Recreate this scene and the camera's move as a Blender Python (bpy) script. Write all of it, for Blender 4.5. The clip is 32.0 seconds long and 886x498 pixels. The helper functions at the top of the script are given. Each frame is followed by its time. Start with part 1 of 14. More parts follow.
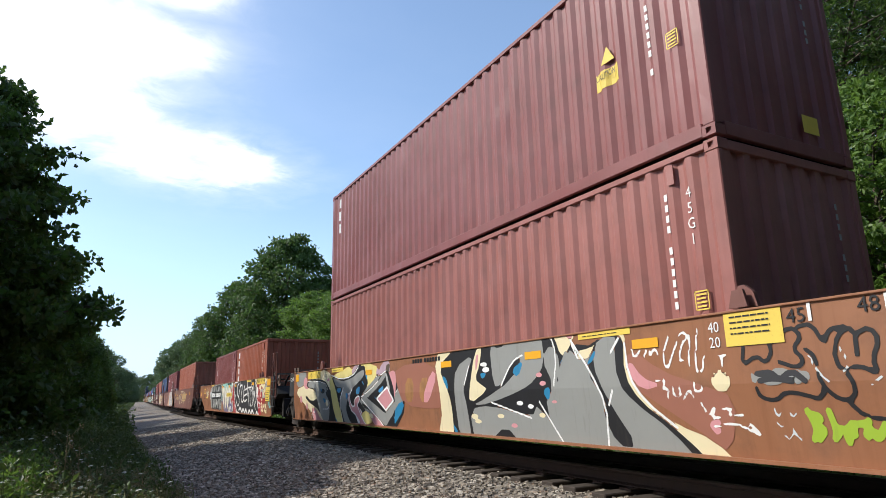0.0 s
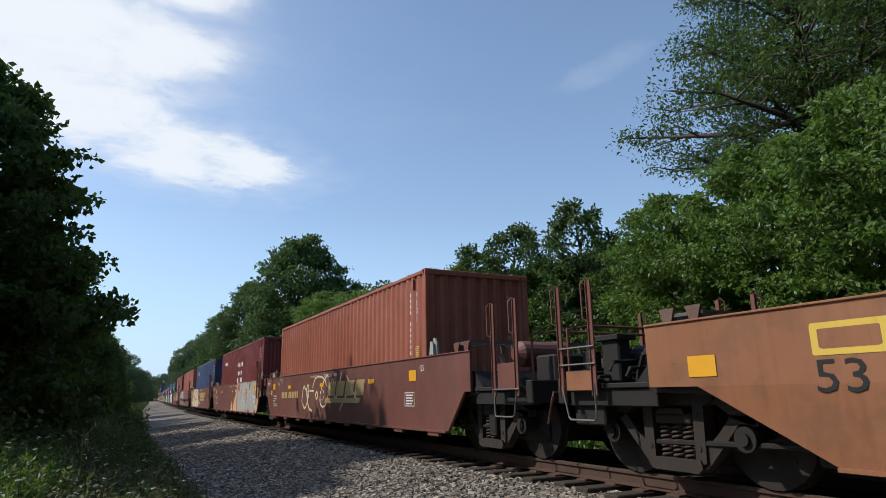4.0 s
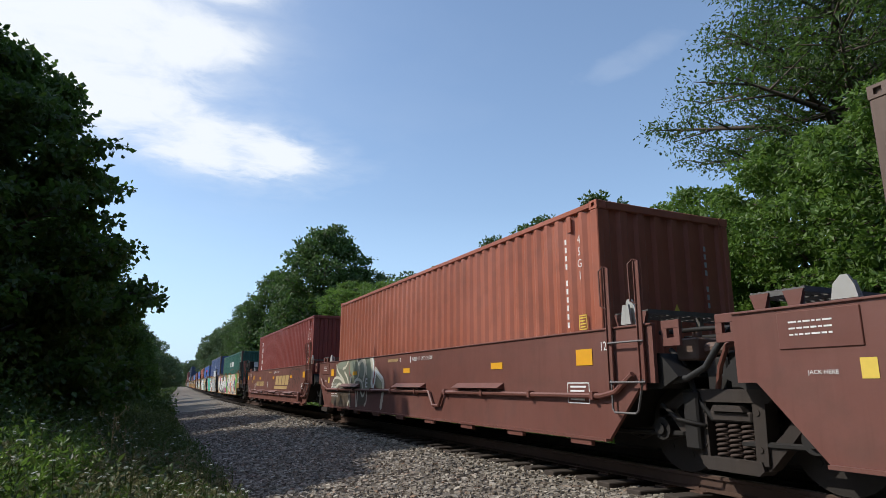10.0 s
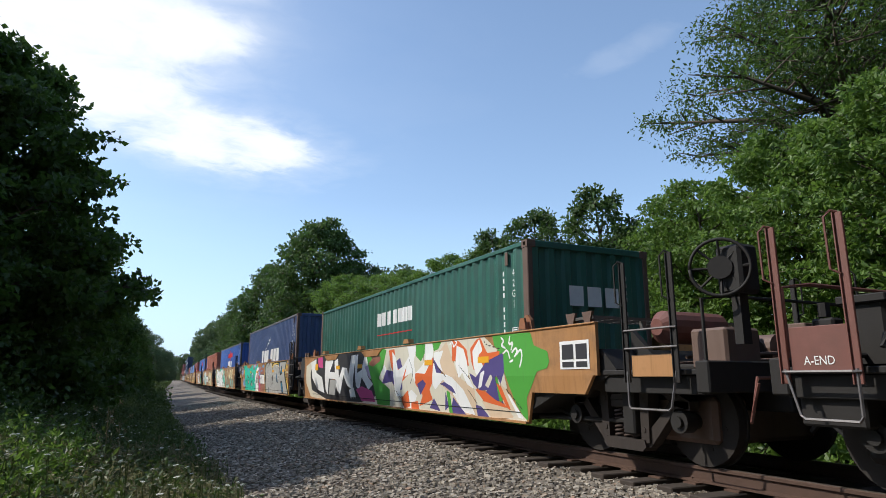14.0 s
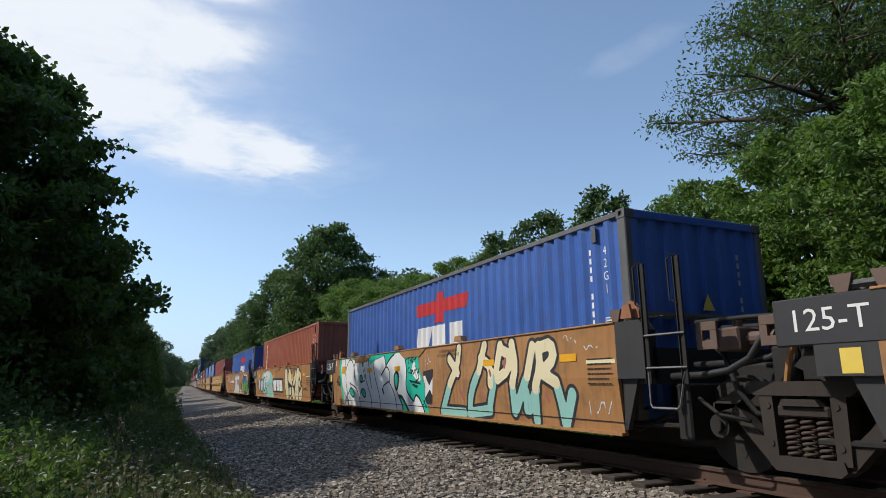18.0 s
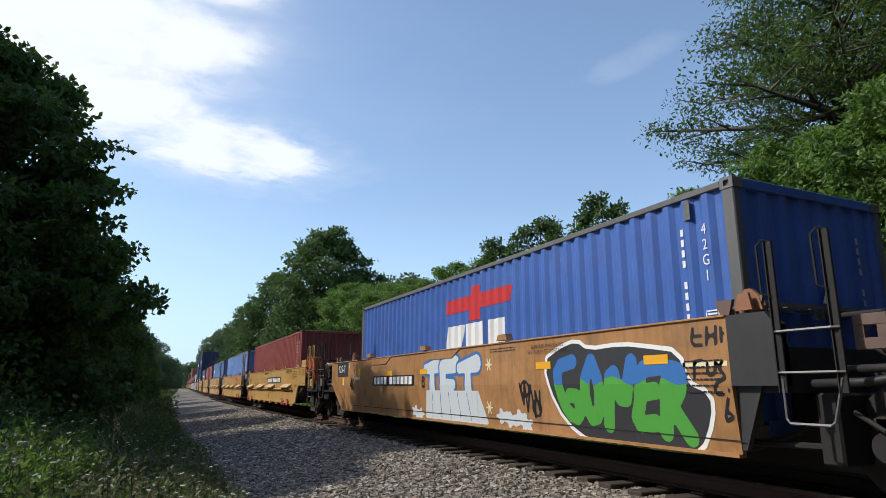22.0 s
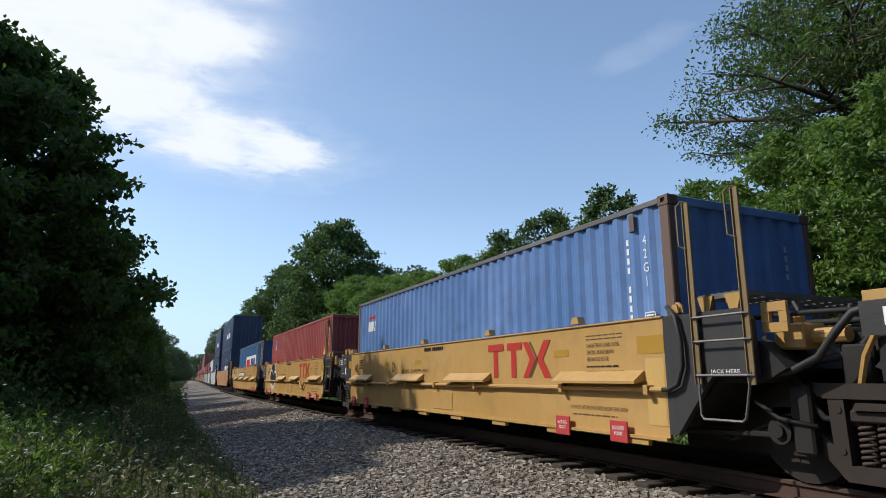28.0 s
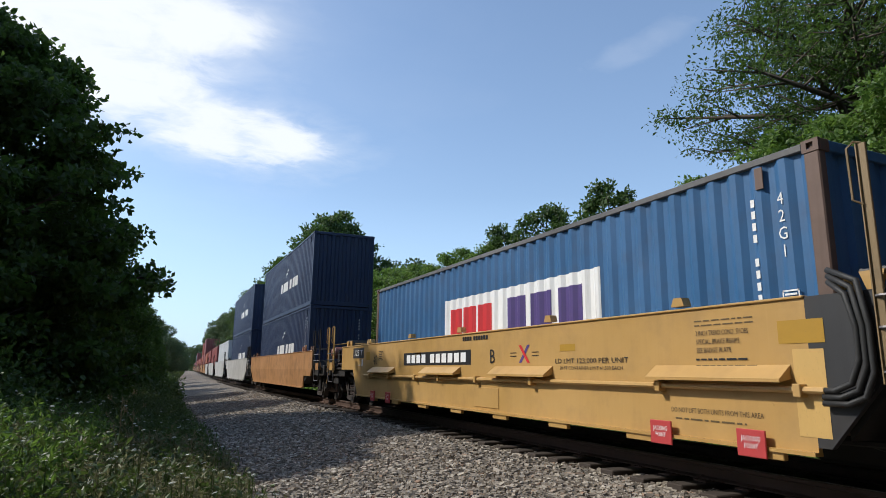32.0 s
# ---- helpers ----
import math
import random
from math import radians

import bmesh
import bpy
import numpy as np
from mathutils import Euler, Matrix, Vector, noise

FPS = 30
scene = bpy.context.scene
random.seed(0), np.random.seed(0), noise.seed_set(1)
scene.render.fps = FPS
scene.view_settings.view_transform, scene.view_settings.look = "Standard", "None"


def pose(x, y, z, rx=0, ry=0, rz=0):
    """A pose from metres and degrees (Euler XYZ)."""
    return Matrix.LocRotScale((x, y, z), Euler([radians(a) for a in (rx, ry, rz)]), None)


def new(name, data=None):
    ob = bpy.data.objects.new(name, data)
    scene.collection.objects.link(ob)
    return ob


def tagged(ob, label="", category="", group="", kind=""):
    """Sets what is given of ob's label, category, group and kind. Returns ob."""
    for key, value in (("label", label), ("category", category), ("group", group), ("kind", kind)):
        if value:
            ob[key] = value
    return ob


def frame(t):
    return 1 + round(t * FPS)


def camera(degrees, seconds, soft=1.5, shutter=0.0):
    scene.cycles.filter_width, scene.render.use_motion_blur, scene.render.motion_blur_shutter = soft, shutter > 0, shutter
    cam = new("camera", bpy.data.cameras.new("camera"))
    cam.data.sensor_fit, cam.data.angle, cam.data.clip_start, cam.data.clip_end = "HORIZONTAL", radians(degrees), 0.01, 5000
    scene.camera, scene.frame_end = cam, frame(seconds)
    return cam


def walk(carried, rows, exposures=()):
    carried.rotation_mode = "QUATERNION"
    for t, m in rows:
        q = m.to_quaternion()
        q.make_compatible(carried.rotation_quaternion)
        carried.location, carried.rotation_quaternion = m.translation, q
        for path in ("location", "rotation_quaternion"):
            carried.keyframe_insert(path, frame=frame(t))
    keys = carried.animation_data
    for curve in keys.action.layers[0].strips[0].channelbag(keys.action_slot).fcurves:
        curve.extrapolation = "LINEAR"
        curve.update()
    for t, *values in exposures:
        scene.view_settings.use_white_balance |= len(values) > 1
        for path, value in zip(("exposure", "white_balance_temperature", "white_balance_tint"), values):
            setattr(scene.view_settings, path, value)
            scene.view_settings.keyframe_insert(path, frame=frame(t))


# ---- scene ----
EYE = 0.95            # camera above the rail head
AXIS = 6.448          # camera to the track's centre line
LENS = 71.4


def head(yaw, pitch, roll):
    """Camera pose: yaw from +Y towards +X, pitch up, roll, in degrees."""
    return pose(0, 0, EYE, 90 + pitch, 0, -yaw) @ pose(0, 0, 0, 0, 0, -roll)


cam = camera(LENS, 32.0, soft=0.75)
walk(cam, [
    (0, head(28.59, 13.18, 1.20)), (0.5, head(28.54, 13.31, 1.46)), (1, head(28.49, 13.48, 1.34)),
    (1.5, head(28.45, 13.68, 1.18)), (2, head(28.27, 13.68, 1.32)), (2.5, head(28.14, 13.54, 1.46)),
    (3, head(28.05, 13.39, 1.45)), (3.5, head(27.90, 13.27, 1.21)), (5.5, head(25.33, 13.00, 0.55)),
    (6, head(24.72, 12.82, 0.34)), (6.5, head(24.60, 12.73, 0.23)), (7, head(24.61, 12.70, 0.17)),
    (7.5, head(24.82, 12.69, -0.16)), (8, head(24.97, 12.54, -0.21)), (8.5, head(25.15, 12.46, -0.24)),
    (9, head(25.24, 12.49, -0.12)), (9.5, head(25.23, 12.52, -0.12)), (10, head(25.19, 12.46, -0.17)),
    (10.5, head(25.41, 12.39, -0.39)), (11, head(25.60, 12.16, -0.53)), (11.5, head(25.67, 12.00, -0.50)),
    (12, head(25.69, 11.93, -0.45)), (12.5, head(25.65, 11.89, -0.41)), (13, head(25.72, 11.88, -0.19)),
    (13.5, head(25.71, 11.85, 0.08)), (14, head(25.71, 11.82, 0.03)), (14.5, head(25.67, 11.68, 0.21)),
    (16.5, head(25.32, 11.78, 0.27)), (17, head(25.24, 11.87, 0.34)), (17.5, head(25.14, 12.00, 0.49)),
    (18, head(25.01, 12.12, 0.58)), (18.5, head(24.86, 12.10, 0.51)), (19, head(24.83, 12.07, 0.28)),
    (19.5, head(24.75, 12.04, 0.19)), (20, head(24.87, 12.02, -0.19)), (20.5, head(24.95, 12.07, 0.03)),
    (21, head(25.08, 12.26, -0.00)), (21.5, head(25.13, 12.41, -0.14)), (22, head(25.14, 12.58, -0.08)),
    (22.5, head(25.14, 12.55, -0.14)), (23, head(25.14, 12.51, -0.23)), (23.5, head(25.08, 12.43, -0.28)),
    (24, head(25.06, 12.35, -0.27)), (24.5, head(25.04, 12.25, -0.04)), (25, head(25.00, 12.22, -0.04)),
    (25.5, head(24.87, 12.18, -0.25)), (27.5, head(24.48, 11.97, -0.43)), (28, head(24.49, 11.89, -0.13)),
    (28.5, head(24.47, 11.84, -0.09)), (29, head(24.42, 11.78, -0.40)), (29.5, head(24.40, 11.69, -0.46)),
    (30, head(24.44, 11.54, -0.58)), (30.5, head(24.49, 11.39, -0.69)), (31, head(24.55, 11.28, -0.55)),
    (31.5, head(24.62, 11.27, -0.60)), (32, head(24.63, 11.28, -0.74))],
    exposures=[(0, 0.62), (0.8, 0.38), (1.5, 0.28), (3, 0.15), (6, 0.20), (9, 0.27), (11, 0.20), (12.3, 0.30), (14, 0.40), (16.5, 0.24), (19, 0.12), (20.3, 0.22), (22, 0.31), (23, 0.17), (24.2, 0.28), (25.5, 0.22), (28, 0.26), (29, 0.18), (30.2, 0.26), (31, 0.24), (32, 0.30)])


# ---- the track's line and the train's way along it ----
def line(s):
    """Centre line at s metres up the track: x, y and heading. A right curve between 18 and 93 m."""
    k, a, b = 6.2e-4, 18.0, 93.0
    if s <= a:
        return AXIS, s, 0.0
    if s <= b:
        return AXIS + 0.5 * k * (s - a) ** 2, s, k * (s - a)
    h = k * (b - a)
    return AXIS + 0.5 * k * (b - a) ** 2 + h * (s - b), s, h


def on_line(s, z=0.0):
    x, y, h = line(s)
    return pose(x, y, z, 0, 0, -math.degrees(h))


def run(t):
    """Metres that the train has gone at t seconds: a slow loss of speed."""
    return 8.38476 * t - 0.0094528 * (t - 16) ** 2


# ---- world and sun ----
SUN_AZ, SUN_EL = -62.0, 43.0     # degrees from +Y towards +X, and up
sun = new("sun", bpy.data.lights.new("sun", "SUN"))
sun.data.energy, sun.data.angle, sun.data.color = 3.0, radians(0.53), (1.0, 0.95, 0.86)
_sd = Vector((math.sin(radians(SUN_AZ)) * math.cos(radians(SUN_EL)), math.cos(radians(SUN_AZ)) * math.cos(radians(SUN_EL)), math.sin(radians(SUN_EL))))
sun.rotation_euler = _sd.to_track_quat("Z", "Y").to_euler()


class Nodes:
    """Short hand to write a node tree."""
    def __init__(self, tree):
        self.t = tree
        tree.nodes.clear()


    def wire(self, a, b):
        self.t.links.new(a, b)

    def math(self, op, a, b=None, clamp=False):
        n = self.t.nodes.new("ShaderNodeMath")
        n.operation, n.use_clamp = op, clamp
        for i, v in enumerate((a, b)):
            if v is None:
                continue
            if isinstance(v, (int, float)):
                n.inputs[i].default_value = v
            else:
                self.wire(v, n.inputs[i])
        return n.outputs[0]

    def noise(self, vec, scale, detail=3.0, rough=0.55, dist=0.0):
        n = self.t.nodes.new("ShaderNodeTexNoise")
        n.inputs["Scale"].default_value, n.inputs["Detail"].default_value = scale, detail
        n.inputs["Roughness"].default_value, n.inputs["Distortion"].default_value = rough, dist
        if vec is not None:
            self.wire(vec, n.inputs["Vector"])
        return n.outputs["Fac"]

    def ramp(self, fac, stops):
        n = self.t.nodes.new("ShaderNodeValToRGB")
        e = n.color_ramp.elements
        while len(e) < len(stops):
            e.new(0.5)
        for el, (p, c) in zip(e, stops):
            el.position = p
            el.color = (c, c, c, 1) if isinstance(c, (int, float)) else (*c, 1)
        self.wire(fac, n.inputs[0])
        return n.outputs[0]

    def mix(self, fac, a, b, blend="MIX"):
        n = self.t.nodes.new("ShaderNodeMix")
        n.data_type, n.blend_type = "RGBA", blend
        for sock, v in ((n.inputs[0], fac), (n.inputs[6], a), (n.inputs[7], b)):
            if isinstance(v, (int, float)):
                sock.default_value = v
            elif isinstance(v, tuple):
                sock.default_value = (*v, 1)
            else:
                self.wire(v, sock)
        return n.outputs[2]

    def mapped(self, vec, scale=(1, 1, 1), loc=(0, 0, 0)):
        n = self.t.nodes.new("ShaderNodeMapping")
        n.inputs["Scale"].default_value, n.inputs["Location"].default_value = scale, loc
        self.wire(vec, n.inputs["Vector"])
        return n.outputs[0]


def build_world():
    """Clear summer sky with one long bank of bright cloud towards the sun and a thin wisp."""
    w = bpy.data.worlds.new("sky")
    scene.world = w
    w.use_nodes = True
    n = Nodes(w.node_tree)
    sky = n.t.nodes.new("ShaderNodeTexSky")
    sky.sky_type, sky.sun_disc = "NISHITA", False
    sky.sun_elevation, sky.sun_rotation = radians(SUN_EL), radians(SUN_AZ)
    sky.air_density, sky.dust_density, sky.ozone_density = 1.0, 0.7, 1.9
    gen = n.t.nodes.new("ShaderNodeTexCoord").outputs["Generated"]
    sep = n.t.nodes.new("ShaderNodeSeparateXYZ")
    n.wire(gen, sep.inputs[0])
    # flat cloud layer: direction divided by height
    inv = n.math("DIVIDE", 1.0, n.math("MAXIMUM", sep.outputs[2], 0.06))
    px, py = n.math("MULTIPLY", sep.outputs[0], inv), n.math("MULTIPLY", sep.outputs[1], inv)
    comb = n.t.nodes.new("ShaderNodeCombineXYZ")
    n.wire(px, comb.inputs[0]), n.wire(py, comb.inputs[1])
    big = n.noise(comb.outputs[0], 1.6, 6.0, 0.55, 0.3)
    fine = n.noise(comb.outputs[0], 5.5, 6.0, 0.6, 0.4)
    az = n.math("ARCTAN2", sep.outputs[0], sep.outputs[1])
    el = n.math("ARCSINE", sep.outputs[2])

    def lobe(a0, e0, ra, re, tilt=0.0):
        da = n.math("DIVIDE", n.math("SUBTRACT", az, radians(a0)), radians(ra))
        de = n.math("DIVIDE", n.math("SUBTRACT", n.math("SUBTRACT", el, radians(e0)), n.math("MULTIPLY", n.math("SUBTRACT", az, radians(a0)), tilt)), radians(re))
        r2 = n.math("ADD", n.math("MULTIPLY", da, da), n.math("MULTIPLY", de, de))
        return n.math("DIVIDE", 1.0, n.math("ADD", 1.0, n.math("MULTIPLY", r2, r2)))

    body = lobe(-9.0, 28.5, 12.0, 5.2)
    for args in ((4.5, 20.6, 8.0, 2.5, -0.06), (9.0, 20.4, 4.5, 1.6, -0.12), (-5.5, 23.6, 8.0, 3.4), (0.5, 28.6, 6.2, 2.4, 0.1), (2.0, 34.5, 6.0, 2.4), (-20.0, 33.0, 16.0, 9.0)):
        body = n.math("MAXIMUM", body, lobe(*args))
    lump = n.math("ADD", n.math("MULTIPLY", n.math("SUBTRACT", big, 0.5), 1.2), n.math("MULTIPLY", n.math("SUBTRACT", fine, 0.5), 1.5))
    dens = n.math("ADD", body, n.math("MULTIPLY", lump, n.math("MINIMUM", n.math("MULTIPLY", body, 1.6), 1.0)))
    mask = n.ramp(dens, [(0.08, 0.0), (0.35, 0.22), (0.6, 0.62), (0.85, 0.88), (1.0, 0.95)])
    veil = n.ramp(n.math("ADD", lobe(-16.0, 30.0, 24.0, 12.0), n.math("MULTIPLY", n.math("SUBTRACT", big, 0.5), 0.5)), [(0.1, 0.0), (0.5, 0.10), (1.0, 0.32)])
    mask = n.math("SUBTRACT", 1.0, n.math("MULTIPLY", n.math("SUBTRACT", 1.0, mask), n.math("SUBTRACT", 1.0, veil)))
    wisp = n.math("MULTIPLY", n.ramp(n.math("ADD", lobe(43.2, 28.2, 4.2, 1.2, 0.25), n.math("MULTIPLY", n.math("SUBTRACT", fine, 0.5), 1.6)), [(0.35, 0.0), (1.0, 1.0)]), 0.10)
    mask = n.math("MAXIMUM", mask, wisp)
    back = n.t.nodes.new("ShaderNodeBackground")
    back.inputs["Strength"].default_value = SKY
    cloud = n.mix(mask, sky.outputs[0], CLOUD)
    haze = n.ramp(el, [(0.0, 0.8), (0.28, 0.12), (0.9, 0.04)])
    cloud = n.mix(haze, cloud, HAZE)
    n.wire(cloud, back.inputs["Color"])
    out = n.t.nodes.new("ShaderNodeOutputWorld")
    n.wire(back.outputs[0], out.inputs[0])


SKY, CLOUD, HAZE = 0.15, (5.5, 5.65, 5.85), (2.95, 4.42, 6.5)
build_world()


# ---- materials ----
def material(name, build):
    m = bpy.data.materials.new(name)
    m.use_nodes = True
    n = Nodes(m.node_tree)
    out = n.t.nodes.new("ShaderNodeOutputMaterial")
    b = n.t.nodes.new("ShaderNodeBsdfPrincipled")
    n.wire(b.outputs[0], out.inputs[0])
    co = n.t.nodes.new("ShaderNodeTexCoord").outputs["Object"]
    build(n, b, co, out)
    return m


def bump(n, b, height, strength=0.3, dist=0.01):
    bp = n.t.nodes.new("ShaderNodeBump")
    bp.inputs["Strength"].default_value, bp.inputs["Distance"].default_value = strength, dist
    n.wire(height, bp.inputs["Height"])
    n.wire(bp.outputs[0], b.inputs["Normal"])


RUST = (0.11, 0.042, 0.018)


def paint(name, rgb, wear=0.5, rough=0.45, metal=0.0, dirt=0.5, chalk=0.15, streak=1.0, dent=0.0):
    """Weathered paint on steel: faded patches, rain streaks, rust specks and road dirt."""
    def build(n, b, co, out):
        rnd = n.t.nodes.new("ShaderNodeObjectInfo").outputs["Random"]
        off = n.t.nodes.new("ShaderNodeCombineXYZ")
        n.wire(n.math("MULTIPLY", rnd, 37.0), off.inputs[0]), n.wire(n.math("MULTIPLY", rnd, 91.0), off.inputs[1])
        add = n.t.nodes.new("ShaderNodeVectorMath")
        n.wire(co, add.inputs[0]), n.wire(off.outputs[0], add.inputs[1])
        v = add.outputs[0]
        pale = tuple(min(1.0, c * 1.15 + chalk * 0.35) for c in rgb)
        dark = tuple(c * 0.72 for c in rgb)
        col = n.mix(n.ramp(n.noise(v, 0.55, 4.0), [(0.32, 0.0), (0.72, 1.0)]), rgb, pale)
        st = n.noise(n.mapped(v, (7.0, 7.0, 0.45)), 1.6, 4.0, 0.6)
        col = n.mix(n.math("MULTIPLY", n.ramp(st, [(0.5, 0.0), (0.72, 1.0)]), 0.55 * dirt * streak), col, dark)
        col = n.mix(n.math("MULTIPLY", n.ramp(st, [(0.26, 1.0), (0.4, 0.0)]), 0.35 * streak), col, pale)
        grime = n.noise(v, 2.3, 6.0, 0.65)
        col = n.mix(n.math("MULTIPLY", n.ramp(grime, [(0.48, 0.0), (0.8, 1.0)]), 0.6 * dirt), col, (0.06, 0.045, 0.035))
        spots = n.math("MULTIPLY", n.ramp(n.noise(v, 9.0, 7.0, 0.7), [(0.66, 0.0), (0.72, 1.0)]), n.ramp(n.noise(v, 0.9, 2.0), [(0.45, 0.0), (0.7, 1.0)]))
        col = n.mix(n.math("MULTIPLY", spots, wear), col, RUST)
        n.wire(col, b.inputs["Base Color"])
        n.wire(n.math("ADD", n.math("MULTIPLY", grime, 0.25), rough - 0.1), b.inputs["Roughness"])
        b.inputs["Metallic"].default_value = metal
        relief = n.noise(v, 3.0, 5.0, 0.6)
        if dent:
            relief = n.math("ADD", relief, n.math("MULTIPLY", n.ramp(n.noise(n.mapped(v, (1, 1, 0.6)), 1.5, 2.0, 0.4), [(0.55, 0.0), (0.8, 1.0)]), dent))
            scuff = n.math("MULTIPLY", n.ramp(n.noise(n.mapped(v, (3, 3, 0.9)), 3.1, 6.0, 0.7), [(0.67, 0.0), (0.76, 0.6)]), dent * 0.12)
            n.wire(n.mix(scuff, col, pale), b.inputs["Base Color"])
        bump(n, b, relief, 0.3, 0.014)
    return material(name, build)


def plain(name, rgb, rough=0.6, metal=0.0, var=0.25, scale=6.0):
    def build(n, b, co, out):
        a, z = tuple(c * (1 - var) for c in rgb), tuple(min(1, c * (1 + var)) for c in rgb)
        n.wire(n.mix(n.noise(co, scale, 5.0, 0.6), a, z), b.inputs["Base Color"])
        b.inputs["Roughness"].default_value, b.inputs["Metallic"].default_value = rough, metal
        bump(n, b, n.noise(co, scale * 4, 4.0), 0.25, 0.006)
    return material(name, build)


def spray(name, rgb):
    """Spray paint or stencil paint, slightly faded."""
    def build(n, b, co, out):
        a = tuple(c * 0.88 for c in rgb)
        col = n.mix(n.noise(co, 1.7, 5.0, 0.65), a, tuple(min(1.0, c * 1.1) for c in rgb))
        grime = n.ramp(n.noise(n.mapped(co, (6, 6, 0.6)), 2.0, 5.0, 0.65), [(0.58, 0.0), (0.85, 0.4)])
        n.wire(n.mix(grime, col, (0.10, 0.08, 0.06)), b.inputs["Base Color"])
        b.inputs["Roughness"].default_value = 0.55
    return material(name, build)


M = {}
# grimy steel, darkened further for the shade in gaps between cars
M["steel_dark"] = plain("black_grimy_shaded_steel", (0.014, 0.012, 0.011), 0.75, 0.0, 0.4, 5)
M["wheel"] = plain("oily_wheel_steel", (0.026, 0.021, 0.018), 0.85, 0.0, 0.4, 8)
M["tread"] = plain("polished_wheel_tread", (0.42, 0.40, 0.38), 0.3, 0.9, 0.1, 8)
M["spring"] = plain("rusty_spring", (0.065, 0.042, 0.034), 0.7, 0.1, 0.4, 9)
M["rail"] = plain("rusty_rail_web", (0.085, 0.048, 0.034), 0.75, 0.1, 0.35, 6)
M["railhead"] = plain("polished_rail_head", (0.20, 0.165, 0.14), 0.4, 0.6, 0.15, 4)
M["plate_rust"] = plain("rusty_tie_plate", (0.10, 0.055, 0.038), 0.8, 0.0, 0.35, 9)
M["rung"] = plain("worn_grab_iron", (0.16, 0.15, 0.15), 0.5, 0.4, 0.4, 12)
M["galv"] = plain("weathered_galvanised_steel", (0.17, 0.165, 0.155), 0.45, 0.5, 0.2, 9)
M["rubber"] = plain("black_rubber_hose", (0.02, 0.02, 0.02), 0.6, 0.0, 0.2, 9)
# paints of the cars
M["brown"] = paint("oxide_brown_paint", (0.158, 0.056, 0.041), 0.3, 0.5, dirt=0.55, chalk=0.06, streak=0.9)
M["tan"] = paint("faded_tan_orange_paint", (0.375, 0.178, 0.058), 0.9, 0.55, dirt=1.0, chalk=0.1, streak=1.4)
M["tan_rust"] = paint("rusty_brown_orange_paint", (0.275, 0.108, 0.045), 1.0, 0.55, dirt=0.75, chalk=0.06)
M["yellow"] = paint("railcar_yellow_paint", (0.455, 0.268, 0.080), 0.25, 0.42, dirt=0.35, chalk=0.1, streak=0.6)
M["black"] = paint("black_end_paint", (0.026, 0.026, 0.028), 0.5, 0.55, dirt=0.6, chalk=0.04)
M["grey_well"] = paint("pale_grey_paint", (0.38, 0.37, 0.35), 0.6, 0.55, dirt=0.6)
M["truck"] = paint("grimy_cast_steel", (0.030, 0.022, 0.018), 0.9, 0.85, dirt=0.9, chalk=0.03)
# paints of the containers
for key, rgb, wear, chalk in (
        ("c_maroon", (0.235, 0.070, 0.066), 0.5, 0.12), ("c_rose", (0.305, 0.108, 0.090), 0.45, 0.14),
        ("c_orange", (0.36, 0.105, 0.058), 0.35, 0.10), ("c_red", (0.255, 0.055, 0.045), 0.35, 0.06),
        ("c_zim", (0.195, 0.036, 0.034), 0.3, 0.07), ("c_crimson", (0.315, 0.062, 0.055), 0.4, 0.10), ("c_navy", (0.032, 0.060, 0.150), 0.5, 0.07),
        ("c_cgm", (0.050, 0.085, 0.200), 0.4, 0.10), ("c_dark_navy", (0.020, 0.036, 0.085), 0.3, 0.04),
        ("c_apl", (0.045, 0.125, 0.42), 0.4, 0.08), ("c_sky", (0.14, 0.26, 0.55), 0.4, 0.18), ("c_apl_pale", (0.095, 0.20, 0.44), 0.45, 0.16),
        ("c_ecmu", (0.028, 0.115, 0.26), 0.4, 0.09), ("c_green", (0.022, 0.115, 0.085), 0.6, 0.09), ("c_white", (0.55, 0.56, 0.56), 0.4, 0.0), ("c_grey", (0.24, 0.26, 0.28), 0.4, 0.05)):
    M[key] = paint("container_paint_" + key[2:], rgb, wear, 0.42, chalk=chalk, dirt=0.5, dent=3.0)
M["post_yellow"] = paint("weathered_yellow_post", (0.20, 0.135, 0.06), 0.9, 0.55, dirt=0.9, chalk=0.04)
M["post_rust"] = paint("rusted_post_paint", (0.125, 0.075, 0.055), 1.0, 0.6, dirt=0.7, chalk=0.06)
M["roofrail"] = paint("weathered_top_rail_paint", (0.10, 0.10, 0.10), 0.7, 0.55, dirt=0.6)
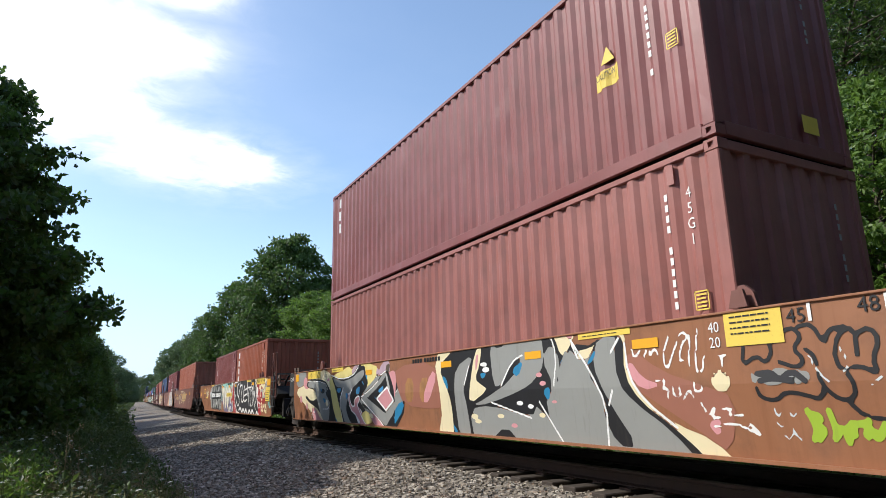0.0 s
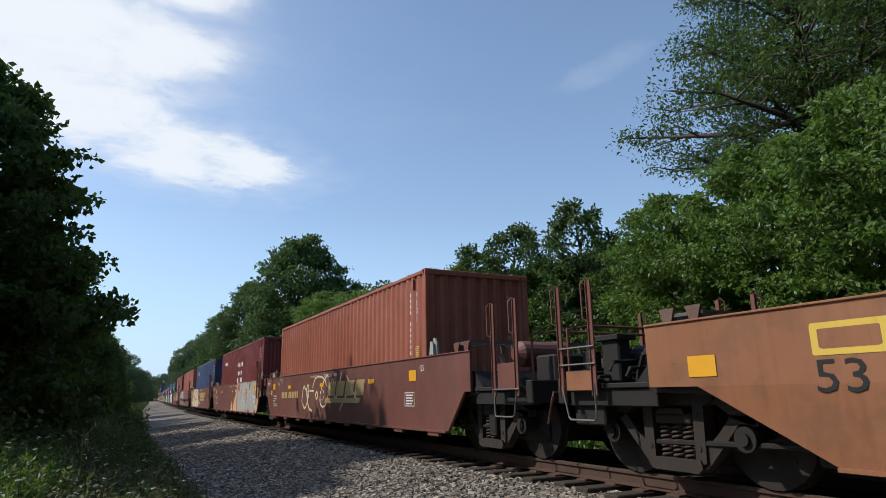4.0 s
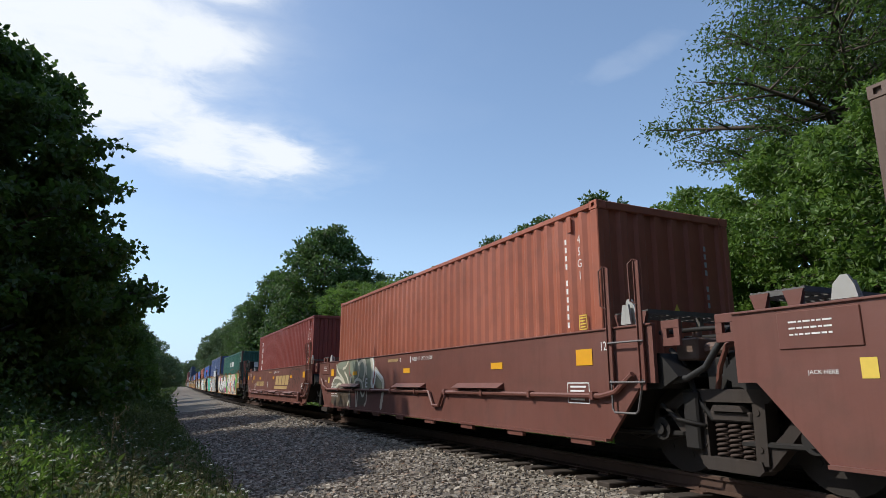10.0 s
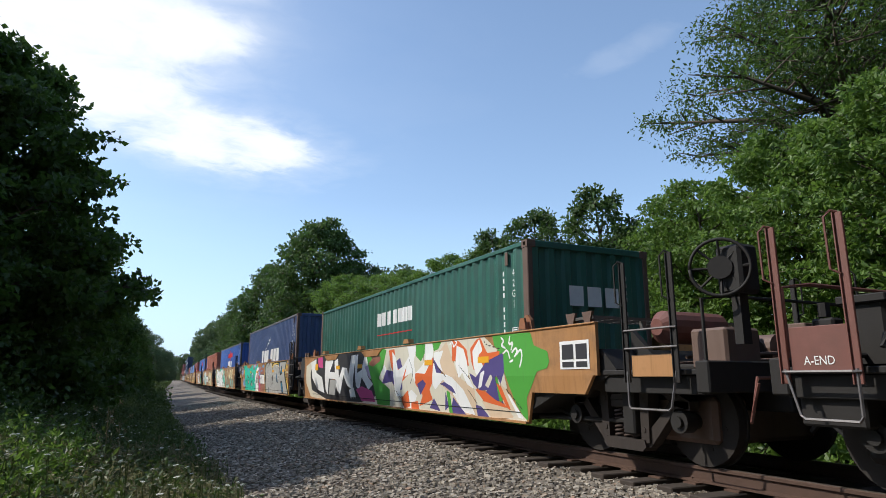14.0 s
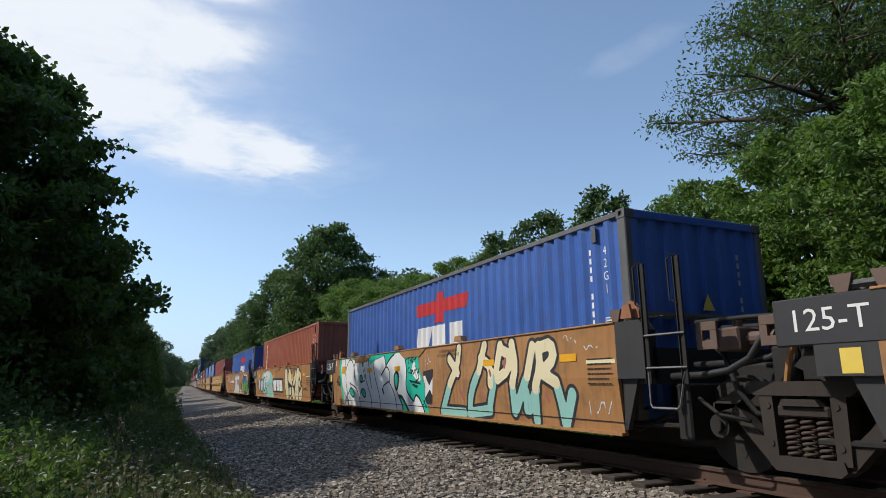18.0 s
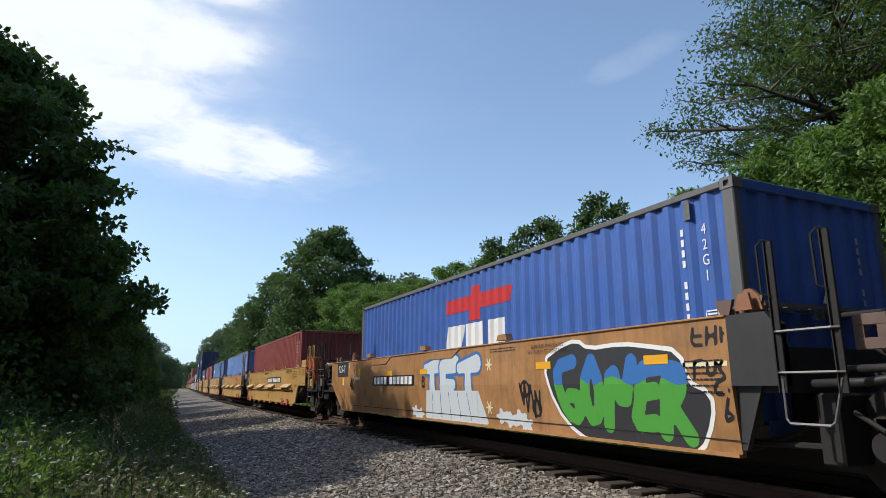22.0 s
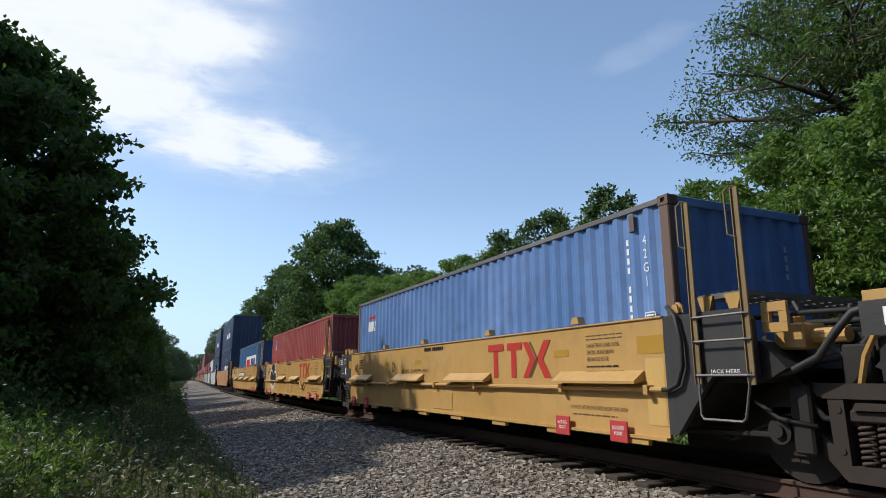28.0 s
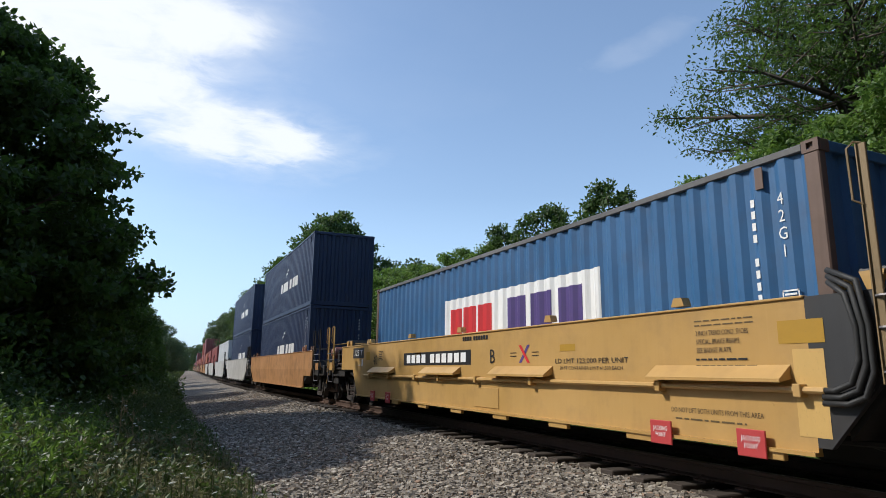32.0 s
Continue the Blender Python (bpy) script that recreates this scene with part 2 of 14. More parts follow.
for key, rgb in (("white", (0.84, 0.84, 0.82)), ("ink", (0.012, 0.012, 0.014)), ("reflector", (0.82, 0.40, 0.015)), ("dull_reflector", (0.42, 0.235, 0.022)), ("label_yellow", (0.82, 0.60, 0.10)),
                 ("gold", (0.55, 0.38, 0.17)), ("s_grey", (0.29, 0.295, 0.28)), ("s_pale_grey", (0.42, 0.42, 0.40)), ("s_cyan", (0.02, 0.22, 0.42)), ("s_pink", (0.66, 0.30, 0.32)), ("s_red", (0.42, 0.03, 0.035)),
                 ("s_cream", (0.80, 0.70, 0.45)), ("s_peach", (0.72, 0.44, 0.24)), ("s_mint", (0.30, 0.58, 0.52)), ("s_teal", (0.02, 0.55, 0.38)), ("s_green", (0.08, 0.36, 0.05)), ("s_lime", (0.34, 0.50, 0.04)),
                 ("s_purple", (0.085, 0.055, 0.20)), ("s_orange", (0.72, 0.14, 0.035)), ("s_blue", (0.035, 0.16, 0.45)), ("s_pale", (0.62, 0.66, 0.68)), ("s_magenta", (0.60, 0.07, 0.25)), ("s_charcoal", (0.034, 0.034, 0.038)), ("s_yellow", (0.74, 0.52, 0.08)), ("logo_red", (0.46, 0.032, 0.02)), ("apl_red", (0.62, 0.03, 0.035)),
                 ("jack_red", (0.48, 0.05, 0.05)), ("brake_red", (0.62, 0.09, 0.05)), ("s_rose", (0.34, 0.135, 0.09)), ("s_rose2", (0.40, 0.14, 0.12)), ("s_olive", (0.20, 0.205, 0.145)), ("s_sky", (0.12, 0.33, 0.55)), ("s_cyan2", (0.22, 0.48, 0.50)), ("s_cream2", (0.72, 0.64, 0.40)), ("s_cream3", (0.68, 0.64, 0.52)), ("s_mint3", (0.27, 0.30, 0.225)), ("s_olive_dark", (0.13, 0.085, 0.035)), ("s_khaki", (0.115, 0.085, 0.058)), ("s_lemon", (0.78, 0.66, 0.24)), ("s_mauve", (0.50, 0.36, 0.42)), ("s_sky2", (0.05, 0.27, 0.52)), ("fresh_yellow", (0.60, 0.38, 0.125)), ("s_purple2", (0.17, 0.15, 0.26)), ("s_tan2", (0.30, 0.13, 0.05)), ("s_gold2", (0.74, 0.52, 0.27)), ("s_mint4", (0.42, 0.62, 0.57)), ("s_purple3", (0.11, 0.05, 0.07)), ("s_mauve2", (0.52, 0.42, 0.58)), ("s_purple4", (0.085, 0.065, 0.22)), ("s_peach3", (0.68, 0.52, 0.36)), ("s_soot", (0.050, 0.036, 0.032))):
    M[key] = spray("paint_" + key, rgb)


def build_ballast(n, b, co, out):
    vor = n.t.nodes.new("ShaderNodeTexVoronoi")
    vor.inputs["Scale"].default_value = 19.0
    n.wire(co, vor.inputs["Vector"])
    edge = n.t.nodes.new("ShaderNodeTexVoronoi")
    edge.feature = "DISTANCE_TO_EDGE"
    edge.inputs["Scale"].default_value = 19.0
    n.wire(co, edge.inputs["Vector"])
    sep = n.t.nodes.new("ShaderNodeSeparateColor")
    n.wire(vor.outputs["Color"], sep.inputs[0])
    col = n.ramp(sep.outputs[0], [(0.0, (0.13, 0.105, 0.082)), (0.5, (0.27, 0.23, 0.185)), (0.85, (0.39, 0.345, 0.28)), (1.0, (0.53, 0.475, 0.40))])
    col = n.mix(n.ramp(edge.outputs["Distance"], [(0.0, 1.0), (0.12, 0.0)]), col, (0.045, 0.04, 0.036))
    col = n.mix(n.math("MULTIPLY", n.noise(co, 0.7, 4.0), 0.5), col, (0.20, 0.17, 0.145))
    n.wire(col, b.inputs["Base Color"])
    b.inputs["Roughness"].default_value = 0.9
    bump(n, b, n.math("ADD", edge.outputs["Distance"], n.math("MULTIPLY", sep.outputs[1], 0.3)), 1.0, 0.05)


def build_stone(n, b, co, out):
    isl = n.t.nodes.new("ShaderNodeNewGeometry").outputs["Random Per Island"]
    col = n.ramp(isl, [(0.0, (0.085, 0.070, 0.054)), (0.35, (0.20, 0.168, 0.130)), (0.75, (0.34, 0.295, 0.235)), (0.93, (0.53, 0.475, 0.39)), (1.0, (0.30, 0.18, 0.11))])
    col = n.mix(n.math("MULTIPLY", n.noise(co, 30.0, 4.0), 0.5), col, (0.18, 0.155, 0.13))
    n.wire(col, b.inputs["Base Color"])
    b.inputs["Roughness"].default_value = 0.88


def build_soil(n, b, co, out):
    col = n.mix(n.ramp(n.noise(co, 0.8, 5.0), [(0.35, 0.0), (0.65, 1.0)]), (0.030, 0.050, 0.014), (0.075, 0.080, 0.028))
    col = n.mix(n.ramp(n.noise(co, 5.0, 5.0), [(0.5, 0.0), (0.75, 1.0)]), col, (0.085, 0.065, 0.04))
    n.wire(col, b.inputs["Base Color"])
    b.inputs["Roughness"].default_value = 0.95
    bump(n, b, n.noise(co, 8.0, 6.0), 0.8, 0.06)


def leafy(name, dark, light, trans=0.35):
    def build(n, b, co, out):
        isl = n.t.nodes.new("ShaderNodeNewGeometry").outputs["Random Per Island"]
        col = n.mix(isl, dark, light)
        col = n.mix(n.ramp(n.noise(co, 0.6, 3.0), [(0.35, 0.0), (0.7, 0.6)]), col, light)
        n.wire(col, b.inputs["Base Color"])
        b.inputs["Roughness"].default_value = 0.5
        tr = n.t.nodes.new("ShaderNodeBsdfTranslucent")
        n.wire(n.mix(0.5, col, tuple(c * 1.6 for c in light), "MIX"), tr.inputs[0])
        mx = n.t.nodes.new("ShaderNodeMixShader")
        mx.inputs[0].default_value = trans
        n.wire(b.outputs[0], mx.inputs[1]), n.wire(tr.outputs[0], mx.inputs[2])
        n.wire(mx.outputs[0], out.inputs[0])
    return material(name, build)


M["ballast"], M["stone"], M["soil"] = material("crushed_stone_bed", build_ballast), material("crushed_stone", build_stone), material("weedy_soil", build_soil)
# leaf colour darkened to stand in for shade inside crowns and on backlit trees
M["leaf_shaded"] = leafy("shade_darkened_leaves", (0.010, 0.023, 0.004), (0.075, 0.135, 0.022), 0.5)
M["leaf_mid"] = leafy("green_leaves", (0.023, 0.053, 0.011), (0.078, 0.140, 0.030), 0.36)
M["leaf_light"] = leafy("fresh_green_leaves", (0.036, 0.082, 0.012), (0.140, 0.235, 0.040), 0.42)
# paler leaves: the haze of distance is mixed into their colour
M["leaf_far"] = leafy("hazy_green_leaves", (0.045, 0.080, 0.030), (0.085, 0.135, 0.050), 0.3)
M["weed"] = leafy("weed_green", (0.026, 0.050, 0.010), (0.085, 0.130, 0.028), 0.3)
M["weed_olive"] = leafy("olive_weed", (0.070, 0.075, 0.028), (0.210, 0.205, 0.100), 0.35)
M["petal"] = plain("white_flower", (0.62, 0.62, 0.52), 0.7, 0, 0.1, 30)
M["drystem"] = plain("dry_weed_stem", (0.17, 0.14, 0.065), 0.8, 0, 0.3, 20)
M["bark"] = plain("grey_brown_bark", (0.085, 0.065, 0.048), 0.9, 0, 0.45, 9)
M["tie"] = plain("creosoted_wood_tie", (0.048, 0.036, 0.028), 0.9, 0, 0.45, 8)


# ---- mesh helpers ----
class Shape:
    """Collects boxes, prisms and tubes into one mesh."""
    def __init__(self):
        self.v, self.f = [], []

    def add(self, verts, faces):
        k = len(self.v)
        self.v += [tuple(p) for p in verts]
        self.f += [tuple(i + k for i in f) for f in faces]
        return self

    def box(self, x0, x1, y0, y1, z0, z1, b=0.0):
        """A box; with b its edges are cut at 45 degrees."""
        if b <= 0:
            return self.add([(x, y, z) for x in (x0, x1) for y in (y0, y1) for z in (z0, z1)],
                            [(0, 1, 3, 2), (4, 6, 7, 5), (0, 4, 5, 1), (2, 3, 7, 6), (0, 2, 6, 4), (1, 5, 7, 3)])
        bm = bmesh.new()
        bmesh.ops.create_cube(bm, size=1)
        for p in bm.verts:
            p.co = Vector(((x0 + x1) / 2 + p.co.x * (x1 - x0), (y0 + y1) / 2 + p.co.y * (y1 - y0), (z0 + z1) / 2 + p.co.z * (z1 - z0)))
        bmesh.ops.bevel(bm, geom=bm.edges[:], offset=b, segments=1, affect="EDGES")
        bm.verts.index_update()
        self.add([p.co for p in bm.verts], [[p.index for p in f.verts] for f in bm.faces])
        bm.free()
        return self

    def prism(self, poly, x0, x1, plane="yz"):
        """A polygon in the plane named, drawn out along the third axis."""
        n = len(poly)

        def at(p, d):
            return {"yz": (d, p[0], p[1]), "xz": (p[0], d, p[1]), "xy": (p[0], p[1], d)}[plane]
        self.add([at(p, x0) for p in poly] + [at(p, x1) for p in poly],
                 [tuple(range(n)), tuple(reversed(range(n, 2 * n)))] + [(i, i + n, (i + 1) % n + n, (i + 1) % n) for i in range(n)])
        return self

    def tube(self, pts, r, n=6):
        """A round bar along the points."""
        pts = [Vector(p) for p in pts]
        rings = []
        for i, p in enumerate(pts):
            d = (pts[min(i + 1, len(pts) - 1)] - pts[max(i - 1, 0)]).normalized()
            a = d.orthogonal().normalized() if abs(d.x) > 0.9 else d.cross(Vector((1, 0, 0))).normalized()
            b = d.cross(a)
            rr = r[i] if isinstance(r, (list, tuple)) else r
            rings.append([p + (a * math.cos(2 * math.pi * j / n) + b * math.sin(2 * math.pi * j / n)) * rr for j in range(n)])
        faces = [(i * n + j, i * n + (j + 1) % n, (i + 1) * n + (j + 1) % n, (i + 1) * n + j) for i in range(len(pts) - 1) for j in range(n)]
        faces += [tuple(reversed(range(n))), tuple((len(pts) - 1) * n + j for j in range(n))]
        return self.add([q for ring in rings for q in ring], faces)

    def disc(self, c, axis, r, h, n=20, rim=None):
        """A short cylinder about the x, y or z axis; rim is its radius at the other end."""
        i = "xyz".index(axis)
        verts = []
        for d, rr in ((-h / 2, r), (h / 2, r if rim is None else rim)):
            for j in range(n):
                p = [0, 0, 0]
                p[i], p[(i + 1) % 3], p[(i + 2) % 3] = d, rr * math.cos(2 * math.pi * j / n), rr * math.sin(2 * math.pi * j / n)
                verts.append([c[k] + p[k] for k in range(3)])
        return self.add(verts, [tuple(reversed(range(n))), tuple(range(n, 2 * n))] + [(j, (j + 1) % n, (j + 1) % n + n, j + n) for j in range(n)])

    def mesh(self, name, mat=None, smooth=False, fix=True):
        me = bpy.data.meshes.new(name)
        me.from_pydata(self.v, [], self.f)
        if fix:
            bm = bmesh.new()
            bm.from_mesh(me)
            bmesh.ops.recalc_face_normals(bm, faces=bm.faces[:])
            bm.to_mesh(me)
            bm.free()
        me.materials.append(mat)
        if smooth:
            me.polygons.foreach_set("use_smooth", [True] * len(me.polygons))
        return me


def part(name, me, parent, mat=None, label="", m=None):
    """One mesh object under a thing or a part; mat overrides the mesh's own paint on this object alone."""
    ob = new(name, me)
    ob.parent = parent
    if m is not None:
        ob.matrix_local = m
    if mat is not None:
        ob.material_slots[0].link = "OBJECT"
        ob.material_slots[0].material = mat
    return tagged(ob, label) if label else ob


def bulk(name, verts, faces, mat, smooth=False):
    """A large mesh from arrays of vertices and of equal-sized faces."""
    me = bpy.data.meshes.new(name)
    verts, faces = np.asarray(verts, np.float32), np.asarray(faces, np.int32)
    me.vertices.add(len(verts))
    me.vertices.foreach_set("co", verts.ravel())
    k = faces.shape[1]
    me.loops.add(faces.size)
    me.loops.foreach_set("vertex_index", faces.ravel())
    me.polygons.add(len(faces))
    me.polygons.foreach_set("loop_start", np.arange(len(faces), dtype=np.int32) * k)
    me.polygons.foreach_set("use_smooth", np.full(len(faces), smooth))
    me.update(calc_edges=True)
    me.materials.append(mat)
    return me


# ---- ground, ballast and track ----
RNG = np.random.default_rng(7)


def bed_height(u):
    """Height of the ground at u metres across from the centre line (the camera's side is negative)."""
    return float(np.interp(u, [-400, -60, -12, -7.5, -5.2, -1.85, -1.40, 1.40, 1.85, 4.4, 6.5, 14, 60, 400],
                           [2.0, 0.5, -0.55, -0.66, -0.66, -0.305, -0.285, -0.285, -0.30, -0.85, -1.0, -0.7, 1.5, 6.0]))


def build_ground():
    us = [-400, -150, -60, -30, -18, -12, -9, -7.5, -6.3, -5.6, -5.2]
    bed = [-5.2, -4.2, -3.0, -1.85, -1.40, 0, 1.40, 1.85, 3.0, 4.4]
    far = [4.4, 5.2, 6.5, 9, 14, 22, 40, 60, 150, 400]
    ss = [-200, -60, -20] + [float(x) for x in np.arange(0, 130, 4)] + [140, 160, 190, 240, 300, 400, 600, 900, 1500]

    def sheet(row):
        g = Shape()
        for s in ss:
            x, y, h = line(s)
            for u in row:
                dz = 0.05 * noise.noise(Vector((u * 0.7, s * 0.4, 3.0))) if not -1.4 < u < 1.4 else 0.0
                g.v.append((x + u * math.cos(h), y - u * math.sin(h), bed_height(u) + dz))
        k = len(row)
        g.f = [(i * k + j, i * k + j + 1, (i + 1) * k + j + 1, (i + 1) * k + j) for i in range(len(ss) - 1) for j in range(k - 1)]
        return g
    g = sheet(us)
    bedsheet = sheet(bed)
    wood = sheet(far)
    both = Shape().add(g.v, g.f).add(wood.v, wood.f)
    # the bed closes the ground sheet between its two halves
    tagged(new("ground", both.mesh("ground", M["soil"])), "weedy dark soil beside the railway line", "ground", kind="structure")
    tagged(new("ballast", bedsheet.mesh("ballast", M["ballast"])), "bed of grey crushed stone under the railway track", "ballast", kind="structure")


build_ground()


def build_stones():
    """Loose stones where the bed lies near: flattened, uneven blocks."""
    n = 84000
    s = 3.5 + 34.0 * RNG.random(n) ** 1.35
    s[:6000] = -9.0 + 12.5 * RNG.random(6000)
    u = -5.35 + 4.45 * RNG.random(n)
    base = np.array([(sx, sy, sz) for sx in (-1, 1) for sy in (-1, 1) for sz in (-1, 1)], float)
    quad = np.array([(0, 1, 3, 2), (4, 6, 7, 5), (0, 4, 5, 1), (2, 3, 7, 6), (1, 5, 7, 3)])
    size = (0.013 + 0.017 * RNG.random(n) ** 1.3)[:, None, None] * np.where(s > 14, 1.25, 1.0)[:, None, None]
    v = base[None] * (0.75 + 0.5 * RNG.random((n, 8, 3))) * size * np.array([1.1, 0.95, 0.8])
    a, c = RNG.random(n) * 6.283, (RNG.random(n) - 0.5) * 1.1
    ca, sa, cc, sc = np.cos(a)[:, None], np.sin(a)[:, None], np.cos(c)[:, None], np.sin(c)[:, None]
    y, z = v[..., 1] * cc - v[..., 2] * sc, v[..., 1] * sc + v[..., 2] * cc
    v = np.stack([v[..., 0] * ca - y * sa, v[..., 0] * sa + y * ca, z], -1)
    px = np.array([line(t)[0] for t in s]) + u
    pz = np.array([bed_height(t) for t in u]) + 0.006 + 0.028 * RNG.random(n)
    v += np.stack([px, s, pz], -1)[:, None]
    f = quad[None] + (np.arange(n) * 8)[:, None, None]
    tagged(new("ballast_stones", bulk("ballast_stones", v.reshape(-1, 3), f.reshape(-1, 4), M["stone"])), "loose grey crushed stones lying on the track bed", "gravel", kind="stuff")


def build_track():
    track = tagged(new("railway_track"), "two rusty steel rails on creosoted wooden ties", "railway track", kind="structure")
    # rails: foot, web and head follow the line
    prof = [(-0.070, 0.0), (0.070, 0.0), (0.070, 0.012), (0.010, 0.030), (0.010, 0.125), (0.036, 0.135), (0.036, 0.166), (0.028, 0.172), (-0.028, 0.172), (-0.036, 0.166), (-0.036, 0.135), (-0.010, 0.125), (-0.010, 0.030), (-0.070, 0.012)]
    ss = [-40, 0] + [float(x) for x in np.arange(10, 130, 5)] + [150, 200, 300, 450]
    for side in (-0.7535, 0.7535):
        g, h, k = Shape(), Shape(), len(prof)
        for s in ss:
            x, y, a = line(s)
            for q, z in prof:
                w = side + q
                g.v.append((x + w * math.cos(a), y - w * math.sin(a), z - 0.172))
            for q, z in ((-0.024, 0.0025), (0.024, 0.0025), (0.024, -0.001), (-0.024, -0.001)):
                w = side + q
                h.v.append((x + w * math.cos(a), y - w * math.sin(a), z))
        g.f = [(i * k + j, i * k + (j + 1) % k, (i + 1) * k + (j + 1) % k, (i + 1) * k + j) for i in range(len(ss) - 1) for j in range(k)]
        h.f = [(i * 4 + j, i * 4 + (j + 1) % 4, (i + 1) * 4 + (j + 1) % 4, (i + 1) * 4 + j) for i in range(len(ss) - 1) for j in range(4)]
        rail = part("rail", g.mesh("rail", M["rail"]), track, label="rusty steel rail")
        part("rail_head", h.mesh("rail_head", M["railhead"]), rail, label="polished running surface")
    ties = [Shape().box(-1.34 - d, 1.30, -0.115, 0.115, -0.17, 0.0, 0.012).mesh("tie", M["tie"]) for d in (0.0, 0.05, -0.05)]
    plate = Shape().box(-0.09, 0.09, -0.17, 0.17, 0, 0.018).box(-0.105, -0.085, -0.03, -0.005, 0.0, 0.05).box(0.085, 0.105, 0.01, 0.035, 0.0, 0.05).mesh("tie_plate", M["plate_rust"])
    rnd = random.Random(3)
    s, i = 1.0, 0
    while s < 64:
        m = on_line(s, -0.192 + rnd.uniform(-0.012, 0.004)) @ pose(rnd.uniform(-0.05, 0.05), 0, 0, 0, rnd.uniform(-0.6, 0.6), rnd.uniform(-1.5, 1.5))
        tie = part("tie", ties[i % 3], track, m=m)
        if s < 30:
            part("tie_plate", plate, tie, m=pose(-0.7535, 0, 0.0015, 0, 0, 90))
        s += 0.53 + rnd.uniform(-0.03, 0.03)
        i += 1


build_track()
build_stones()


# ---- writing: all words are cut first, in one pass ----
WORDS = {}


def cut_words(words):
    obs = []
    for w in words:
        cu = bpy.data.curves.new("word", "FONT")
        cu.body, cu.size, cu.resolution_u, cu.align_x, cu.align_y = w, 1.0, 2, "CENTER", "CENTER"
        obs.append((w, new("word", cu)))
    bpy.context.view_layer.update()
    dg = bpy.context.evaluated_depsgraph_get()
    for w, ob in obs:
        WORDS[w] = bpy.data.meshes.new_from_object(ob.evaluated_get(dg))
        xs = [v.co.x for v in WORDS[w].vertices]
        ys = [v.co.y for v in WORDS[w].vertices]
        cx, cy, hx, hy = (min(xs) + max(xs)) / 2, (min(ys) + max(ys)) / 2, max(xs) - min(xs), max(ys) - min(ys)
        for v in WORDS[w].vertices:
            v.co = ((v.co.x - cx) / hx, (v.co.y - cy) / hy, 0.0)
        WORDS[w].materials.append(M["ink"])
    for w, ob in obs:
        cu = ob.data
        bpy.data.objects.remove(ob)
        bpy.data.curves.remove(cu)


cut_words(["40", "45", "48", "53", "20", "125-T", "125 T", "125", "A", "B", "C", "D", "E", "A-END", "JACK HERE", "JACKING\nPOINT", "LD LMT 123,000 PER UNIT", "20 FT CONTAINER LIMIT 61,500 EACH",
           "WELL LD LMT 124,700", "WELL LD LMT 124,900", "LD LMT 115800 PER UNIT", "L 261-6", "2 INCH H F COMP SHOES", "NO. 24 BRAKE BEAMS", "38 INCH WHEELS", "2 INCH TREAD COND. SHOES", "SPECIAL BRAKE BEAMS", "SEE BADGE PLATE",
           "4\n2\nG\n1", "4\n5\nG\n1", "2\n2\nG\n1", "CAR EQUIPPED WITH\nTWO HANDBRAKES\nAPPLY OR RELEASE\nALL HANDBRAKES\nON CAR", "52,900 LBS. MAX. GROSS\nWT. FOR 20 FT. CONTAINER", "CAUTION", "REEFER CLEARANCE", "DO NOT LIFT BOTH UNITS FROM THIS AREA"])

# ---- containers ----
CACHE = {}


def cached(key, build):
    if key not in CACHE:
        CACHE[key] = build()
    return CACHE[key]


def wave(a0, a1, depth, flat, slope):
    """Points of a pressed steel sheet: place along it and depth."""
    pts, a = [(a0, 0.0)], a0
    while a + 2 * (flat + slope) < a1:
        pts += [(a + flat, 0.0), (a + flat + slope, depth), (a + 2 * flat + slope, depth), (a + 2 * flat + 2 * slope, 0.0)]
        a += 2 * (flat + slope)
    return pts + [(a1, 0.0)]


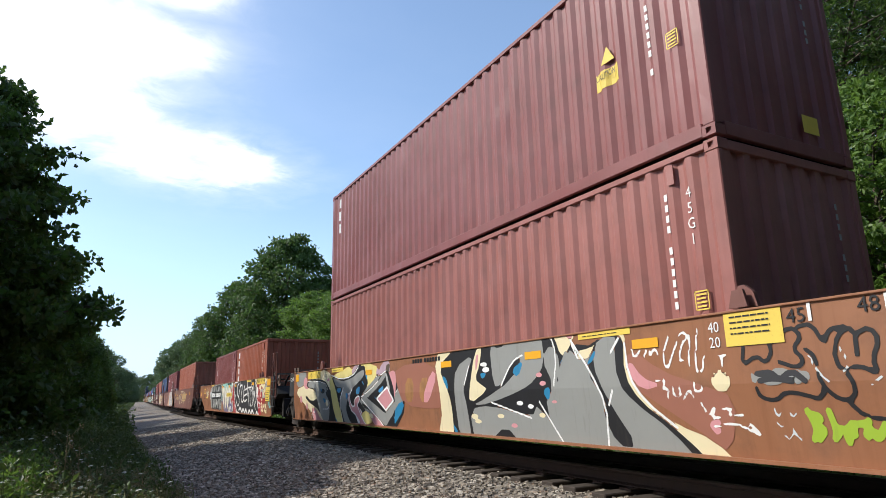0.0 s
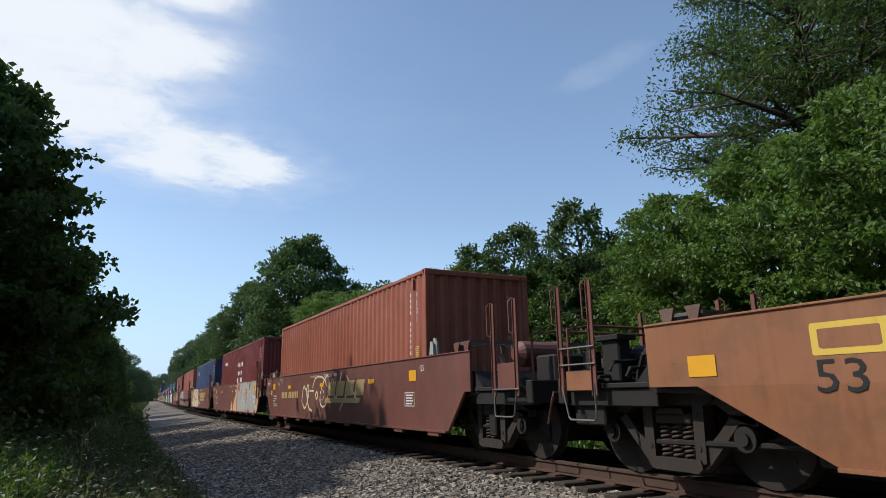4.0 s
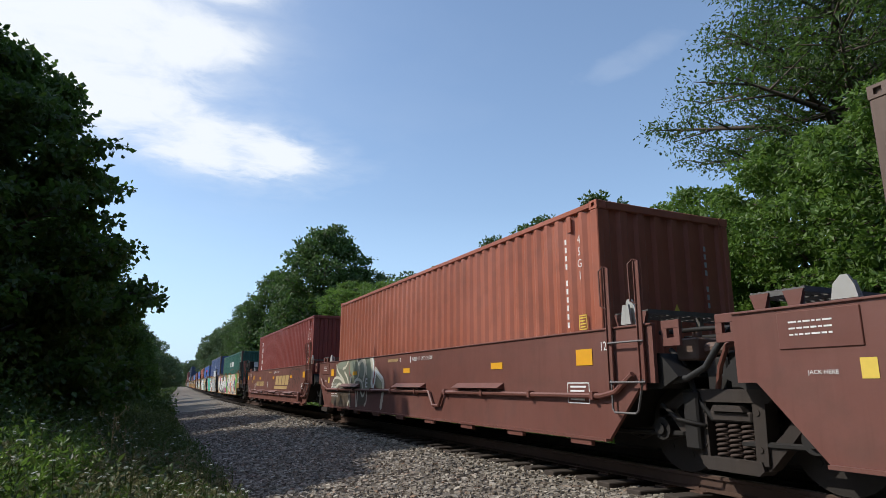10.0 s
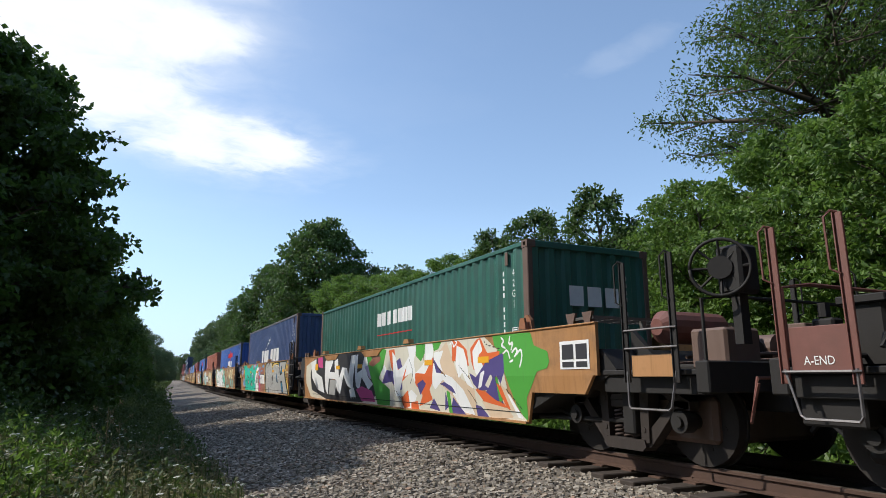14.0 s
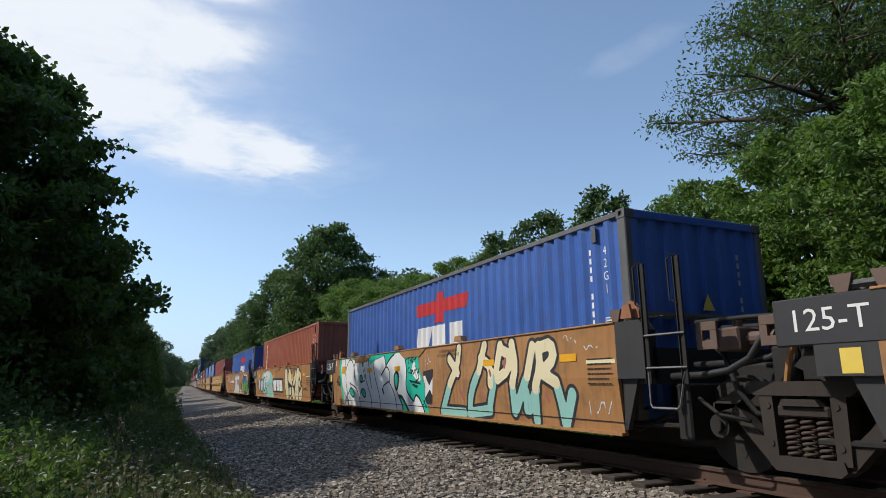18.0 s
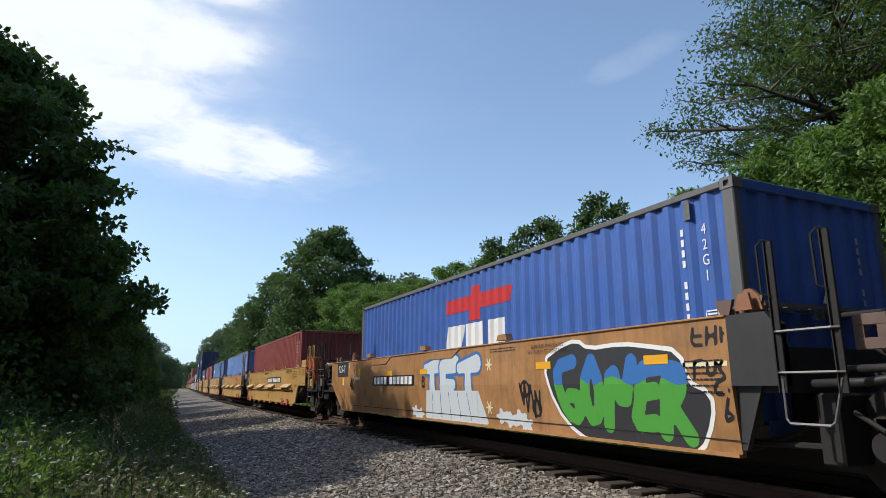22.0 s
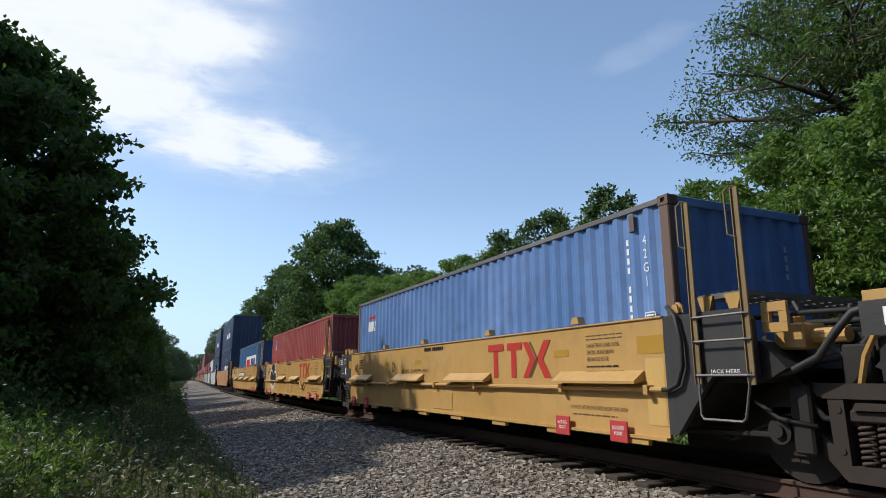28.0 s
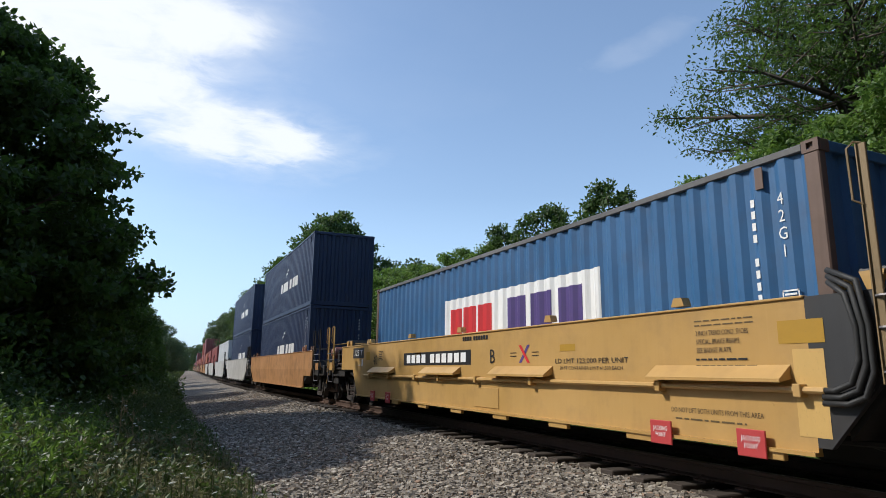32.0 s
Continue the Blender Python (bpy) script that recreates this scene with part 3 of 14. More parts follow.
def container_meshes(length, high):
    hl, W = length / 2, 1.219

    def sheet(pts, place, z0, z1):
        g = Shape()
        for a, d in pts:
            g.v += [place(a, d, z0), place(a, d, z1)]
        g.f = [(2 * i, 2 * i + 2, 2 * i + 3, 2 * i + 1) for i in range(len(pts) - 1)]
        return g
    out = {}
    out["side_panel"] = sheet(wave(-hl + 0.10, hl - 0.10, 0.038, 0.072, 0.067), lambda a, d, z: (-W + 0.012 + d, -a, z), 0.15, high - 0.075).mesh("side_panel", M["c_red"], fix=False)
    out["end_panel"] = sheet(wave(-W + 0.10, W - 0.10, 0.045, 0.11, 0.045), lambda a, d, z: (a, -hl + 0.02 + d, z), 0.15, high - 0.09).mesh("end_panel", M["c_red"], fix=False)
    out["corner_post"] = Shape().box(0, 0.10, 0, 0.15, 0.118, high - 0.118, 0.012).mesh("corner_post", M["c_red"])
    out["top_rail"] = Shape().box(-W, -W + 0.07, -hl + 0.16, hl - 0.16, high - 0.085, high - 0.012, 0.008).mesh("top_rail", M["c_red"])
    out["bottom_rail"] = Shape().box(-W, -W + 0.06, -hl + 0.16, hl - 0.16, 0.012, 0.165, 0.008).mesh("bottom_rail", M["c_red"])
    out["end_header"] = Shape().box(-W + 0.16, W - 0.16, -hl, -hl + 0.07, high - 0.11, high - 0.004, 0.008).mesh("end_header", M["c_red"])
    out["end_sill"] = Shape().box(-W + 0.16, W - 0.16, -hl, -hl + 0.07, 0.01, 0.165, 0.008).mesh("end_sill", M["c_red"])
    g = Shape()
    for k in range(int(length / 0.42)):
        y = -hl + 0.25 + k * 0.42
        g.box(-W + 0.09, W - 0.09, y, y + 0.2, high - 0.035, high - 0.012)
    g.box(-W + 0.06, W - 0.06, -hl + 0.06, hl - 0.06, high - 0.06, high - 0.03)
    out["roof"] = g.mesh("roof", M["c_red"])
    out["floor"] = Shape().box(-W + 0.05, W - 0.05, -hl + 0.06, hl - 0.06, 0.05, 0.13).mesh("floor", M["steel_dark"])
    # casting: a hollow block with an oval hole in the outer faces
    c = Shape()
    c.box(0, 0.03, 0, 0.05, 0, 0.118).box(0, 0.03, 0.115, 0.162, 0, 0.118).box(0, 0.03, 0.05, 0.115, 0, 0.03).box(0, 0.03, 0.05, 0.115, 0.09, 0.118)
    c.box(0.03, 0.16, 0, 0.162, 0, 0.118, 0.006)
    out["corner_casting"] = c.mesh("corner_casting", M["c_red"])
    return out


MOVING = []      # (thing, place along the train, height)


def container(name, length, high, mat, s, z, label, post=None, rail=None, code=None, ink="white"):
    """A steel box with posts, rails, castings and pressed panels; s is its middle along the train."""
    me = cached(("box", length, high), lambda: container_meshes(length, high))
    top = tagged(new(name), label, "container", "containers of the train")
    hl, W = length / 2, 1.219
    turn = pose(0, 0, 0, 0, 0, 180)
    side = part("side_panel", me["side_panel"], top, mat)
    part("side_panel", me["side_panel"], top, mat, m=turn)
    part("end_panel", me["end_panel"], top, mat)
    part("end_panel", me["end_panel"], top, mat, m=turn)
    for k in (None, turn):
        part("top_rail", me["top_rail"], top, rail or mat, m=k)
        part("bottom_rail", me["bottom_rail"], top, mat, m=k)
        part("end_header", me["end_header"], top, mat, m=k)
        part("end_sill", me["end_sill"], top, mat, m=k)
    part("roof", me["roof"], top, mat)
    part("floor", me["floor"], top)
    for sx in (1, -1):
        for sy in (1, -1):
            m = Matrix.Diagonal((sx, sy, 1, 1))
            part("corner_post", me["corner_post"], top, post or mat, m=Matrix.Translation((-sx * W, -sy * hl, 0)) @ m)
            for zz in (0.0, high - 0.118):
                part("corner_casting", me["corner_casting"], top, post or mat, m=Matrix.Translation((-sx * (W + 0.004), -sy * (hl + 0.004), zz)) @ m)
    # door-side latch plate and marks by the front post
    part("lifting_plate", cached("latch", lambda: Shape().box(-0.012, 0, -0.045, 0.045, -0.11, 0.11, 0.004).mesh("lifting_plate", M["c_red"])), top, post or mat, m=pose(-W + 0.006, -hl + 0.62, high - 0.22))
    if code:
        word(top, code, hl - 0.42, high - 0.72, 0.085, 0.62, ink, 1.2125)
        for k in range(13):
            if k not in (4, 11):
                bar(top, hl - 0.72, high - 0.45 - 0.118 * k, 0.042, 0.078, ink, 1.2125)
            if k not in (4, 8, 9, 10, 11, 12):
                part("mark", cached("mark", unit_square), top, M["s_pale_grey"], m=Matrix(((1, 0, 0, 0.72), (0, 0, -1, -hl + 0.012), (0, 1, 0, high - 0.5 - 0.118 * k), (0, 0, 0, 1))) @ Matrix.Diagonal((0.045, 0.075, 1, 1)))
        word_box(top, hl - 0.40, 1.28 if high > 2.7 else 1.15, 0.17, 0.2, "label_yellow" if length > 12 and high > 2.7 else ink, 1.2125)
    MOVING.append((top, s, z))
    return top


# ---- flat marks on the near side: w is measured to the right from the middle, z up ----
def on_side(w, z, x, wide=1.0, tall=1.0):
    return Matrix(((0, 0, -1, -x), (-1, 0, 0, -w), (0, 1, 0, z), (0, 0, 0, 1))) @ Matrix.Diagonal((wide, tall, 1, 1))


def word(top, text, w, z, wide, tall, ink, x, layer=1):
    return part("lettering", WORDS[text], top, M[ink], m=on_side(w, z, x + 0.004 * layer, wide, tall))


def unit_square():
    return Shape().add([(-0.5, -0.5, 0), (0.5, -0.5, 0), (0.5, 0.5, 0), (-0.5, 0.5, 0)], [(0, 1, 2, 3)]).mesh("mark", M["ink"], fix=False)


def bar(top, w, z, wide, tall, ink, x, layer=1, slant=0.0, name="mark"):
    if slant:
        k = slant * tall / wide
        me = cached(("mark", round(k, 3)), lambda: Shape().add([(-0.5 - k / 2, -0.5, 0), (0.5 - k / 2, -0.5, 0), (0.5 + k / 2, 0.5, 0), (-0.5 + k / 2, 0.5, 0)], [(0, 1, 2, 3)]).mesh("mark", M["ink"], fix=False))
    else:
        me = cached("mark", unit_square)
    return part(name, me, top, M[ink], m=on_side(w, z, x + 0.004 * layer, wide, tall))


def box_bar(top, w, z, wide, tall, ink, slant=0.0, layer=1, name="logo_mark", half=6.096):
    """A painted block on a box's side that follows the pressed sheet."""
    prof = cached(("prof", half), lambda: wave(-half + 0.10, half - 0.10, 0.038, 0.072, 0.067))
    k = slant * tall / 2
    poly = [(w - wide / 2 - k, z - tall / 2), (w + wide / 2 - k, z - tall / 2), (w + wide / 2 + k, z + tall / 2), (w - wide / 2 + k, z + tall / 2)]
    lo, hi = min(p[0] for p in poly), max(p[0] for p in poly)
    cuts = sorted({lo + 1e-4, hi - 1e-4, *(p[0] for p in poly if lo < p[0] < hi), *(a for a, d in prof if lo < a < hi)})
    pa, pd = [a for a, d in prof], [d for a, d in prof]
    g = Shape()
    for c in cuts:
        zs = [z0 + (z1 - z0) * (c - x0) / (x1 - x0) for (x0, z0), (x1, z1) in zip(poly, poly[1:] + poly[:1]) if abs(x1 - x0) > 1e-6 and min(x0, x1) - 1e-6 <= c <= max(x0, x1) + 1e-6]
        x = -(1.207 - float(np.interp(c, pa, pd)) + 0.004 * layer)
        g.v += [(x, -c, min(zs)), (x, -c, max(zs))]
    g.f = [(2 * i, 2 * i + 2, 2 * i + 3, 2 * i + 1) for i in range(len(cuts) - 1)]
    return part(name, g.mesh(name, M[ink], fix=False), top)


def word_box(top, w, z, wide, tall, ink, x, layer=1):
    """A framed label whose small print cannot be read."""
    t = 0.012

    def build():
        g = Shape()
        for a, b, c, d in ((-0.5, 0.5, 0.5 - t / tall * 1.2, 0.5), (-0.5, 0.5, -0.5, -0.5 + t / tall * 1.2), (-0.5, -0.5 + t / wide, -0.5, 0.5), (0.5 - t / wide, 0.5, -0.5, 0.5)):
            g.add([(a, c, 0), (b, c, 0), (b, d, 0), (a, d, 0)], [(0, 1, 2, 3)])
        for k in range(4):
            y = 0.3 - 0.2 * k
            g.add([(-0.36, y - 0.05, 0.002), (0.36 - 0.08 * (k % 2), y - 0.05, 0.002), (0.36 - 0.08 * (k % 2), y + 0.04, 0.002), (-0.36, y + 0.04, 0.002)], [(0, 1, 2, 3)])
        return g.mesh("notice", M["ink"], fix=False)
    return part("notice", cached(("notice", wide, tall), build), top, M[ink], m=on_side(w, z, x + 0.004 * layer, wide, tall))


def lines(top, w, z, wide, tall, n, ink, x, layer=1, seed=1):
    """Small print that cannot be read: n rows of short bars."""
    def build():
        r, g = random.Random(seed), Shape()
        for k in range(n):
            y0, a, h = 0.5 - (k + 0.75) / n, -0.5, 0.28 / n
            end = r.uniform(0.25, 0.5)
            while a < end - 0.02:
                b = min(a + r.uniform(0.05, 0.16), end)
                g.add([(a, y0, 0), (b, y0, 0), (b, y0 + h, 0), (a, y0 + h, 0)], [(0, 1, 2, 3)])
                a = b + 0.025
        return g.mesh("small_print", M["ink"], fix=False)
    return part("small_print", cached(("print", n, seed), build), top, M[ink], m=on_side(w, z, x + 0.004 * layer, wide, tall))


def number_bars(top, w, z, wide, tall, n, gap, ink, x, layer=1, slant=0.0):
    """A row of n blocks with a wider space after the first gap of them."""
    cell = wide / (n + (0.6 if gap else 0))
    for k in range(n):
        c = -wide / 2 + cell * (k + 0.5 + (0.6 if gap and k >= gap else 0))
        bar(top, w + c, z, cell * 0.74, tall, ink, x, layer, slant)


# ---- trucks ----
def truck_meshes():
    o = {}
    f = Shape()
    x0, x1 = -1.10, -0.96
    f.prism([(-0.52, 0.92), (0.52, 0.92), (0.56, 0.86), (0.46, 0.79), (-0.46, 0.79), (-0.56, 0.86)], x0 - 0.04, x1)
    f.prism([(-0.30, 0.12), (0.30, 0.12), (0.36, 0.17), (0.34, 0.25), (-0.34, 0.25), (-0.36, 0.17)], x0 - 0.05, x1 + 0.02)
    f.box(x0 - 0.02, x1, -0.25, 0.25, 0.60, 0.70, 0.015)
    f.prism([(-0.20, 0.70), (0.20, 0.70), (0.16, 0.76), (-0.16, 0.76)], x0 - 0.06, x1)
    for k in (-1, 1):
        f.prism([(k * 0.27, 0.2), (k * 0.40, 0.22), (k * 0.42, 0.82), (k * 0.28, 0.82)], x0 - 0.03, x1)
        f.prism([(k * 0.46, 0.91), (k * 0.58, 0.91), (k * 0.78, 0.80), (k * 1.00, 0.70), (k * 1.00, 0.60), (k * 0.76, 0.66), (k * 0.56, 0.80), (k * 0.42, 0.80)], x0, x1)
        f.prism([(k * 0.28, 0.13), (k * 0.40, 0.18), (k * 0.66, 0.46), (k * 0.80, 0.62), (k * 0.98, 0.62), (k * 0.98, 0.70), (k * 0.72, 0.70), (k * 0.56, 0.52), (k * 0.30, 0.29)], x0, x1)
        f.disc((x0 - 0.01, k * 0.33, 0.70), "x", 0.03, 0.06, 8).disc((x0 - 0.01, k * 0.33, 0.36), "x", 0.03, 0.06, 8)
    o["side_frame"] = f.mesh("side_frame", M["truck"])
    o["truck"] = Shape().box(-1.0, 1.0, -0.22, 0.22, 0.55, 0.88, 0.03).mesh("truck", M["truck"])
    sp = Shape()
    pts = [(0.058 * math.cos(a), 0.058 * math.sin(a), 0.047 * a / 6.283) for a in np.arange(0, 6.283 * 7.3, 0.6)]
    sp.tube(pts, 0.016, 5)
    o["spring"] = sp.mesh("spring", M["spring"], smooth=True)
    # bearings get the near-black steel in place of shade below the car
    o["bearing"] = Shape().disc((0, 0, 0), "x", 0.12, 0.16, 16).disc((-0.09, 0, 0), "x", 0.06, 0.05, 12).mesh("bearing", M["steel_dark"])
    w = Shape()
    for s in (-1, 1):
        w.disc((s * 0.70, 0, 0), "x", 0.505, 0.03, 32).disc((s * 0.765, 0, 0), "x", 0.478, 0.10, 32)
        w.disc((s * 0.825, 0, 0), "x", 0.12, 0.05, 16)
        for k in range(6):
            a = k * math.pi / 3
            w.disc((s * 0.812, 0.30 * math.cos(a), 0.30 * math.sin(a)), "x", 0.035, 0.02, 8)
    w.disc((0, 0, 0), "x", 0.085, 1.9, 12)
    o["wheelset"] = w.mesh("wheelset", M["wheel"])
    t = Shape()
    for s in (-1, 1):
        n = 32
        ring = [(s * 0.8155, r * math.cos(6.2832 * k / n), r * math.sin(6.2832 * k / n)) for r in (0.478, 0.40) for k in range(n)]
        t.add(ring, [(k, (k + 1) % n, n + (k + 1) % n, n + k) for k in range(n)])
    o["wheel_rim"] = t.mesh("wheel_rim", M["wheel"])
    return o


ROLLING = []     # wheelsets that turn, with their place on their car


def truck(car, y):
    me = cached("truck", truck_meshes)
    t = part("truck", me["truck"], car, label="grimy cast steel truck with coil springs", m=pose(0, y, 0))
    for s in (-1, 1):
        part("side_frame", me["side_frame"], t, m=None if s < 0 else pose(0, 0, 0, 0, 0, 180))
        for k in (-0.155, 0.0, 0.155):
            part("spring", me["spring"], t, m=pose(s * 1.05, k, 0.255))
        for yy in (-0.89, 0.89):
            part("bearing", me["bearing"], t, m=pose(s * 1.08, yy, 0.4826, 0, 0, 0 if s < 0 else 180))
    for yy in (-0.89, 0.89):
        w = part("wheelset", me["wheelset"], t, m=pose(0, yy, 0.4826))
        ROLLING.append((w, yy))
    return t


# ---- well cars ----
TOP, LOW, BEND = 1.62, 0.33, 0.98
SIDE = 1.46


def side_x(kind, z):
    """How far the near side stands out at height z: kinds with a bent plate lean in below the bend."""
    if kind in ("tan", "rust") and z < BEND:
        return SIDE - 0.06 * (BEND - z) / (BEND - LOW)
    return SIDE


LOOK = {"brown": ("brown", "brown", "steel_dark"), "tan": ("tan", "tan", "black"), "rust": ("tan_rust", "tan_rust", "black"), "yellow": ("yellow", "yellow", "black"), "grey": ("grey_well", "grey_well", "steel_dark")}


# how far the lower corner of a side plate is cut back: at the bend and at the bottom
RUN_IN = {("brown", False): (0.20, 0.80), ("brown", True): (0.20, 0.80), ("tan", True): (0.08, 0.92), ("yellow", True): (1.12, 1.60)}


def ladder(car, y0, y1, tall, rungs, mat, stirrup=0.62, low=0.9, both=True):
    """Two posts with hand loops, rungs and a stirrup, on both sides of a car; y0 and y1 are the posts' places."""
    def post():
        g = Shape()
        g.box(-0.012, 0.012, -0.035, 0.035, low, tall, 0.004).box(-0.03, 0.012, 0.025, 0.035, low, tall)
        g.tube([(-0.02, 0.02, tall - 0.50), (-0.055, 0.08, tall - 0.46), (-0.055, 0.085, tall - 0.03), (-0.03, 0.04, tall + 0.02), (0, 0, tall)], 0.011, 5)
        return g.mesh("ladder_post", M["steel_dark"])
    wide = abs(y1 - y0)
    lm = cached(("post", tall, low), post)
    rm = cached(("rung", round(wide, 2)), lambda: Shape().tube([(0, -wide / 2 - 0.03, 0), (-0.03, -wide / 2 + 0.02, 0), (-0.03, wide / 2 - 0.02, 0), (0, wide / 2 + 0.03, 0)], 0.0125, 5).mesh("rung", M["steel_dark"]))
    sm = cached(("stirrup", round(wide, 2), stirrup, low), lambda: Shape().tube([(0, -wide / 2, low + 0.12), (0, -wide / 2 + 0.10, stirrup + 0.03), (0, -wide / 2 + 0.14, stirrup), (0, wide / 2 - 0.03, stirrup), (0, wide / 2, stirrup + 0.04), (0, wide / 2, low + 0.12)], 0.014, 5).mesh("stirrup", M["steel_dark"]))
    flip = 1 if y1 > y0 else -1
    for sx in ((-1, 1) if both else (-1,)):
        side = pose(0, 0, 0) if sx < 0 else pose(0, 0, 0, 0, 0, 180)
        for y in (y0, y1):
            part("ladder_post", lm, car, mat, m=pose(sx * 1.50, y, 0) @ side)
        for z in rungs:
            part("rung", rm, car, M["rung"], m=pose(sx * 1.51, (y0 + y1) / 2, z) @ side)
        part("stirrup", sm, car, M["rung"], m=pose(sx * 1.51, (y0 + y1) / 2, 0) @ Matrix.Diagonal((1, -flip, 1, 1)))


def brake_wheel(car, mat, label, m):
    """A hand wheel: rim, hub and eight spokes."""
    n = 28
    rim = cached("bw_rim", lambda: Shape().tube([(0, 0.29 * math.cos(6.2832 * k / n), 0.29 * math.sin(6.2832 * k / n)) for k in range(n + 1)], 0.018, 6).mesh("brake_wheel", mat, smooth=True))
    hub = cached("bw_hub", lambda: Shape().disc((0.03, 0, 0), "x", 0.12, 0.05, 16).mesh("hub", mat))
    spoke = cached("bw_spoke", lambda: Shape().tube([(0.05, 0.05, 0), (0.03, 0.17, 0), (0.0, 0.29, 0)], 0.014, 5).mesh("spoke", mat))
    wheel = part("brake_wheel", rim, car, mat, label, m=m)
    part("hub", hub, wheel, mat)
    for k in range(8):
        part("spoke", spoke, wheel, mat, m=pose(0, 0, 0, 45 * k))


def coupler_mesh():
    g = Shape()
    g.box(-0.09, 0.09, -0.9, 0.45, 0.78, 0.98, 0.02)
    g.prism([(-0.16, 0.4), (0.14, 0.4), (0.20, 0.62), (0.10, 0.74), (-0.05, 0.66), (-0.10, 0.78), (-0.20, 0.72), (-0.20, 0.5)], 0.72, 1.02, "xy")
    return g.mesh("coupler", M["steel_dark"])


def well_car(kind, s, e0, e1, free0=False, free1=False, label="", detail=2, low_truck=(True, True)):
    """One well car unit; e0 and e1 are the ends of its side plates, ahead (negative) and behind its middle. A free end has a platform and a coupler."""
    car = tagged(new("well_car"), label, "railway car", "well cars of the train")
    body, chord, dark = (M[k] for k in LOOK[kind])
    key = (kind, round(e0, 2), round(e1, 2))
    cut = {"yellow": 1.12, "tan": 0.52, "rust": 0.5}.get(kind, 0.0)        # length of the black end plates

    def plates():
        out = {}
        for nm, sx in (("near", -1), ("far", 1)):
            g = Shape()
            a, b = e0 + (cut if not free0 else 0), e1 - (cut if not free1 else 0)

            def slab(poly):
                k = len(poly)
                v = [(sx * side_x(kind, z), y, z) for y, z in poly] + [(sx * (side_x(kind, z) - 0.045), y, z) for y, z in poly]
                g.add(v, [tuple(range(k)), tuple(reversed(range(k, 2 * k)))] + [(i, i + k, (i + 1) % k + k, (i + 1) % k) for i in range(k)])
            (p0, q0), (p1, q1) = RUN_IN.get((kind, free0), (0.62, 1.85)), RUN_IN.get((kind, free1), (0.62, 1.85))
            lo0, lo1 = (a if a > e0 + 0.1 else e0 + p0), (b if b < e1 - 0.1 else e1 - p1)
            slab([(a, BEND), (b, BEND), (b, TOP), (a, TOP)])
            m0, m1 = (a if a > e0 + 0.1 else e0 + q0), (b if b < e1 - 0.1 else e1 - q1)
            if kind == "tan" and free0:                 # stepped lower corner at the coupler end
                m0 = e0 + 1.62
                slab([(lo0, BEND), (e0 + 0.28, 0.75), (e0 + 1.45, 0.75), (m0, LOW), (m1, LOW), (lo1, BEND)])
            else:
                slab([(lo0, BEND), (m0, LOW), (m1, LOW), (lo1, BEND)])
            out[nm] = g.mesh("side_plate", body)
            t = Shape()
            t.box(sx * 1.435 - 0.045, sx * 1.435 + 0.028, a, b, TOP - 0.012, TOP + 0.012, 0.006)
            out[nm + "chord"] = t.mesh("top_chord", chord)
            t = Shape()
            xx = side_x(kind, LOW)
            t.box(sx * xx - 0.05, sx * xx + 0.05, m0, m1, LOW - 0.02, LOW + 0.012)
            y = m0 + 0.3
            while y < m1 - 0.5 and kind not in ("tan", "rust"):
                t.box(sx * xx - 0.03, sx * xx + 0.03, y, y + 0.42, LOW - 0.09, LOW - 0.015, 0.006)
                y += 1.55
            out[nm + "sill"] = t.mesh("bottom_sill", chord)
            if cut:
                for sgn, e, fr in ((-1, e0, free0), (1, e1, free1)):
                    if fr:
                        continue
                    k = Shape()
                    c = e - sgn * cut
                    k.prism([(c, TOP), (e - sgn * 0.10, TOP), (e, TOP - 0.12), (e, BEND), (e - sgn * 0.45 * cut, BEND), (c + sgn * 0.1 * cut, LOW + 0.05), (c, LOW + 0.05)], sx * (side_x(kind, LOW) if kind != 'yellow' else SIDE), sx * (side_x(kind, LOW) - 0.06))
                    if kind != 'yellow':
                        k.prism([(c, TOP), (e - sgn * 0.10, TOP), (e, TOP - 0.12), (e, BEND - 0.02), (c, BEND - 0.02)], sx * SIDE, sx * (SIDE - 0.14))
                    out[nm + ("end" if sgn < 0 else "tip")] = k.mesh("end_plate", dark)
        # floor of the well and the bulkheads over the trucks
        g = Shape()
        g.box(-1.35, -1.12, e0 + 1.9, e1 - 1.9, LOW + 0.01, LOW + 0.06).box(1.12, 1.35, e0 + 1.9, e1 - 1.9, LOW + 0.01, LOW + 0.06)
        y = e0 + 2.2
        while y < e1 - 2.0:
            g.box(-1.3, 1.3, y, y + 0.3, LOW, LOW + 0.10)
            y += 2.0
        out["floor"] = g.mesh("well_floor", M["steel_dark"])
        # bulkheads are coloured near-black so the end recess reads as shade
        for sgn, e, nm in ((-1, e0, "bulk0"), (1, e1, "bulk1")):
            g = Shape()
            i = e - sgn * max(0.35, abs(e) - 6.2)
            g.prism([(i, 0.45), (i, 1.30), (e, 1.30), (e + sgn * 0.25, 1.05), (e, 0.92), (e - sgn * 0.5, 0.92)] if abs(e - i) > 0.6 else [(i, 0.9), (i, 1.3), (e, 1.3), (e, 0.9)], -1.38, 1.38)
            g.box(-0.32, 0.32, min(e, e + sgn * 0.75), max(e, e + sgn * 0.75), 0.72, 1.12, 0.03)
            # dark box added to fill the shaded underside, with a few rigging pipes
            rig = Shape()
            lo, hi = sorted((e - sgn * 1.75, e + sgn * 0.30))
            rig.box(-0.62, 0.62, lo, hi, 0.16, 0.90, 0.04).box(-1.2, -0.62, lo, lo + 0.2, 0.30, 0.9, 0.02)
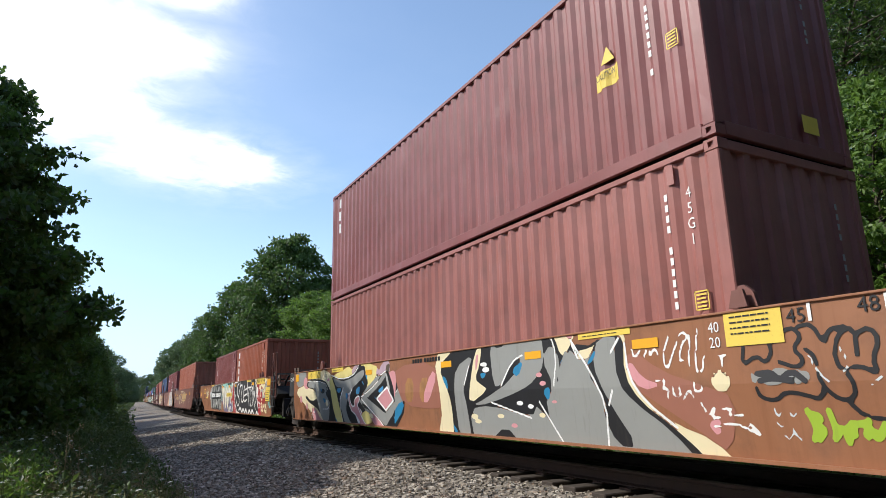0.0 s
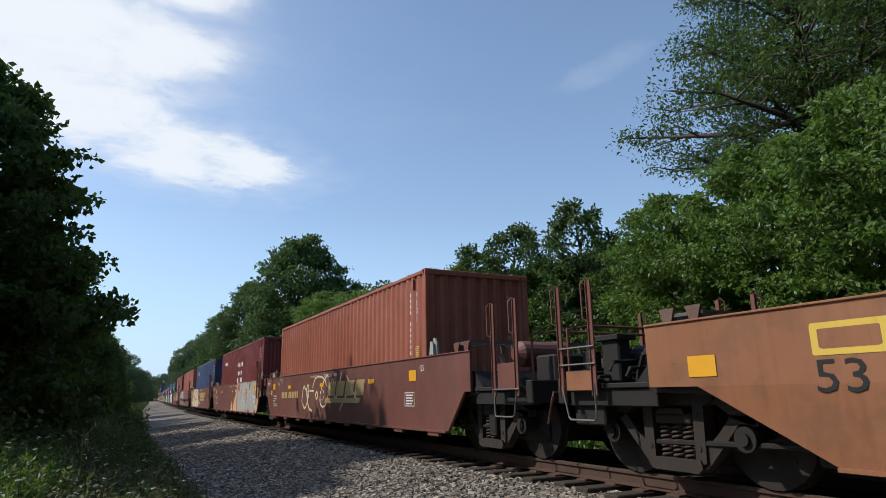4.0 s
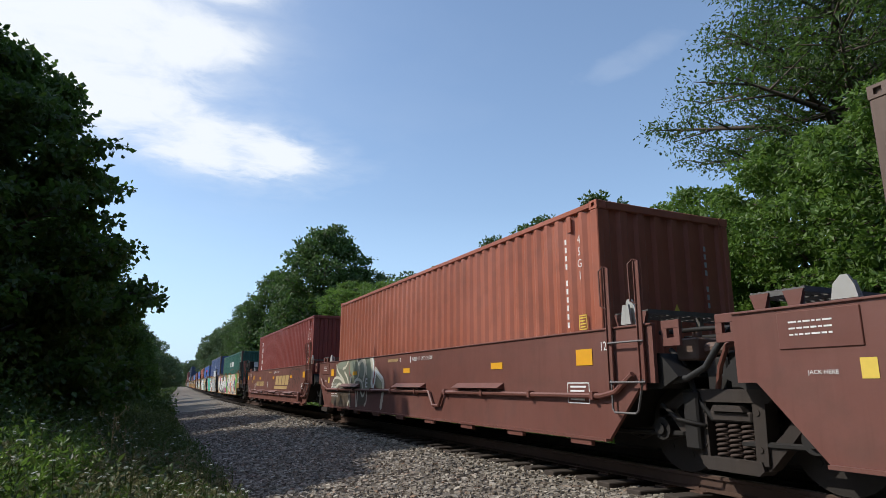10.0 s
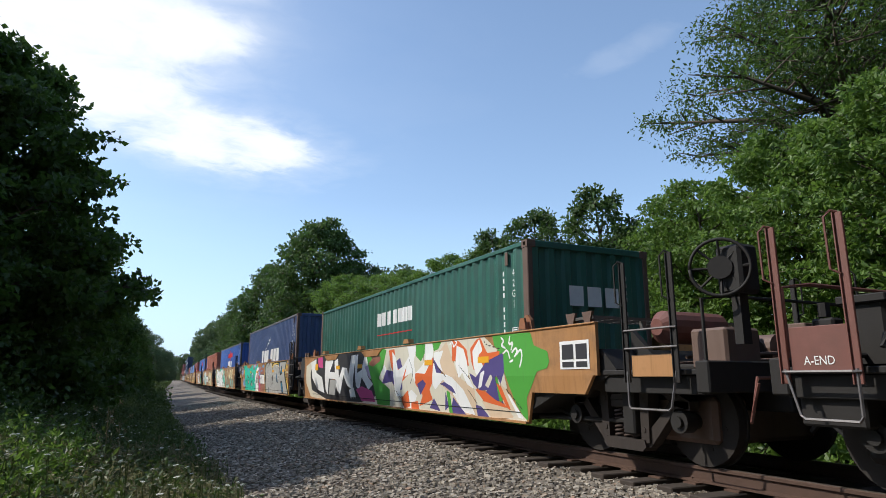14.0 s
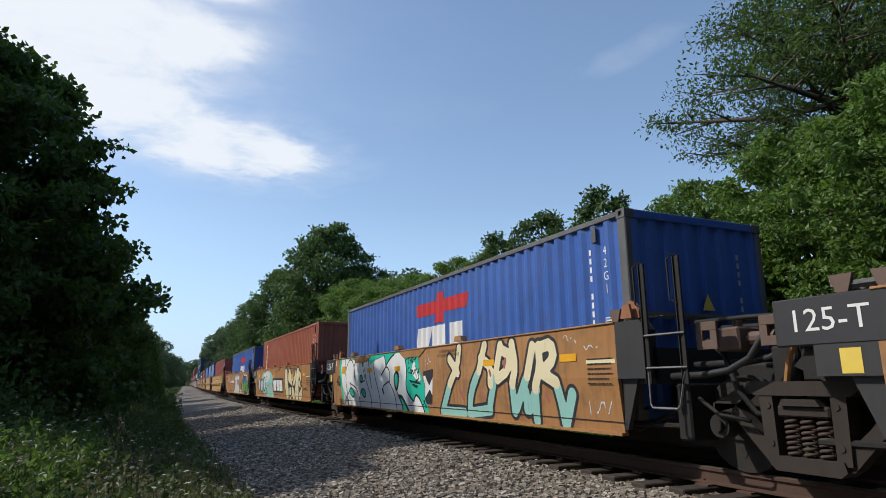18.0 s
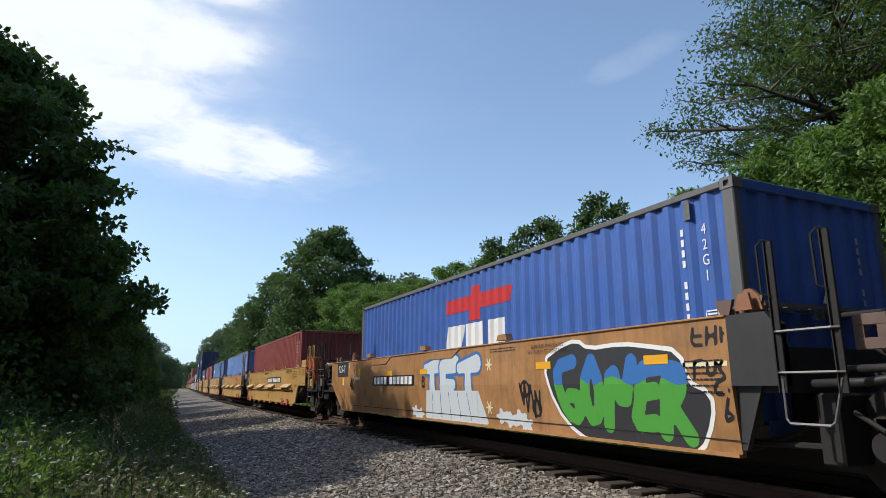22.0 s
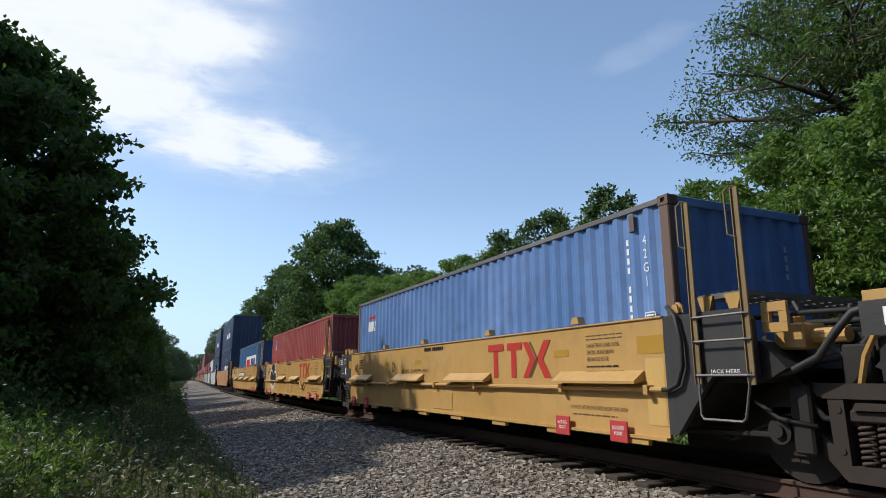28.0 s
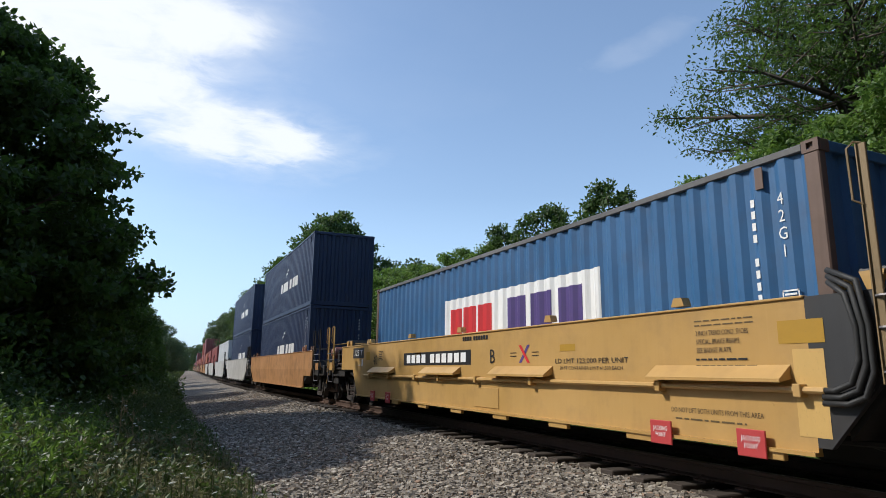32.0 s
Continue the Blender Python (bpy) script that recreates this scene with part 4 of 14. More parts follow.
            rig.tube([(-1.1, lo, 0.45), (-1.1, hi, 0.40)], 0.03, 6)
            rig.tube([(-0.9, lo + 0.2, 0.7), (-1.0, (lo + hi) / 2, 0.35), (-0.9, hi, 0.55)], 0.025, 6)
            out[nm + "rig"] = rig.mesh("brake_rigging", M["steel_dark"])
            out[nm] = g.mesh("bulkhead", M["steel_dark"])
        return out
    me = cached(("car", key, free0, free1), plates)
    near = part("side_plate", me["near"], car)
    part("side_plate", me["far"], car)
    for k, nm in (("chord", "top_chord"), ("sill", "bottom_sill"), ("end", "end_plate"), ("tip", "end_plate")):
        for sd in ("near", "far"):
            if sd + k in me:
                part(nm, me[sd + k], car)
    part("well_floor", me["floor"], car)
    part("bulkhead", me["bulk0"], car)
    part("bulkhead", me["bulk1"], car)
    for k in ("bulk0rig", "bulk1rig"):
        part("brake_rigging", me[k], car)
    if detail:
        end_gear(car, kind, e0, e1, free0, free1, detail)
    for sgn, e, fr, has in ((-1, e0, free0, low_truck[0]), (1, e1, free1, low_truck[1])):
        if fr:
            truck(car, e + sgn * 0.05)
        elif has:
            truck(car, e + sgn * 0.42)
    MOVING.append((car, s, 0.0))
    return car


def end_gear(car, kind, e0, e1, free0, free1, detail):
    body, chord, dark = (M[k] for k in LOOK[kind])
    rail_mat = {"yellow": M["yellow"], "brown": M["brown"], "rust": M["brown"], "grey": M["steel_dark"]}.get(kind, M["steel_dark"])
    deck = cached("grating", lambda: grating_mesh())
    for sgn, e, fr in ((-1, e0, free0), (1, e1, free1)):
        # container guides beside the box's corners
        y = sgn * 6.28
        gk = (0.45, 0.45, 0.45) if kind == "yellow" else (0.6, 0.7, 1.15 if sgn < 0 else 0.75) if kind == "brown" else (0.8, 0.8, 0.8)
        y = -6.78 if kind == "brown" and sgn < 0 else 6.42 if kind == "brown" else y
        guide = cached("guide", lambda: Shape().prism([(-0.16, 0.0), (0.16, 0.0), (0.12, 0.17), (0.02, 0.26), (-0.06, 0.26), (-0.13, 0.14)], -0.03, 0.03).prism([(-0.14, 0.0), (0.10, 0.0), (0.06, 0.2), (-0.08, 0.2)], 0.09, 0.13).mesh("container_guide", M["tan"]))
        for sx in (-1, 1):
            part("container_guide", guide, car, M["s_pale_grey"] if kind in ("brown",) else rail_mat if kind != "tan" else M["tan_rust"], m=pose(sx * 1.36, y, TOP + 0.03, 0, 0, 0 if sgn > 0 else 180) @ Matrix.Diagonal((*gk, 1)))
        # walkway grating on legs
        wy = e - sgn * 0.42
        part("walkway", deck, car, mat=M["galv"], m=pose(0, wy, TOP + (0.18 if kind in ("brown", "yellow") else 0.10)) @ Matrix.Diagonal((1, 1, 1.5 if kind in ("brown", "yellow") else 1, 1)))
        slotp = cached("slot_plate", lambda: Shape().box(-0.02, 0.02, -0.13, 0.13, 0.0, 0.09, 0.004).box(-0.02, 0.02, -0.13, 0.13, 0.19, 0.28, 0.004).box(-0.02, 0.02, -0.13, -0.05, 0.09, 0.19).box(-0.02, 0.02, 0.05, 0.13, 0.09, 0.19).mesh("slot_plate", M["brown"]))
        leg = cached("walk_leg", lambda: Shape().prism([(-0.05, 0.0), (0.05, 0.0), (0.10, 0.15), (-0.10, 0.15)], -0.02, 0.02).mesh("walkway_bracket", M["brown"]))
        if not fr:
            part("slot_plate", slotp, car, body if kind in ("brown", "yellow") else M["post_rust"], m=pose(-1.34, e + sgn * (0.74 if kind == "tan" and sgn < 0 else 0.44 if kind == "tan" else 0.16), 1.24 if kind == "tan" else 1.37))
        for k in (-0.17, 0.17):
            part("walkway_bracket", leg, car, body if kind in ("brown", "yellow") else M["post_rust"], m=pose(-1.36, wy + k, TOP + 0.012))
        # cross pipes in the gap between units, and a dark block for its shade
        if not fr and sgn > 0:
            part("draft_sill", cached("gap_block_mesh", lambda: Shape().box(-0.95, 0.95, -0.3, 0.80, 0.72, 1.40, 0.03).box(-1.15, -0.95, -0.2, 0.35, 0.92, 1.30, 0.02).box(-1.05, -0.98, 0.45, 0.72, 0.55, 1.25, 0.02).mesh("draft_sill", M["steel_dark"])), car, m=pose(0, e, 0))
        if sgn > 0:
            gear = cached(("gear", kind), lambda: gear_mesh())
            part("brake_gear", gear, car, body if kind != "rust" else M["steel_dark"], m=pose(0, e - 0.25, 1.30))
        if sgn < 0 and not fr:
            for j, (dx, lift, back) in enumerate(((-1.30, 0.0, 0.0), (-0.95, 0.12, 0.2), (0.6, 0.05, 0.1))):
                part("air_hose", cached(("joint_hose", j, kind == "brown"), lambda dx=dx, lift=lift, back=back: Shape().tube([(dx, -6.75, 0.98 + lift), (dx, -7.2 - back, 0.99 + lift), (dx, -7.5 - back, 1.03 + lift), (dx, -7.75 - back, 1.14 + lift), (dx, -7.92 - back, 1.34 + lift), (dx + 0.05, -8.05 - back, 1.50 + lift), (dx + 0.1, -8.3 - back, 1.56 + lift)], 0.036, 8).mesh("air_hose", M["rubber"], smooth=True)), car)
            drop = cached("drop_hose", lambda: Shape().tube([(-1.05, -7.05, 1.35), (-1.12, -7.3, 1.2), (-1.15, -7.45, 0.85), (-1.1, -7.6, 0.62), (-1.0, -7.85, 0.6), (-0.95, -8.05, 0.8)], 0.03, 7).tube([(-1.2, -7.0, 0.75), (-1.22, -7.25, 0.6), (-1.2, -7.6, 0.55)], 0.022, 6).tube([(-1.1, -6.95, 1.55), (-1.1, -7.6, 1.55), (-1.08, -8.4, 1.52)], 0.025, 6).tube([(-0.7, -6.95, 1.5), (-0.7, -7.7, 1.48), (-0.6, -8.4, 1.5)], 0.03, 6).mesh("brake_pipe", M["steel_dark"], smooth=True))
            part("brake_pipe", drop, car)
            part("valve_box", cached("valve_box", lambda: Shape().box(-1.18, -0.85, -7.55, -7.25, 1.22, 1.46, 0.02).disc((-1.02, -7.66, 1.34), "y", 0.07, 0.4, 10).disc((-1.0, -7.4, 1.5), "z", 0.05, 0.1, 8).mesh("valve_box", M["steel_dark"])), car, M["post_rust"] if kind != "yellow" else body)
            y0, y1, lt, rungs = {"yellow": (-6.62, -7.24, 2.78, (0.99, 1.32, 1.56)), "tan": (-6.62, -7.14, 2.23, (1.07, 1.42)), "brown": (-6.55, -7.07, 2.35, (0.99, 1.44))}.get(kind, (e + 0.05, e - 0.45, 2.35, (0.95, 1.2, 1.45)))
            ladder(car, y0, y1, lt, rungs, M["post_yellow"] if kind == "yellow" else rail_mat, 0.57 if kind == "yellow" else 0.65, both=False)
        if fr:
            turn = pose(0, e, 0) if sgn > 0 else pose(0, e, 0, 0, 0, 180)
            for nm, me in cached("platform", platform_parts):
                part(nm, me, car, m=turn)
            part("coupler", cached("coupler", coupler_mesh), car, m=turn @ pose(0, 1.75, 0))
            a, b = (0.58, 1.30) if kind == "tan" and sgn < 0 else (0.80, 1.40)
            ladder(car, e + sgn * a, e + sgn * b, 2.26, (1.27, 1.47) if kind != "brown" else (1.0,), rail_mat, 0.62)
            lo, hi = (1.00, 1.37) if kind == "brown" else (0.96, 1.20)
            for sx in (-1, 1):
                part("step_plate", cached(("step", a, b, kind), lambda: Shape().box(-0.02, 0.02, -(b - a) / 2 + 0.04, (b - a) / 2 - 0.04, lo, hi, 0.006).mesh("step_plate", M["brown"])), car, M["tan_rust"] if kind == "rust" else M["post_rust"] if kind == "tan" and sgn > 0 else body, m=pose(sx * 1.46, e + sgn * (a + b) / 2, 0))
            for nm, me in cached("end_gear", end_machinery):
                part(nm, me, car, M["post_rust"] if kind == "tan" and sgn < 0 else None, m=turn)
            part("air_tank", cached("tank", lambda: Shape().disc((0, 0, 0), "x", 0.2, 0.9, 16).disc((0.5, 0, 0), "x", 0.2, 0.1, 16, 0.1).disc((-0.5, 0, 0), "x", 0.1, 0.1, 16, 0.2).mesh("air_tank", M["yellow"])), car, body if kind == "yellow" else M["brown"], m=turn @ pose(0.35, 0.45, 1.55))
            part("brake_valve", cached("valve", lambda: Shape().box(-0.2, 0.2, -0.15, 0.15, 1.1, 1.5, 0.03).box(-0.32, -0.2, -0.1, 0.1, 1.15, 1.35, 0.02).disc((0, 0.2, 1.3), "y", 0.09, 0.14, 12).mesh("brake_valve", M["steel_dark"])), car, m=turn @ pose(-0.4, 0.55, 0))
            part("handrail", cached("endrail", lambda: Shape().tube([(-1.3, 1.5, 1.05), (-1.3, 1.5, 1.75), (-0.9, 1.5, 1.80), (0.9, 1.5, 1.80), (1.3, 1.5, 1.75), (1.3, 1.5, 1.05)], 0.02, 6).mesh("handrail", M["steel_dark"])), car, rail_mat, m=turn)
            part("cut_lever", cached("lever", lambda: Shape().tube([(-1.40, 1.75, 0.9), (-1.42, 1.85, 0.55), (-1.35, 1.8, 0.95), (-0.3, 1.85, 0.95), (0, 1.95, 1.05)], 0.016, 5).mesh("cut_lever", M["galv"])), car, rail_mat, m=turn)
            part("air_hose", cached("hose", lambda: Shape().tube([(0.35, 1.7, 0.85), (0.35, 1.95, 0.75), (0.33, 2.1, 0.5), (0.3, 2.25, 0.35)], 0.03, 6).mesh("air_hose", M["rubber"])), car, m=turn)


def grating_mesh():
    g = Shape()
    for k in range(9):
        x = -1.35 + 2.7 * k / 8
        g.box(x - 0.012, x + 0.012, -0.26, 0.26, -0.035, 0.0)
    for k in range(7):
        y = -0.26 + 0.52 * k / 6
        g.box(-1.36, 1.36, y - 0.012, y + 0.012, -0.03, 0.004)
    for x in (-1.3, -0.45, 0.45, 1.3):
        g.box(x - 0.03, x + 0.03, -0.2, -0.14, -0.12, -0.03).box(x - 0.03, x + 0.03, 0.14, 0.2, -0.12, -0.03)
    return g.mesh("walkway", M["galv"])


def gear_mesh():
    """Brake pipes, brackets and a cylinder above the joint of two units."""
    g = Shape()
    g.box(-1.30, -1.12, -0.25, 0.3, 0.02, 0.22, 0.015).box(-1.34, -1.28, 0.05, 0.32, -0.1, 0.30, 0.01)
    g.box(0.5, 0.9, -0.2, 0.25, 0, 0.25, 0.02)
    g.disc((-0.4, 0.0, 0.18), "x", 0.11, 0.7, 12)
    g.tube([(-1.2, 0.3, 0.1), (-1.2, 0.55, 0.05), (-1.15, 0.7, -0.15), (-1.1, 0.8, -0.4)], 0.03, 6)
    g.tube([(-0.7, 0.3, 0.15), (-0.7, 0.6, 0.2), (-0.6, 0.85, 0.05)], 0.03, 6)
    g.tube([(0.3, 0.3, 0.1), (0.3, 0.7, 0.05)], 0.04, 6)
    g.tube([(-1.3, -0.2, 0.30), (0.9, -0.2, 0.30)], 0.02, 6)
    return g.mesh("brake_gear", M["steel_dark"])


def platform_parts():
    """Deck, end sill, centre sill, beams and braces of a free end."""
    o = [("deck_plate", Shape().box(-1.40, 1.40, 0.0, 1.55, 0.98, 1.04, 0.01)), ("end_sill", Shape().box(-1.42, 1.42, 1.45, 1.62, 0.80, 1.12, 0.015)), ("centre_sill", Shape().box(-0.42, 0.42, -0.2, 1.75, 0.60, 0.98, 0.02))]
    for x in (-1.3, 1.3):
        o.append(("side_beam", Shape().box(x - 0.06, x + 0.06, 0.0, 1.5, 0.78, 0.98, 0.01)))
        o.append(("brace", Shape().prism([(0.0, 1.04), (0.55, 1.04), (0.0, 1.55)], x * 0.66 - 0.04, x * 0.66 + 0.04)))
    return [(n, g.mesh(n, M["steel_dark"])) for n, g in o]


def end_machinery():
    """Brake cylinder, slack adjuster, pipes and stands on a free end's deck."""
    o = [("brake_cylinder", Shape().disc((-0.75, 0.55, 1.32), "y", 0.17, 0.55, 16).disc((-0.75, 0.95, 1.32), "y", 0.05, 0.35, 8)),
         ("valve_stand", Shape().box(-1.15, -0.95, 0.75, 1.05, 1.04, 1.62, 0.02).box(-1.2, -0.9, 0.7, 1.1, 1.55, 1.62, 0.01)),
         ("retainer_valve", Shape().box(-1.25, -1.1, 1.1, 1.3, 1.2, 1.45, 0.02).disc((-1.2, 1.2, 1.52), "z", 0.05, 0.12, 8)),
         ("brake_lever", Shape().prism([(-1.0, 1.25), (-0.94, 1.25), (0.3, 1.12), (0.3, 1.06)], 1.10, 1.14, "xz")),
         ("gear_box", Shape().box(0.2, 0.75, 0.8, 1.3, 1.04, 1.5, 0.03))]
    g = Shape()
    for k in range(5):
        y, z = 0.15 + 0.26 * k, 1.12 + 0.08 * (k % 3)
        g.tube([(-1.38, y, z - 0.1), (-1.32, y, z), (-0.5, y + 0.05, z + 0.05), (0.4, y, z)], 0.022, 6)
    g.tube([(-1.33, 0.0, 0.9), (-1.33, 0.7, 0.88), (-1.30, 1.3, 0.95), (-1.15, 1.55, 0.85), (-0.5, 1.7, 0.8)], 0.03, 6)
    g.tube([(-0.3, 1.6, 0.75), (-0.35, 1.85, 0.6), (-0.3, 2.05, 0.42)], 0.03, 6)
    o.append(("brake_pipe", g))
    u = Shape().box(-0.9, 0.9, -0.4, 1.2, 0.25, 0.75, 0.05).box(-1.3, -0.95, 0.9, 1.45, 0.55, 0.80, 0.02)
    o.append(("brake_rigging", u))
    return [(n, q.mesh(n, M["steel_dark"])) for n, q in o]


# ---- trees and weeds ----
def leaves(points, size, seed, droop=0.3, aspect=0.55, outward=None):
    """Folded leaves at the points: two triangles each, so that they catch light unevenly."""
    r = np.random.default_rng(seed)
    n = len(points)
    d = r.normal(size=(n, 3))
    if outward is not None:
        d += outward * 0.8
    d[:, 2] -= droop
    d /= np.linalg.norm(d, axis=1, keepdims=True)
    q = np.cross(d, r.normal(size=(n, 3)))
    q /= np.linalg.norm(q, axis=1, keepdims=True)
    k = np.cross(d, q)
    sz = size * (0.6 + 0.8 * r.random((n, 1)))
    a, b = points, points + d * sz
    mid = points + d * sz * 0.5
    w = sz * aspect * 0.5
    v = np.stack([a, mid + q * w + k * w * 0.35, b, mid - q * w + k * w * 0.35], 1).reshape(-1, 3)
    f = (np.array([[0, 1, 2], [0, 2, 3]])[None] + (np.arange(n) * 4)[:, None, None]).reshape(-1, 3)
    return v, f


def crown_points(r, clumps, count, shell=0.62):
    """Points in ragged clumps (x, y, z, radius), more of them near the clumps' skins."""
    vol = np.array([c[3] ** 2 for c in clumps])
    pick = r.choice(len(clumps), count, p=vol / vol.sum())
    c = np.array(clumps)[pick]
    d = r.normal(size=(count, 3))
    d /= np.linalg.norm(d, axis=1, keepdims=True)
    rad = c[:, 3] * (shell + (1.12 - shell) * r.random(count) ** 0.7)
    p = c[:, :3] + d * rad[:, None] * np.array([1, 1, 0.8])
    return p, d


def tree_meshes(seed, tall, spread, first, count, leaf, leaf_mat, n_clumps=34, thin=False, shape="round", aspect=0.55, tuft=1.0):
    """Trunk with limbs, and a crown of leaf clumps at the limbs' ends. first: height of the lowest limb."""
    rnd, r = random.Random(seed), np.random.default_rng(seed)
    g = Shape()
    base_r = 0.018 * tall + 0.05
    bend = rnd.uniform(-0.4, 0.4), rnd.uniform(-0.4, 0.4)
    trunk = [Vector((bend[0] * (h / tall) ** 2 * 2, bend[1] * (h / tall) ** 2 * 2, h)) for h in [0, 0.3, tall * 0.2, tall * 0.4, tall * 0.6, tall * 0.8, tall * 0.93]]
    g.tube(trunk, [base_r * 1.35, base_r, base_r * 0.9, base_r * 0.7, base_r * 0.5, base_r * 0.27, base_r * 0.1], 8)
    clumps = []
    for k in range(n_clumps):
        h = first + (tall * 0.97 - first) * (k + rnd.random()) / n_clumps
        rel = (h - first) / (tall - first)
        env = {"round": math.sqrt(max(0.05, 1 - (2 * rel - 0.85) ** 2 * 0.75)), "cone": 1.05 - 0.85 * rel, "column": 0.9 - 0.45 * rel * rel, "dome": math.sqrt(max(0.03, 1 - rel * rel * 0.97)), "heap": max(0.05, 1 - rel ** 1.6) ** 0.75, "vase": 0.35 + 0.75 * math.sin(rel * 2.3)}[shape]
        a = k * 2.399 + rnd.uniform(-0.5, 0.5)
        reach = spread * env * rnd.uniform(0.45 if tuft == 1.0 else 0.6, 1.0)
        root = Vector((bend[0] * (h / tall) ** 2 * 2, bend[1] * (h / tall) ** 2 * 2, max(first * 0.7, h - reach * 0.55)))
        tip = Vector((root.x + math.cos(a) * reach, root.y + math.sin(a) * reach, h + rnd.uniform(-0.2, 0.3)))
        mid = (root + tip) / 2 + Vector((rnd.uniform(-0.3, 0.3), rnd.uniform(-0.3, 0.3), -0.12 * reach))
        br = base_r * (0.5 if thin else 0.42) * (1.1 - 0.75 * rel)
        g.tube([root, mid, tip], [br, br * 0.65, br * 0.22], 5)
        rad = spread * rnd.uniform(0.18, 0.36) * (0.46 if thin else 1.0) * tuft
        clumps.append((tip.x, tip.y, tip.z, rad))
        for j in range(2 if thin else 1):
            q = root.lerp(tip, rnd.uniform(0.45, 0.85)) + Vector((rnd.uniform(-1, 1), rnd.uniform(-1, 1), rnd.uniform(-0.2, 0.8))) * spread * 0.22
            g.tube([root.lerp(tip, 0.5), q], [br * 0.5, br * 0.15], 4)
            clumps.append((q.x, q.y, q.z, rad * 0.75))
    clumps.append((trunk[-1].x, trunk[-1].y, tall * 0.95, spread * 0.22))
    p, d = crown_points(r, clumps, count, 0.45 if thin else 0.72)
    v, f = leaves(p, leaf, seed + 1, outward=d, aspect=aspect)
    return g.mesh("trunk", M["bark"], smooth=True), bulk("crown", v, f, leaf_mat)


def tree(key, x, y, z, turn, scale, label, tall_scale=None):
    trunk, crown = TREES[key]
    top = tagged(new("tree"), label, "tree", "trees beside the line")
    top.matrix_world = pose(x, y, z, 0, 0, turn) @ Matrix.Diagonal((scale, scale, tall_scale or scale, 1))
    part("trunk", trunk, top)
    part("crown", crown, top)
    return top


def spray_tree(seed, tall, spread, first, env, limbs, twigs, per, rad, leaf, leaf_mat, aspect=0.55, rise=0.5, flat=0.55, start=0.35, droop=0.25):
    """A tree of limbs, twigs and sprays of leaves at the twigs' ends. env: reach over relative height, as pairs."""
    rnd, r = random.Random(seed), np.random.default_rng(seed)
    g, tips = Shape(), []
    base_r = 0.017 * tall + 0.05
    lean = rnd.uniform(-0.5, 0.5), rnd.uniform(-0.5, 0.5)

    def axis(h):
        return Vector((lean[0] * (h / tall) ** 2 * 2 + 0.12 * math.sin(h * 0.9), lean[1] * (h / tall) ** 2 * 2 + 0.12 * math.cos(h * 0.7), h))
    hs = [0, 0.3] + [tall * k / 8 for k in range(1, 8)] + [tall * 0.97]
    g.tube([axis(h) for h in hs], [base_r * (1.35 if h == 0 else max(0.06, 1.0 - 0.95 * h / tall)) for h in hs], 8)
    for k in range(limbs):
        rel = min(0.99, (k + rnd.random()) / limbs)
        h = first + (tall - first) * rel
        a = k * 2.399 + rnd.uniform(-0.4, 0.4)
        reach = spread * float(np.interp(rel, [e[0] for e in env], [e[1] for e in env])) * (rnd.uniform(0.55, 0.9) if k % 3 == 0 else rnd.uniform(0.82, 1.0))
        root = axis(max(first * 0.5, h - reach * rise))
        side = Vector((math.cos(a), math.sin(a), 0))
        tip = Vector((root.x, root.y, h)) + side * reach
        mid = root.lerp(tip, 0.5) + Vector((rnd.uniform(-0.12, 0.12), rnd.uniform(-0.12, 0.12), rnd.uniform(-0.02, 0.12))) * reach
        br = base_r * 0.42 * (1.1 - 0.8 * rel)
        g.tube([root, mid, tip], [br, br * 0.6, br * 0.16], 5)
        for j in range(twigs):
            q = start + (1 - start) * (j + rnd.random()) / twigs
            on = root.lerp(mid, q * 2) if q < 0.5 else mid.lerp(tip, q * 2 - 1)
            turn = a + (1 if j % 2 else -1) * rnd.uniform(0.5, 1.3)
            ln = (0.16 + 0.30 * (1 - q)) * reach * rnd.uniform(0.6, 1.1) + 0.15
            end = on + Vector((math.cos(turn), math.sin(turn), rnd.uniform(-0.25, 0.5))) * ln
            g.tube([on, end], [br * 0.28, br * 0.08], 3)
            tips.append((*end, rad * rnd.uniform(0.65, 1.2)))
            if ln > rad * 1.6:
                tips.append((*on.lerp(end, 0.55), rad * rnd.uniform(0.5, 0.9)))
        tips.append((*tip, rad * rnd.uniform(0.6, 1.0)))
    top = axis(tall)
    tips.append((*top, rad))
    c = np.repeat(np.array(tips), per, 0)
    d = r.normal(size=(len(c), 3))
    d /= np.linalg.norm(d, axis=1, keepdims=True)
    p = c[:, :3] + d * (c[:, 3] * r.random(len(c)) ** 0.5)[:, None] * np.array([1, 1, flat])
    v, f = leaves(p, leaf, seed + 1, droop=droop, outward=d, aspect=aspect)
    return g.mesh("trunk", M["bark"], smooth=True, fix=False), bulk("crown", v, f, leaf_mat)


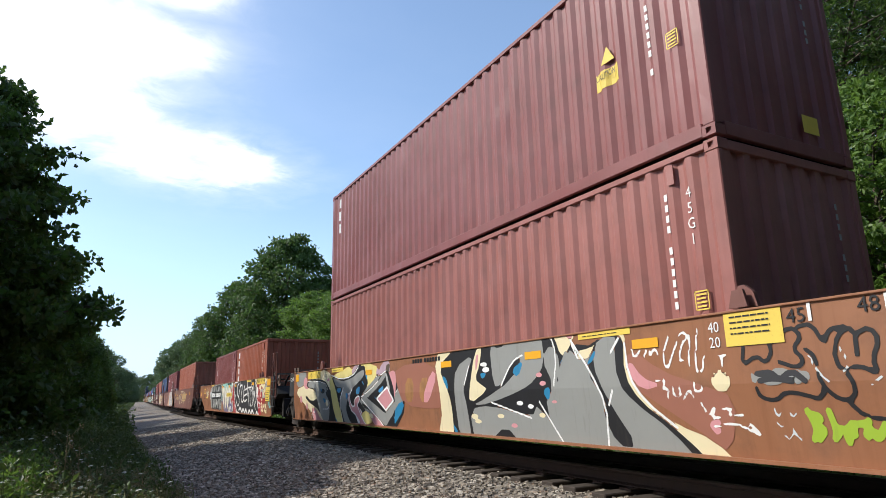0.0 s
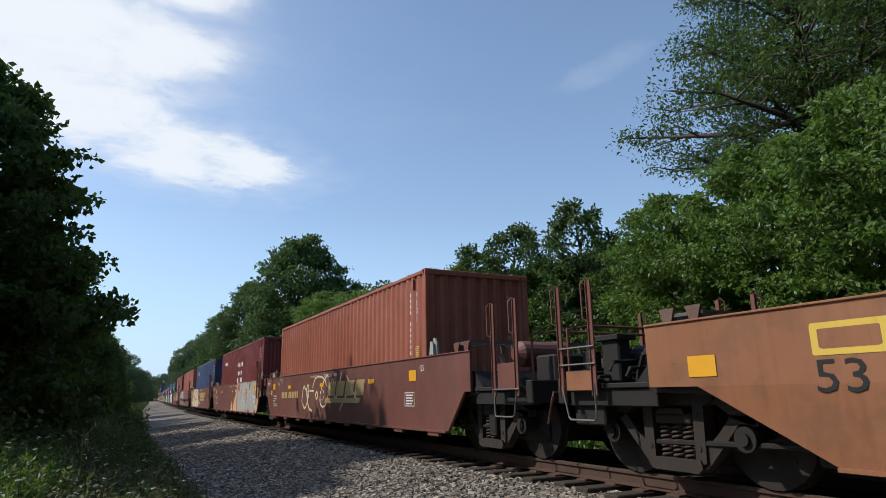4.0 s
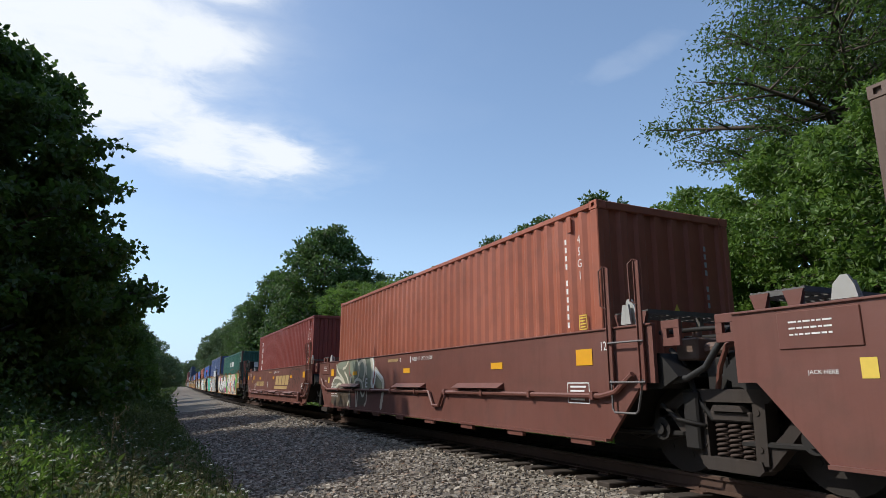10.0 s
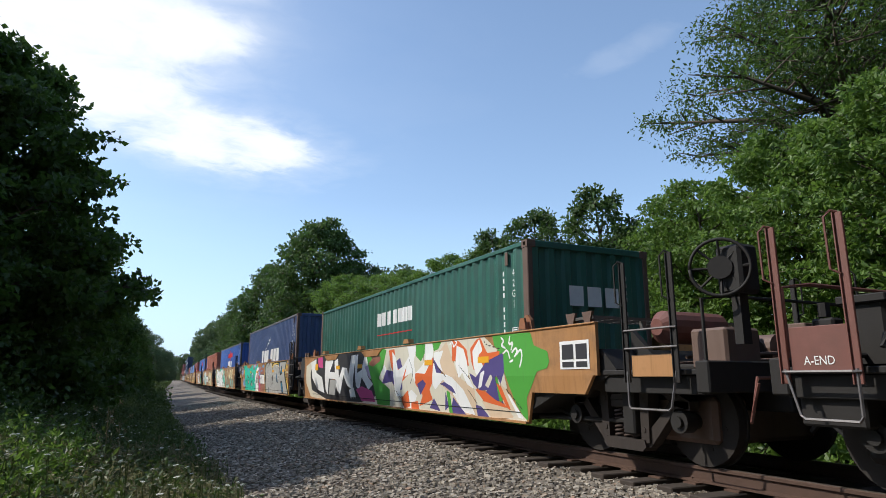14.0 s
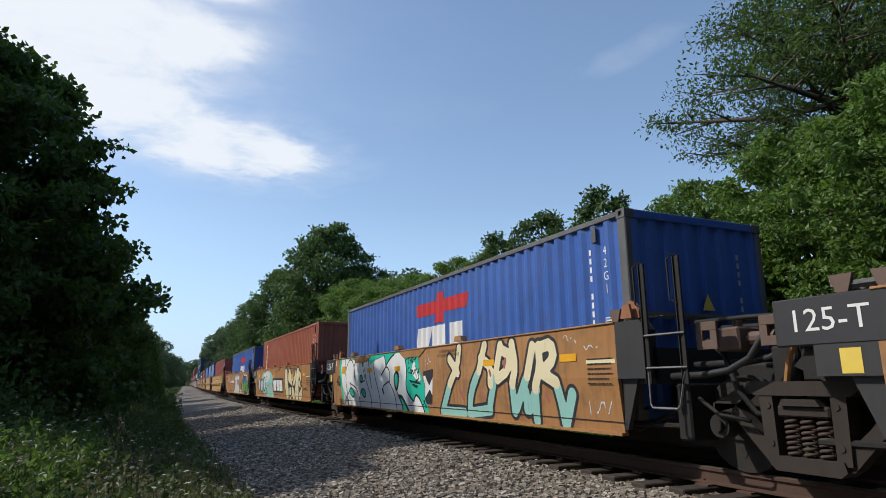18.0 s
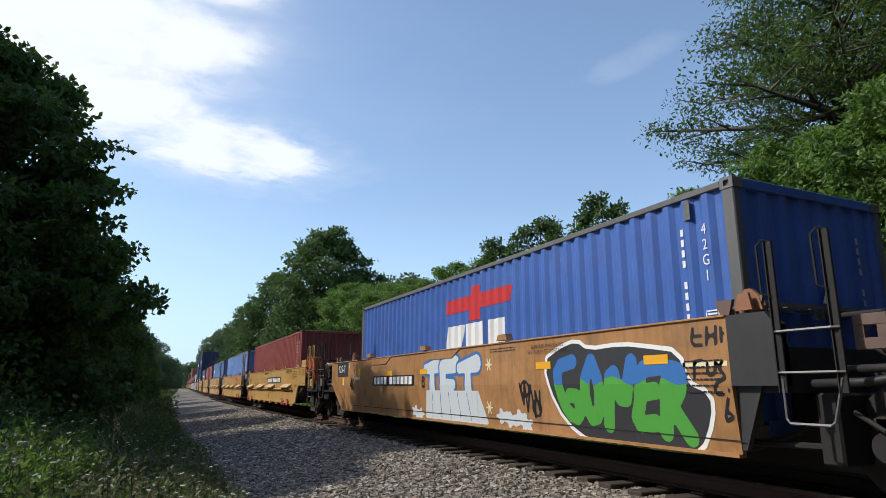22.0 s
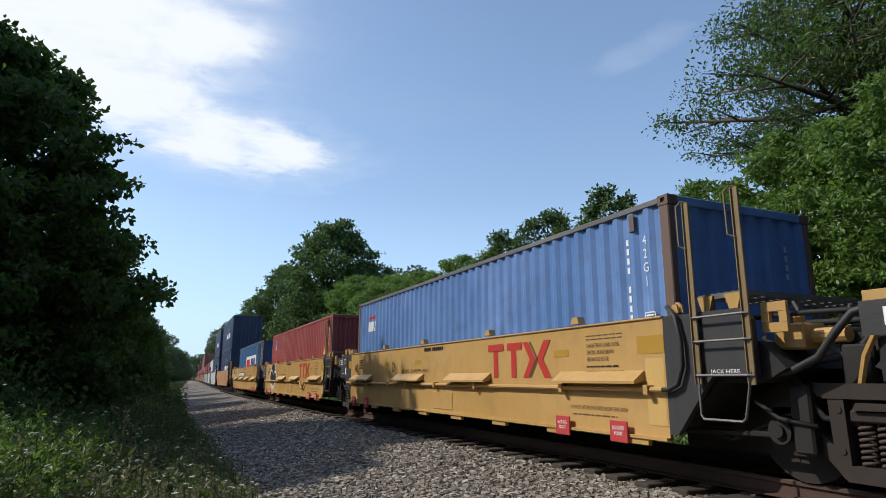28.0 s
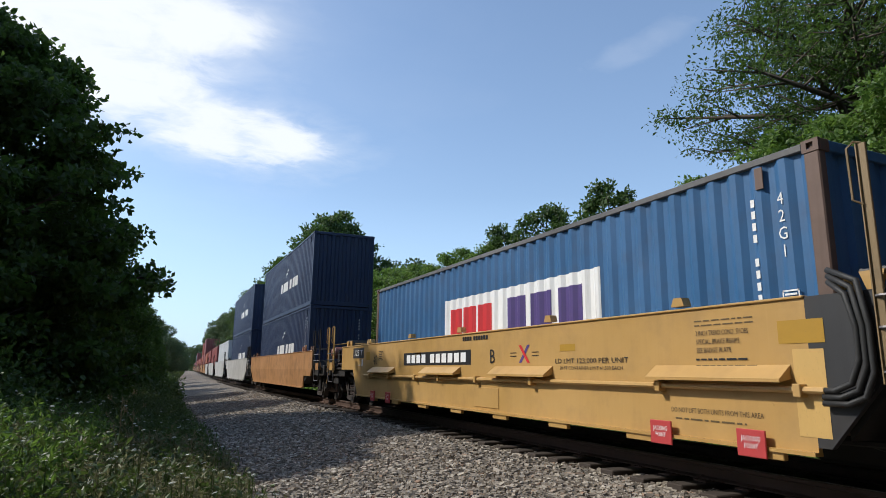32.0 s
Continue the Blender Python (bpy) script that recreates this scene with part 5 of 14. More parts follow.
TREES = {
    "maple": spray_tree(11, 11.2, 5.15, 0.8, ((0, 0.92), (0.3, 1.0), (0.5, 0.93), (0.65, 0.83), (0.76, 0.69), (0.86, 0.51), (0.94, 0.28), (1, 0.1)), 104, 10, 52, 0.48, 0.178, M["leaf_shaded"], aspect=0.75, start=0.5),
    "edge": spray_tree(21, 10.0, 2.9, 4.2, ((0, 0.6), (0.3, 1.0), (0.7, 0.8), (1, 0.2)), 44, 8, 56, 0.45, 0.2, M["leaf_shaded"], aspect=0.75),
    "broad": spray_tree(12, 14.0, 4.9, 2.0, ((0, 0.75), (0.35, 1.0), (0.7, 0.8), (0.9, 0.45), (1, 0.15)), 62, 9, 30, 0.62, 0.24, M["leaf_mid"], start=0.5),
    "bright": spray_tree(13, 9.0, 3.5, 0.8, ((0, 0.85), (0.4, 1.0), (0.75, 0.85), (0.92, 0.5), (1, 0.2)), 60, 9, 46, 0.41, 0.156, M["leaf_light"], aspect=0.55),
    # the locust's backlit look comes from the shade-darkened leaf colour
    "locust": spray_tree(14, 20.0, 7.6, 10.2, ((0, 1.0), (0.2, 0.92), (0.34, 0.76), (0.55, 0.58), (0.8, 0.40), (1, 0.15)), 62, 10, 74, 0.74, 0.15, M["leaf_shaded"], aspect=0.42, rise=0.28, flat=0.8, start=0.3),
    "oak": spray_tree(15, 19.3, 6.7, 3.0, ((0, 0.85), (0.35, 1.0), (0.6, 0.92), (0.8, 0.70), (0.93, 0.40), (1, 0.2)), 96, 10, 24, 0.85, 0.35, M["leaf_mid"], aspect=0.7, start=0.25),
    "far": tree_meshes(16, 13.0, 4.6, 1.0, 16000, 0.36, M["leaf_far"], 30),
    "slim": spray_tree(18, 9.5, 2.6, 1.5, ((0, 0.8), (0.5, 1.0), (0.75, 0.75), (0.9, 0.45), (1, 0.15)), 44, 5, 50, 0.34, 0.17, M["leaf_mid"], aspect=0.6, rise=0.9, flat=0.9),
    "cedar": spray_tree(17, 7.0, 2.1, 0.2, ((0, 1.0), (0.5, 0.66), (1, 0.08)), 80, 4, 40, 0.32, 0.16, M["leaf_shaded"], rise=0.15),
}


def polar(az, d):
    return d * math.sin(radians(az)), d * math.cos(radians(az))


def plant_trees():
    dark, mid = "dense dark green broadleaf tree at the shaded edge of the woods", "green broadleaf tree with a full rounded crown"
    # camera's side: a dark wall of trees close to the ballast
    # the "edge" tree is added out of view to cast shade on the ballast
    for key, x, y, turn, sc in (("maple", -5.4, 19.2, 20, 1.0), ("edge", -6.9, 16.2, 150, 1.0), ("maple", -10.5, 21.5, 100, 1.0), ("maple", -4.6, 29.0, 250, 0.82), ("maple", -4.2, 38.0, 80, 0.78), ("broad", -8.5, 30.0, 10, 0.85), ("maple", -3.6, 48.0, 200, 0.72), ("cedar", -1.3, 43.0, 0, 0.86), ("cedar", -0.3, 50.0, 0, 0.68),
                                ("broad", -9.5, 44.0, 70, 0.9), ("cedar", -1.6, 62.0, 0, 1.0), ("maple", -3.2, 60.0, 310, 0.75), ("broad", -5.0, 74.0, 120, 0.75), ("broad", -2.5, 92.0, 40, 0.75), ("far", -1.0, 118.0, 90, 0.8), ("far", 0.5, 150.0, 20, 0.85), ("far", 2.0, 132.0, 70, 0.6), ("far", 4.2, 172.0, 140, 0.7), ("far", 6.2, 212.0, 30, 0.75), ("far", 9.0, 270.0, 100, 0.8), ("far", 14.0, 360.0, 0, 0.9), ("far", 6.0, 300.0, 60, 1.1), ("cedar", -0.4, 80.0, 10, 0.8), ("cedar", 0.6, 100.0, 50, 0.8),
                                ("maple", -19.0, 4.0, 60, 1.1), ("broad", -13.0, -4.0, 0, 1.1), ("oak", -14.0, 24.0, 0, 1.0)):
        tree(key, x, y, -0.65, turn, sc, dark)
    # unseen trees added behind the camera, both sides, to cut skylight on the boxes' ends
    for key, x, y, turn, sc in (("far", -7.0, -7.0, 0, 1.41), ("far", -3.5, -13.0, 40, 1.08), ("far", -1.5, -21.0, 90, 1.41), ("far", -9.0, -18.0, 10, 1.18), ("far", -2.0, -33.0, 200, 1.48), ("far", 0.0, -47.0, 20, 1.18), ("far", 1.0, -65.0, 60, 1.63), ("far", 15.0, -6.0, 30, 1.34), ("far", 14.0, -16.0, 120, 1.18), ("far", 13.5, -28.0, 0, 1.48), ("far", 13.0, -42.0, 70, 1.18), ("far", 12.0, -58.0, 0, 1.63), ("far", 6.5, -95.0, 0, 1.93), ("far", 19.0, 2.0, 0, 1.08)):
        tree(key, x, y, -0.65, turn, sc, mid)
    # far side: bearing, distance, turn and height of each tree
    open_lab = "tall open-crowned tree with feathery leaves and bare dark limbs"
    for key, az, d, turn, tall, lab in (
            ("locust", 61.0, 25.5, 35, 20.4, open_lab), ("locust", 67.5, 30.0, 200, 21.0, open_lab), ("locust", 78.0, 25.0, 140, 19.0, open_lab),
            ("bright", 50.0, 21.0, 0, 8.0, mid), ("bright", 57.0, 19.0, 90, 8.4, mid), ("broad", 55.5, 24.0, 90, 10.2, mid), ("bright", 66.0, 17.0, 300, 9.0, mid), ("broad", 64.0, 26.0, 10, 10.6, mid), ("bright", 46.8, 23.0, 200, 7.6, mid),
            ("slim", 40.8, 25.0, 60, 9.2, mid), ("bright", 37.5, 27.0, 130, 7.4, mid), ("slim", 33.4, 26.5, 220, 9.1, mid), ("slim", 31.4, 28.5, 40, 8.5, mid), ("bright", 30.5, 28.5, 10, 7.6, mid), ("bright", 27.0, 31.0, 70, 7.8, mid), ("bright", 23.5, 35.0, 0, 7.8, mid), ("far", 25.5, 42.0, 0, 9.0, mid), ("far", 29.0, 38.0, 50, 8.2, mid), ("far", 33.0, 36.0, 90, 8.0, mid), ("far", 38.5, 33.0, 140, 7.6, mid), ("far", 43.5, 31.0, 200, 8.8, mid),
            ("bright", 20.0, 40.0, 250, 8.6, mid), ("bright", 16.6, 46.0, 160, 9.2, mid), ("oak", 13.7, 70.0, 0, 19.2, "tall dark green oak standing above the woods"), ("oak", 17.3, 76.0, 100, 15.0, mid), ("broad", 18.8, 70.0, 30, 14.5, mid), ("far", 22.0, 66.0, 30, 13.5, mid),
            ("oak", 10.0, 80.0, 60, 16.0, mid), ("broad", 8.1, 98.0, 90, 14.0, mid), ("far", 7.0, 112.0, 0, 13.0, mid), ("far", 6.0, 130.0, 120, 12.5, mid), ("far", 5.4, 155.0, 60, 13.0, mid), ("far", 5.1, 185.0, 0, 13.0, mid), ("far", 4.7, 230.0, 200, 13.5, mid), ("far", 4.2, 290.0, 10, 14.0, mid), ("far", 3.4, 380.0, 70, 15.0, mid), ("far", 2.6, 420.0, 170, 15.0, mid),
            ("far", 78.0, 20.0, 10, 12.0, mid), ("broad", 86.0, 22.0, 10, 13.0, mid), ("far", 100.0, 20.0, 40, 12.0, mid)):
        sc = tall / {"locust": 20.0, "bright": 9.0, "broad": 14.0, "oak": 19.3, "far": 13.0, "slim": 9.5}[key]
        x, y = polar(az, d)
        tree(key, x, y, -0.9, turn, sc, lab)


plant_trees()


# ---- sprayed pictures on the cars' sides ----
STROKES = {
    "A": [[(0, 0), (0.45, 1), (0.6, 1), (1, 0)], [(0.2, 0.36), (0.8, 0.36)]], "B": [[(0.1, 0), (0.1, 1), (0.7, 0.95), (0.8, 0.72), (0.2, 0.52), (0.9, 0.42), (0.85, 0.1), (0.1, 0)]],
    "C": [[(0.95, 0.85), (0.5, 1), (0.08, 0.6), (0.15, 0.15), (0.55, 0), (0.95, 0.2)]], "D": [[(0.1, 0), (0.1, 1), (0.7, 0.9), (0.95, 0.5), (0.7, 0.1), (0.1, 0)]],
    "E": [[(0.95, 1), (0.1, 0.95), (0.1, 0.05), (0.95, 0)], [(0.1, 0.5), (0.75, 0.55)]], "G": [[(0.9, 0.9), (0.4, 1), (0.08, 0.55), (0.3, 0.02), (0.9, 0.1), (0.92, 0.48), (0.55, 0.45)]],
    "H": [[(0.1, 0), (0.15, 1)], [(0.9, 0), (0.85, 1)], [(0.1, 0.5), (0.9, 0.55)]], "I": [[(0.5, 0), (0.45, 1)]], "K": [[(0.1, 0), (0.1, 1)], [(0.95, 1), (0.15, 0.45), (0.95, 0)]],
    "L": [[(0.15, 1), (0.1, 0.1), (0.95, 0)]], "M": [[(0, 0), (0.15, 1), (0.5, 0.35), (0.85, 1), (1, 0)]], "N": [[(0.05, 0), (0.1, 1), (0.85, 0), (0.95, 1)]],
    "O": [[(0.5, 1), (0.1, 0.7), (0.1, 0.25), (0.5, 0), (0.9, 0.25), (0.9, 0.7), (0.5, 1)]], "R": [[(0.1, 0), (0.1, 1), (0.8, 0.95), (0.85, 0.6), (0.2, 0.48), (1, 0)]],
    "S": [[(0.95, 0.9), (0.4, 1), (0.1, 0.75), (0.85, 0.38), (0.8, 0.08), (0.3, 0), (0.0, 0.15)]], "T": [[(0, 0.92), (1, 1)], [(0.5, 0.95), (0.45, 0)]], "U": [[(0.08, 1), (0.1, 0.2), (0.45, 0), (0.85, 0.15), (0.92, 1)]],
    "W": [[(0, 1), (0.2, 0), (0.5, 0.7), (0.8, 0), (1, 1)]], "X": [[(0, 0), (1, 1)], [(0, 1), (1, 0)]], "Y": [[(0, 1), (0.48, 0.5), (1, 1)], [(0.48, 0.5), (0.42, 0)]], "Z": [[(0.05, 0.92), (0.98, 1), (0.05, 0.02), (1, 0.06)]],
}


class Art:
    """Paints strokes, blobs and polygons over one another on a grid, then cuts each colour into one flat sheet that follows the side plate."""
    def __init__(self, car, kind, e0, e1, w0, w1, step=0.026, z0=0.335, z1=1.615):
        self.car, self.kind, self.h = car, kind, step
        nz = int((z1 - z0) / step)
        self.w, self.z = np.arange(w0, w1 + step, step), np.linspace(z0, z1, nz)
        k = int(np.argmin(abs(self.z - BEND)))
        self.z[k] = BEND
        self.W, self.Z = np.meshgrid(self.w, self.z)
        p, q = {"brown": (0.20, 0.80), "tan": (0.54, 0.54), "yellow": (1.14, 1.14), "rust": (0.52, 0.52)}[kind]
        run_in = np.where(self.Z < BEND, p + (q - p) * (BEND - self.Z) / (BEND - LOW), 0.02 if kind == "brown" else p)
        self.clip = np.maximum(self.W - (-e0 - run_in), (-e1 + run_in) - self.W)
        self.fields = {}

    def put(self, color, f):
        for c in self.fields:
            if c != color:
                self.fields[c] = np.maximum(self.fields[c], -f)
        self.fields[color] = np.minimum(self.fields[color], f) if color in self.fields else f
        return self

    def dist(self, pts, width):
        """Distance to a line of points; width may change along it as (start, end)."""
        a, b = width if isinstance(width, tuple) else (width, width)
        best, n = np.full(self.W.shape, 9.0), max(1, len(pts) - 1)
        for i in range(len(pts) - 1):
            (x0, z0), (x1, z1) = pts[i], pts[i + 1]
            dx, dz = x1 - x0, z1 - z0
            t = np.clip(((self.W - x0) * dx + (self.Z - z0) * dz) / (dx * dx + dz * dz + 1e-9), 0, 1)
            best = np.minimum(best, np.hypot(self.W - x0 - t * dx, self.Z - z0 - t * dz) - 0.5 * (a + (b - a) * (i + t) / n))
        return best

    def soften(self, pts, closed):
        """Rounds the corners of a line of points."""
        for _ in range(1):
            run = list(zip(pts, pts[1:] + pts[:1])) if closed else list(zip(pts, pts[1:]))
            cut = [q for (x0, z0), (x1, z1) in run for q in ((0.75 * x0 + 0.25 * x1, 0.75 * z0 + 0.25 * z1), (0.25 * x0 + 0.75 * x1, 0.25 * z0 + 0.75 * z1))]
            pts = cut if closed else [pts[0]] + cut[1:-1] + [pts[-1]]
        return pts

    def stroke(self, color, pts, width):
        pts = self.soften(pts, False) if len(pts) > 2 else pts
        return self.put(color, self.dist(pts, width))

    def area(self, color, pts, grow=0.0, rough=0.0, seed=1, soft=0):
        pts = self.soften(pts, True) if soft else pts
        inside = np.zeros(self.W.shape, bool)
        for (x0, z0), (x1, z1) in zip(pts, pts[1:] + pts[:1]):
            hit = ((z0 > self.Z) != (z1 > self.Z)) & (self.W < (x1 - x0) * (self.Z - z0) / (z1 - z0 + 1e-12) + x0)
            inside ^= hit
        d = self.dist(pts + pts[:1], 0.0)
        f = np.where(inside, -d, d) - grow
        if rough:
            f = f + rough * (np.sin(self.W * 7.1 + seed) * np.cos(self.Z * 9.3 + seed * 2) + 0.5 * np.sin(self.W * 17 + self.Z * 13 + seed))
        return self.put(color, f)

    def block(self, color, w0, w1, z0, z1, rough=0.0, seed=1):
        return self.area(color, [(w0, z0), (w1, z0), (w1, z1), (w0, z1)], 0.0, rough, seed)

    def blob(self, color, w, z, rw, rz, rough=0.0, seed=1):
        f = (np.hypot((self.W - w) / rw, (self.Z - z) / rz) - 1) * min(rw, rz)
        if rough:
            f = f + rough * np.sin(np.arctan2((self.Z - z) / rz, (self.W - w) / rw) * 5 + seed)
        return self.put(color, f)

    def letters(self, text, w0, w1, z0, z1, width, coats, slant=0.0, seed=1, swing=0.05, lap=1.12):
        """Fat letters; coats: (colour, extra width) from the outermost in."""
        r = random.Random(seed)
        cell = (w1 - w0) / len(text)
        for k, ch in enumerate(text):
            lo, hi = z0 + r.uniform(0, swing), z1 - r.uniform(0, swing)
            lean = slant + r.uniform(-0.08, 0.08)
            cw = cell * lap - width
            lines_ = [[(w0 + cell * k - cell * (lap - 1) / 2 + width / 2 + u * max(cw, 0.02) + lean * (v - 0.5) * (hi - lo), lo + width / 2 + v * (hi - lo - width)) for u, v in ln] for ln in STROKES[ch]]
            fat = (1.25, 0.72) if k % 2 else (0.75, 1.2)
            for color, extra in coats:
                f = np.full(self.W.shape, 9.0)
                for ln in lines_:
                    f = np.minimum(f, self.dist(ln, (width * fat[0] + extra * 2, width * fat[1] + extra * 2)))
                self.put(color, f)
        return self

    def tag(self, color, w0, w1, z0, z1, width=0.03, seed=1, n=9):
        """A quick scrawl that cannot be read."""
        r, pts = random.Random(seed), []
        for k in range(n):
            pts.append((w0 + (w1 - w0) * (k + r.uniform(-0.4, 0.4)) / (n - 1), (z0 if k % 2 else z1) + r.uniform(-0.3, 0.3) * (z1 - z0)))
        f = self.dist(pts, width)
        for k in range(2):
            c = w0 + (w1 - w0) * r.random(), z0 + (z1 - z0) * r.random()
            f = np.minimum(f, np.abs(np.hypot((self.W - c[0]), (self.Z - c[1])) - (z1 - z0) * 0.3) - width / 2)
        return self.put(color, f)

    def cut(self, name="graffiti"):
        """All colours of one car's painting in one sheet."""
        me, v, faces, slot = bpy.data.meshes.new(name), [], [], []
        for color, f in self.fields.items():
            got = self.sheet(np.maximum(f, self.clip))
            if got[1]:
                faces += [tuple(i + len(v) for i in q) for q in got[1]]
                slot += [len(me.materials)] * len(got[1])
                v += got[0]
                me.materials.append(M[color])
        me.from_pydata(v, [], faces)
        me.polygons.foreach_set("material_index", slot)
        tagged(part(name, me, self.car), "spray-painted graffiti on the side plate", kind="stuff")

    def sheet(self, f):
        """Marching squares: whole cells are joined into runs, edge cells are cut along the outline."""
        ins = f < 0
        full = ins[:-1, :-1] & ins[1:, :-1] & ins[:-1, 1:] & ins[1:, 1:]
        some = (ins[:-1, :-1] | ins[1:, :-1] | ins[:-1, 1:] | ins[1:, 1:]) & ~full
        v, faces = [], []
        w, z = self.w, self.z

        def emit(pts):
            k = len(v)
            v.extend((-(side_x(self.kind, q) + 0.004), -p, q) for p, q in pts)
            faces.append(tuple(range(k, k + len(pts))))
        for j in range(full.shape[0]):
            row = np.flatnonzero(np.diff(np.concatenate(([0], full[j].astype(np.int8), [0]))))
            for a, b in zip(row[::2], row[1::2]):
                emit([(w[a], z[j]), (w[b], z[j]), (w[b], z[j + 1]), (w[a], z[j + 1])])
        for j, i in zip(*np.nonzero(some)):
            c = ((w[i], z[j], f[j, i]), (w[i + 1], z[j], f[j, i + 1]), (w[i + 1], z[j + 1], f[j + 1, i + 1]), (w[i], z[j + 1], f[j + 1, i]))
            pts = []
            for (x0, y0, f0), (x1, y1, f1) in zip(c, c[1:] + c[:1]):
                if f0 < 0:
                    pts.append((x0, y0))
                if (f0 < 0) != (f1 < 0):
                    t = f0 / (f0 - f1)
                    pts.append((x0 + (x1 - x0) * t, y0 + (y1 - y0) * t))
            if len(pts) > 2:
                emit(pts)
        return v, faces


# ---- the train: cars and boxes from the front (already passing) to the rear ----
H8, H9, L40, L20 = 2.591, 2.896, 12.192, 6.058
BASE = 0.48


def build_train():
    cars = {}
    cars[0] = well_car("rust", 7.45, -9.1, 9.15, label="rust-streaked orange-brown well car covered in grey and yellow graffiti")
    cars[1] = well_car("rust", 27.1, -8.6, 10.0, free1=True, label="rusty brown well car with black and white graffiti", low_truck=(False, True))
    for i, (s, e0, e1, f0, f1) in enumerate(((49.1, -8.2, 7.2, True, False), (64.5, -7.2, 7.55, False, False), (80.2, -7.2, 7.45, False, False), (95.9, -7.2, 7.45, False, False), (111.5, -7.2, 8.0, False, True))):
        cars[2 + i] = well_car("brown", s, e0, e1, f0, f1, "oxide brown well car with yellow reflector plates", low_truck=(f0, True))
    for i, (s, e0, e1, f0, f1) in enumerate(((131.3, -7.9, 7.7, True, False), (147.1, -6.57, 7.2, False, False), (162.8, -6.57, 7.2, False, False), (178.6, -6.57, 7.3, False, False), (194.4, -6.57, 8.15, False, True))):
        cars[7 + i] = well_car("tan", s, e0, e1, f0, f1, "faded tan orange well car sprayed with graffiti", low_truck=(f0, True))
    for i, (s, e0, e1, f0, f1) in enumerate(((214.1, -8.1, 6.9, True, False), (229.2, -7.0, 7.0, False, False), (244.7, -7.25, 7.0, False, False), (259.85, -7.1, 7.2, False, False), (275.35, -7.1, 8.4, False, True))):
        cars[12 + i] = well_car("yellow", s, e0, e1, f0, f1, "clean yellow well car with black ends and red jacking plates", low_truck=(f0, True))
    box = container
    plainred = "faded maroon corrugated steel container"
    box("shipping_container", L40, H9, M["c_rose"], 7.45, 0.53, "faded rose-brown corrugated container in the well", code="4\n5\nG\n1")
    box("shipping_container", L40, H9, M["c_maroon"], 7.45, 0.53 + H9 + 0.04, "dark maroon dented container stacked on another", code="4\n5\nG\n1")
    box("shipping_container", L20, H8, M["c_orange"], 23.95, BASE, "short orange-red container beside another in the well", code="2\n2\nG\n1")
    box("shipping_container", L20, H8, M["c_maroon"], 30.28, BASE, "short maroon container beside another in the well", code="2\n2\nG\n1")
    for s, h, mat, lab, post, rail, code in (
            (49.1, H9, "c_orange", "orange-red corrugated container", None, None, "4\n5\nG\n1"), (64.5, H9, "c_zim", "deep red container with white stars", None, None, "4\n5\nG\n1"), (80.2, H9, "c_navy", "navy blue container with a yellow mark", "post_rust", "roofrail", "4\n5\nG\n1"),
            (95.9, H9, "c_orange", "orange-red container", None, None, "4\n5\nG\n1"), (111.5, H9, "c_red", "red-brown container with white upright marks", None, None, "4\n5\nG\n1"),
            (131.3, H8, "c_green", "dark green container with a white mark", "post_rust", None, "4\n2\nG\n1"), (147.1, H9, "c_cgm", "slate blue container with large white marks", "post_rust", "roofrail", "4\n5\nG\n1"), (162.8, H8, "c_apl", "bright blue container with a red bird-shaped mark", "roofrail", "roofrail", "4\n2\nG\n1"),
            (178.6, H8, "c_orange", "orange-red container with white upright marks", None, None, "4\n2\nG\n1"), (194.4, H8, "c_apl", "bright blue container with a red bird-shaped mark", "roofrail", "roofrail", "4\n2\nG\n1"),
            (214.1, H8, "c_red", "dull red container", None, None, "4\n2\nG\n1"), (229.2, H8, "c_sky", "pale faded blue container", "post_rust", "roofrail", "4\n2\nG\n1"), (244.7, H8, "c_apl_pale", "blue container with a small white mark", "post_rust", "roofrail", "4\n2\nG\n1"), (259.85, H8, "c_crimson", "crimson container with a small badge", None, None, "4\n2\nG\n1"),
            (275.35, H8, "c_ecmu", "blue container with a white mark panel", "post_rust", "roofrail", "4\n2\nG\n1")):
        box("shipping_container", L40, h, M[mat], s, BASE if h == H8 else 0.50, lab + " in the well", M.get(post), M.get(rail), code)
    # the rear part of the train, still far off when the clip ends
    rnd = random.Random(5)
    cars[17] = well_car("tan", 295.4, -7.9, 7.9, True, True, "tan orange well car under two stacked containers")
    stack = [(295.4, "c_dark_navy", "c_dark_navy"), (312.3, "c_dark_navy", "c_dark_navy")]
    cars[18] = well_car("grey", 312.3, -7.6, 7.2, True, False, "dark ribbed well car under two stacked containers")
    tail = [("grey", "c_white", None), ("grey", "c_red", None), ("grey", "c_red", None), ("tan", "c_orange", None), ("tan", "c_maroon", "c_maroon"), ("tan", "c_orange", "c_red"), ("brown", "c_red", None), ("tan", "c_orange", None), ("yellow", "c_red", None), ("brown", "c_maroon", None),
            ("tan", "c_orange", None), ("brown", "c_red", "c_maroon"), ("tan", "c_navy", None), ("yellow", "c_red", None), ("tan", "c_grey", None), ("brown", "c_orange", None), ("tan", "c_red", None), ("tan", "c_maroon", None), ("brown", "c_red", None)]
    s = 312.3
    for kind, low, up in tail:
        s += 15.7
        well_car(kind, s, -6.9, 6.9, label="weathered well car in the rear of the train", detail=1)
        stack.append((s, low, up))
    for s, low, up in stack:
        box("shipping_container", L40, H9, M[low], s, 0.50, "container standing low in a well car", code="4\n5\nG\n1" if s < 330 else None)
        if up:
            box("shipping_container", L40, H9, M[up], s, 0.50 + H9 + 0.012, "container stacked on top of another")
    return cars


CARS = build_train()


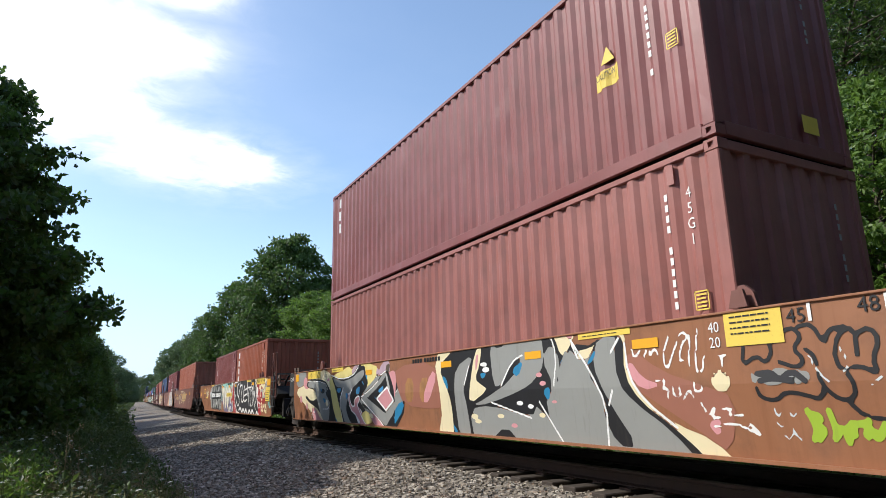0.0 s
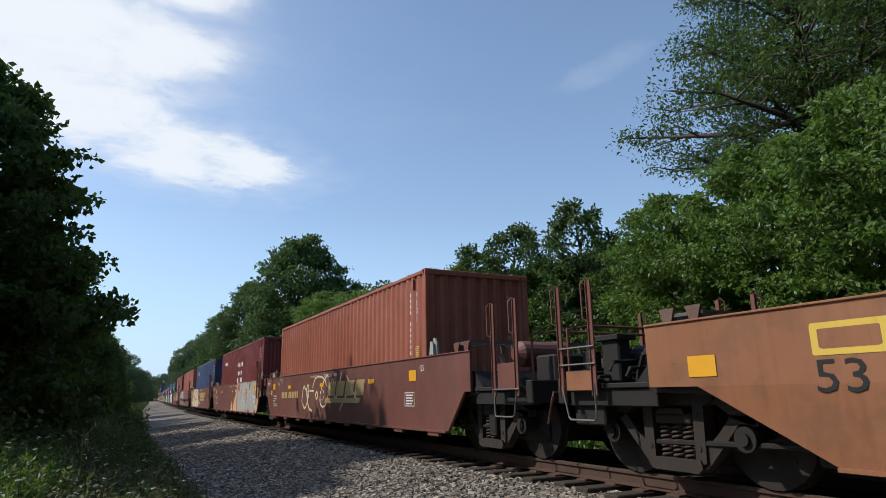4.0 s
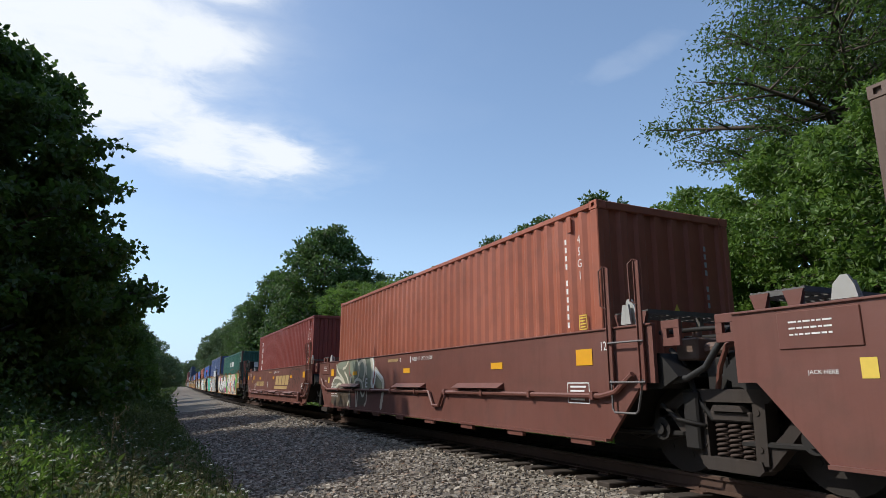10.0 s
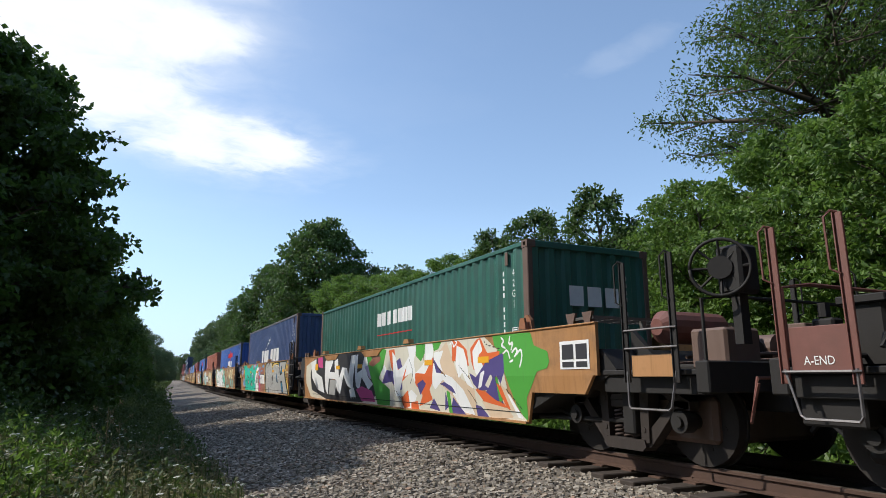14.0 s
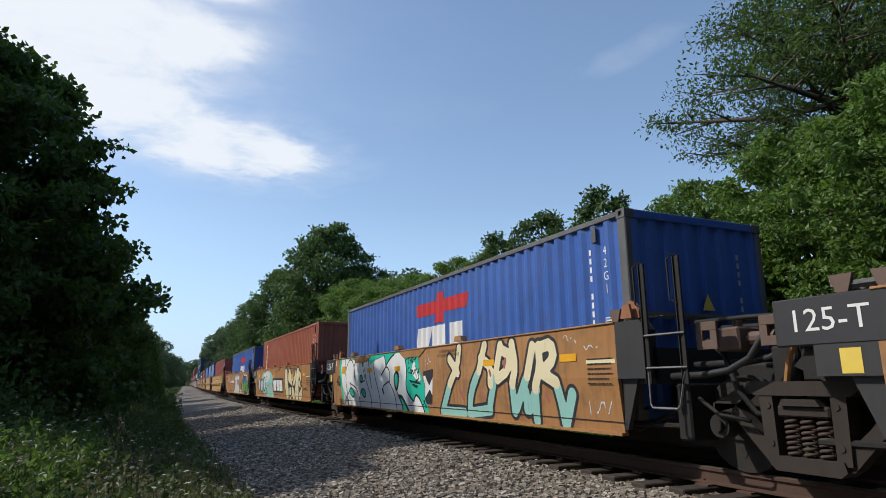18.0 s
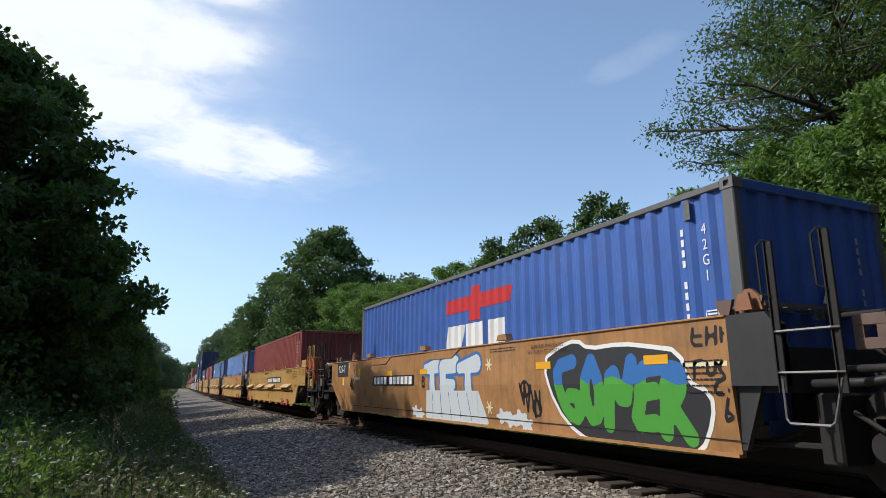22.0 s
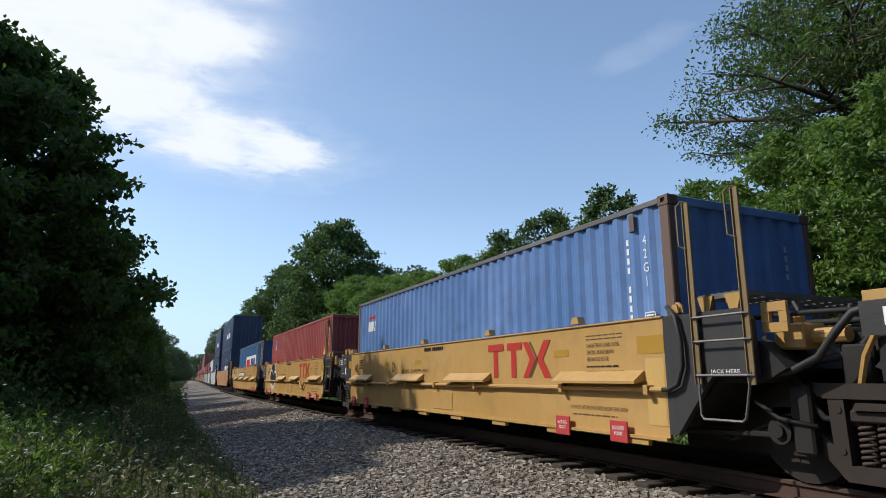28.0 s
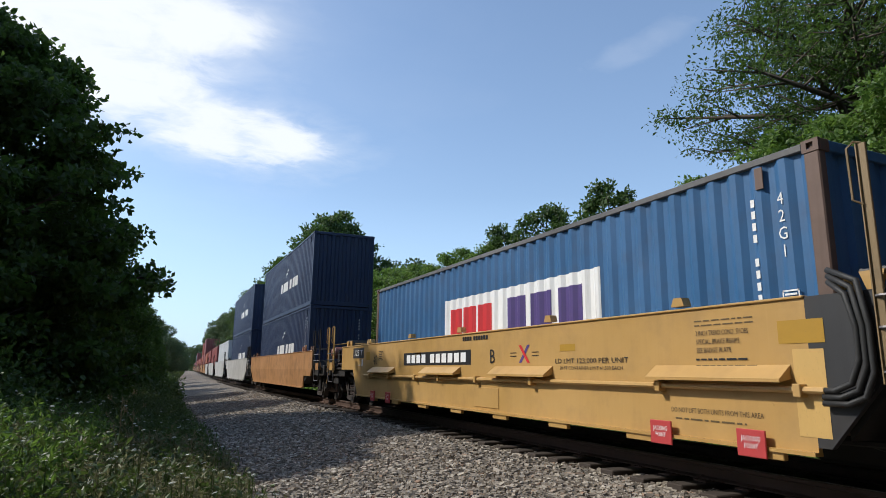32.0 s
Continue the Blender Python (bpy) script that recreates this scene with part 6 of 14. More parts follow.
# ---- what is painted and fixed on each car ----
X0 = SIDE


def reflectors(car, ws, z=1.26, wide=0.36, tall=0.10, layer=2):
    for w in ws:
        big = abs(w) > 5.4
        bar(car, w, z + (0.05 if big else 0), wide * (1.0 if not big else 0.9), tall * (2.0 if big else 1.0), "reflector", X0, layer, name="reflector")


def rust_cars():
    a = Art(CARS[0], "rust", -9.1, 9.15, -9.0, 9.0)
    a.area("s_cream", [(-8.5, 1.12), (-7.24, 1.29), (-6.05, 1.63), (-5.21, 1.5), (-4.94, 1.18), (-4.61, 0.83), (-4.27, 0.21), (-5.59, 0.14), (-6.32, 0.35), (-7.75, 0.78)], 0.0, soft=1)
    a.area("s_cream", [(-4.43, 1.47), (-3.99, 1.63), (-3.69, 1.51), (-3.7, 1.38), (-4.04, 1.31), (-4.44, 1.37)], 0.0, soft=1)
    a.area("s_pink", [(-3.83, 1.41), (-3.56, 1.64), (-3.26, 1.68), (-3.45, 1.45), (-3.74, 1.33)], 0.0, soft=1)
    a.area("s_grey", [(-8.41, 1.7), (-7.39, 1.67), (-7.42, 1.3), (-8.12, 1.17), (-8.43, 1.35)], 0.0, soft=1)
    a.area("s_pink", [(-7.7, 1.37), (-7.4, 1.51), (-7.09, 1.13), (-7.53, 1.15)], 0.0, soft=1)
    a.area("s_pink", [(-6.18, 0.36), (-5.47, 0.19), (-6.34, 0.13), (-6.77, 0.24), (-6.97, 0.64), (-6.58, 0.65)], 0.0, soft=1)
    a.area("s_pink", [(-4.89, 0.79), (-4.58, 0.69), (-4.38, 0.26), (-4.77, 0.24), (-4.82, 0.65)], 0.0, soft=1)
    a.area("s_rose", [(-3.64, 0.68), (-3.12, 0.61), (-3.17, 0.18), (-3.37, 0.22), (-3.79, 0.58)], 0.0, soft=1)
    a.area("s_cream", [(-3.78, 0.63), (-3.47, 0.56), (-3.27, 0.31), (-3.62, 0.32)], 0.0, soft=1)
    a.blob("s_pink", -7.89, 0.86, 0.12, 0.10)
    a.blob("s_pink", -7.35, 0.68, 0.07, 0.09)
    a.blob("s_yellow", -3.32, 0.54, 0.06, 0.08)
    a.blob("s_yellow", -3.17, 0.52, 0.04, 0.05)
    a.blob("s_pink", -5.45, 1.34, 0.08, 0.04)
    a.blob("s_pink", -4.59, 0.25, 0.05, 0.03)
    a.area("ink", [(-7.39, 1.2), (-7.24, 1.35), (-6.81, 1.41), (-5.69, 1.34), (-5.34, 1.12), (-5.02, 0.91), (-4.8, 0.61), (-4.79, 0.2), (-5.82, 0.23), (-6.3, 0.61), (-6.88, 0.73), (-7.33, 0.84), (-7.47, 0.99), (-6.35, 0.81), (-6.43, 1.09)], 0.0, soft=1)
    a.area("s_grey", [(-7.27, 1.2), (-7.15, 1.33), (-6.82, 1.37), (-5.7, 1.29), (-5.53, 1.08), (-5.66, 1.01), (-5.39, 0.85), (-5.39, 0.61), (-5.54, 0.3), (-6.08, 0.36), (-6.34, 0.79), (-6.53, 1.14)], 0.0, soft=1)
    a.area("s_cream", [(-7.32, 0.96), (-6.56, 0.9), (-6.6, 0.83), (-7.03, 0.84)], 0.0, soft=1)
    a.blob("s_cream", -5.58, 0.77, 0.09, 0.08)
    a.blob("ink", -5.88, 1.07, 0.16, 0.06)
    a.area("s_cyan", [(-5.9, 0.92), (-5.6, 0.85), (-5.77, 0.75)], 0.0, soft=1)
    a.area("s_cyan", [(-5.0, 0.7), (-4.78, 0.56), (-4.81, 0.29), (-5.01, 0.35)], 0.0, soft=1)
    a.area("s_cyan", [(-6.11, 1.12), (-5.97, 1.15), (-5.98, 1.03)], 0.0, soft=1)
    a.area("ink", [(-5.27, 1.46), (-4.11, 1.32), (-3.23, 1.7), (-2.95, 1.54), (-3.12, 0.58), (-3.37, 0.8), (-3.58, 0.69), (-3.83, 0.73), (-4.04, 0.83), (-4.13, 0.73), (-3.69, 0.3), (-4.26, 0.27), (-4.61, 0.83), (-4.95, 1.1)], 0.0, soft=1)
    a.area("s_grey", [(-5.13, 1.43), (-4.54, 1.3), (-4.1, 1.28), (-3.27, 1.62), (-3.31, 1.42), (-3.7, 1.15), (-4.75, 1.15)], 0.0, soft=1)
    a.area("s_grey", [(-4.26, 1.15), (-3.93, 1.13), (-4.23, 0.8), (-3.97, 0.55), (-3.69, 0.32), (-4.25, 0.31), (-4.54, 0.81)], 0.0, soft=1)
    a.area("s_grey", [(-3.68, 1.05), (-3.48, 1.26), (-2.98, 1.41), (-3.0, 1.3), (-3.3, 1.22), (-3.51, 1.08)], 0.0, soft=1)
    a.area("s_cyan", [(-4.84, 1.11), (-4.42, 1.13), (-4.63, 0.93)], 0.0, soft=1)
    a.area("s_cyan", [(-4.09, 1.03), (-3.98, 0.89), (-4.15, 0.81)], 0.0, soft=1)
    a.area("s_cyan", [(-3.48, 1.07), (-3.22, 1.22), (-3.15, 1.08), (-3.38, 0.96)], 0.0, soft=1)
    a.area("s_cyan", [(-3.09, 1.31), (-2.99, 1.33), (-3.01, 1.19)], 0.0, soft=1)
    a.area("s_cyan", [(-3.21, 1.63), (-3.13, 1.49), (-3.25, 1.46)], 0.0, soft=1)
    a.area("s_cyan", [(-3.57, 0.25), (-3.39, 0.27), (-3.29, 0.17), (-3.46, 0.17)], 0.0, soft=1)
    a.area("s_cyan", [(-3.83, 0.88), (-3.6, 0.74), (-3.8, 0.72)], 0.0, soft=1)
    a.area("white", [(-4.01, 0.85), (-3.96, 1.0), (-3.83, 1.01), (-3.85, 0.82), (-3.8, 0.72), (-3.52, 0.73), (-3.58, 0.78), (-3.21, 0.98), (-3.33, 0.82), (-3.37, 0.76), (-3.13, 0.55), (-3.15, 0.29), (-3.64, 0.36), (-3.93, 0.65)], 0.0, soft=1)
    a.area("s_pink", [(-3.98, 0.85), (-3.94, 0.98), (-3.87, 0.98), (-3.88, 0.82), (-3.83, 0.68), (-3.46, 0.72), (-3.52, 0.78), (-3.26, 0.94), (-3.35, 0.81), (-3.4, 0.74), (-3.14, 0.51), (-3.15, 0.32), (-3.64, 0.51), (-3.9, 0.67)], 0.0, soft=1)
    a.stroke("white", [(-5.13, 1.43), (-4.54, 1.3), (-4.1, 1.27), (-3.28, 1.56)], 0.025)
    a.stroke("white", [(-4.75, 1.14), (-4.22, 1.14)], 0.025)
    a.stroke("white", [(-4.52, 0.8), (-4.25, 0.32)], 0.025)
    a.stroke("white", [(-3.93, 1.13), (-4.21, 0.8), (-3.97, 0.55)], 0.025)
    a.stroke("white", [(-7.24, 1.35), (-5.7, 1.3), (-5.48, 1.1)], 0.025)
    a.stroke("white", [(-5.97, 0.62), (-5.43, 0.63), (-5.38, 0.83)], 0.025)
    a.stroke("white", [(-3.05, 1.0), (-3.19, 0.87)], 0.025)
    a.stroke("white", [(-4.94, 1.14), (-4.61, 0.83), (-4.29, 0.29)], 0.025)
    a.stroke("white", [(-7.06, 0.59), (-6.95, 0.37), (-7.03, 0.3)], 0.02)
    a.stroke("white", [(-6.9, 0.59), (-6.83, 0.33), (-6.7, 0.6), (-6.67, 0.5), (-6.55, 0.6)], 0.02)
    a.stroke("white", [(-7.03, 0.32), (-6.92, 0.23), (-6.95, 0.35), (-6.8, 0.24), (-6.68, 0.31), (-6.47, 0.26)], 0.02)
    a.area("ink", [(-3.76, 1.22), (-3.31, 1.43), (-3.06, 1.2), (-1.97, 1.48), (-1.13, 1.17), (-0.84, 0.73), (-1.6, 0.18), (-3.59, 0.7)], 0.0, soft=1)
    a.area("s_grey", [(-3.03, 1.11), (-2.09, 1.37), (-1.68, 1.24), (-2.55, 0.94), (-1.87, 0.6), (-1.25, 1.01), (-1.07, 1.14), (-0.96, 0.75), (-1.72, 0.27), (-3.38, 0.74)], 0.0, soft=1)
    a.area("s_pink", [(-2.28, 0.94), (-1.84, 1.18), (-1.5, 0.9), (-1.9, 0.7)], 0.0, soft=1)
    a.area("s_cyan", [(-1.75, 0.22), (-0.92, 0.72), (-1.09, 0.85), (-1.54, 0.57)], 0.0, soft=1)
    a.stroke("white", [(-2.98, 1.13), (-2.09, 1.37)], 0.02)
    a.stroke("white", [(-2.43, 0.94), (-1.87, 0.64), (-1.2, 1.05)], 0.02)
    a.area("s_lemon", [(-5.38, 1.37), (-4.89, 1.46), (-4.27, 1.55), (-3.94, 1.61), (-3.74, 1.51), (-3.25, 1.65), (-2.77, 1.65), (-2.48, 1.56), (-2.23, 1.53), (-2.22, 1.37), (-2.53, 1.20), (-2.85, 1.11), (-3.70, 0.57), (-4.69, 0.23), (-5.06, 0.49), (-5.22, 1.01)], 0.0, soft=1)
    a.area("s_mauve", [(-3.82, 1.45), (-3.56, 1.62), (-3.24, 1.66), (-3.33, 1.53), (-3.59, 1.41)], 0.0, soft=1)
    a.area("s_mauve", [(-2.31, 1.38), (-2.24, 1.50), (-2.14, 1.46), (-2.21, 1.35)], 0.0, soft=1)
    a.area("s_mauve", [(-2.21, 1.32), (-2.09, 1.51), (-1.78, 1.65), (-1.56, 1.56), (-1.60, 1.35), (-1.97, 1.39)], 0.0, soft=1)
    a.area("s_pink", [(-1.68, 1.37), (-1.39, 1.42), (-1.26, 1.29), (-1.34, 0.88), (-1.44, 0.92), (-1.52, 1.14)], 0.0, soft=1)
    a.area("s_khaki", [(-1.80, 1.52), (-1.57, 1.56), (-1.62, 1.39), (-1.74, 1.35)], 0.0, soft=1)
    a.area("s_lemon", [(-3.33, 0.48), (-2.98, 0.64), (-2.69, 0.56), (-2.56, 0.42), (-2.82, 0.34), (-3.19, 0.36)], 0.0, soft=1)
    a.area("s_pink", [(-2.86, 0.60), (-2.42, 0.54), (-2.04, 0.43), (-1.78, 0.21), (-2.17, 0.18), (-2.48, 0.33)], 0.0, soft=1)
    a.area("s_cream", [(-2.78, 0.58), (-2.58, 0.56), (-2.52, 0.47), (-2.72, 0.48)], 0.0, soft=1)
    a.area("ink", [(-5.25, 1.45), (-4.59, 1.32), (-3.84, 1.37), (-3.42, 1.54), (-3.26, 1.68), (-3.19, 1.58), (-2.95, 1.58), (-2.90, 1.44), (-2.81, 1.32), (-2.73, 1.16), (-3.13, 0.96), (-3.25, 0.80), (-3.66, 0.69), (-3.63, 0.57), (-3.52, 0.40), (-3.35, 0.26), (-3.89, 0.24), (-4.40, 0.25), (-4.63, 0.67), (-4.82, 1.07)], 0.0, soft=1)
    a.area("s_grey", [(-5.12, 1.41), (-4.49, 1.27), (-3.77, 1.32), (-3.36, 1.44), (-3.06, 1.49), (-2.96, 1.46), (-3.01, 1.35), (-3.31, 1.23), (-3.71, 1.11), (-4.01, 0.88), (-4.21, 0.66), (-4.07, 0.43), (-3.79, 0.29), (-4.30, 0.27), (-4.54, 0.66), (-4.64, 0.79), (-4.30, 1.13), (-4.81, 1.15), (-4.96, 1.26)], 0.0, soft=1)
    a.stroke("white", [(-5.21, 1.44), (-4.49, 1.32), (-3.76, 1.37), (-3.42, 1.50), (-3.27, 1.65)], 0.028)
    a.stroke("white", [(-4.30, 1.13), (-4.64, 0.79), (-4.45, 0.33)], 0.028)
    a.stroke("white", [(-3.71, 1.10), (-3.92, 0.91)], 0.028)
    a.area("s_sky2", [(-4.84, 1.12), (-4.40, 1.12), (-4.63, 0.98)], 0.0, soft=1)
    a.area("s_sky2", [(-4.17, 1.02), (-3.96, 0.98), (-4.12, 0.81)], 0.0, soft=1)
    a.area("s_sky2", [(-3.48, 1.08), (-3.21, 1.16), (-3.23, 0.99), (-3.46, 0.96)], 0.0, soft=1)
    a.area("s_sky2", [(-2.94, 1.41), (-2.79, 1.43), (-2.80, 1.23)], 0.0, soft=1)
    a.area("s_sky2", [(-3.14, 1.30), (-2.94, 1.14), (-3.07, 1.19)], 0.0, soft=1)
    a.area("s_sky2", [(-3.64, 0.34), (-3.43, 0.35), (-3.49, 0.25)], 0.0, soft=1)
    a.area("white", [(-4.00, 0.97), (-3.86, 1.00), (-3.91, 0.88), (-3.80, 0.70), (-3.58, 0.71), (-3.63, 0.79), (-3.52, 0.89), (-3.29, 0.94), (-3.27, 0.85), (-3.45, 0.75), (-3.38, 0.65), (-3.16, 0.42), (-2.94, 0.30), (-2.82, 0.10), (-3.18, 0.18), (-3.50, 0.51), (-3.92, 0.64)], 0.02, soft=1)
    a.area("s_pink", [(-4.00, 0.97), (-3.86, 1.00), (-3.91, 0.88), (-3.80, 0.70), (-3.58, 0.71), (-3.63, 0.79), (-3.52, 0.89), (-3.29, 0.94), (-3.27, 0.85), (-3.45, 0.75), (-3.38, 0.65), (-3.16, 0.42), (-2.94, 0.30), (-2.82, 0.10), (-3.18, 0.18), (-3.50, 0.51), (-3.92, 0.64)], -0.012, soft=1)
    a.area("ink", [(-3.21, 0.88), (-3.07, 0.96), (-2.31, 1.19), (-2.03, 1.34), (-1.87, 1.40), (-1.77, 1.46), (-1.56, 1.31), (-1.33, 0.93), (-1.53, 0.21), (-1.81, 0.18), (-2.03, 0.34), (-2.29, 0.47), (-2.73, 0.64), (-3.09, 0.69)], 0.0, soft=1)
    a.area("s_grey", [(-3.17, 0.90), (-2.94, 0.98), (-2.55, 1.07), (-2.26, 1.17), (-1.98, 1.34), (-1.83, 1.40), (-1.76, 1.35), (-1.90, 1.24), (-2.16, 1.12), (-2.51, 0.99), (-2.78, 0.90), (-2.56, 0.82), (-2.13, 0.66), (-1.87, 0.58), (-1.35, 0.86), (-1.41, 0.63), (-1.74, 0.45), (-1.90, 0.33), (-2.06, 0.39), (-2.46, 0.58), (-2.89, 0.72), (-3.16, 0.79)], 0.0, soft=1)
    a.area("s_pale_grey", [(-1.83, 1.37), (-1.75, 1.39), (-1.55, 1.02), (-1.66, 1.04)], 0.0, soft=1)
    a.area("white", [(-2.27, 0.87), (-1.72, 1.09), (-1.45, 0.84), (-1.85, 0.65)], 0.025, soft=0)
    a.area("s_pink", [(-2.27, 0.87), (-1.72, 1.09), (-1.45, 0.84), (-1.85, 0.65)], -0.015, soft=0)
    a.area("s_sky2", [(-2.18, 1.05), (-1.91, 1.14), (-1.90, 1.04), (-2.14, 0.98)], 0.0, soft=1)
    a.area("s_sky2", [(-1.70, 1.30), (-1.55, 1.13), (-1.63, 1.20)], 0.0, soft=1)
    a.area("s_sky2", [(-2.43, 0.93), (-2.34, 0.90), (-2.32, 0.84)], 0.0, soft=1)
    a.area("s_sky2", [(-1.68, 0.34), (-1.61, 0.30), (-1.61, 0.21)], 0.0, soft=1)
    a.area("s_sky2", [(-1.51, 0.52), (-1.44, 0.55), (-1.46, 0.48)], 0.0, soft=1)
    a.stroke("white", [(-3.17, 0.88), (-2.86, 0.72), (-2.47, 0.56), (-2.07, 0.37), (-1.89, 0.24)], 0.028)
    a.stroke("white", [(-3.16, 0.91), (-2.55, 1.08), (-2.19, 1.23)], 0.028)
    a.stroke("white", [(-2.07, 1.34), (-1.77, 1.42)], 0.028)
    a.stroke("ink", [(-2.79, 0.89), (-2.12, 1.06), (-1.81, 1.20)], 0.02)
    a.stroke("ink", [(-2.78, 0.88), (-2.21, 0.71), (-1.87, 0.60)], 0.02)
    a.area("s_rose", [(-1.36, 1.46), (0.33, 1.53), (0.58, 0.79), (0.35, 0.68), (-0.98, 0.75), (-1.26, 1.15)], 0.0, soft=1)
    a.area("tan", [(-0.85, 1.24), (-0.5, 1.23), (-0.53, 0.81), (-0.88, 0.81)], 0.0, soft=1)
    a.area("tan", [(-0.24, 1.22), (0.12, 1.23), (0.04, 0.81), (-0.28, 0.81)], 0.0, soft=1)
    a.area("s_pink", [(-0.19, 0.81), (0.2, 1.35), (0.42, 1.26), (0.08, 0.8)], 0.0, soft=1)
    a.area("s_cream", [(0.29, 1.63), (1.03, 1.64), (0.75, 1.09), (0.88, 0.74), (0.9, 0.16), (0.3, 0.21), (0.57, 0.74)], 0.0, soft=1)
    a.area("ink", [(0.46, 1.39), (1.03, 1.65), (2.17, 1.71), (3.51, 1.71), (4.16, 1.43), (4.51, 1.56), (4.9, 1.51), (4.67, 0.08), (0.85, 0.14), (0.88, 0.74), (0.82, 0.96)], 0.0, soft=1)
    a.area("s_grey", [(1.05, 1.35), (1.63, 1.54), (1.41, 1.21), (1.28, 1.03), (1.36, 0.74), (1.41, 0.24), (1.04, 0.22), (0.99, 0.98)], 0.0, soft=1)
    a.area("s_cream", [(1.66, 1.55), (1.88, 1.67), (1.81, 1.37), (1.65, 1.15), (1.84, 1.06), (2.02, 0.99), (1.43, 0.77), (1.5, 1.07)], 0.0, soft=1)
    a.area("s_pink", [(1.69, 1.5), (1.8, 1.53), (1.67, 1.2)], 0.0, soft=1)
    a.area("s_grey", [(2.09, 1.68), (2.34, 1.54), (2.63, 1.7), (3.35, 1.69), (3.39, 1.3), (3.16, 1.09), (2.86, 0.97), (2.06, 0.8), (1.47, 0.75), (1.91, 0.86), (2.64, 1.11), (2.92, 1.44), (2.62, 1.36), (2.36, 1.04), (2.16, 1.03)], 0.0, soft=1)
    a.area("s_grey", [(1.43, 0.71), (2.06, 0.77), (3.02, 0.61), (3.19, 0.81), (3.74, 0.17), (1.49, 0.22)], 0.0, soft=1)
    a.area("ink", [(1.92, 0.25), (2.37, 0.5), (2.72, 0.25), (2.94, 0.21), (2.0, 0.19)], 0.0, soft=1)
    a.area("s_cyan", [(2.13, 0.28), (2.53, 0.32), (2.72, 0.21), (2.18, 0.19)], 0.0, soft=1)
    a.area("s_cream", [(3.5, 1.67), (4.05, 1.66), (3.86, 1.42), (3.73, 1.36), (3.62, 1.62)], 0.0, soft=1)
    a.area("s_cream", [(4.0, 1.41), (4.27, 1.43), (4.43, 1.51), (4.13, 1.23)], 0.0, soft=1)
    a.area("s_pink", [(3.75, 1.68), (4.02, 1.68), (3.93, 1.54)], 0.0, soft=1)
    a.area("s_grey", [(3.33, 1.36), (3.54, 1.55), (3.72, 1.31), (3.59, 1.01), (4.03, 0.67), (3.85, 0.34), (4.18, 0.18), (3.64, 0.24), (3.31, 0.76), (3.56, 1.01)], 0.0, soft=1)
    a.area("s_grey", [(3.8, 1.29), (3.94, 1.49), (4.33, 0.86), (4.43, 0.65), (4.4, 0.3), (4.23, 0.18), (4.04, 0.65), (3.9, 1.0)], 0.0, soft=1)
    a.area("s_grey", [(4.45, 1.36), (4.57, 1.49), (4.9, 1.48), (4.76, 0.72), (4.55, 0.82), (4.43, 1.12)], 0.0, soft=1)
    a.area("s_grey", [(4.46, 0.57), (4.75, 0.66), (4.68, 0.1), (4.4, 0.19)], 0.0, soft=1)
    a.area("s_cyan", [(2.62, 1.24), (2.94, 1.38), (2.79, 1.13)], 0.0, soft=1)
    a.area("s_cyan", [(3.31, 0.96), (3.49, 1.02), (3.42, 0.8)], 0.0, soft=1)
    a.area("s_cyan", [(4.21, 1.25), (4.41, 1.38), (4.34, 1.23)], 0.0, soft=1)
    a.area("s_cyan", [(3.89, 1.07), (4.03, 0.95), (3.96, 0.87)], 0.0, soft=1)
    a.area("s_cyan", [(3.7, 1.31), (3.8, 1.35), (3.73, 1.21)], 0.0, soft=1)
    a.area("s_cyan", [(1.78, 1.23), (2.0, 1.24), (1.88, 1.13)], 0.0, soft=1)
    a.area("s_cyan", [(0.56, 1.25), (0.76, 1.19), (0.82, 0.95)], 0.0, soft=1)
    a.area("s_cyan", [(0.82, 0.5), (1.03, 0.34), (0.98, 0.19)], 0.0, soft=1)
    a.stroke("white", [(1.32, 1.07), (1.48, 1.36)], 0.028)
    a.stroke("white", [(3.94, 1.5), (4.12, 1.18), (4.33, 0.86), (4.45, 0.6), (4.4, 0.31)], 0.028)
    a.stroke("white", [(3.24, 1.7), (3.54, 1.65), (3.64, 1.39), (3.55, 1.01)], 0.028)
    a.stroke("white", [(3.21, 0.83), (3.74, 0.17)], 0.028)
    a.stroke("white", [(2.06, 0.81), (3.01, 0.61)], 0.028)
    a.stroke("white", [(4.62, 0.95), (4.53, 0.73)], 0.028)
    a.stroke("white", [(3.76, 1.14), (3.84, 0.67)], 0.028)
    a.stroke("white", [(4.04, 0.64), (4.23, 0.2)], 0.028)
    a.stroke("white", [(2.36, 1.04), (2.65, 1.36), (2.92, 1.44)], 0.028)
    a.blob("s_cream", 2.28, 0.62, 0.09, 0.03)
    a.blob("s_cream", 1.56, 0.60, 0.10, 0.04)
    a.blob("s_cream", 1.65, 0.53, 0.10, 0.03)
    a.blob("s_cream", 3.25, 0.65, 0.07, 0.03)
    a.blob("s_cream", 4.58, 0.60, 0.05, 0.02)
    a.blob("s_cream", 4.51, 0.51, 0.05, 0.03)
    a.blob("s_cream", 4.21, 1.16, 0.05, 0.03)
    a.blob("s_cream", 4.33, 1.11, 0.05, 0.02)
    a.blob("white", 2.78, 0.80, 0.08, 0.03)
    a.blob("white", 3.02, 0.76, 0.07, 0.03)
    a.blob("s_pink", 3.26, 1.16, 0.07, 0.03)
    a.blob("s_pink", 3.33, 1.05, 0.07, 0.03)
    a.blob("s_pink", 3.53, 0.82, 0.06, 0.02)
    a.blob("s_pink", 2.59, 0.50, 0.08, 0.03)
    a.blob("s_pink", 2.98, 0.32, 0.07, 0.03)
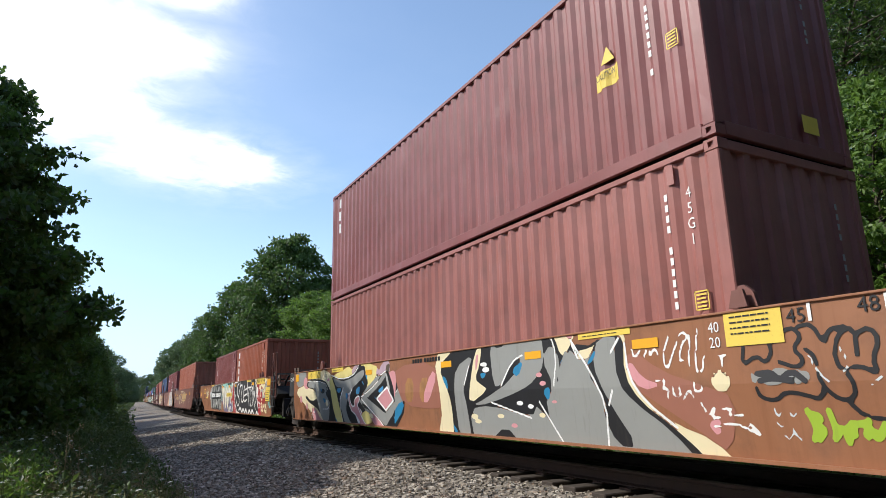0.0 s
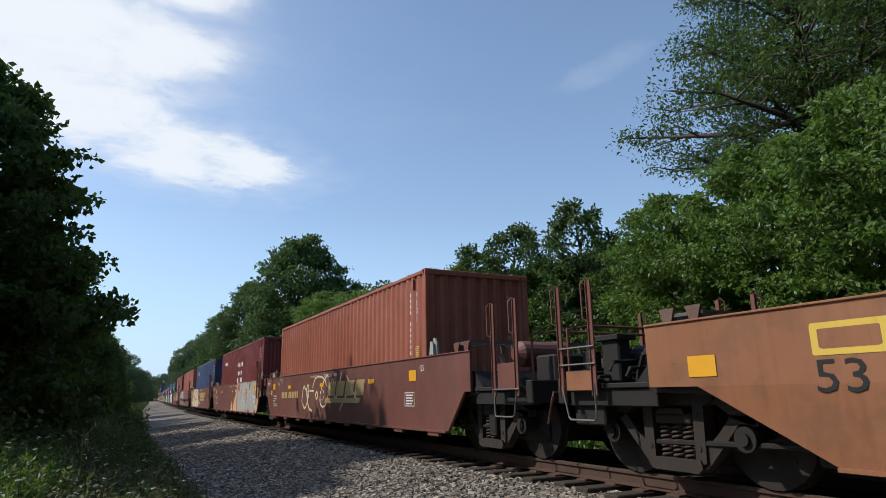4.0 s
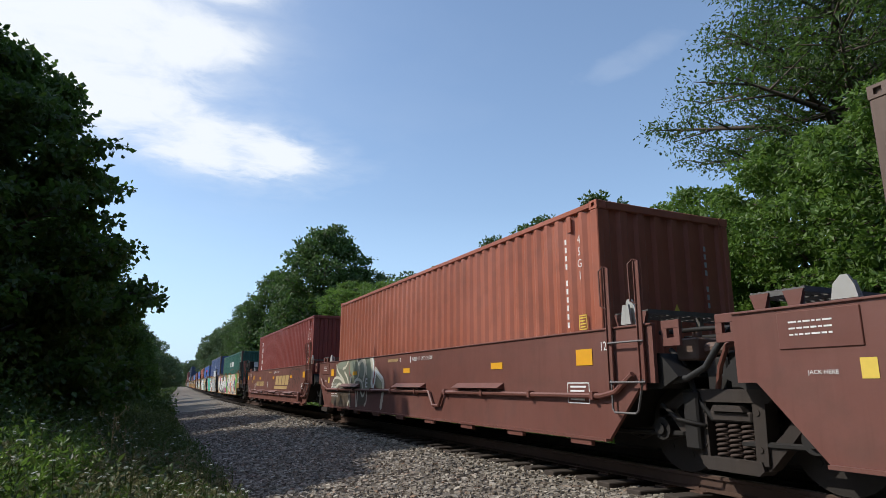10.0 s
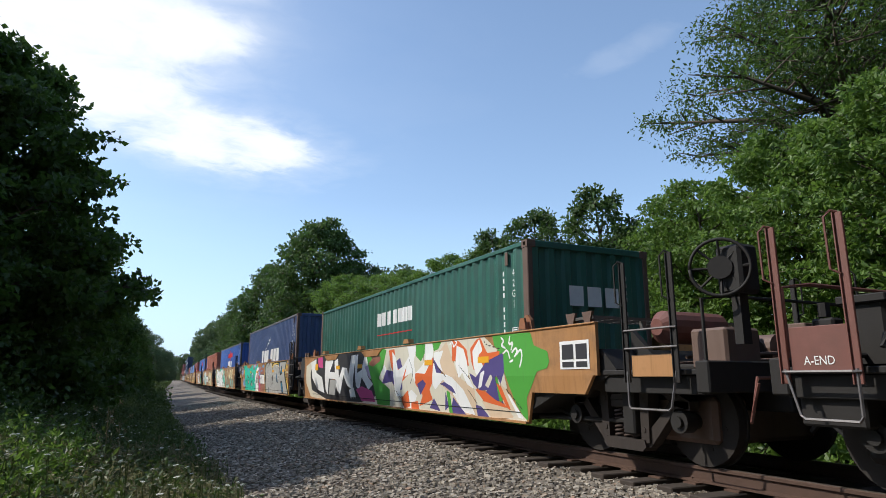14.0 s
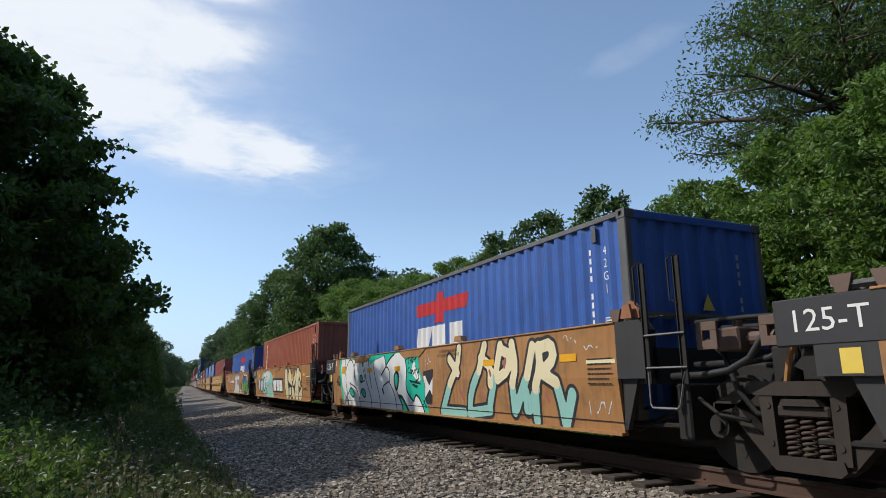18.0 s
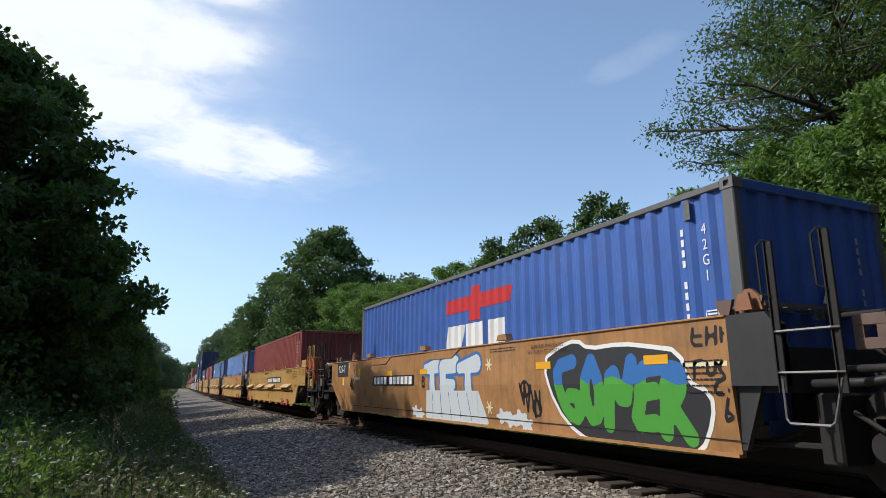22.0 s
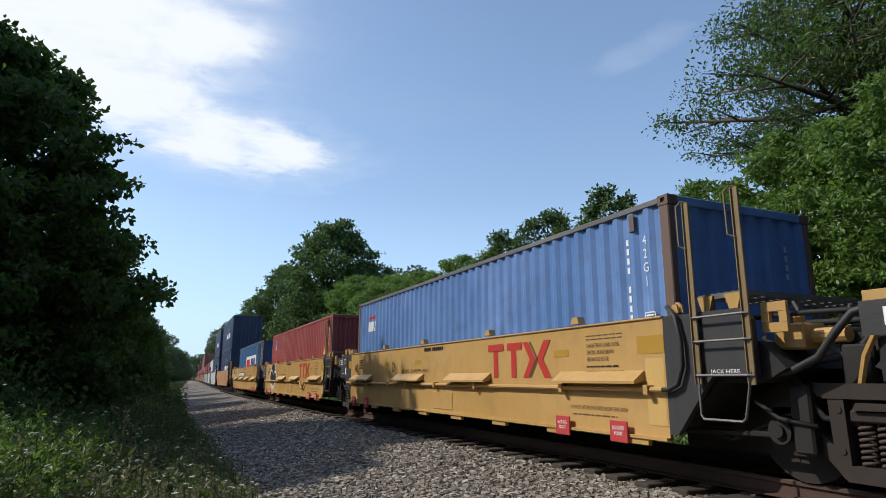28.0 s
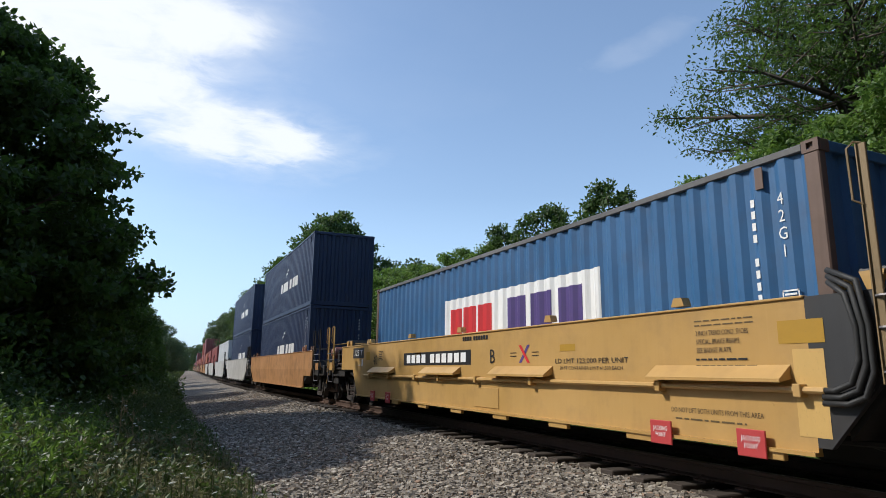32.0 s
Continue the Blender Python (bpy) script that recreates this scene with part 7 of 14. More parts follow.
    a.blob("s_pink", 3.24, 0.27, 0.06, 0.03)
    a.blob("s_cream", 4.04, 0.32, 0.05, 0.02)
    a.blob("s_pink", 4.38, 0.27, 0.04, 0.03)
    a.blob("white", 1.91, 1.36, 0.10, 0.03)
    a.blob("white", 1.97, 1.28, 0.10, 0.04)
    a.area("s_rose", [(4.85, 1.42), (5.31, 1.12), (5.77, 0.98), (6.13, 0.86), (5.98, 0.36), (5.74, 0.51), (5.27, 0.77), (4.85, 1.0)], 0.0, soft=1)
    a.area("s_pink", [(4.88, 1.27), (5.04, 1.06), (5.3, 0.99), (5.03, 0.93), (4.82, 1.14)], 0.0, soft=1)
    a.area("s_pink", [(5.76, 0.63), (5.94, 0.69), (5.88, 0.49)], 0.0, soft=1)
    a.area("s_cream", [(4.72, 1.55), (4.86, 1.54), (4.83, 1.1), (5.02, 0.83), (5.41, 0.6), (5.81, 0.48), (6.12, 0.2), (5.71, 0.16), (5.24, 0.55), (4.71, 1.0)], 0.0, soft=1)
    a.area("ink", [(4.67, 1.54), (4.81, 1.53), (4.78, 1.11), (4.97, 0.82), (5.37, 0.57), (5.69, 0.32), (5.76, 0.18), (5.21, 0.2), (4.66, 1.01)], 0.0, soft=1)
    a.area("s_grey", [(3.69, 1.5), (4.15, 1.24), (4.43, 1.55), (4.76, 1.52), (4.59, 1.33), (4.61, 1.08), (4.9, 0.8), (5.32, 0.55), (5.69, 0.19), (4.76, 0.16), (3.57, 0.15)], 0.0, soft=1)
    a.area("ink", [(4.15, 1.2), (4.42, 1.54), (4.27, 1.27), (4.51, 0.8), (4.85, 0.35), (4.54, 0.35), (4.37, 0.72), (4.48, 0.8)], 0.0, soft=1)
    a.area("s_cyan", [(4.16, 1.22), (4.38, 1.45), (4.32, 1.29)], 0.0, soft=1)
    a.stroke("white", [(3.92, 1.56), (4.25, 1.16), (4.45, 0.8), (4.4, 0.34)], 0.03)
    a.stroke("white", [(4.74, 1.51), (4.6, 1.36)], 0.03)
    a.stroke("white", [(4.82, 1.45), (4.84, 1.1), (5.04, 0.82), (5.41, 0.57)], 0.03)
    a.stroke("white", [(4.58, 0.95), (4.49, 0.78)], 0.03)
    a.stroke("white", [(4.92, 1.38), (4.95, 1.27), (5.06, 1.37), (4.98, 1.29)], 0.024)
    a.stroke("white", [(5.09, 1.28), (5.15, 1.39), (5.17, 1.27), (5.24, 1.37), (5.29, 1.28)], 0.024)
    a.stroke("white", [(5.44, 1.47), (5.34, 1.28), (5.38, 1.12), (5.46, 1.27), (5.54, 1.4)], 0.024)
    a.stroke("white", [(5.57, 1.46), (5.63, 1.5), (5.67, 1.43), (5.6, 1.39), (5.53, 1.21), (5.62, 1.23)], 0.024)
    a.stroke("white", [(5.7, 1.46), (5.65, 1.14)], 0.024)
    a.stroke("white", [(5.79, 1.5), (5.72, 1.1), (5.8, 1.09), (5.84, 1.25)], 0.024)
    a.stroke("white", [(5.22, 1.03), (5.35, 1.05), (5.29, 0.93), (5.38, 0.96), (5.34, 0.85)], 0.024)
    a.stroke("white", [(5.44, 0.97), (5.41, 0.88), (5.53, 0.88), (5.5, 0.97)], 0.024)
    a.stroke("white", [(5.54, 0.85), (5.63, 0.95), (5.66, 0.86)], 0.024)
    a.stroke("white", [(5.7, 1.01), (5.67, 0.92), (5.78, 0.92), (5.78, 1.04)], 0.024)
    a.stroke("white", [(5.73, 0.82), (5.8, 0.69), (5.89, 0.8), (5.83, 0.66), (5.92, 0.69)], 0.024)
    a.stroke("white", [(5.95, 0.75), (6.06, 0.78), (6.01, 0.69), (6.16, 0.71)], 0.024)
    a.stroke("white", [(5.84, 0.6), (6.07, 0.64), (6.25, 0.56), (6.31, 0.54), (6.21, 0.64)], 0.024)
    a.stroke("white", [(5.98, 1.23), (6.09, 1.23), (6.04, 1.24), (6.02, 1.14)], 0.024)
    a.stroke("s_pale", [(6.46, 0.78), (6.49, 0.69), (6.53, 0.77), (6.54, 0.7)], 0.018)
    a.stroke("s_pale", [(6.47, 0.65), (6.51, 0.6), (6.56, 0.66), (6.61, 0.6)], 0.018)
    a.stroke("s_pale", [(6.51, 0.55), (6.57, 0.52), (6.6, 0.59), (6.66, 0.52)], 0.018)
    a.stroke("s_pale", [(6.6, 0.73), (6.62, 0.69), (6.65, 0.73)], 0.018)
    a.blob("s_cream", 5.99, 1.01, 0.10, 0.10)
    a.blob("ink", 5.99, 1.01, 0.085, 0.085).blob("s_cream", 5.99, 1.01, 0.075, 0.075)
    a.stroke("ink", [(6.27, 1.34), (6.23, 1.13), (6.38, 1.22), (6.46, 1.14), (6.54, 1.26), (6.44, 1.41)], 0.035)
    a.stroke("ink", [(6.55, 1.32), (6.71, 1.44), (6.81, 1.35), (6.71, 1.25), (6.8, 1.16), (6.74, 1.09), (6.58, 1.15)], 0.035)
    a.stroke("ink", [(6.34, 0.94), (6.36, 0.86), (6.5, 0.83), (6.6, 0.91), (6.76, 0.88), (6.88, 0.84), (6.92, 0.93)], 0.035)
    a.stroke("ink", [(6.82, 1.24), (6.89, 1.18), (6.9, 0.96), (7.03, 0.83), (7.15, 0.86), (7.15, 1.0), (7.03, 1.13), (7.09, 1.35), (7.22, 1.38), (7.21, 1.17)], 0.035)
    a.stroke("ink", [(6.79, 1.43), (6.9, 1.44), (6.98, 1.26), (7.02, 1.38), (7.15, 1.39)], 0.035)
    a.stroke("ink", [(7.23, 1.33), (7.33, 1.37), (7.38, 1.27), (7.31, 1.13), (7.34, 1.02), (7.22, 1.09), (7.1, 1.07)], 0.035)
    a.stroke("ink", [(7.1, 0.81), (7.18, 0.72), (7.33, 0.7)], 0.035)
    a.area("s_grey", [(6.3, 1.11), (6.82, 1.09), (6.83, 0.96), (6.31, 0.95)], 0.0, soft=1)
    a.stroke("s_charcoal", [(6.36, 1.06), (6.51, 1.07), (6.55, 0.99), (6.68, 1.08), (6.78, 0.99)], 0.05)
    a.stroke("s_charcoal", [(6.38, 1.0), (6.5, 1.02), (6.67, 0.99)], 0.05)
    a.stroke("s_lime", [(6.75, 0.76), (6.8, 0.61), (6.76, 0.53)], 0.05)
    a.stroke("s_lime", [(6.75, 0.74), (6.86, 0.71), (6.8, 0.65), (6.87, 0.61), (6.8, 0.53)], 0.05)
    a.stroke("s_lime", [(6.92, 0.76), (6.95, 0.61), (6.92, 0.52), (7.0, 0.66), (7.03, 0.52)], 0.05)
    a.stroke("s_lime", [(7.08, 0.67), (7.08, 0.55), (7.03, 0.65), (7.17, 0.67)], 0.05)
    a.stroke("s_lime", [(7.2, 0.69), (7.15, 0.55), (7.23, 0.63), (7.24, 0.54), (7.31, 0.67)], 0.05)
    a.stroke("s_pale", [(6.84, 1.19), (6.89, 1.06), (6.98, 0.97)], 0.02)
    a.stroke("s_pale", [(7.08, 1.25), (7.15, 1.1), (7.09, 1.05)], 0.02)
    a.stroke("s_pale", [(7.28, 0.95), (7.37, 1.02)], 0.02)
    a.cut()
    c = CARS[0]
    bar(c, -6.65, 1.50, 1.1, 0.19, "label_yellow", X0, 2, name="notice_plate")
    word(c, "45", -6.9, 1.50, 0.16, 0.11, "ink", X0, 3), word(c, "40", -6.25, 1.55, 0.15, 0.10, "ink", X0, 3), word(c, "20", -6.25, 1.44, 0.15, 0.08, "ink", X0, 3)
    bar(c, -4.75, 1.555, 0.85, 0.09, "label_yellow", X0, 2, name="notice_plate"), lines(c, -4.75, 1.555, 0.7, 0.03, 1, "ink", X0, 3, 3)
    bar(c, 4.5, 1.575, 0.85, 0.07, "label_yellow", X0, 2, name="notice_plate"), lines(c, 4.5, 1.575, 0.7, 0.03, 1, "ink", X0, 3, 3)
    bar(c, 6.38, 1.47, 0.56, 0.32, "label_yellow", X0, 2, name="notice_plate"), lines(c, 6.38, 1.5, 0.44, 0.2, 4, "ink", X0, 3, 5)
    word(c, "40", 5.98, 1.50, 0.12, 0.10, "white", X0, 2), word(c, "20", 5.98, 1.36, 0.12, 0.10, "white", X0, 2), word(c, "45", 6.78, 1.52, 0.16, 0.12, "ink", X0, 2), word(c, "48", 7.35, 1.54, 0.16, 0.12, "ink", X0, 2)
    bar(c, 6.90, 1.54, 0.03, 0.16, "white", X0, 2), bar(c, 7.48, 1.55, 0.03, 0.16, "white", X0, 2)
    number_bars(c, 0.0, 1.53, 1.1, 0.07, 10, 4, "ink", X0, 2)
    word(c, "125 T", -8.85, 1.44, 0.34, 0.11, "white", X0, 2)
    reflectors(c, (-8.3, -2.7, 0.75, 3.15), 1.42), reflectors(c, (5.12,), 1.42)
    # second unit
    a = Art(CARS[1], "rust", -8.6, 10.0, -9.9, 8.5)
    a.area("s_pale_grey", [(-5.6, 0.5), (-5.35, 1.5), (-4.6, 1.6), (-2.4, 1.6), (-2.0, 1.2), (-2.05, 0.42)], 0.03, 0.03, 2)
    a.area("s_charcoal", [(-5.35, 0.42), (-5.3, 1.45), (-4.6, 1.56), (-2.5, 1.58), (-2.12, 1.15), (-2.12, 0.40)], 0.0)
    a.letters("HUOH", -5.35, -2.1, 0.40, 1.56, 0.25, (("ink", 0.04), ("s_grey", 0)), 0.15, 4, 0.08)
    for p in ([(-4.9, 0.5), (-4.75, 0.8)], [(-3.0, 1.35), (-2.85, 1.5)], [(-2.6, 0.5), (-2.45, 0.75)], [(-3.75, 0.65), (-3.7, 0.85)]):
        a.stroke("white", p, (0.10, 0.03))
    a.block("ink", -5.3, -2.12, 0.92, 1.27)
    a.area("s_mint", [(-2.05, 0.9), (-1.9, 1.58), (0.9, 1.6), (0.9, 0.42), (-1.6, 0.42)], 0, 0.05, 3)
    a.area("s_purple", [(-1.9, 1.0), (-1.4, 0.42), (0.5, 0.42), (0.8, 0.9), (-0.6, 1.2)], 0, 0.06, 5)
    a.area("s_orange", [(-2.0, 0.55), (-1.8, 0.9), (-1.55, 0.6)], 0, 0.03, 5)
    for k in range(5):
        w = -1.6 + 0.52 * k
        a.area("ink", [(w - 0.24, 1.42), (w + 0.20, 1.45), (w + 0.26, 0.9), (w + 0.16, 0.46), (w - 0.05, 0.8)], 0.055, 0.02, k)
        a.area("s_cream", [(w - 0.24, 1.42), (w + 0.20, 1.45), (w + 0.26, 0.9), (w + 0.16, 0.46), (w - 0.05, 0.8)], 0.035, 0.02, k)
    for w, z, r in ((0.35, 1.35, 0.16), (0.55, 1.0, 0.2), (0.0, 1.48, 0.08), (0.75, 0.9, 0.12), (0.15, 0.98, 0.1)):
        a.blob("s_red", w, z, r, r * 0.8, 0.03, w * 9)
    for k in range(4):
        a.tag("white", 0.0 + 0.2 * k, 0.55 + 0.2 * k, 0.45 + 0.14 * (k % 3), 0.58 + 0.14 * (k % 3), 0.028, k + 3, 7)
    a.tag("white", 0.2, 0.95, 1.46, 1.56, 0.03, 5, 9)
    a.area("white", [(5.0, 0.38), (5.0, 1.5), (5.6, 1.6), (5.75, 1.2), (6.35, 0.38)], 0.04)
    a.area("s_charcoal", [(4.9, 0.42), (4.9, 1.5), (5.5, 1.57), (5.65, 1.2), (6.25, 0.42)], 0.0)
    a.area("s_red", [(0.85, 1.44), (1.48, 1.55), (1.22, 0.93), (1.85, 0.2), (0.92, 0.2)], 0.0, soft=1)
    a.area("s_cream2", [(-1.77, 1.47), (-0.99, 1.52), (0.09, 1.4), (0.56, 0.88), (0.87, 0.67), (0.51, 0.25), (-0.8, 0.5), (-1.59, 0.77)], 0.0, soft=1)
    a.stroke("white", [(-1.41, 1.42), (-0.75, 1.2), (-1.04, 0.77), (-0.74, 0.5)], 0.06)
    a.stroke("white", [(-0.61, 1.38), (-0.15, 1.18), (-0.36, 0.77), (-0.03, 0.66)], 0.06)
    a.stroke("white", [(0.19, 1.34), (0.06, 1.11), (0.41, 0.88)], 0.06)
    a.stroke("white", [(0.48, 1.71), (0.62, 1.56), (0.73, 1.71), (1.05, 1.66)], 0.06)
    a.stroke("white", [(0.16, 0.82), (0.25, 0.73), (0.34, 0.82), (0.44, 0.73)], 0.022)
    a.stroke("white", [(0.4, 0.71), (0.5, 0.62), (0.58, 0.71), (0.67, 0.63)], 0.022)
    a.stroke("white", [(0.19, 0.59), (0.29, 0.51), (0.37, 0.6), (0.47, 0.52)], 0.022)
    a.stroke("white", [(0.49, 0.55), (0.58, 0.35), (0.66, 0.55), (0.75, 0.35)], 0.022)
    a.stroke("white", [(0.28, 0.36), (0.38, 0.27), (0.46, 0.36), (0.55, 0.28)], 0.022)
    a.stroke("white", [(1.12, 0.82), (1.19, 0.74), (1.27, 0.82), (1.34, 0.74)], 0.022)
    a.stroke("white", [(1.27, 0.69), (1.35, 0.61), (1.42, 0.69), (1.49, 0.62)], 0.022)
    a.stroke("white", [(1.13, 0.59), (1.21, 0.51), (1.29, 0.59), (1.36, 0.52)], 0.022)
    a.stroke("white", [(1.34, 0.52), (1.41, 0.33), (1.48, 0.53), (1.55, 0.33)], 0.022)
    a.area("white", [(1.07, 1.37), (1.49, 1.65), (2.5, 1.74), (4.1, 1.77), (5.48, 1.71), (5.23, 0.15), (4.34, 0.18), (1.8, 0.15), (1.48, 0.78), (1.77, 1.3), (1.28, 1.23)], 0.0, soft=1)
    a.area("s_charcoal", [(1.48, 1.5), (2.55, 1.68), (4.09, 1.7), (5.47, 1.66), (5.25, 0.27), (4.36, 0.29), (2.0, 0.34), (1.66, 0.78), (1.92, 1.3), (1.71, 1.48)], 0.0, soft=1)
    a.stroke("white", [(1.76, 1.5), (2.24, 1.28), (2.02, 1.2), (1.92, 0.94), (2.2, 0.91), (2.3, 0.69), (2.39, 0.61), (2.72, 0.78), (2.6, 1.0)], 0.075)
    a.stroke("white", [(2.59, 1.73), (2.68, 1.38), (2.73, 1.08), (2.85, 0.89), (3.03, 0.74)], 0.075)
    a.stroke("white", [(3.13, 1.47), (3.42, 1.25), (3.39, 1.05), (3.54, 0.78), (3.44, 0.63), (3.17, 0.63), (3.46, 0.51), (3.61, 0.78)], 0.075)
    a.stroke("white", [(3.48, 1.73), (3.48, 1.25), (3.57, 1.09)], 0.075)
    a.stroke("white", [(4.09, 1.74), (4.12, 1.31), (4.13, 1.06)], 0.075)
    a.stroke("white", [(3.67, 1.43), (3.91, 1.33), (4.02, 1.25), (3.68, 1.23), (3.66, 1.08), (4.06, 0.95), (3.68, 0.97), (3.78, 0.78), (4.12, 0.84)], 0.075)
    a.stroke("white", [(4.49, 1.34), (4.27, 1.23), (4.19, 1.03), (4.33, 0.69), (4.51, 0.66), (4.47, 0.85), (4.35, 1.02)], 0.075)
    a.stroke("white", [(4.64, 1.34), (4.87, 1.22), (4.79, 1.13), (4.6, 1.11), (4.68, 0.85), (4.67, 0.63), (4.84, 0.67), (4.89, 0.9)], 0.075)
    a.stroke("white", [(5.28, 1.33), (5.06, 1.09), (4.92, 0.82), (5.05, 0.37), (5.25, 0.32)], 0.075)
    a.stroke("white", [(4.16, 0.8), (4.3, 0.34)], 0.075)
    a.stroke("white", [(4.98, 1.56), (4.94, 1.26), (5.28, 1.33)], 0.075)
    a.stroke("white", [(3.02, 1.07), (3.09, 0.78), (3.13, 0.51)], 0.075)
    a.stroke("white", [(3.64, 0.78), (3.74, 0.5)], 0.075)
    a.blob("white", 2.04, 0.50, 0.27, 0.16)
    a.blob("s_charcoal", 2.08, 0.34, 0.15, 0.20)
    a.blob("white", 2.77, 0.33, 0.21, 0.26)
    a.blob("s_charcoal", 2.80, 0.29, 0.12, 0.08)
    a.blob("white", 3.25, 0.29, 0.17, 0.24)
    a.blob("s_charcoal", 3.27, 0.25, 0.10, 0.07)
    a.blob("white", 3.72, 0.26, 0.17, 0.25)
    a.blob("s_charcoal", 3.74, 0.23, 0.09, 0.07)
    a.blob("white", 4.03, 0.35, 0.14, 0.22)
    a.blob("s_charcoal", 4.05, 0.32, 0.08, 0.18)
    a.blob("white", 4.39, 0.25, 0.16, 0.25)
    a.blob("s_charcoal", 4.41, 0.22, 0.09, 0.07)
    a.blob("white", 4.69, 0.32, 0.14, 0.25)
    a.blob("s_charcoal", 4.71, 0.29, 0.07, 0.07)
    a.blob("white", 4.97, 0.25, 0.14, 0.25)
    a.blob("s_charcoal", 4.98, 0.22, 0.08, 0.07)
    a.blob("white", 5.22, 0.28, 0.14, 0.25)
    a.blob("s_charcoal", 5.24, 0.25, 0.07, 0.07)
    a.stroke("s_pale", [(4.59, 1.08), (5.03, 1.03)], 0.16)
    a.area("s_red", [(6.2, 0.45), (5.95, 1.0), (6.0, 1.38), (7.2, 1.4), (7.3, 0.95), (6.7, 0.5)], 0.03, 0.05, 2)
    a.area("s_cream", [(6.25, 1.0), (6.4, 1.4), (7.3, 1.4), (7.3, 1.0), (6.9, 0.88)], 0.0, 0.06, 4)
    a.blob("s_red", 6.75, 1.12, 0.16, 0.2, 0.03).blob("s_red", 7.2, 1.1, 0.1, 0.13, 0.02).blob("s_cream", 7.4, 1.5, 0.22, 0.09, 0.02)
    a.letters("EMS", 6.55, 7.45, 0.45, 0.78, 0.05, (("s_cream", 0),), 0.1, 3).tag("white", 6.15, 6.55, 0.62, 0.86, 0.035, 9, 8)
    for k in range(4):
        a.tag("s_mint", 7.75 + 0.04 * k, 8.35, 1.18 - 0.2 * k, 1.28 - 0.2 * k, 0.035, k, 7)
    a.tag("s_cream", -7.1, -6.6, 1.0, 1.4, 0.03, 2, 8).tag("s_pale", -5.95, -5.4, 0.9, 1.35, 0.04, 7, 8).tag("s_pale", -7.5, -7.1, 1.15, 1.3, 0.02, 3, 7)
    a.block("s_yellow", -8.2, -7.6, 1.2, 1.46).block("tan_rust", -8.14, -7.66, 1.25, 1.41)
    a.area("s_mint", [(-2.15, 1.55), (-0.98, 1.62), (0.35, 1.55), (0.99, 1.51), (0.91, 1.08), (-2.04, 1.26)], 0.0, soft=1)
    a.area("s_purple2", [(-2.00, 0.97), (-0.87, 1.34), (0.28, 1.11), (0.78, 0.71), (0.69, 0.25), (-1.54, 0.25)], 0.0, soft=1)
    a.area("s_tan2", [(-2.10, 0.91), (-1.73, 0.66), (-1.46, 0.24), (-2.29, 0.22)], 0.0, soft=1)
    a.area("ink", [(-2.02, 1.41), (-1.73, 1.49), (-1.31, 1.43), (-1.18, 1.24), (-1.37, 0.41), (-1.46, 0.47), (-1.80, 0.96)], 0.018, soft=1)
    a.area("s_cream3", [(-2.02, 1.41), (-1.73, 1.49), (-1.31, 1.43), (-1.18, 1.24), (-1.37, 0.41), (-1.46, 0.47), (-1.80, 0.96)], 0.0, soft=1)
    a.area("ink", [(-1.11, 1.24), (-1.00, 1.46), (-0.78, 1.51), (-0.69, 1.32), (-0.70, 0.89), (-0.99, 0.41), (-1.11, 0.61), (-1.12, 0.94)], 0.018, soft=1)
    a.area("s_cream3", [(-1.11, 1.24), (-1.00, 1.46), (-0.78, 1.51), (-0.69, 1.32), (-0.70, 0.89), (-0.99, 0.41), (-1.11, 0.61), (-1.12, 0.94)], 0.0, soft=1)
    a.area("ink", [(-0.65, 1.16), (-0.56, 1.37), (-0.40, 1.39), (-0.31, 1.19), (-0.29, 0.94), (-0.22, 0.79), (-0.39, 0.41), (-0.59, 0.57), (-0.71, 0.78)], 0.018, soft=1)
    a.area("s_cream3", [(-0.65, 1.16), (-0.56, 1.37), (-0.40, 1.39), (-0.31, 1.19), (-0.29, 0.94), (-0.22, 0.79), (-0.39, 0.41), (-0.59, 0.57), (-0.71, 0.78)], 0.0, soft=1)
    a.area("ink", [(-0.30, 1.40), (0.03, 1.48), (0.19, 1.41), (0.15, 0.93), (-0.11, 0.59), (-0.19, 0.88), (-0.26, 1.08)], 0.018, soft=1)
    a.area("s_cream3", [(-0.30, 1.40), (0.03, 1.48), (0.19, 1.41), (0.15, 0.93), (-0.11, 0.59), (-0.19, 0.88), (-0.26, 1.08)], 0.0, soft=1)
    a.area("ink", [(-0.26, 0.47), (-0.12, 0.59), (0.05, 0.46), (0.02, 0.24), (-0.25, 0.25)], 0.018, soft=1)
    a.area("s_cream3", [(-0.26, 0.47), (-0.12, 0.59), (0.05, 0.46), (0.02, 0.24), (-0.25, 0.25)], 0.0, soft=1)
    a.area("ink", [(0.27, 1.34), (0.67, 1.50), (0.79, 1.30), (0.76, 0.96), (0.56, 0.70), (0.32, 0.87), (0.25, 1.06)], 0.018, soft=1)
    a.area("s_cream3", [(0.27, 1.34), (0.67, 1.50), (0.79, 1.30), (0.76, 0.96), (0.56, 0.70), (0.32, 0.87), (0.25, 1.06)], 0.0, soft=1)
    a.stroke("white", [(-1.66, 1.39), (-1.61, 1.09)], 0.05)
    a.stroke("white", [(-1.41, 1.35), (-1.38, 0.96)], 0.05)
    a.stroke("white", [(-1.00, 1.23), (-1.02, 0.90)], 0.05)
    a.stroke("white", [(-0.83, 1.39), (-0.84, 1.00)], 0.05)
    a.stroke("white", [(-0.51, 1.26), (-0.52, 0.94)], 0.05)
    a.stroke("white", [(-0.39, 1.14), (-0.43, 0.79)], 0.05)
    a.stroke("white", [(-0.10, 1.38), (-0.09, 1.08)], 0.05)
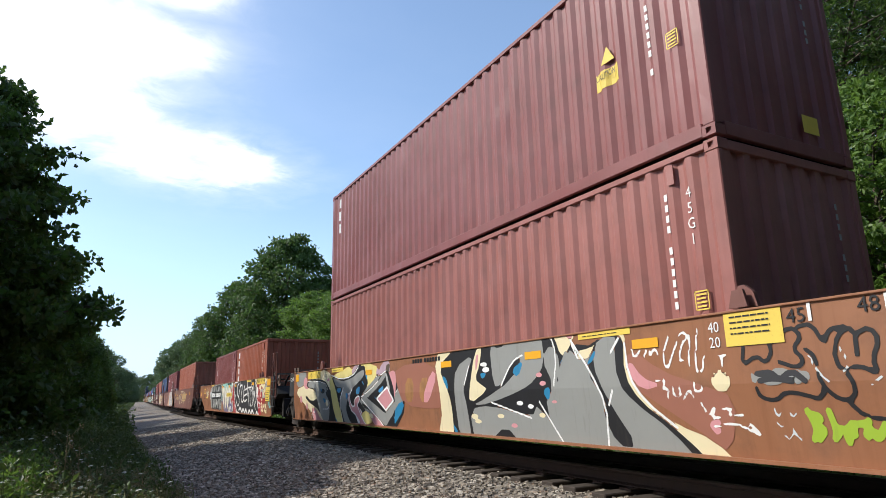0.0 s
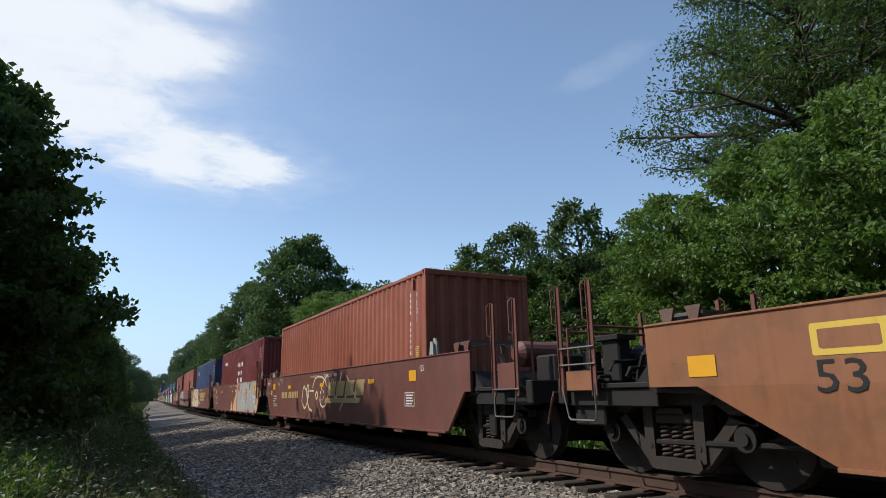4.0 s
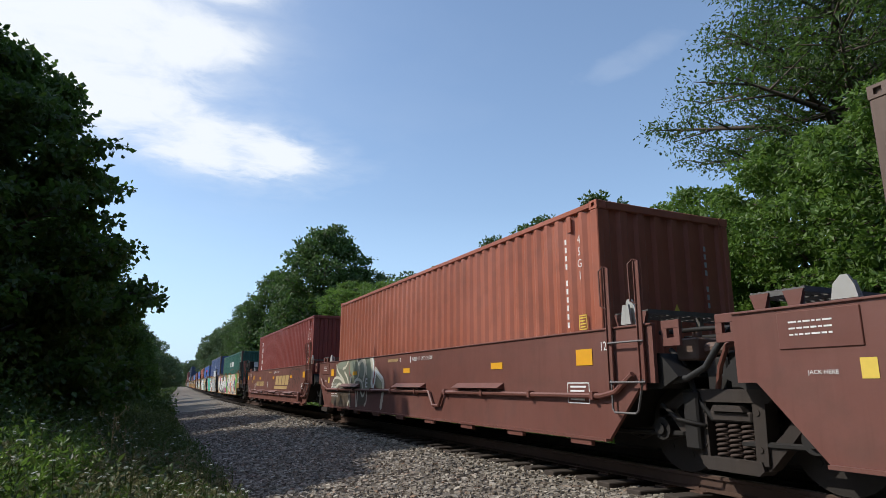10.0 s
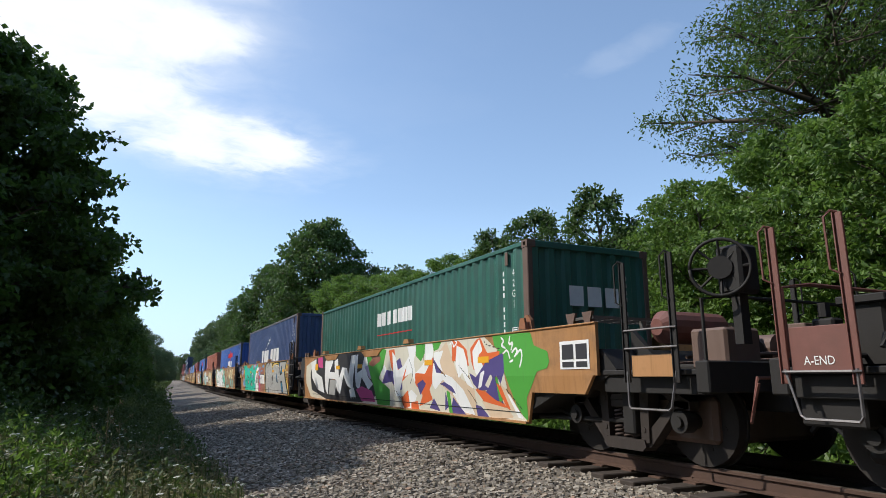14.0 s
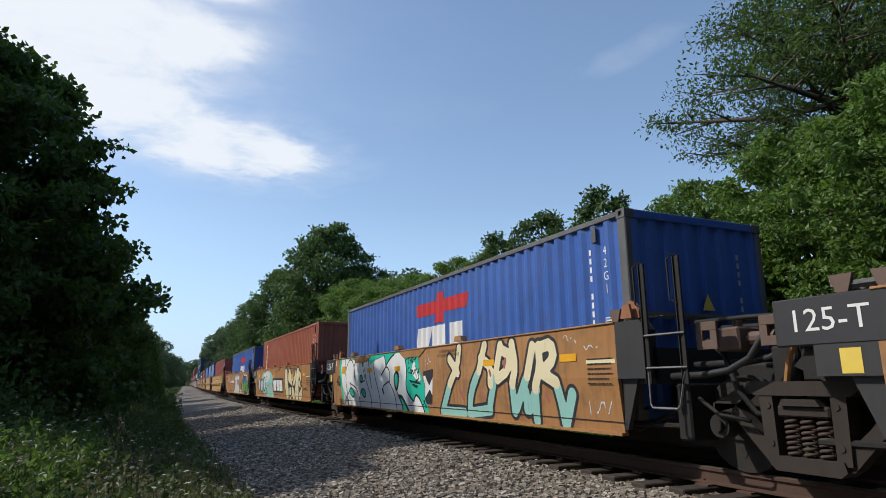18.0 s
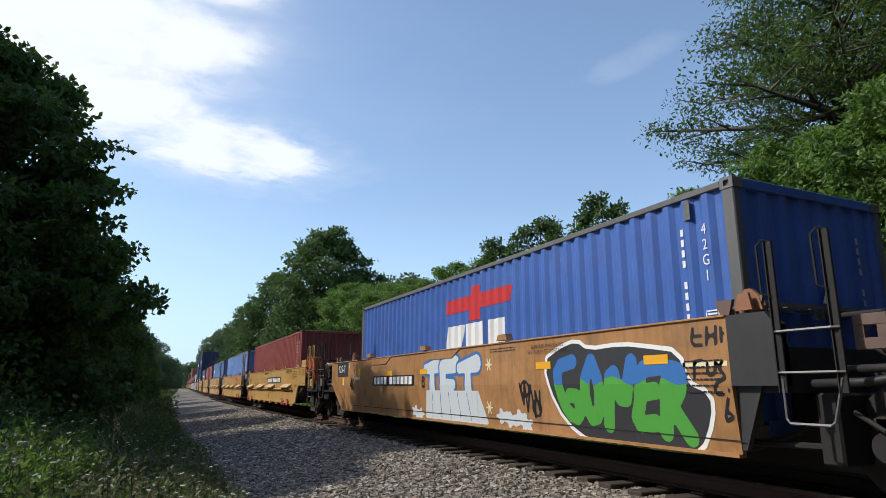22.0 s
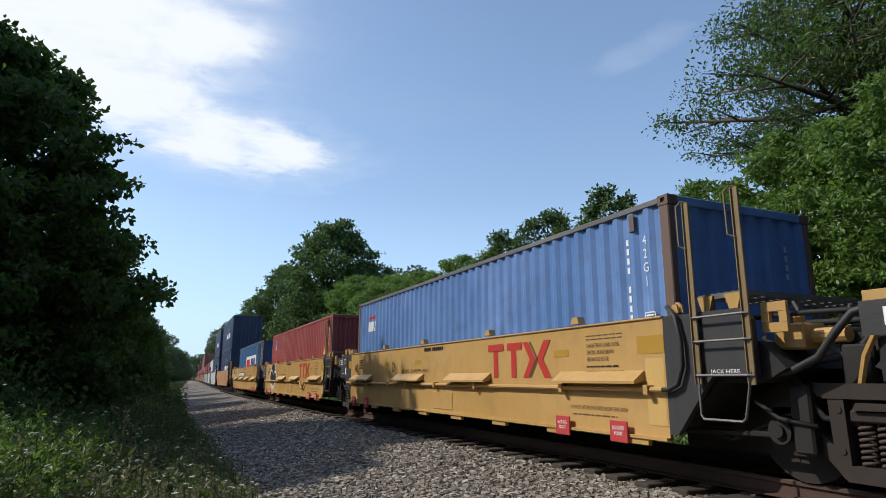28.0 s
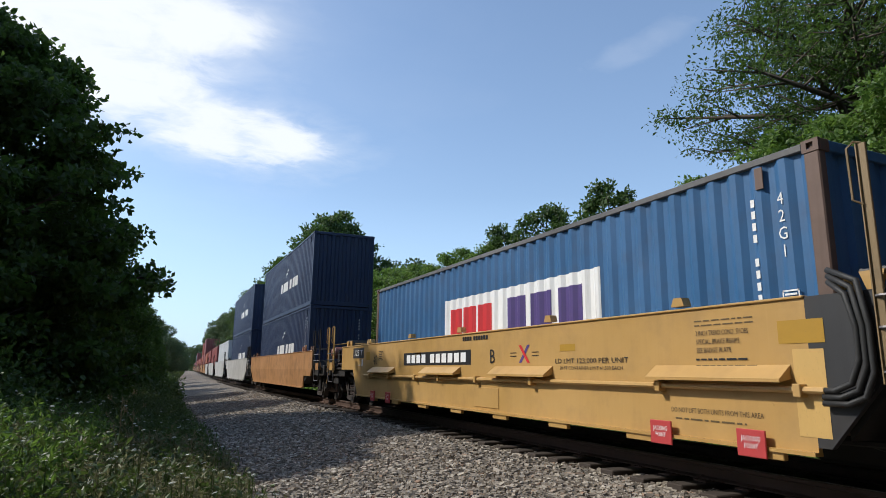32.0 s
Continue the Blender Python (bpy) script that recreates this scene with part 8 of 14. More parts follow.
    a.stroke("white", [(0.06, 1.36), (0.03, 0.98)], 0.05)
    a.stroke("white", [(-0.08, 0.89), (0.07, 0.93)], 0.05)
    a.stroke("white", [(0.35, 1.24), (0.33, 0.97)], 0.05)
    a.stroke("white", [(0.51, 1.32), (0.47, 1.10)], 0.05)
    a.stroke("s_cream", [(-1.80, 1.28), (-1.78, 1.09)], 0.06)
    a.stroke("s_cream", [(-0.98, 0.79), (-1.02, 0.57)], 0.06)
    a.stroke("s_cream", [(-0.43, 0.69), (-0.46, 0.49)], 0.06)
    a.stroke("s_cream", [(-0.05, 1.18), (-0.07, 0.93)], 0.06)
    a.stroke("s_cream", [(-0.12, 0.41), (-0.14, 0.29)], 0.06)
    a.stroke("s_cream", [(0.57, 0.92), (0.57, 0.79)], 0.06)
    a.area("s_red", [(0.24, 1.48), (0.31, 1.47), (0.30, 1.38), (0.22, 1.38)], 0.0, soft=1)
    a.area("s_red", [(0.52, 1.41), (0.68, 1.42), (0.70, 1.26), (0.59, 1.16), (0.50, 1.26)], 0.0, soft=1)
    a.area("s_red", [(0.26, 0.98), (0.36, 0.99), (0.34, 0.88), (0.25, 0.87)], 0.0, soft=1)
    a.area("s_red", [(0.57, 0.92), (0.83, 0.96), (0.88, 0.87), (0.66, 0.72), (0.57, 0.79)], 0.0, soft=1)
    a.area("s_red", [(0.81, 1.42), (0.98, 1.43), (0.94, 1.20), (0.81, 1.27)], 0.0, soft=1)
    a.stroke("white", [(0.02, 0.60), (-0.06, 0.51), (-0.01, 0.44), (0.07, 0.53)], 0.035)
    a.stroke("white", [(0.07, 0.44), (0.13, 0.58), (0.17, 0.47), (0.23, 0.60)], 0.035)
    a.stroke("white", [(0.23, 0.47), (0.28, 0.59)], 0.035)
    a.stroke("white", [(0.33, 0.59), (0.30, 0.46), (0.37, 0.48)], 0.035)
    a.stroke("white", [(0.45, 0.57), (0.42, 0.44), (0.50, 0.47)], 0.035)
    a.stroke("white", [(0.24, 0.70), (0.31, 0.81), (0.32, 0.68)], 0.035)
    a.stroke("white", [(0.40, 0.80), (0.44, 0.70), (0.54, 0.81), (0.53, 0.66)], 0.035)
    a.stroke("white", [(0.07, 0.26), (0.13, 0.39), (0.20, 0.37), (0.12, 0.32), (0.19, 0.25)], 0.035)
    a.stroke("white", [(0.27, 0.37), (0.24, 0.24), (0.33, 0.27)], 0.035)
    a.stroke("white", [(0.38, 0.26), (0.46, 0.38), (0.47, 0.25)], 0.035)
    a.stroke("white", [(0.57, 0.39), (0.52, 0.33), (0.58, 0.28)], 0.035)
    a.stroke("white", [(0.46, 1.58), (0.41, 1.54), (0.47, 1.50)], 0.035)
    a.stroke("white", [(0.55, 1.58), (0.52, 1.51), (0.58, 1.52), (0.55, 1.58)], 0.035)
    a.stroke("white", [(0.63, 1.50), (0.65, 1.58), (0.69, 1.55), (0.64, 1.53), (0.69, 1.49)], 0.035)
    a.stroke("white", [(0.77, 1.57), (0.74, 1.51), (0.80, 1.51), (0.77, 1.57)], 0.035)
    a.stroke("white", [(0.84, 1.50), (0.86, 1.57), (0.91, 1.50), (0.93, 1.57)], 0.035)
    a.area("white", [(1.13, 1.54), (1.95, 1.58), (2.62, 1.63), (3.42, 1.66), (4.33, 1.64), (4.95, 1.63), (5.40, 1.63), (5.57, 1.65), (5.74, 1.59), (5.89, 1.04), (6.00, 0.71), (6.10, 0.43), (5.98, 0.28), (5.41, 0.28), (4.01, 0.30), (1.98, 0.33), (1.56, 0.57), (1.40, 1.04)], 0.06, soft=1)
    a.area("s_charcoal", [(1.13, 1.54), (1.95, 1.58), (2.62, 1.63), (3.42, 1.66), (4.33, 1.64), (4.95, 1.63), (5.40, 1.63), (5.57, 1.65), (5.74, 1.59), (5.89, 1.04), (6.00, 0.71), (6.10, 0.43), (5.98, 0.28), (5.41, 0.28), (4.01, 0.30), (1.98, 0.33), (1.56, 0.57), (1.40, 1.04)], -0.01, soft=1)
    a.stroke("white", [(2.32, 1.52), (1.94, 1.42), (2.02, 1.07), (2.41, 0.98), (2.51, 0.77), (2.09, 0.58), (1.76, 0.80), (1.64, 1.08)], 0.06)
    a.stroke("white", [(2.63, 1.40), (2.79, 1.45), (3.14, 1.43), (2.90, 1.05), (3.00, 0.72), (3.46, 0.88)], 0.06)
    a.stroke("white", [(2.55, 1.62), (2.64, 1.38), (2.38, 1.06)], 0.06)
    a.stroke("white", [(3.55, 1.41), (3.38, 1.12), (3.50, 0.77), (4.06, 0.87)], 0.06)
    a.stroke("white", [(3.57, 1.24), (4.14, 1.30)], 0.06)
    a.stroke("white", [(3.52, 1.02), (4.06, 1.08)], 0.06)
    a.stroke("white", [(4.05, 1.59), (4.19, 1.30), (4.22, 1.02)], 0.06)
    a.stroke("white", [(4.30, 1.32), (4.87, 1.33)], 0.06)
    a.stroke("white", [(4.52, 1.28), (4.38, 1.02), (4.47, 0.65)], 0.06)
    a.stroke("white", [(4.72, 1.27), (4.72, 0.94), (4.75, 0.61), (4.91, 0.65)], 0.06)
    a.stroke("white", [(4.95, 1.19), (5.25, 1.39), (5.11, 1.00), (5.14, 0.68)], 0.06)
    a.stroke("white", [(5.25, 1.39), (5.31, 0.94), (5.62, 0.52)], 0.06)
    a.stroke("white", [(5.62, 1.64), (5.60, 1.22), (5.69, 0.75)], 0.06)
    a.stroke("white", [(5.33, 1.00), (5.44, 1.22), (5.63, 0.92)], 0.06)
    a.stroke("white", [(4.95, 1.62), (4.97, 1.32)], 0.06)
    a.stroke("white", [(2.28, 0.45), (2.63, 0.56), (2.86, 0.41)], 0.1)
    a.stroke("white", [(2.95, 0.39), (3.28, 0.53), (3.47, 0.36)], 0.1)
    a.stroke("white", [(3.58, 0.40), (3.81, 0.52), (4.01, 0.35)], 0.1)
    a.stroke("white", [(4.25, 0.35), (4.45, 0.49), (4.68, 0.38)], 0.1)
    a.stroke("white", [(4.76, 0.32), (5.03, 0.52), (5.27, 0.34)], 0.1)
    a.stroke("white", [(5.66, 0.34), (5.85, 0.46), (6.00, 0.32)], 0.1)
    a.area("white", [(5.88, 1.31), (6.19, 1.31), (6.16, 0.98), (6.05, 0.92)], 0.0, soft=1)
    a.area("s_red", [(6.20, 1.24), (6.49, 1.23), (6.48, 0.97), (6.55, 0.62), (6.62, 0.28), (6.08, 0.30), (6.09, 0.82)], 0.0, soft=1)
    a.area("s_pale_grey", [(6.49, 1.16), (6.76, 1.27), (7.03, 1.19), (7.47, 1.53), (7.73, 1.49), (7.60, 1.16), (7.37, 0.95), (6.91, 0.90)], 0.0, soft=1)
    a.area("s_cream2", [(6.91, 1.15), (7.24, 1.27), (7.31, 1.13), (7.08, 0.96)], 0.0, soft=1)
    a.area("s_red", [(6.62, 1.12), (6.79, 1.15), (6.91, 1.03), (6.80, 0.89), (6.63, 0.92)], 0.0, soft=1)
    a.area("s_red", [(7.20, 1.11), (7.41, 1.17), (7.41, 1.03), (7.24, 1.00)], 0.0, soft=1)
    a.area("s_red", [(6.78, 0.74), (6.91, 0.78), (6.89, 0.63), (6.75, 0.60)], 0.0, soft=1)
    a.area("s_red", [(7.16, 0.89), (7.31, 0.91), (7.30, 0.78), (7.16, 0.76)], 0.0, soft=1)
    a.area("s_red", [(6.97, 0.65), (7.09, 0.67), (7.05, 0.55), (6.95, 0.54)], 0.0, soft=1)
    a.stroke("ink", [(7.38, 1.40), (7.51, 1.48), (7.67, 1.37), (7.60, 1.24), (7.42, 1.24), (7.38, 1.40)], 0.022)
    a.stroke("ink", [(7.42, 1.37), (7.39, 1.28)], 0.022)
    a.stroke("ink", [(7.43, 1.37), (7.48, 1.38)], 0.022)
    a.stroke("ink", [(7.60, 1.37), (7.54, 1.33), (7.59, 1.28)], 0.022)
    a.stroke("ink", [(7.03, 1.24), (6.93, 1.15), (7.05, 1.10), (7.13, 1.19), (7.03, 1.24)], 0.022)
    a.stroke("ink", [(6.50, 0.97), (6.91, 0.91), (7.36, 0.90)], 0.022)
    a.stroke("s_cream", [(6.79, 0.77), (6.68, 0.74), (6.66, 0.45), (6.79, 0.47)], 0.05)
    a.stroke("s_cream", [(6.67, 0.61), (6.81, 0.65)], 0.05)
    a.stroke("s_cream", [(6.84, 0.46), (6.96, 0.71), (7.00, 0.58), (7.13, 0.76), (7.07, 0.45)], 0.05)
    a.stroke("s_cream", [(7.30, 0.71), (7.21, 0.65), (7.42, 0.64), (7.43, 0.39), (7.14, 0.48)], 0.05)
    a.stroke("white", [(6.14, 0.90), (6.12, 0.76)], 0.035)
    a.stroke("white", [(6.29, 1.03), (6.29, 0.92)], 0.035)
    a.stroke("white", [(6.35, 0.97), (6.35, 0.91)], 0.035)
    a.stroke("white", [(6.11, 0.74), (6.20, 0.82), (6.23, 0.72), (6.33, 0.81), (6.37, 0.70), (6.50, 0.77), (6.37, 0.64), (6.50, 0.49), (6.40, 0.46)], 0.035)
    a.stroke("white", [(6.19, 0.58), (6.33, 0.57)], 0.035)
    a.stroke("s_cyan2", [(8.09, 1.14), (8.04, 0.87)], 0.045)
    a.stroke("s_cyan2", [(8.27, 1.07), (8.15, 1.05), (8.24, 0.93), (8.11, 0.87)], 0.045)
    a.stroke("s_cyan2", [(8.30, 1.05), (8.47, 1.07)], 0.045)
    a.stroke("s_cyan2", [(8.39, 1.06), (8.35, 0.87)], 0.045)
    a.stroke("s_cyan2", [(7.74, 0.79), (7.71, 0.57)], 0.045)
    a.stroke("s_cyan2", [(7.75, 0.79), (7.88, 0.74), (7.74, 0.68)], 0.045)
    a.stroke("s_cyan2", [(7.95, 0.76), (7.90, 0.64), (7.94, 0.58), (8.06, 0.77)], 0.045)
    a.stroke("s_cyan2", [(8.04, 0.58), (8.11, 0.79), (8.14, 0.59), (8.22, 0.79)], 0.045)
    a.stroke("s_cyan2", [(8.29, 0.79), (8.34, 0.71)], 0.045)
    a.stroke("s_cyan2", [(8.36, 0.80), (8.27, 0.69)], 0.045)
    a.cut()
    c = CARS[1]
    number_bars(c, -3.75, 1.095, 2.75, 0.20, 10, 4, "white", X0, 2)
    bar(c, 6.53, 1.52, 1.46, 0.22, "label_yellow", X0, 2, name="notice_plate")
    word(c, "40", 5.9, 1.55, 0.15, 0.10, "ink", X0, 3), word(c, "20", 5.9, 1.45, 0.15, 0.08, "ink", X0, 3), word(c, "45", 6.62, 1.53, 0.15, 0.10, "ink", X0, 3), word(c, "48", 7.08, 1.54, 0.15, 0.10, "ink", X0, 3), lines(c, 6.25, 1.53, 0.4, 0.14, 4, "ink", X0, 3, 5)
    bar(c, 6.00, 1.54, 0.025, 0.14, "ink", X0, 3), bar(c, 6.74, 1.53, 0.025, 0.14, "ink", X0, 3), bar(c, 7.19, 1.54, 0.025, 0.14, "ink", X0, 3)
    bar(c, 7.84, 1.44, 0.48, 0.21, "reflector", X0, 2, name="reflector")
    bar(c, 7.70, 1.05, 0.62, 0.46, "label_yellow", X0, 2, name="notice_plate"), lines(c, 7.70, 1.02, 0.5, 0.34, 6, "ink", X0, 3, 6)
    word(c, "B", -1.62, 1.06, 0.17, 0.24, "ink", X0, 2)
    bar(c, 0.05, 1.09, 1.42, 0.16, "label_yellow", X0, 2, name="notice_plate"), word(c, "LD LMT 115800 PER UNIT", 0.05, 1.09, 1.3, 0.09, "ink", X0, 3)
    number_bars(c, 0.0, 1.555, 1.1, 0.07, 10, 4, "ink", X0, 2)
    word(c, "53", -8.0, 0.84 + 0.2, 0.4, 0.26, "ink", X0, 1)
    bar(c, -5.0, 1.58, 0.9, 0.06, "label_yellow", X0, 2, name="notice_plate"), bar(c, 4.4, 1.57, 0.85, 0.06, "label_yellow", X0, 2, name="notice_plate"), bar(c, -7.0, 0.995, 0.6, 0.07, "label_yellow", X0, 2, name="notice_plate")
    reflectors(c, (-1.85, -0.07, 1.55, 5.2), 1.45), reflectors(c, (-9.3,), 1.12)


def logo_slabs(c, w, z, wide, tall, ink, x, n=4, slant=0.22, layer=2):
    """A maker's mark, drawn as plain leaning slabs."""
    cell = wide / n
    for k in range(n):
        bar(c, w - wide / 2 + cell * (k + 0.5), z, cell * 0.86, tall, ink, x, layer, slant)


def brown_cars():
    for i in range(2, 7):
        c, f0 = CARS[i], i == 2
        reflectors(c, (-5.85, -3.66, 0.0, 3.8, 6.0) if i != 6 else (-7.66, -5.68, -3.66, 0.05, 3.8, 6.0), 1.25)
        bar(c, 0.22, 1.475, 0.035, 0.13, "white", X0, 2)
        word(c, "WELL LD LMT 124,900" if i == 3 else "WELL LD LMT 124,700", 0.82, 1.475, 1.02, 0.085, "white", X0, 2)
        number_bars(c, -0.82, 1.49, 0.66, 0.06, 10, 4, "gold", X0, 2)
        word(c, {2: "B", 3: "C", 4: "D", 5: "E", 6: "A"}[i], -0.36 if i != 6 else -1.42, 1.485 if i != 6 else 0.98, 0.07 if i != 6 else 0.17, 0.085 if i != 6 else 0.26, "white", X0, 2)
        if i in (3, 5, 2):
            word(c, {2: "B", 3: "C", 5: "E"}[i], {2: -1.33, 3: -2.73, 5: -2.65}[i], 1.0, 0.15, 0.22, "white", X0, 3)
        for k, tx in enumerate(("2 INCH H F COMP SHOES", "NO. 24 BRAKE BEAMS", "38 INCH WHEELS")):
            word(c, tx, -5.62 - 0.08 * k + (0.0 if i != 6 else 0.6), 0.98 - 0.085 * k, 0.62 - 0.13 * k, 0.052, "white", X0, 2)
        lines(c, -5.55 + (0.0 if i != 6 else 0.6), 0.68, 0.75, 0.13, 2, "white", X0, 2, 4)
        part("access_panel", cached("hatch", lambda: Shape().box(-0.012, 0, -0.36, 0.36, -0.16, 0.16, 0.006).mesh("access_panel", M["brown"])), c, m=pose(-X0, 6.62, 1.42))
        lines(c, -6.62, 1.44, 0.5, 0.16, 3, "white", X0 + 0.012, 1, 8)
        bar(c, -6.25, 1.09, 0.13, 0.16, "label_yellow", X0, 1, name="notice_plate")
        word(c, "JACK HERE", -6.62, 0.99 if i == 6 else 1.06, 0.26, 0.045, "white", X0, 2)
        word(c, "125", 6.42, 1.42, 0.16, 0.11, "white", X0, 2)
        word_box(c, 5.85, 0.86, 0.45, 0.26, "white", X0, 1)
        if i in (2, 6):
            number_bars(c, -3.6, 1.0, 2.2, 0.20, 10, 4, "gold", X0, 2)
        if i in (2, 4, 6):
            logo_slabs(c, 1.98, 1.13, 2.85, 0.36, "gold", X0, slant=0.4)
            bar(c, 1.72, 0.84, 2.75, 0.12, "gold", X0, 2, 1.2)
        if i in (5, 6):
            zp = 0.83 if i == 5 else 0.56
            def pipe(zp=zp, i=i):
                g = Shape()
                x = -X0 - 0.045
                kink = [(x, -1.0, zp), (x, -1.25, zp), (x, -1.45, zp - 0.25), (x, -1.7, zp - 0.25), (x, -1.9, zp)] if i == 5 else []
                g.tube([(x, -6.9, zp + 0.25), (x, -6.6, zp + 0.05), (x, -6.35, zp)] + kink[::-1] + [(x, 3.0, zp), (x, 6.3, zp), (x, 6.7, zp + 0.1), (x, 6.95, zp + 0.3)], 0.033, 7)
                for y in np.arange(-6.2, 6.4, 1.4):
                    g.box(-X0 - 0.09, -X0, y - 0.03, y + 0.03, zp - 0.05, zp + 0.05, 0.006)
                return g.mesh("brake_pipe", M["brown"])
            part("brake_pipe", cached(("pipe", i), pipe), c)
            if i == 6:
                part("pipe_bracket", cached("pipe_block", lambda: Shape().box(-X0 - 0.14, -X0 + 0.01, -5.87, -5.64, 0.38, 0.70, 0.012).mesh("pipe_bracket", M["brown"])), c)
                for k in range(2):
                    part("brake_pipe", cached(("side_pipe", k), lambda k=k: Shape().tube([(-X0 - 0.05, 6.2, 0.62 + 0.07 * k), (-X0 - 0.05, -5.7, 0.62 + 0.07 * k), (-X0 - 0.05, -5.95 + 0.06 * k, 0.64 + 0.07 * k), (-X0 - 0.05, -6.25 + 0.1 * k, 0.86 + 0.07 * k), (-X0 - 0.05, -6.5 + 0.1 * k, 1.02 + 0.06 * k), (-X0 + 0.02, -6.7, 1.04 + 0.06 * k)], 0.018, 6).mesh("brake_pipe", M["brown"], smooth=True)), c)
            guard = cached("guard_brown", lambda: Shape().prism([(0, 0), (0, 0.10), (-0.13, 0.02)], -0.8, 0.8, "xz").mesh("pipe_guard", M["brown"]))
            for w in (-3.1, 0.2, 3.6) if i == 6 else (0.2, 3.2, -4.0):
                part("pipe_guard", guard, c, m=pose(-X0, -w, zp + 0.06))
    a = Art(CARS[2], "brown", -8.2, 7.2, -6.6, 8.0)
    a.stroke("s_cream", [(-2.05, 0.8), (-1.9, 1.3), (-1.6, 1.1), (-1.35, 1.35), (-1.3, 0.9), (-1.7, 0.55), (-1.95, 0.75)], 0.05).stroke("s_cream", [(-1.6, 1.15), (-1.3, 0.6), (-0.9, 0.55)], 0.06).stroke("s_cream", [(-1.2, 1.1), (-0.8, 1.1)], 0.05)
    a.stroke("s_cream", [(-0.6, 1.0), (-0.5, 0.85), (-0.35, 0.95), (-0.45, 1.1), (-0.6, 1.0)], 0.05).stroke("s_cream", [(-0.9, 1.2), (-0.6, 1.5), (0.2, 1.45), (0.6, 1.1), (0.45, 0.7), (0.0, 0.65), (-0.2, 0.9), (0.1, 1.3), (0.5, 1.5)], 0.045)
    a.stroke("s_cream", [(0.7, 0.9), (1.0, 1.55), (1.2, 0.7), (1.7, 1.5)], 0.05).stroke("s_cream", [(1.6, 0.6), (2.4, 1.2), (2.0, 1.5), (2.9, 0.8)], 0.045)
    a.tag("s_pale_grey", -5.35, -5.05, 1.32, 1.45, 0.02, 3, 7).tag("s_pale_grey", -5.0, -4.6, 1.4, 1.56, 0.018, 5, 9)
    a.stroke("white", [(-0.12, 0.85), (-0.12, 1.12), (0.2, 1.12), (0.2, 0.85), (-0.12, 0.85)], 0.025)
    a.cut()
    a = Art(CARS[3], "brown", -7.2, 7.55, -0.9, 7.2)
    a.area("s_peach", [(-0.47, 0.31), (-0.19, 0.6), (-0.06, 0.84), (0.09, 0.67), (0.32, 0.29)], 0.0, soft=1)
    a.area("s_peach", [(0.32, 0.28), (0.57, 0.73), (1.1, 1.13), (1.28, 1.37), (1.6, 1.66), (2.03, 1.65), (1.84, 1.34), (1.71, 1.3), (1.68, 0.28)], 0.0, soft=1)
    a.blob("s_peach", 0.87, 1.27, 0.08, 0.08)
    a.blob("s_peach", 1.03, 1.21, 0.05, 0.06)
    a.blob("s_peach", 1.46, 1.55, 0.07, 0.11)
    a.blob("s_peach", 0.58, 0.88, 0.07, 0.06)
    a.blob("s_peach", -0.42, 0.57, 0.06, 0.05)
    a.blob("s_peach", 0.44, 0.75, 0.04, 0.03)
    a.area("s_rose2", [(1.27, 1.32), (2.0, 1.65), (2.81, 1.65), (4.65, 1.66), (4.46, 0.27), (3.62, 0.25), (1.68, 0.28), (1.38, 0.52)], 0.0, soft=1)
    a.area("s_pale_grey", [(1.51, 1.32), (1.84, 1.29), (2.2, 1.13), (2.18, 1.47), (2.43, 1.63), (2.62, 1.64), (2.68, 1.25), (2.61, 1.01), (2.81, 0.74), (2.81, 0.36), (1.68, 0.28), (1.62, 0.8), (1.52, 1.17)], 0.0, soft=1)
    a.area("s_rose2", [(2.27, 1.21), (2.41, 1.18), (2.36, 1.04), (2.49, 0.95), (2.46, 0.82), (2.4, 0.83), (2.35, 0.95), (2.25, 0.98)], 0.0, soft=1)
    a.area("s_pale_grey", [(2.73, 1.63), (3.18, 1.63), (3.1, 1.12), (3.14, 0.79), (3.47, 0.86), (3.43, 0.33), (2.8, 0.32), (2.79, 0.82), (2.67, 1.05), (2.77, 1.29)], 0.0, soft=1)
    a.area("s_pale_grey", [(3.22, 1.64), (3.63, 1.63), (3.56, 1.32), (3.45, 1.11), (3.51, 1.0), (3.61, 1.11), (3.61, 1.25), (3.67, 1.64), (3.98, 1.65), (3.87, 1.34), (3.82, 1.1), (3.83, 0.77), (4.05, 0.68), (4.01, 0.34), (3.44, 0.33), (3.47, 0.86), (3.15, 0.81), (3.17, 1.38)], 0.0, soft=1)
    a.area("s_pale_grey", [(4.0, 1.46), (4.25, 1.62), (4.5, 1.62), (4.46, 1.2), (4.44, 0.7), (4.41, 0.26), (4.21, 0.33), (4.1, 0.78), (4.01, 1.1), (4.28, 1.04), (4.21, 1.28)], 0.0, soft=1)
    a.area("s_pale_grey", [(4.52, 1.62), (4.65, 1.62), (4.46, 0.27), (4.42, 0.29), (4.49, 1.2)], 0.0, soft=1)
    a.stroke("white", [(3.18, 1.63), (3.13, 1.12), (3.13, 0.79), (3.47, 0.85), (3.42, 0.33)], 0.03)
    a.stroke("white", [(3.65, 1.63), (3.56, 1.32), (3.47, 1.11)], 0.03)
    a.stroke("white", [(3.98, 1.65), (3.87, 1.27), (3.83, 0.77), (4.07, 0.67), (4.01, 0.34)], 0.03)
    a.stroke("white", [(4.01, 1.46), (4.18, 1.31), (4.27, 1.04)], 0.03)
    a.stroke("white", [(4.03, 1.11), (4.11, 0.81), (4.23, 0.33)], 0.03)
    a.stroke("white", [(4.49, 1.62), (4.47, 1.2), (4.46, 0.67)], 0.03)
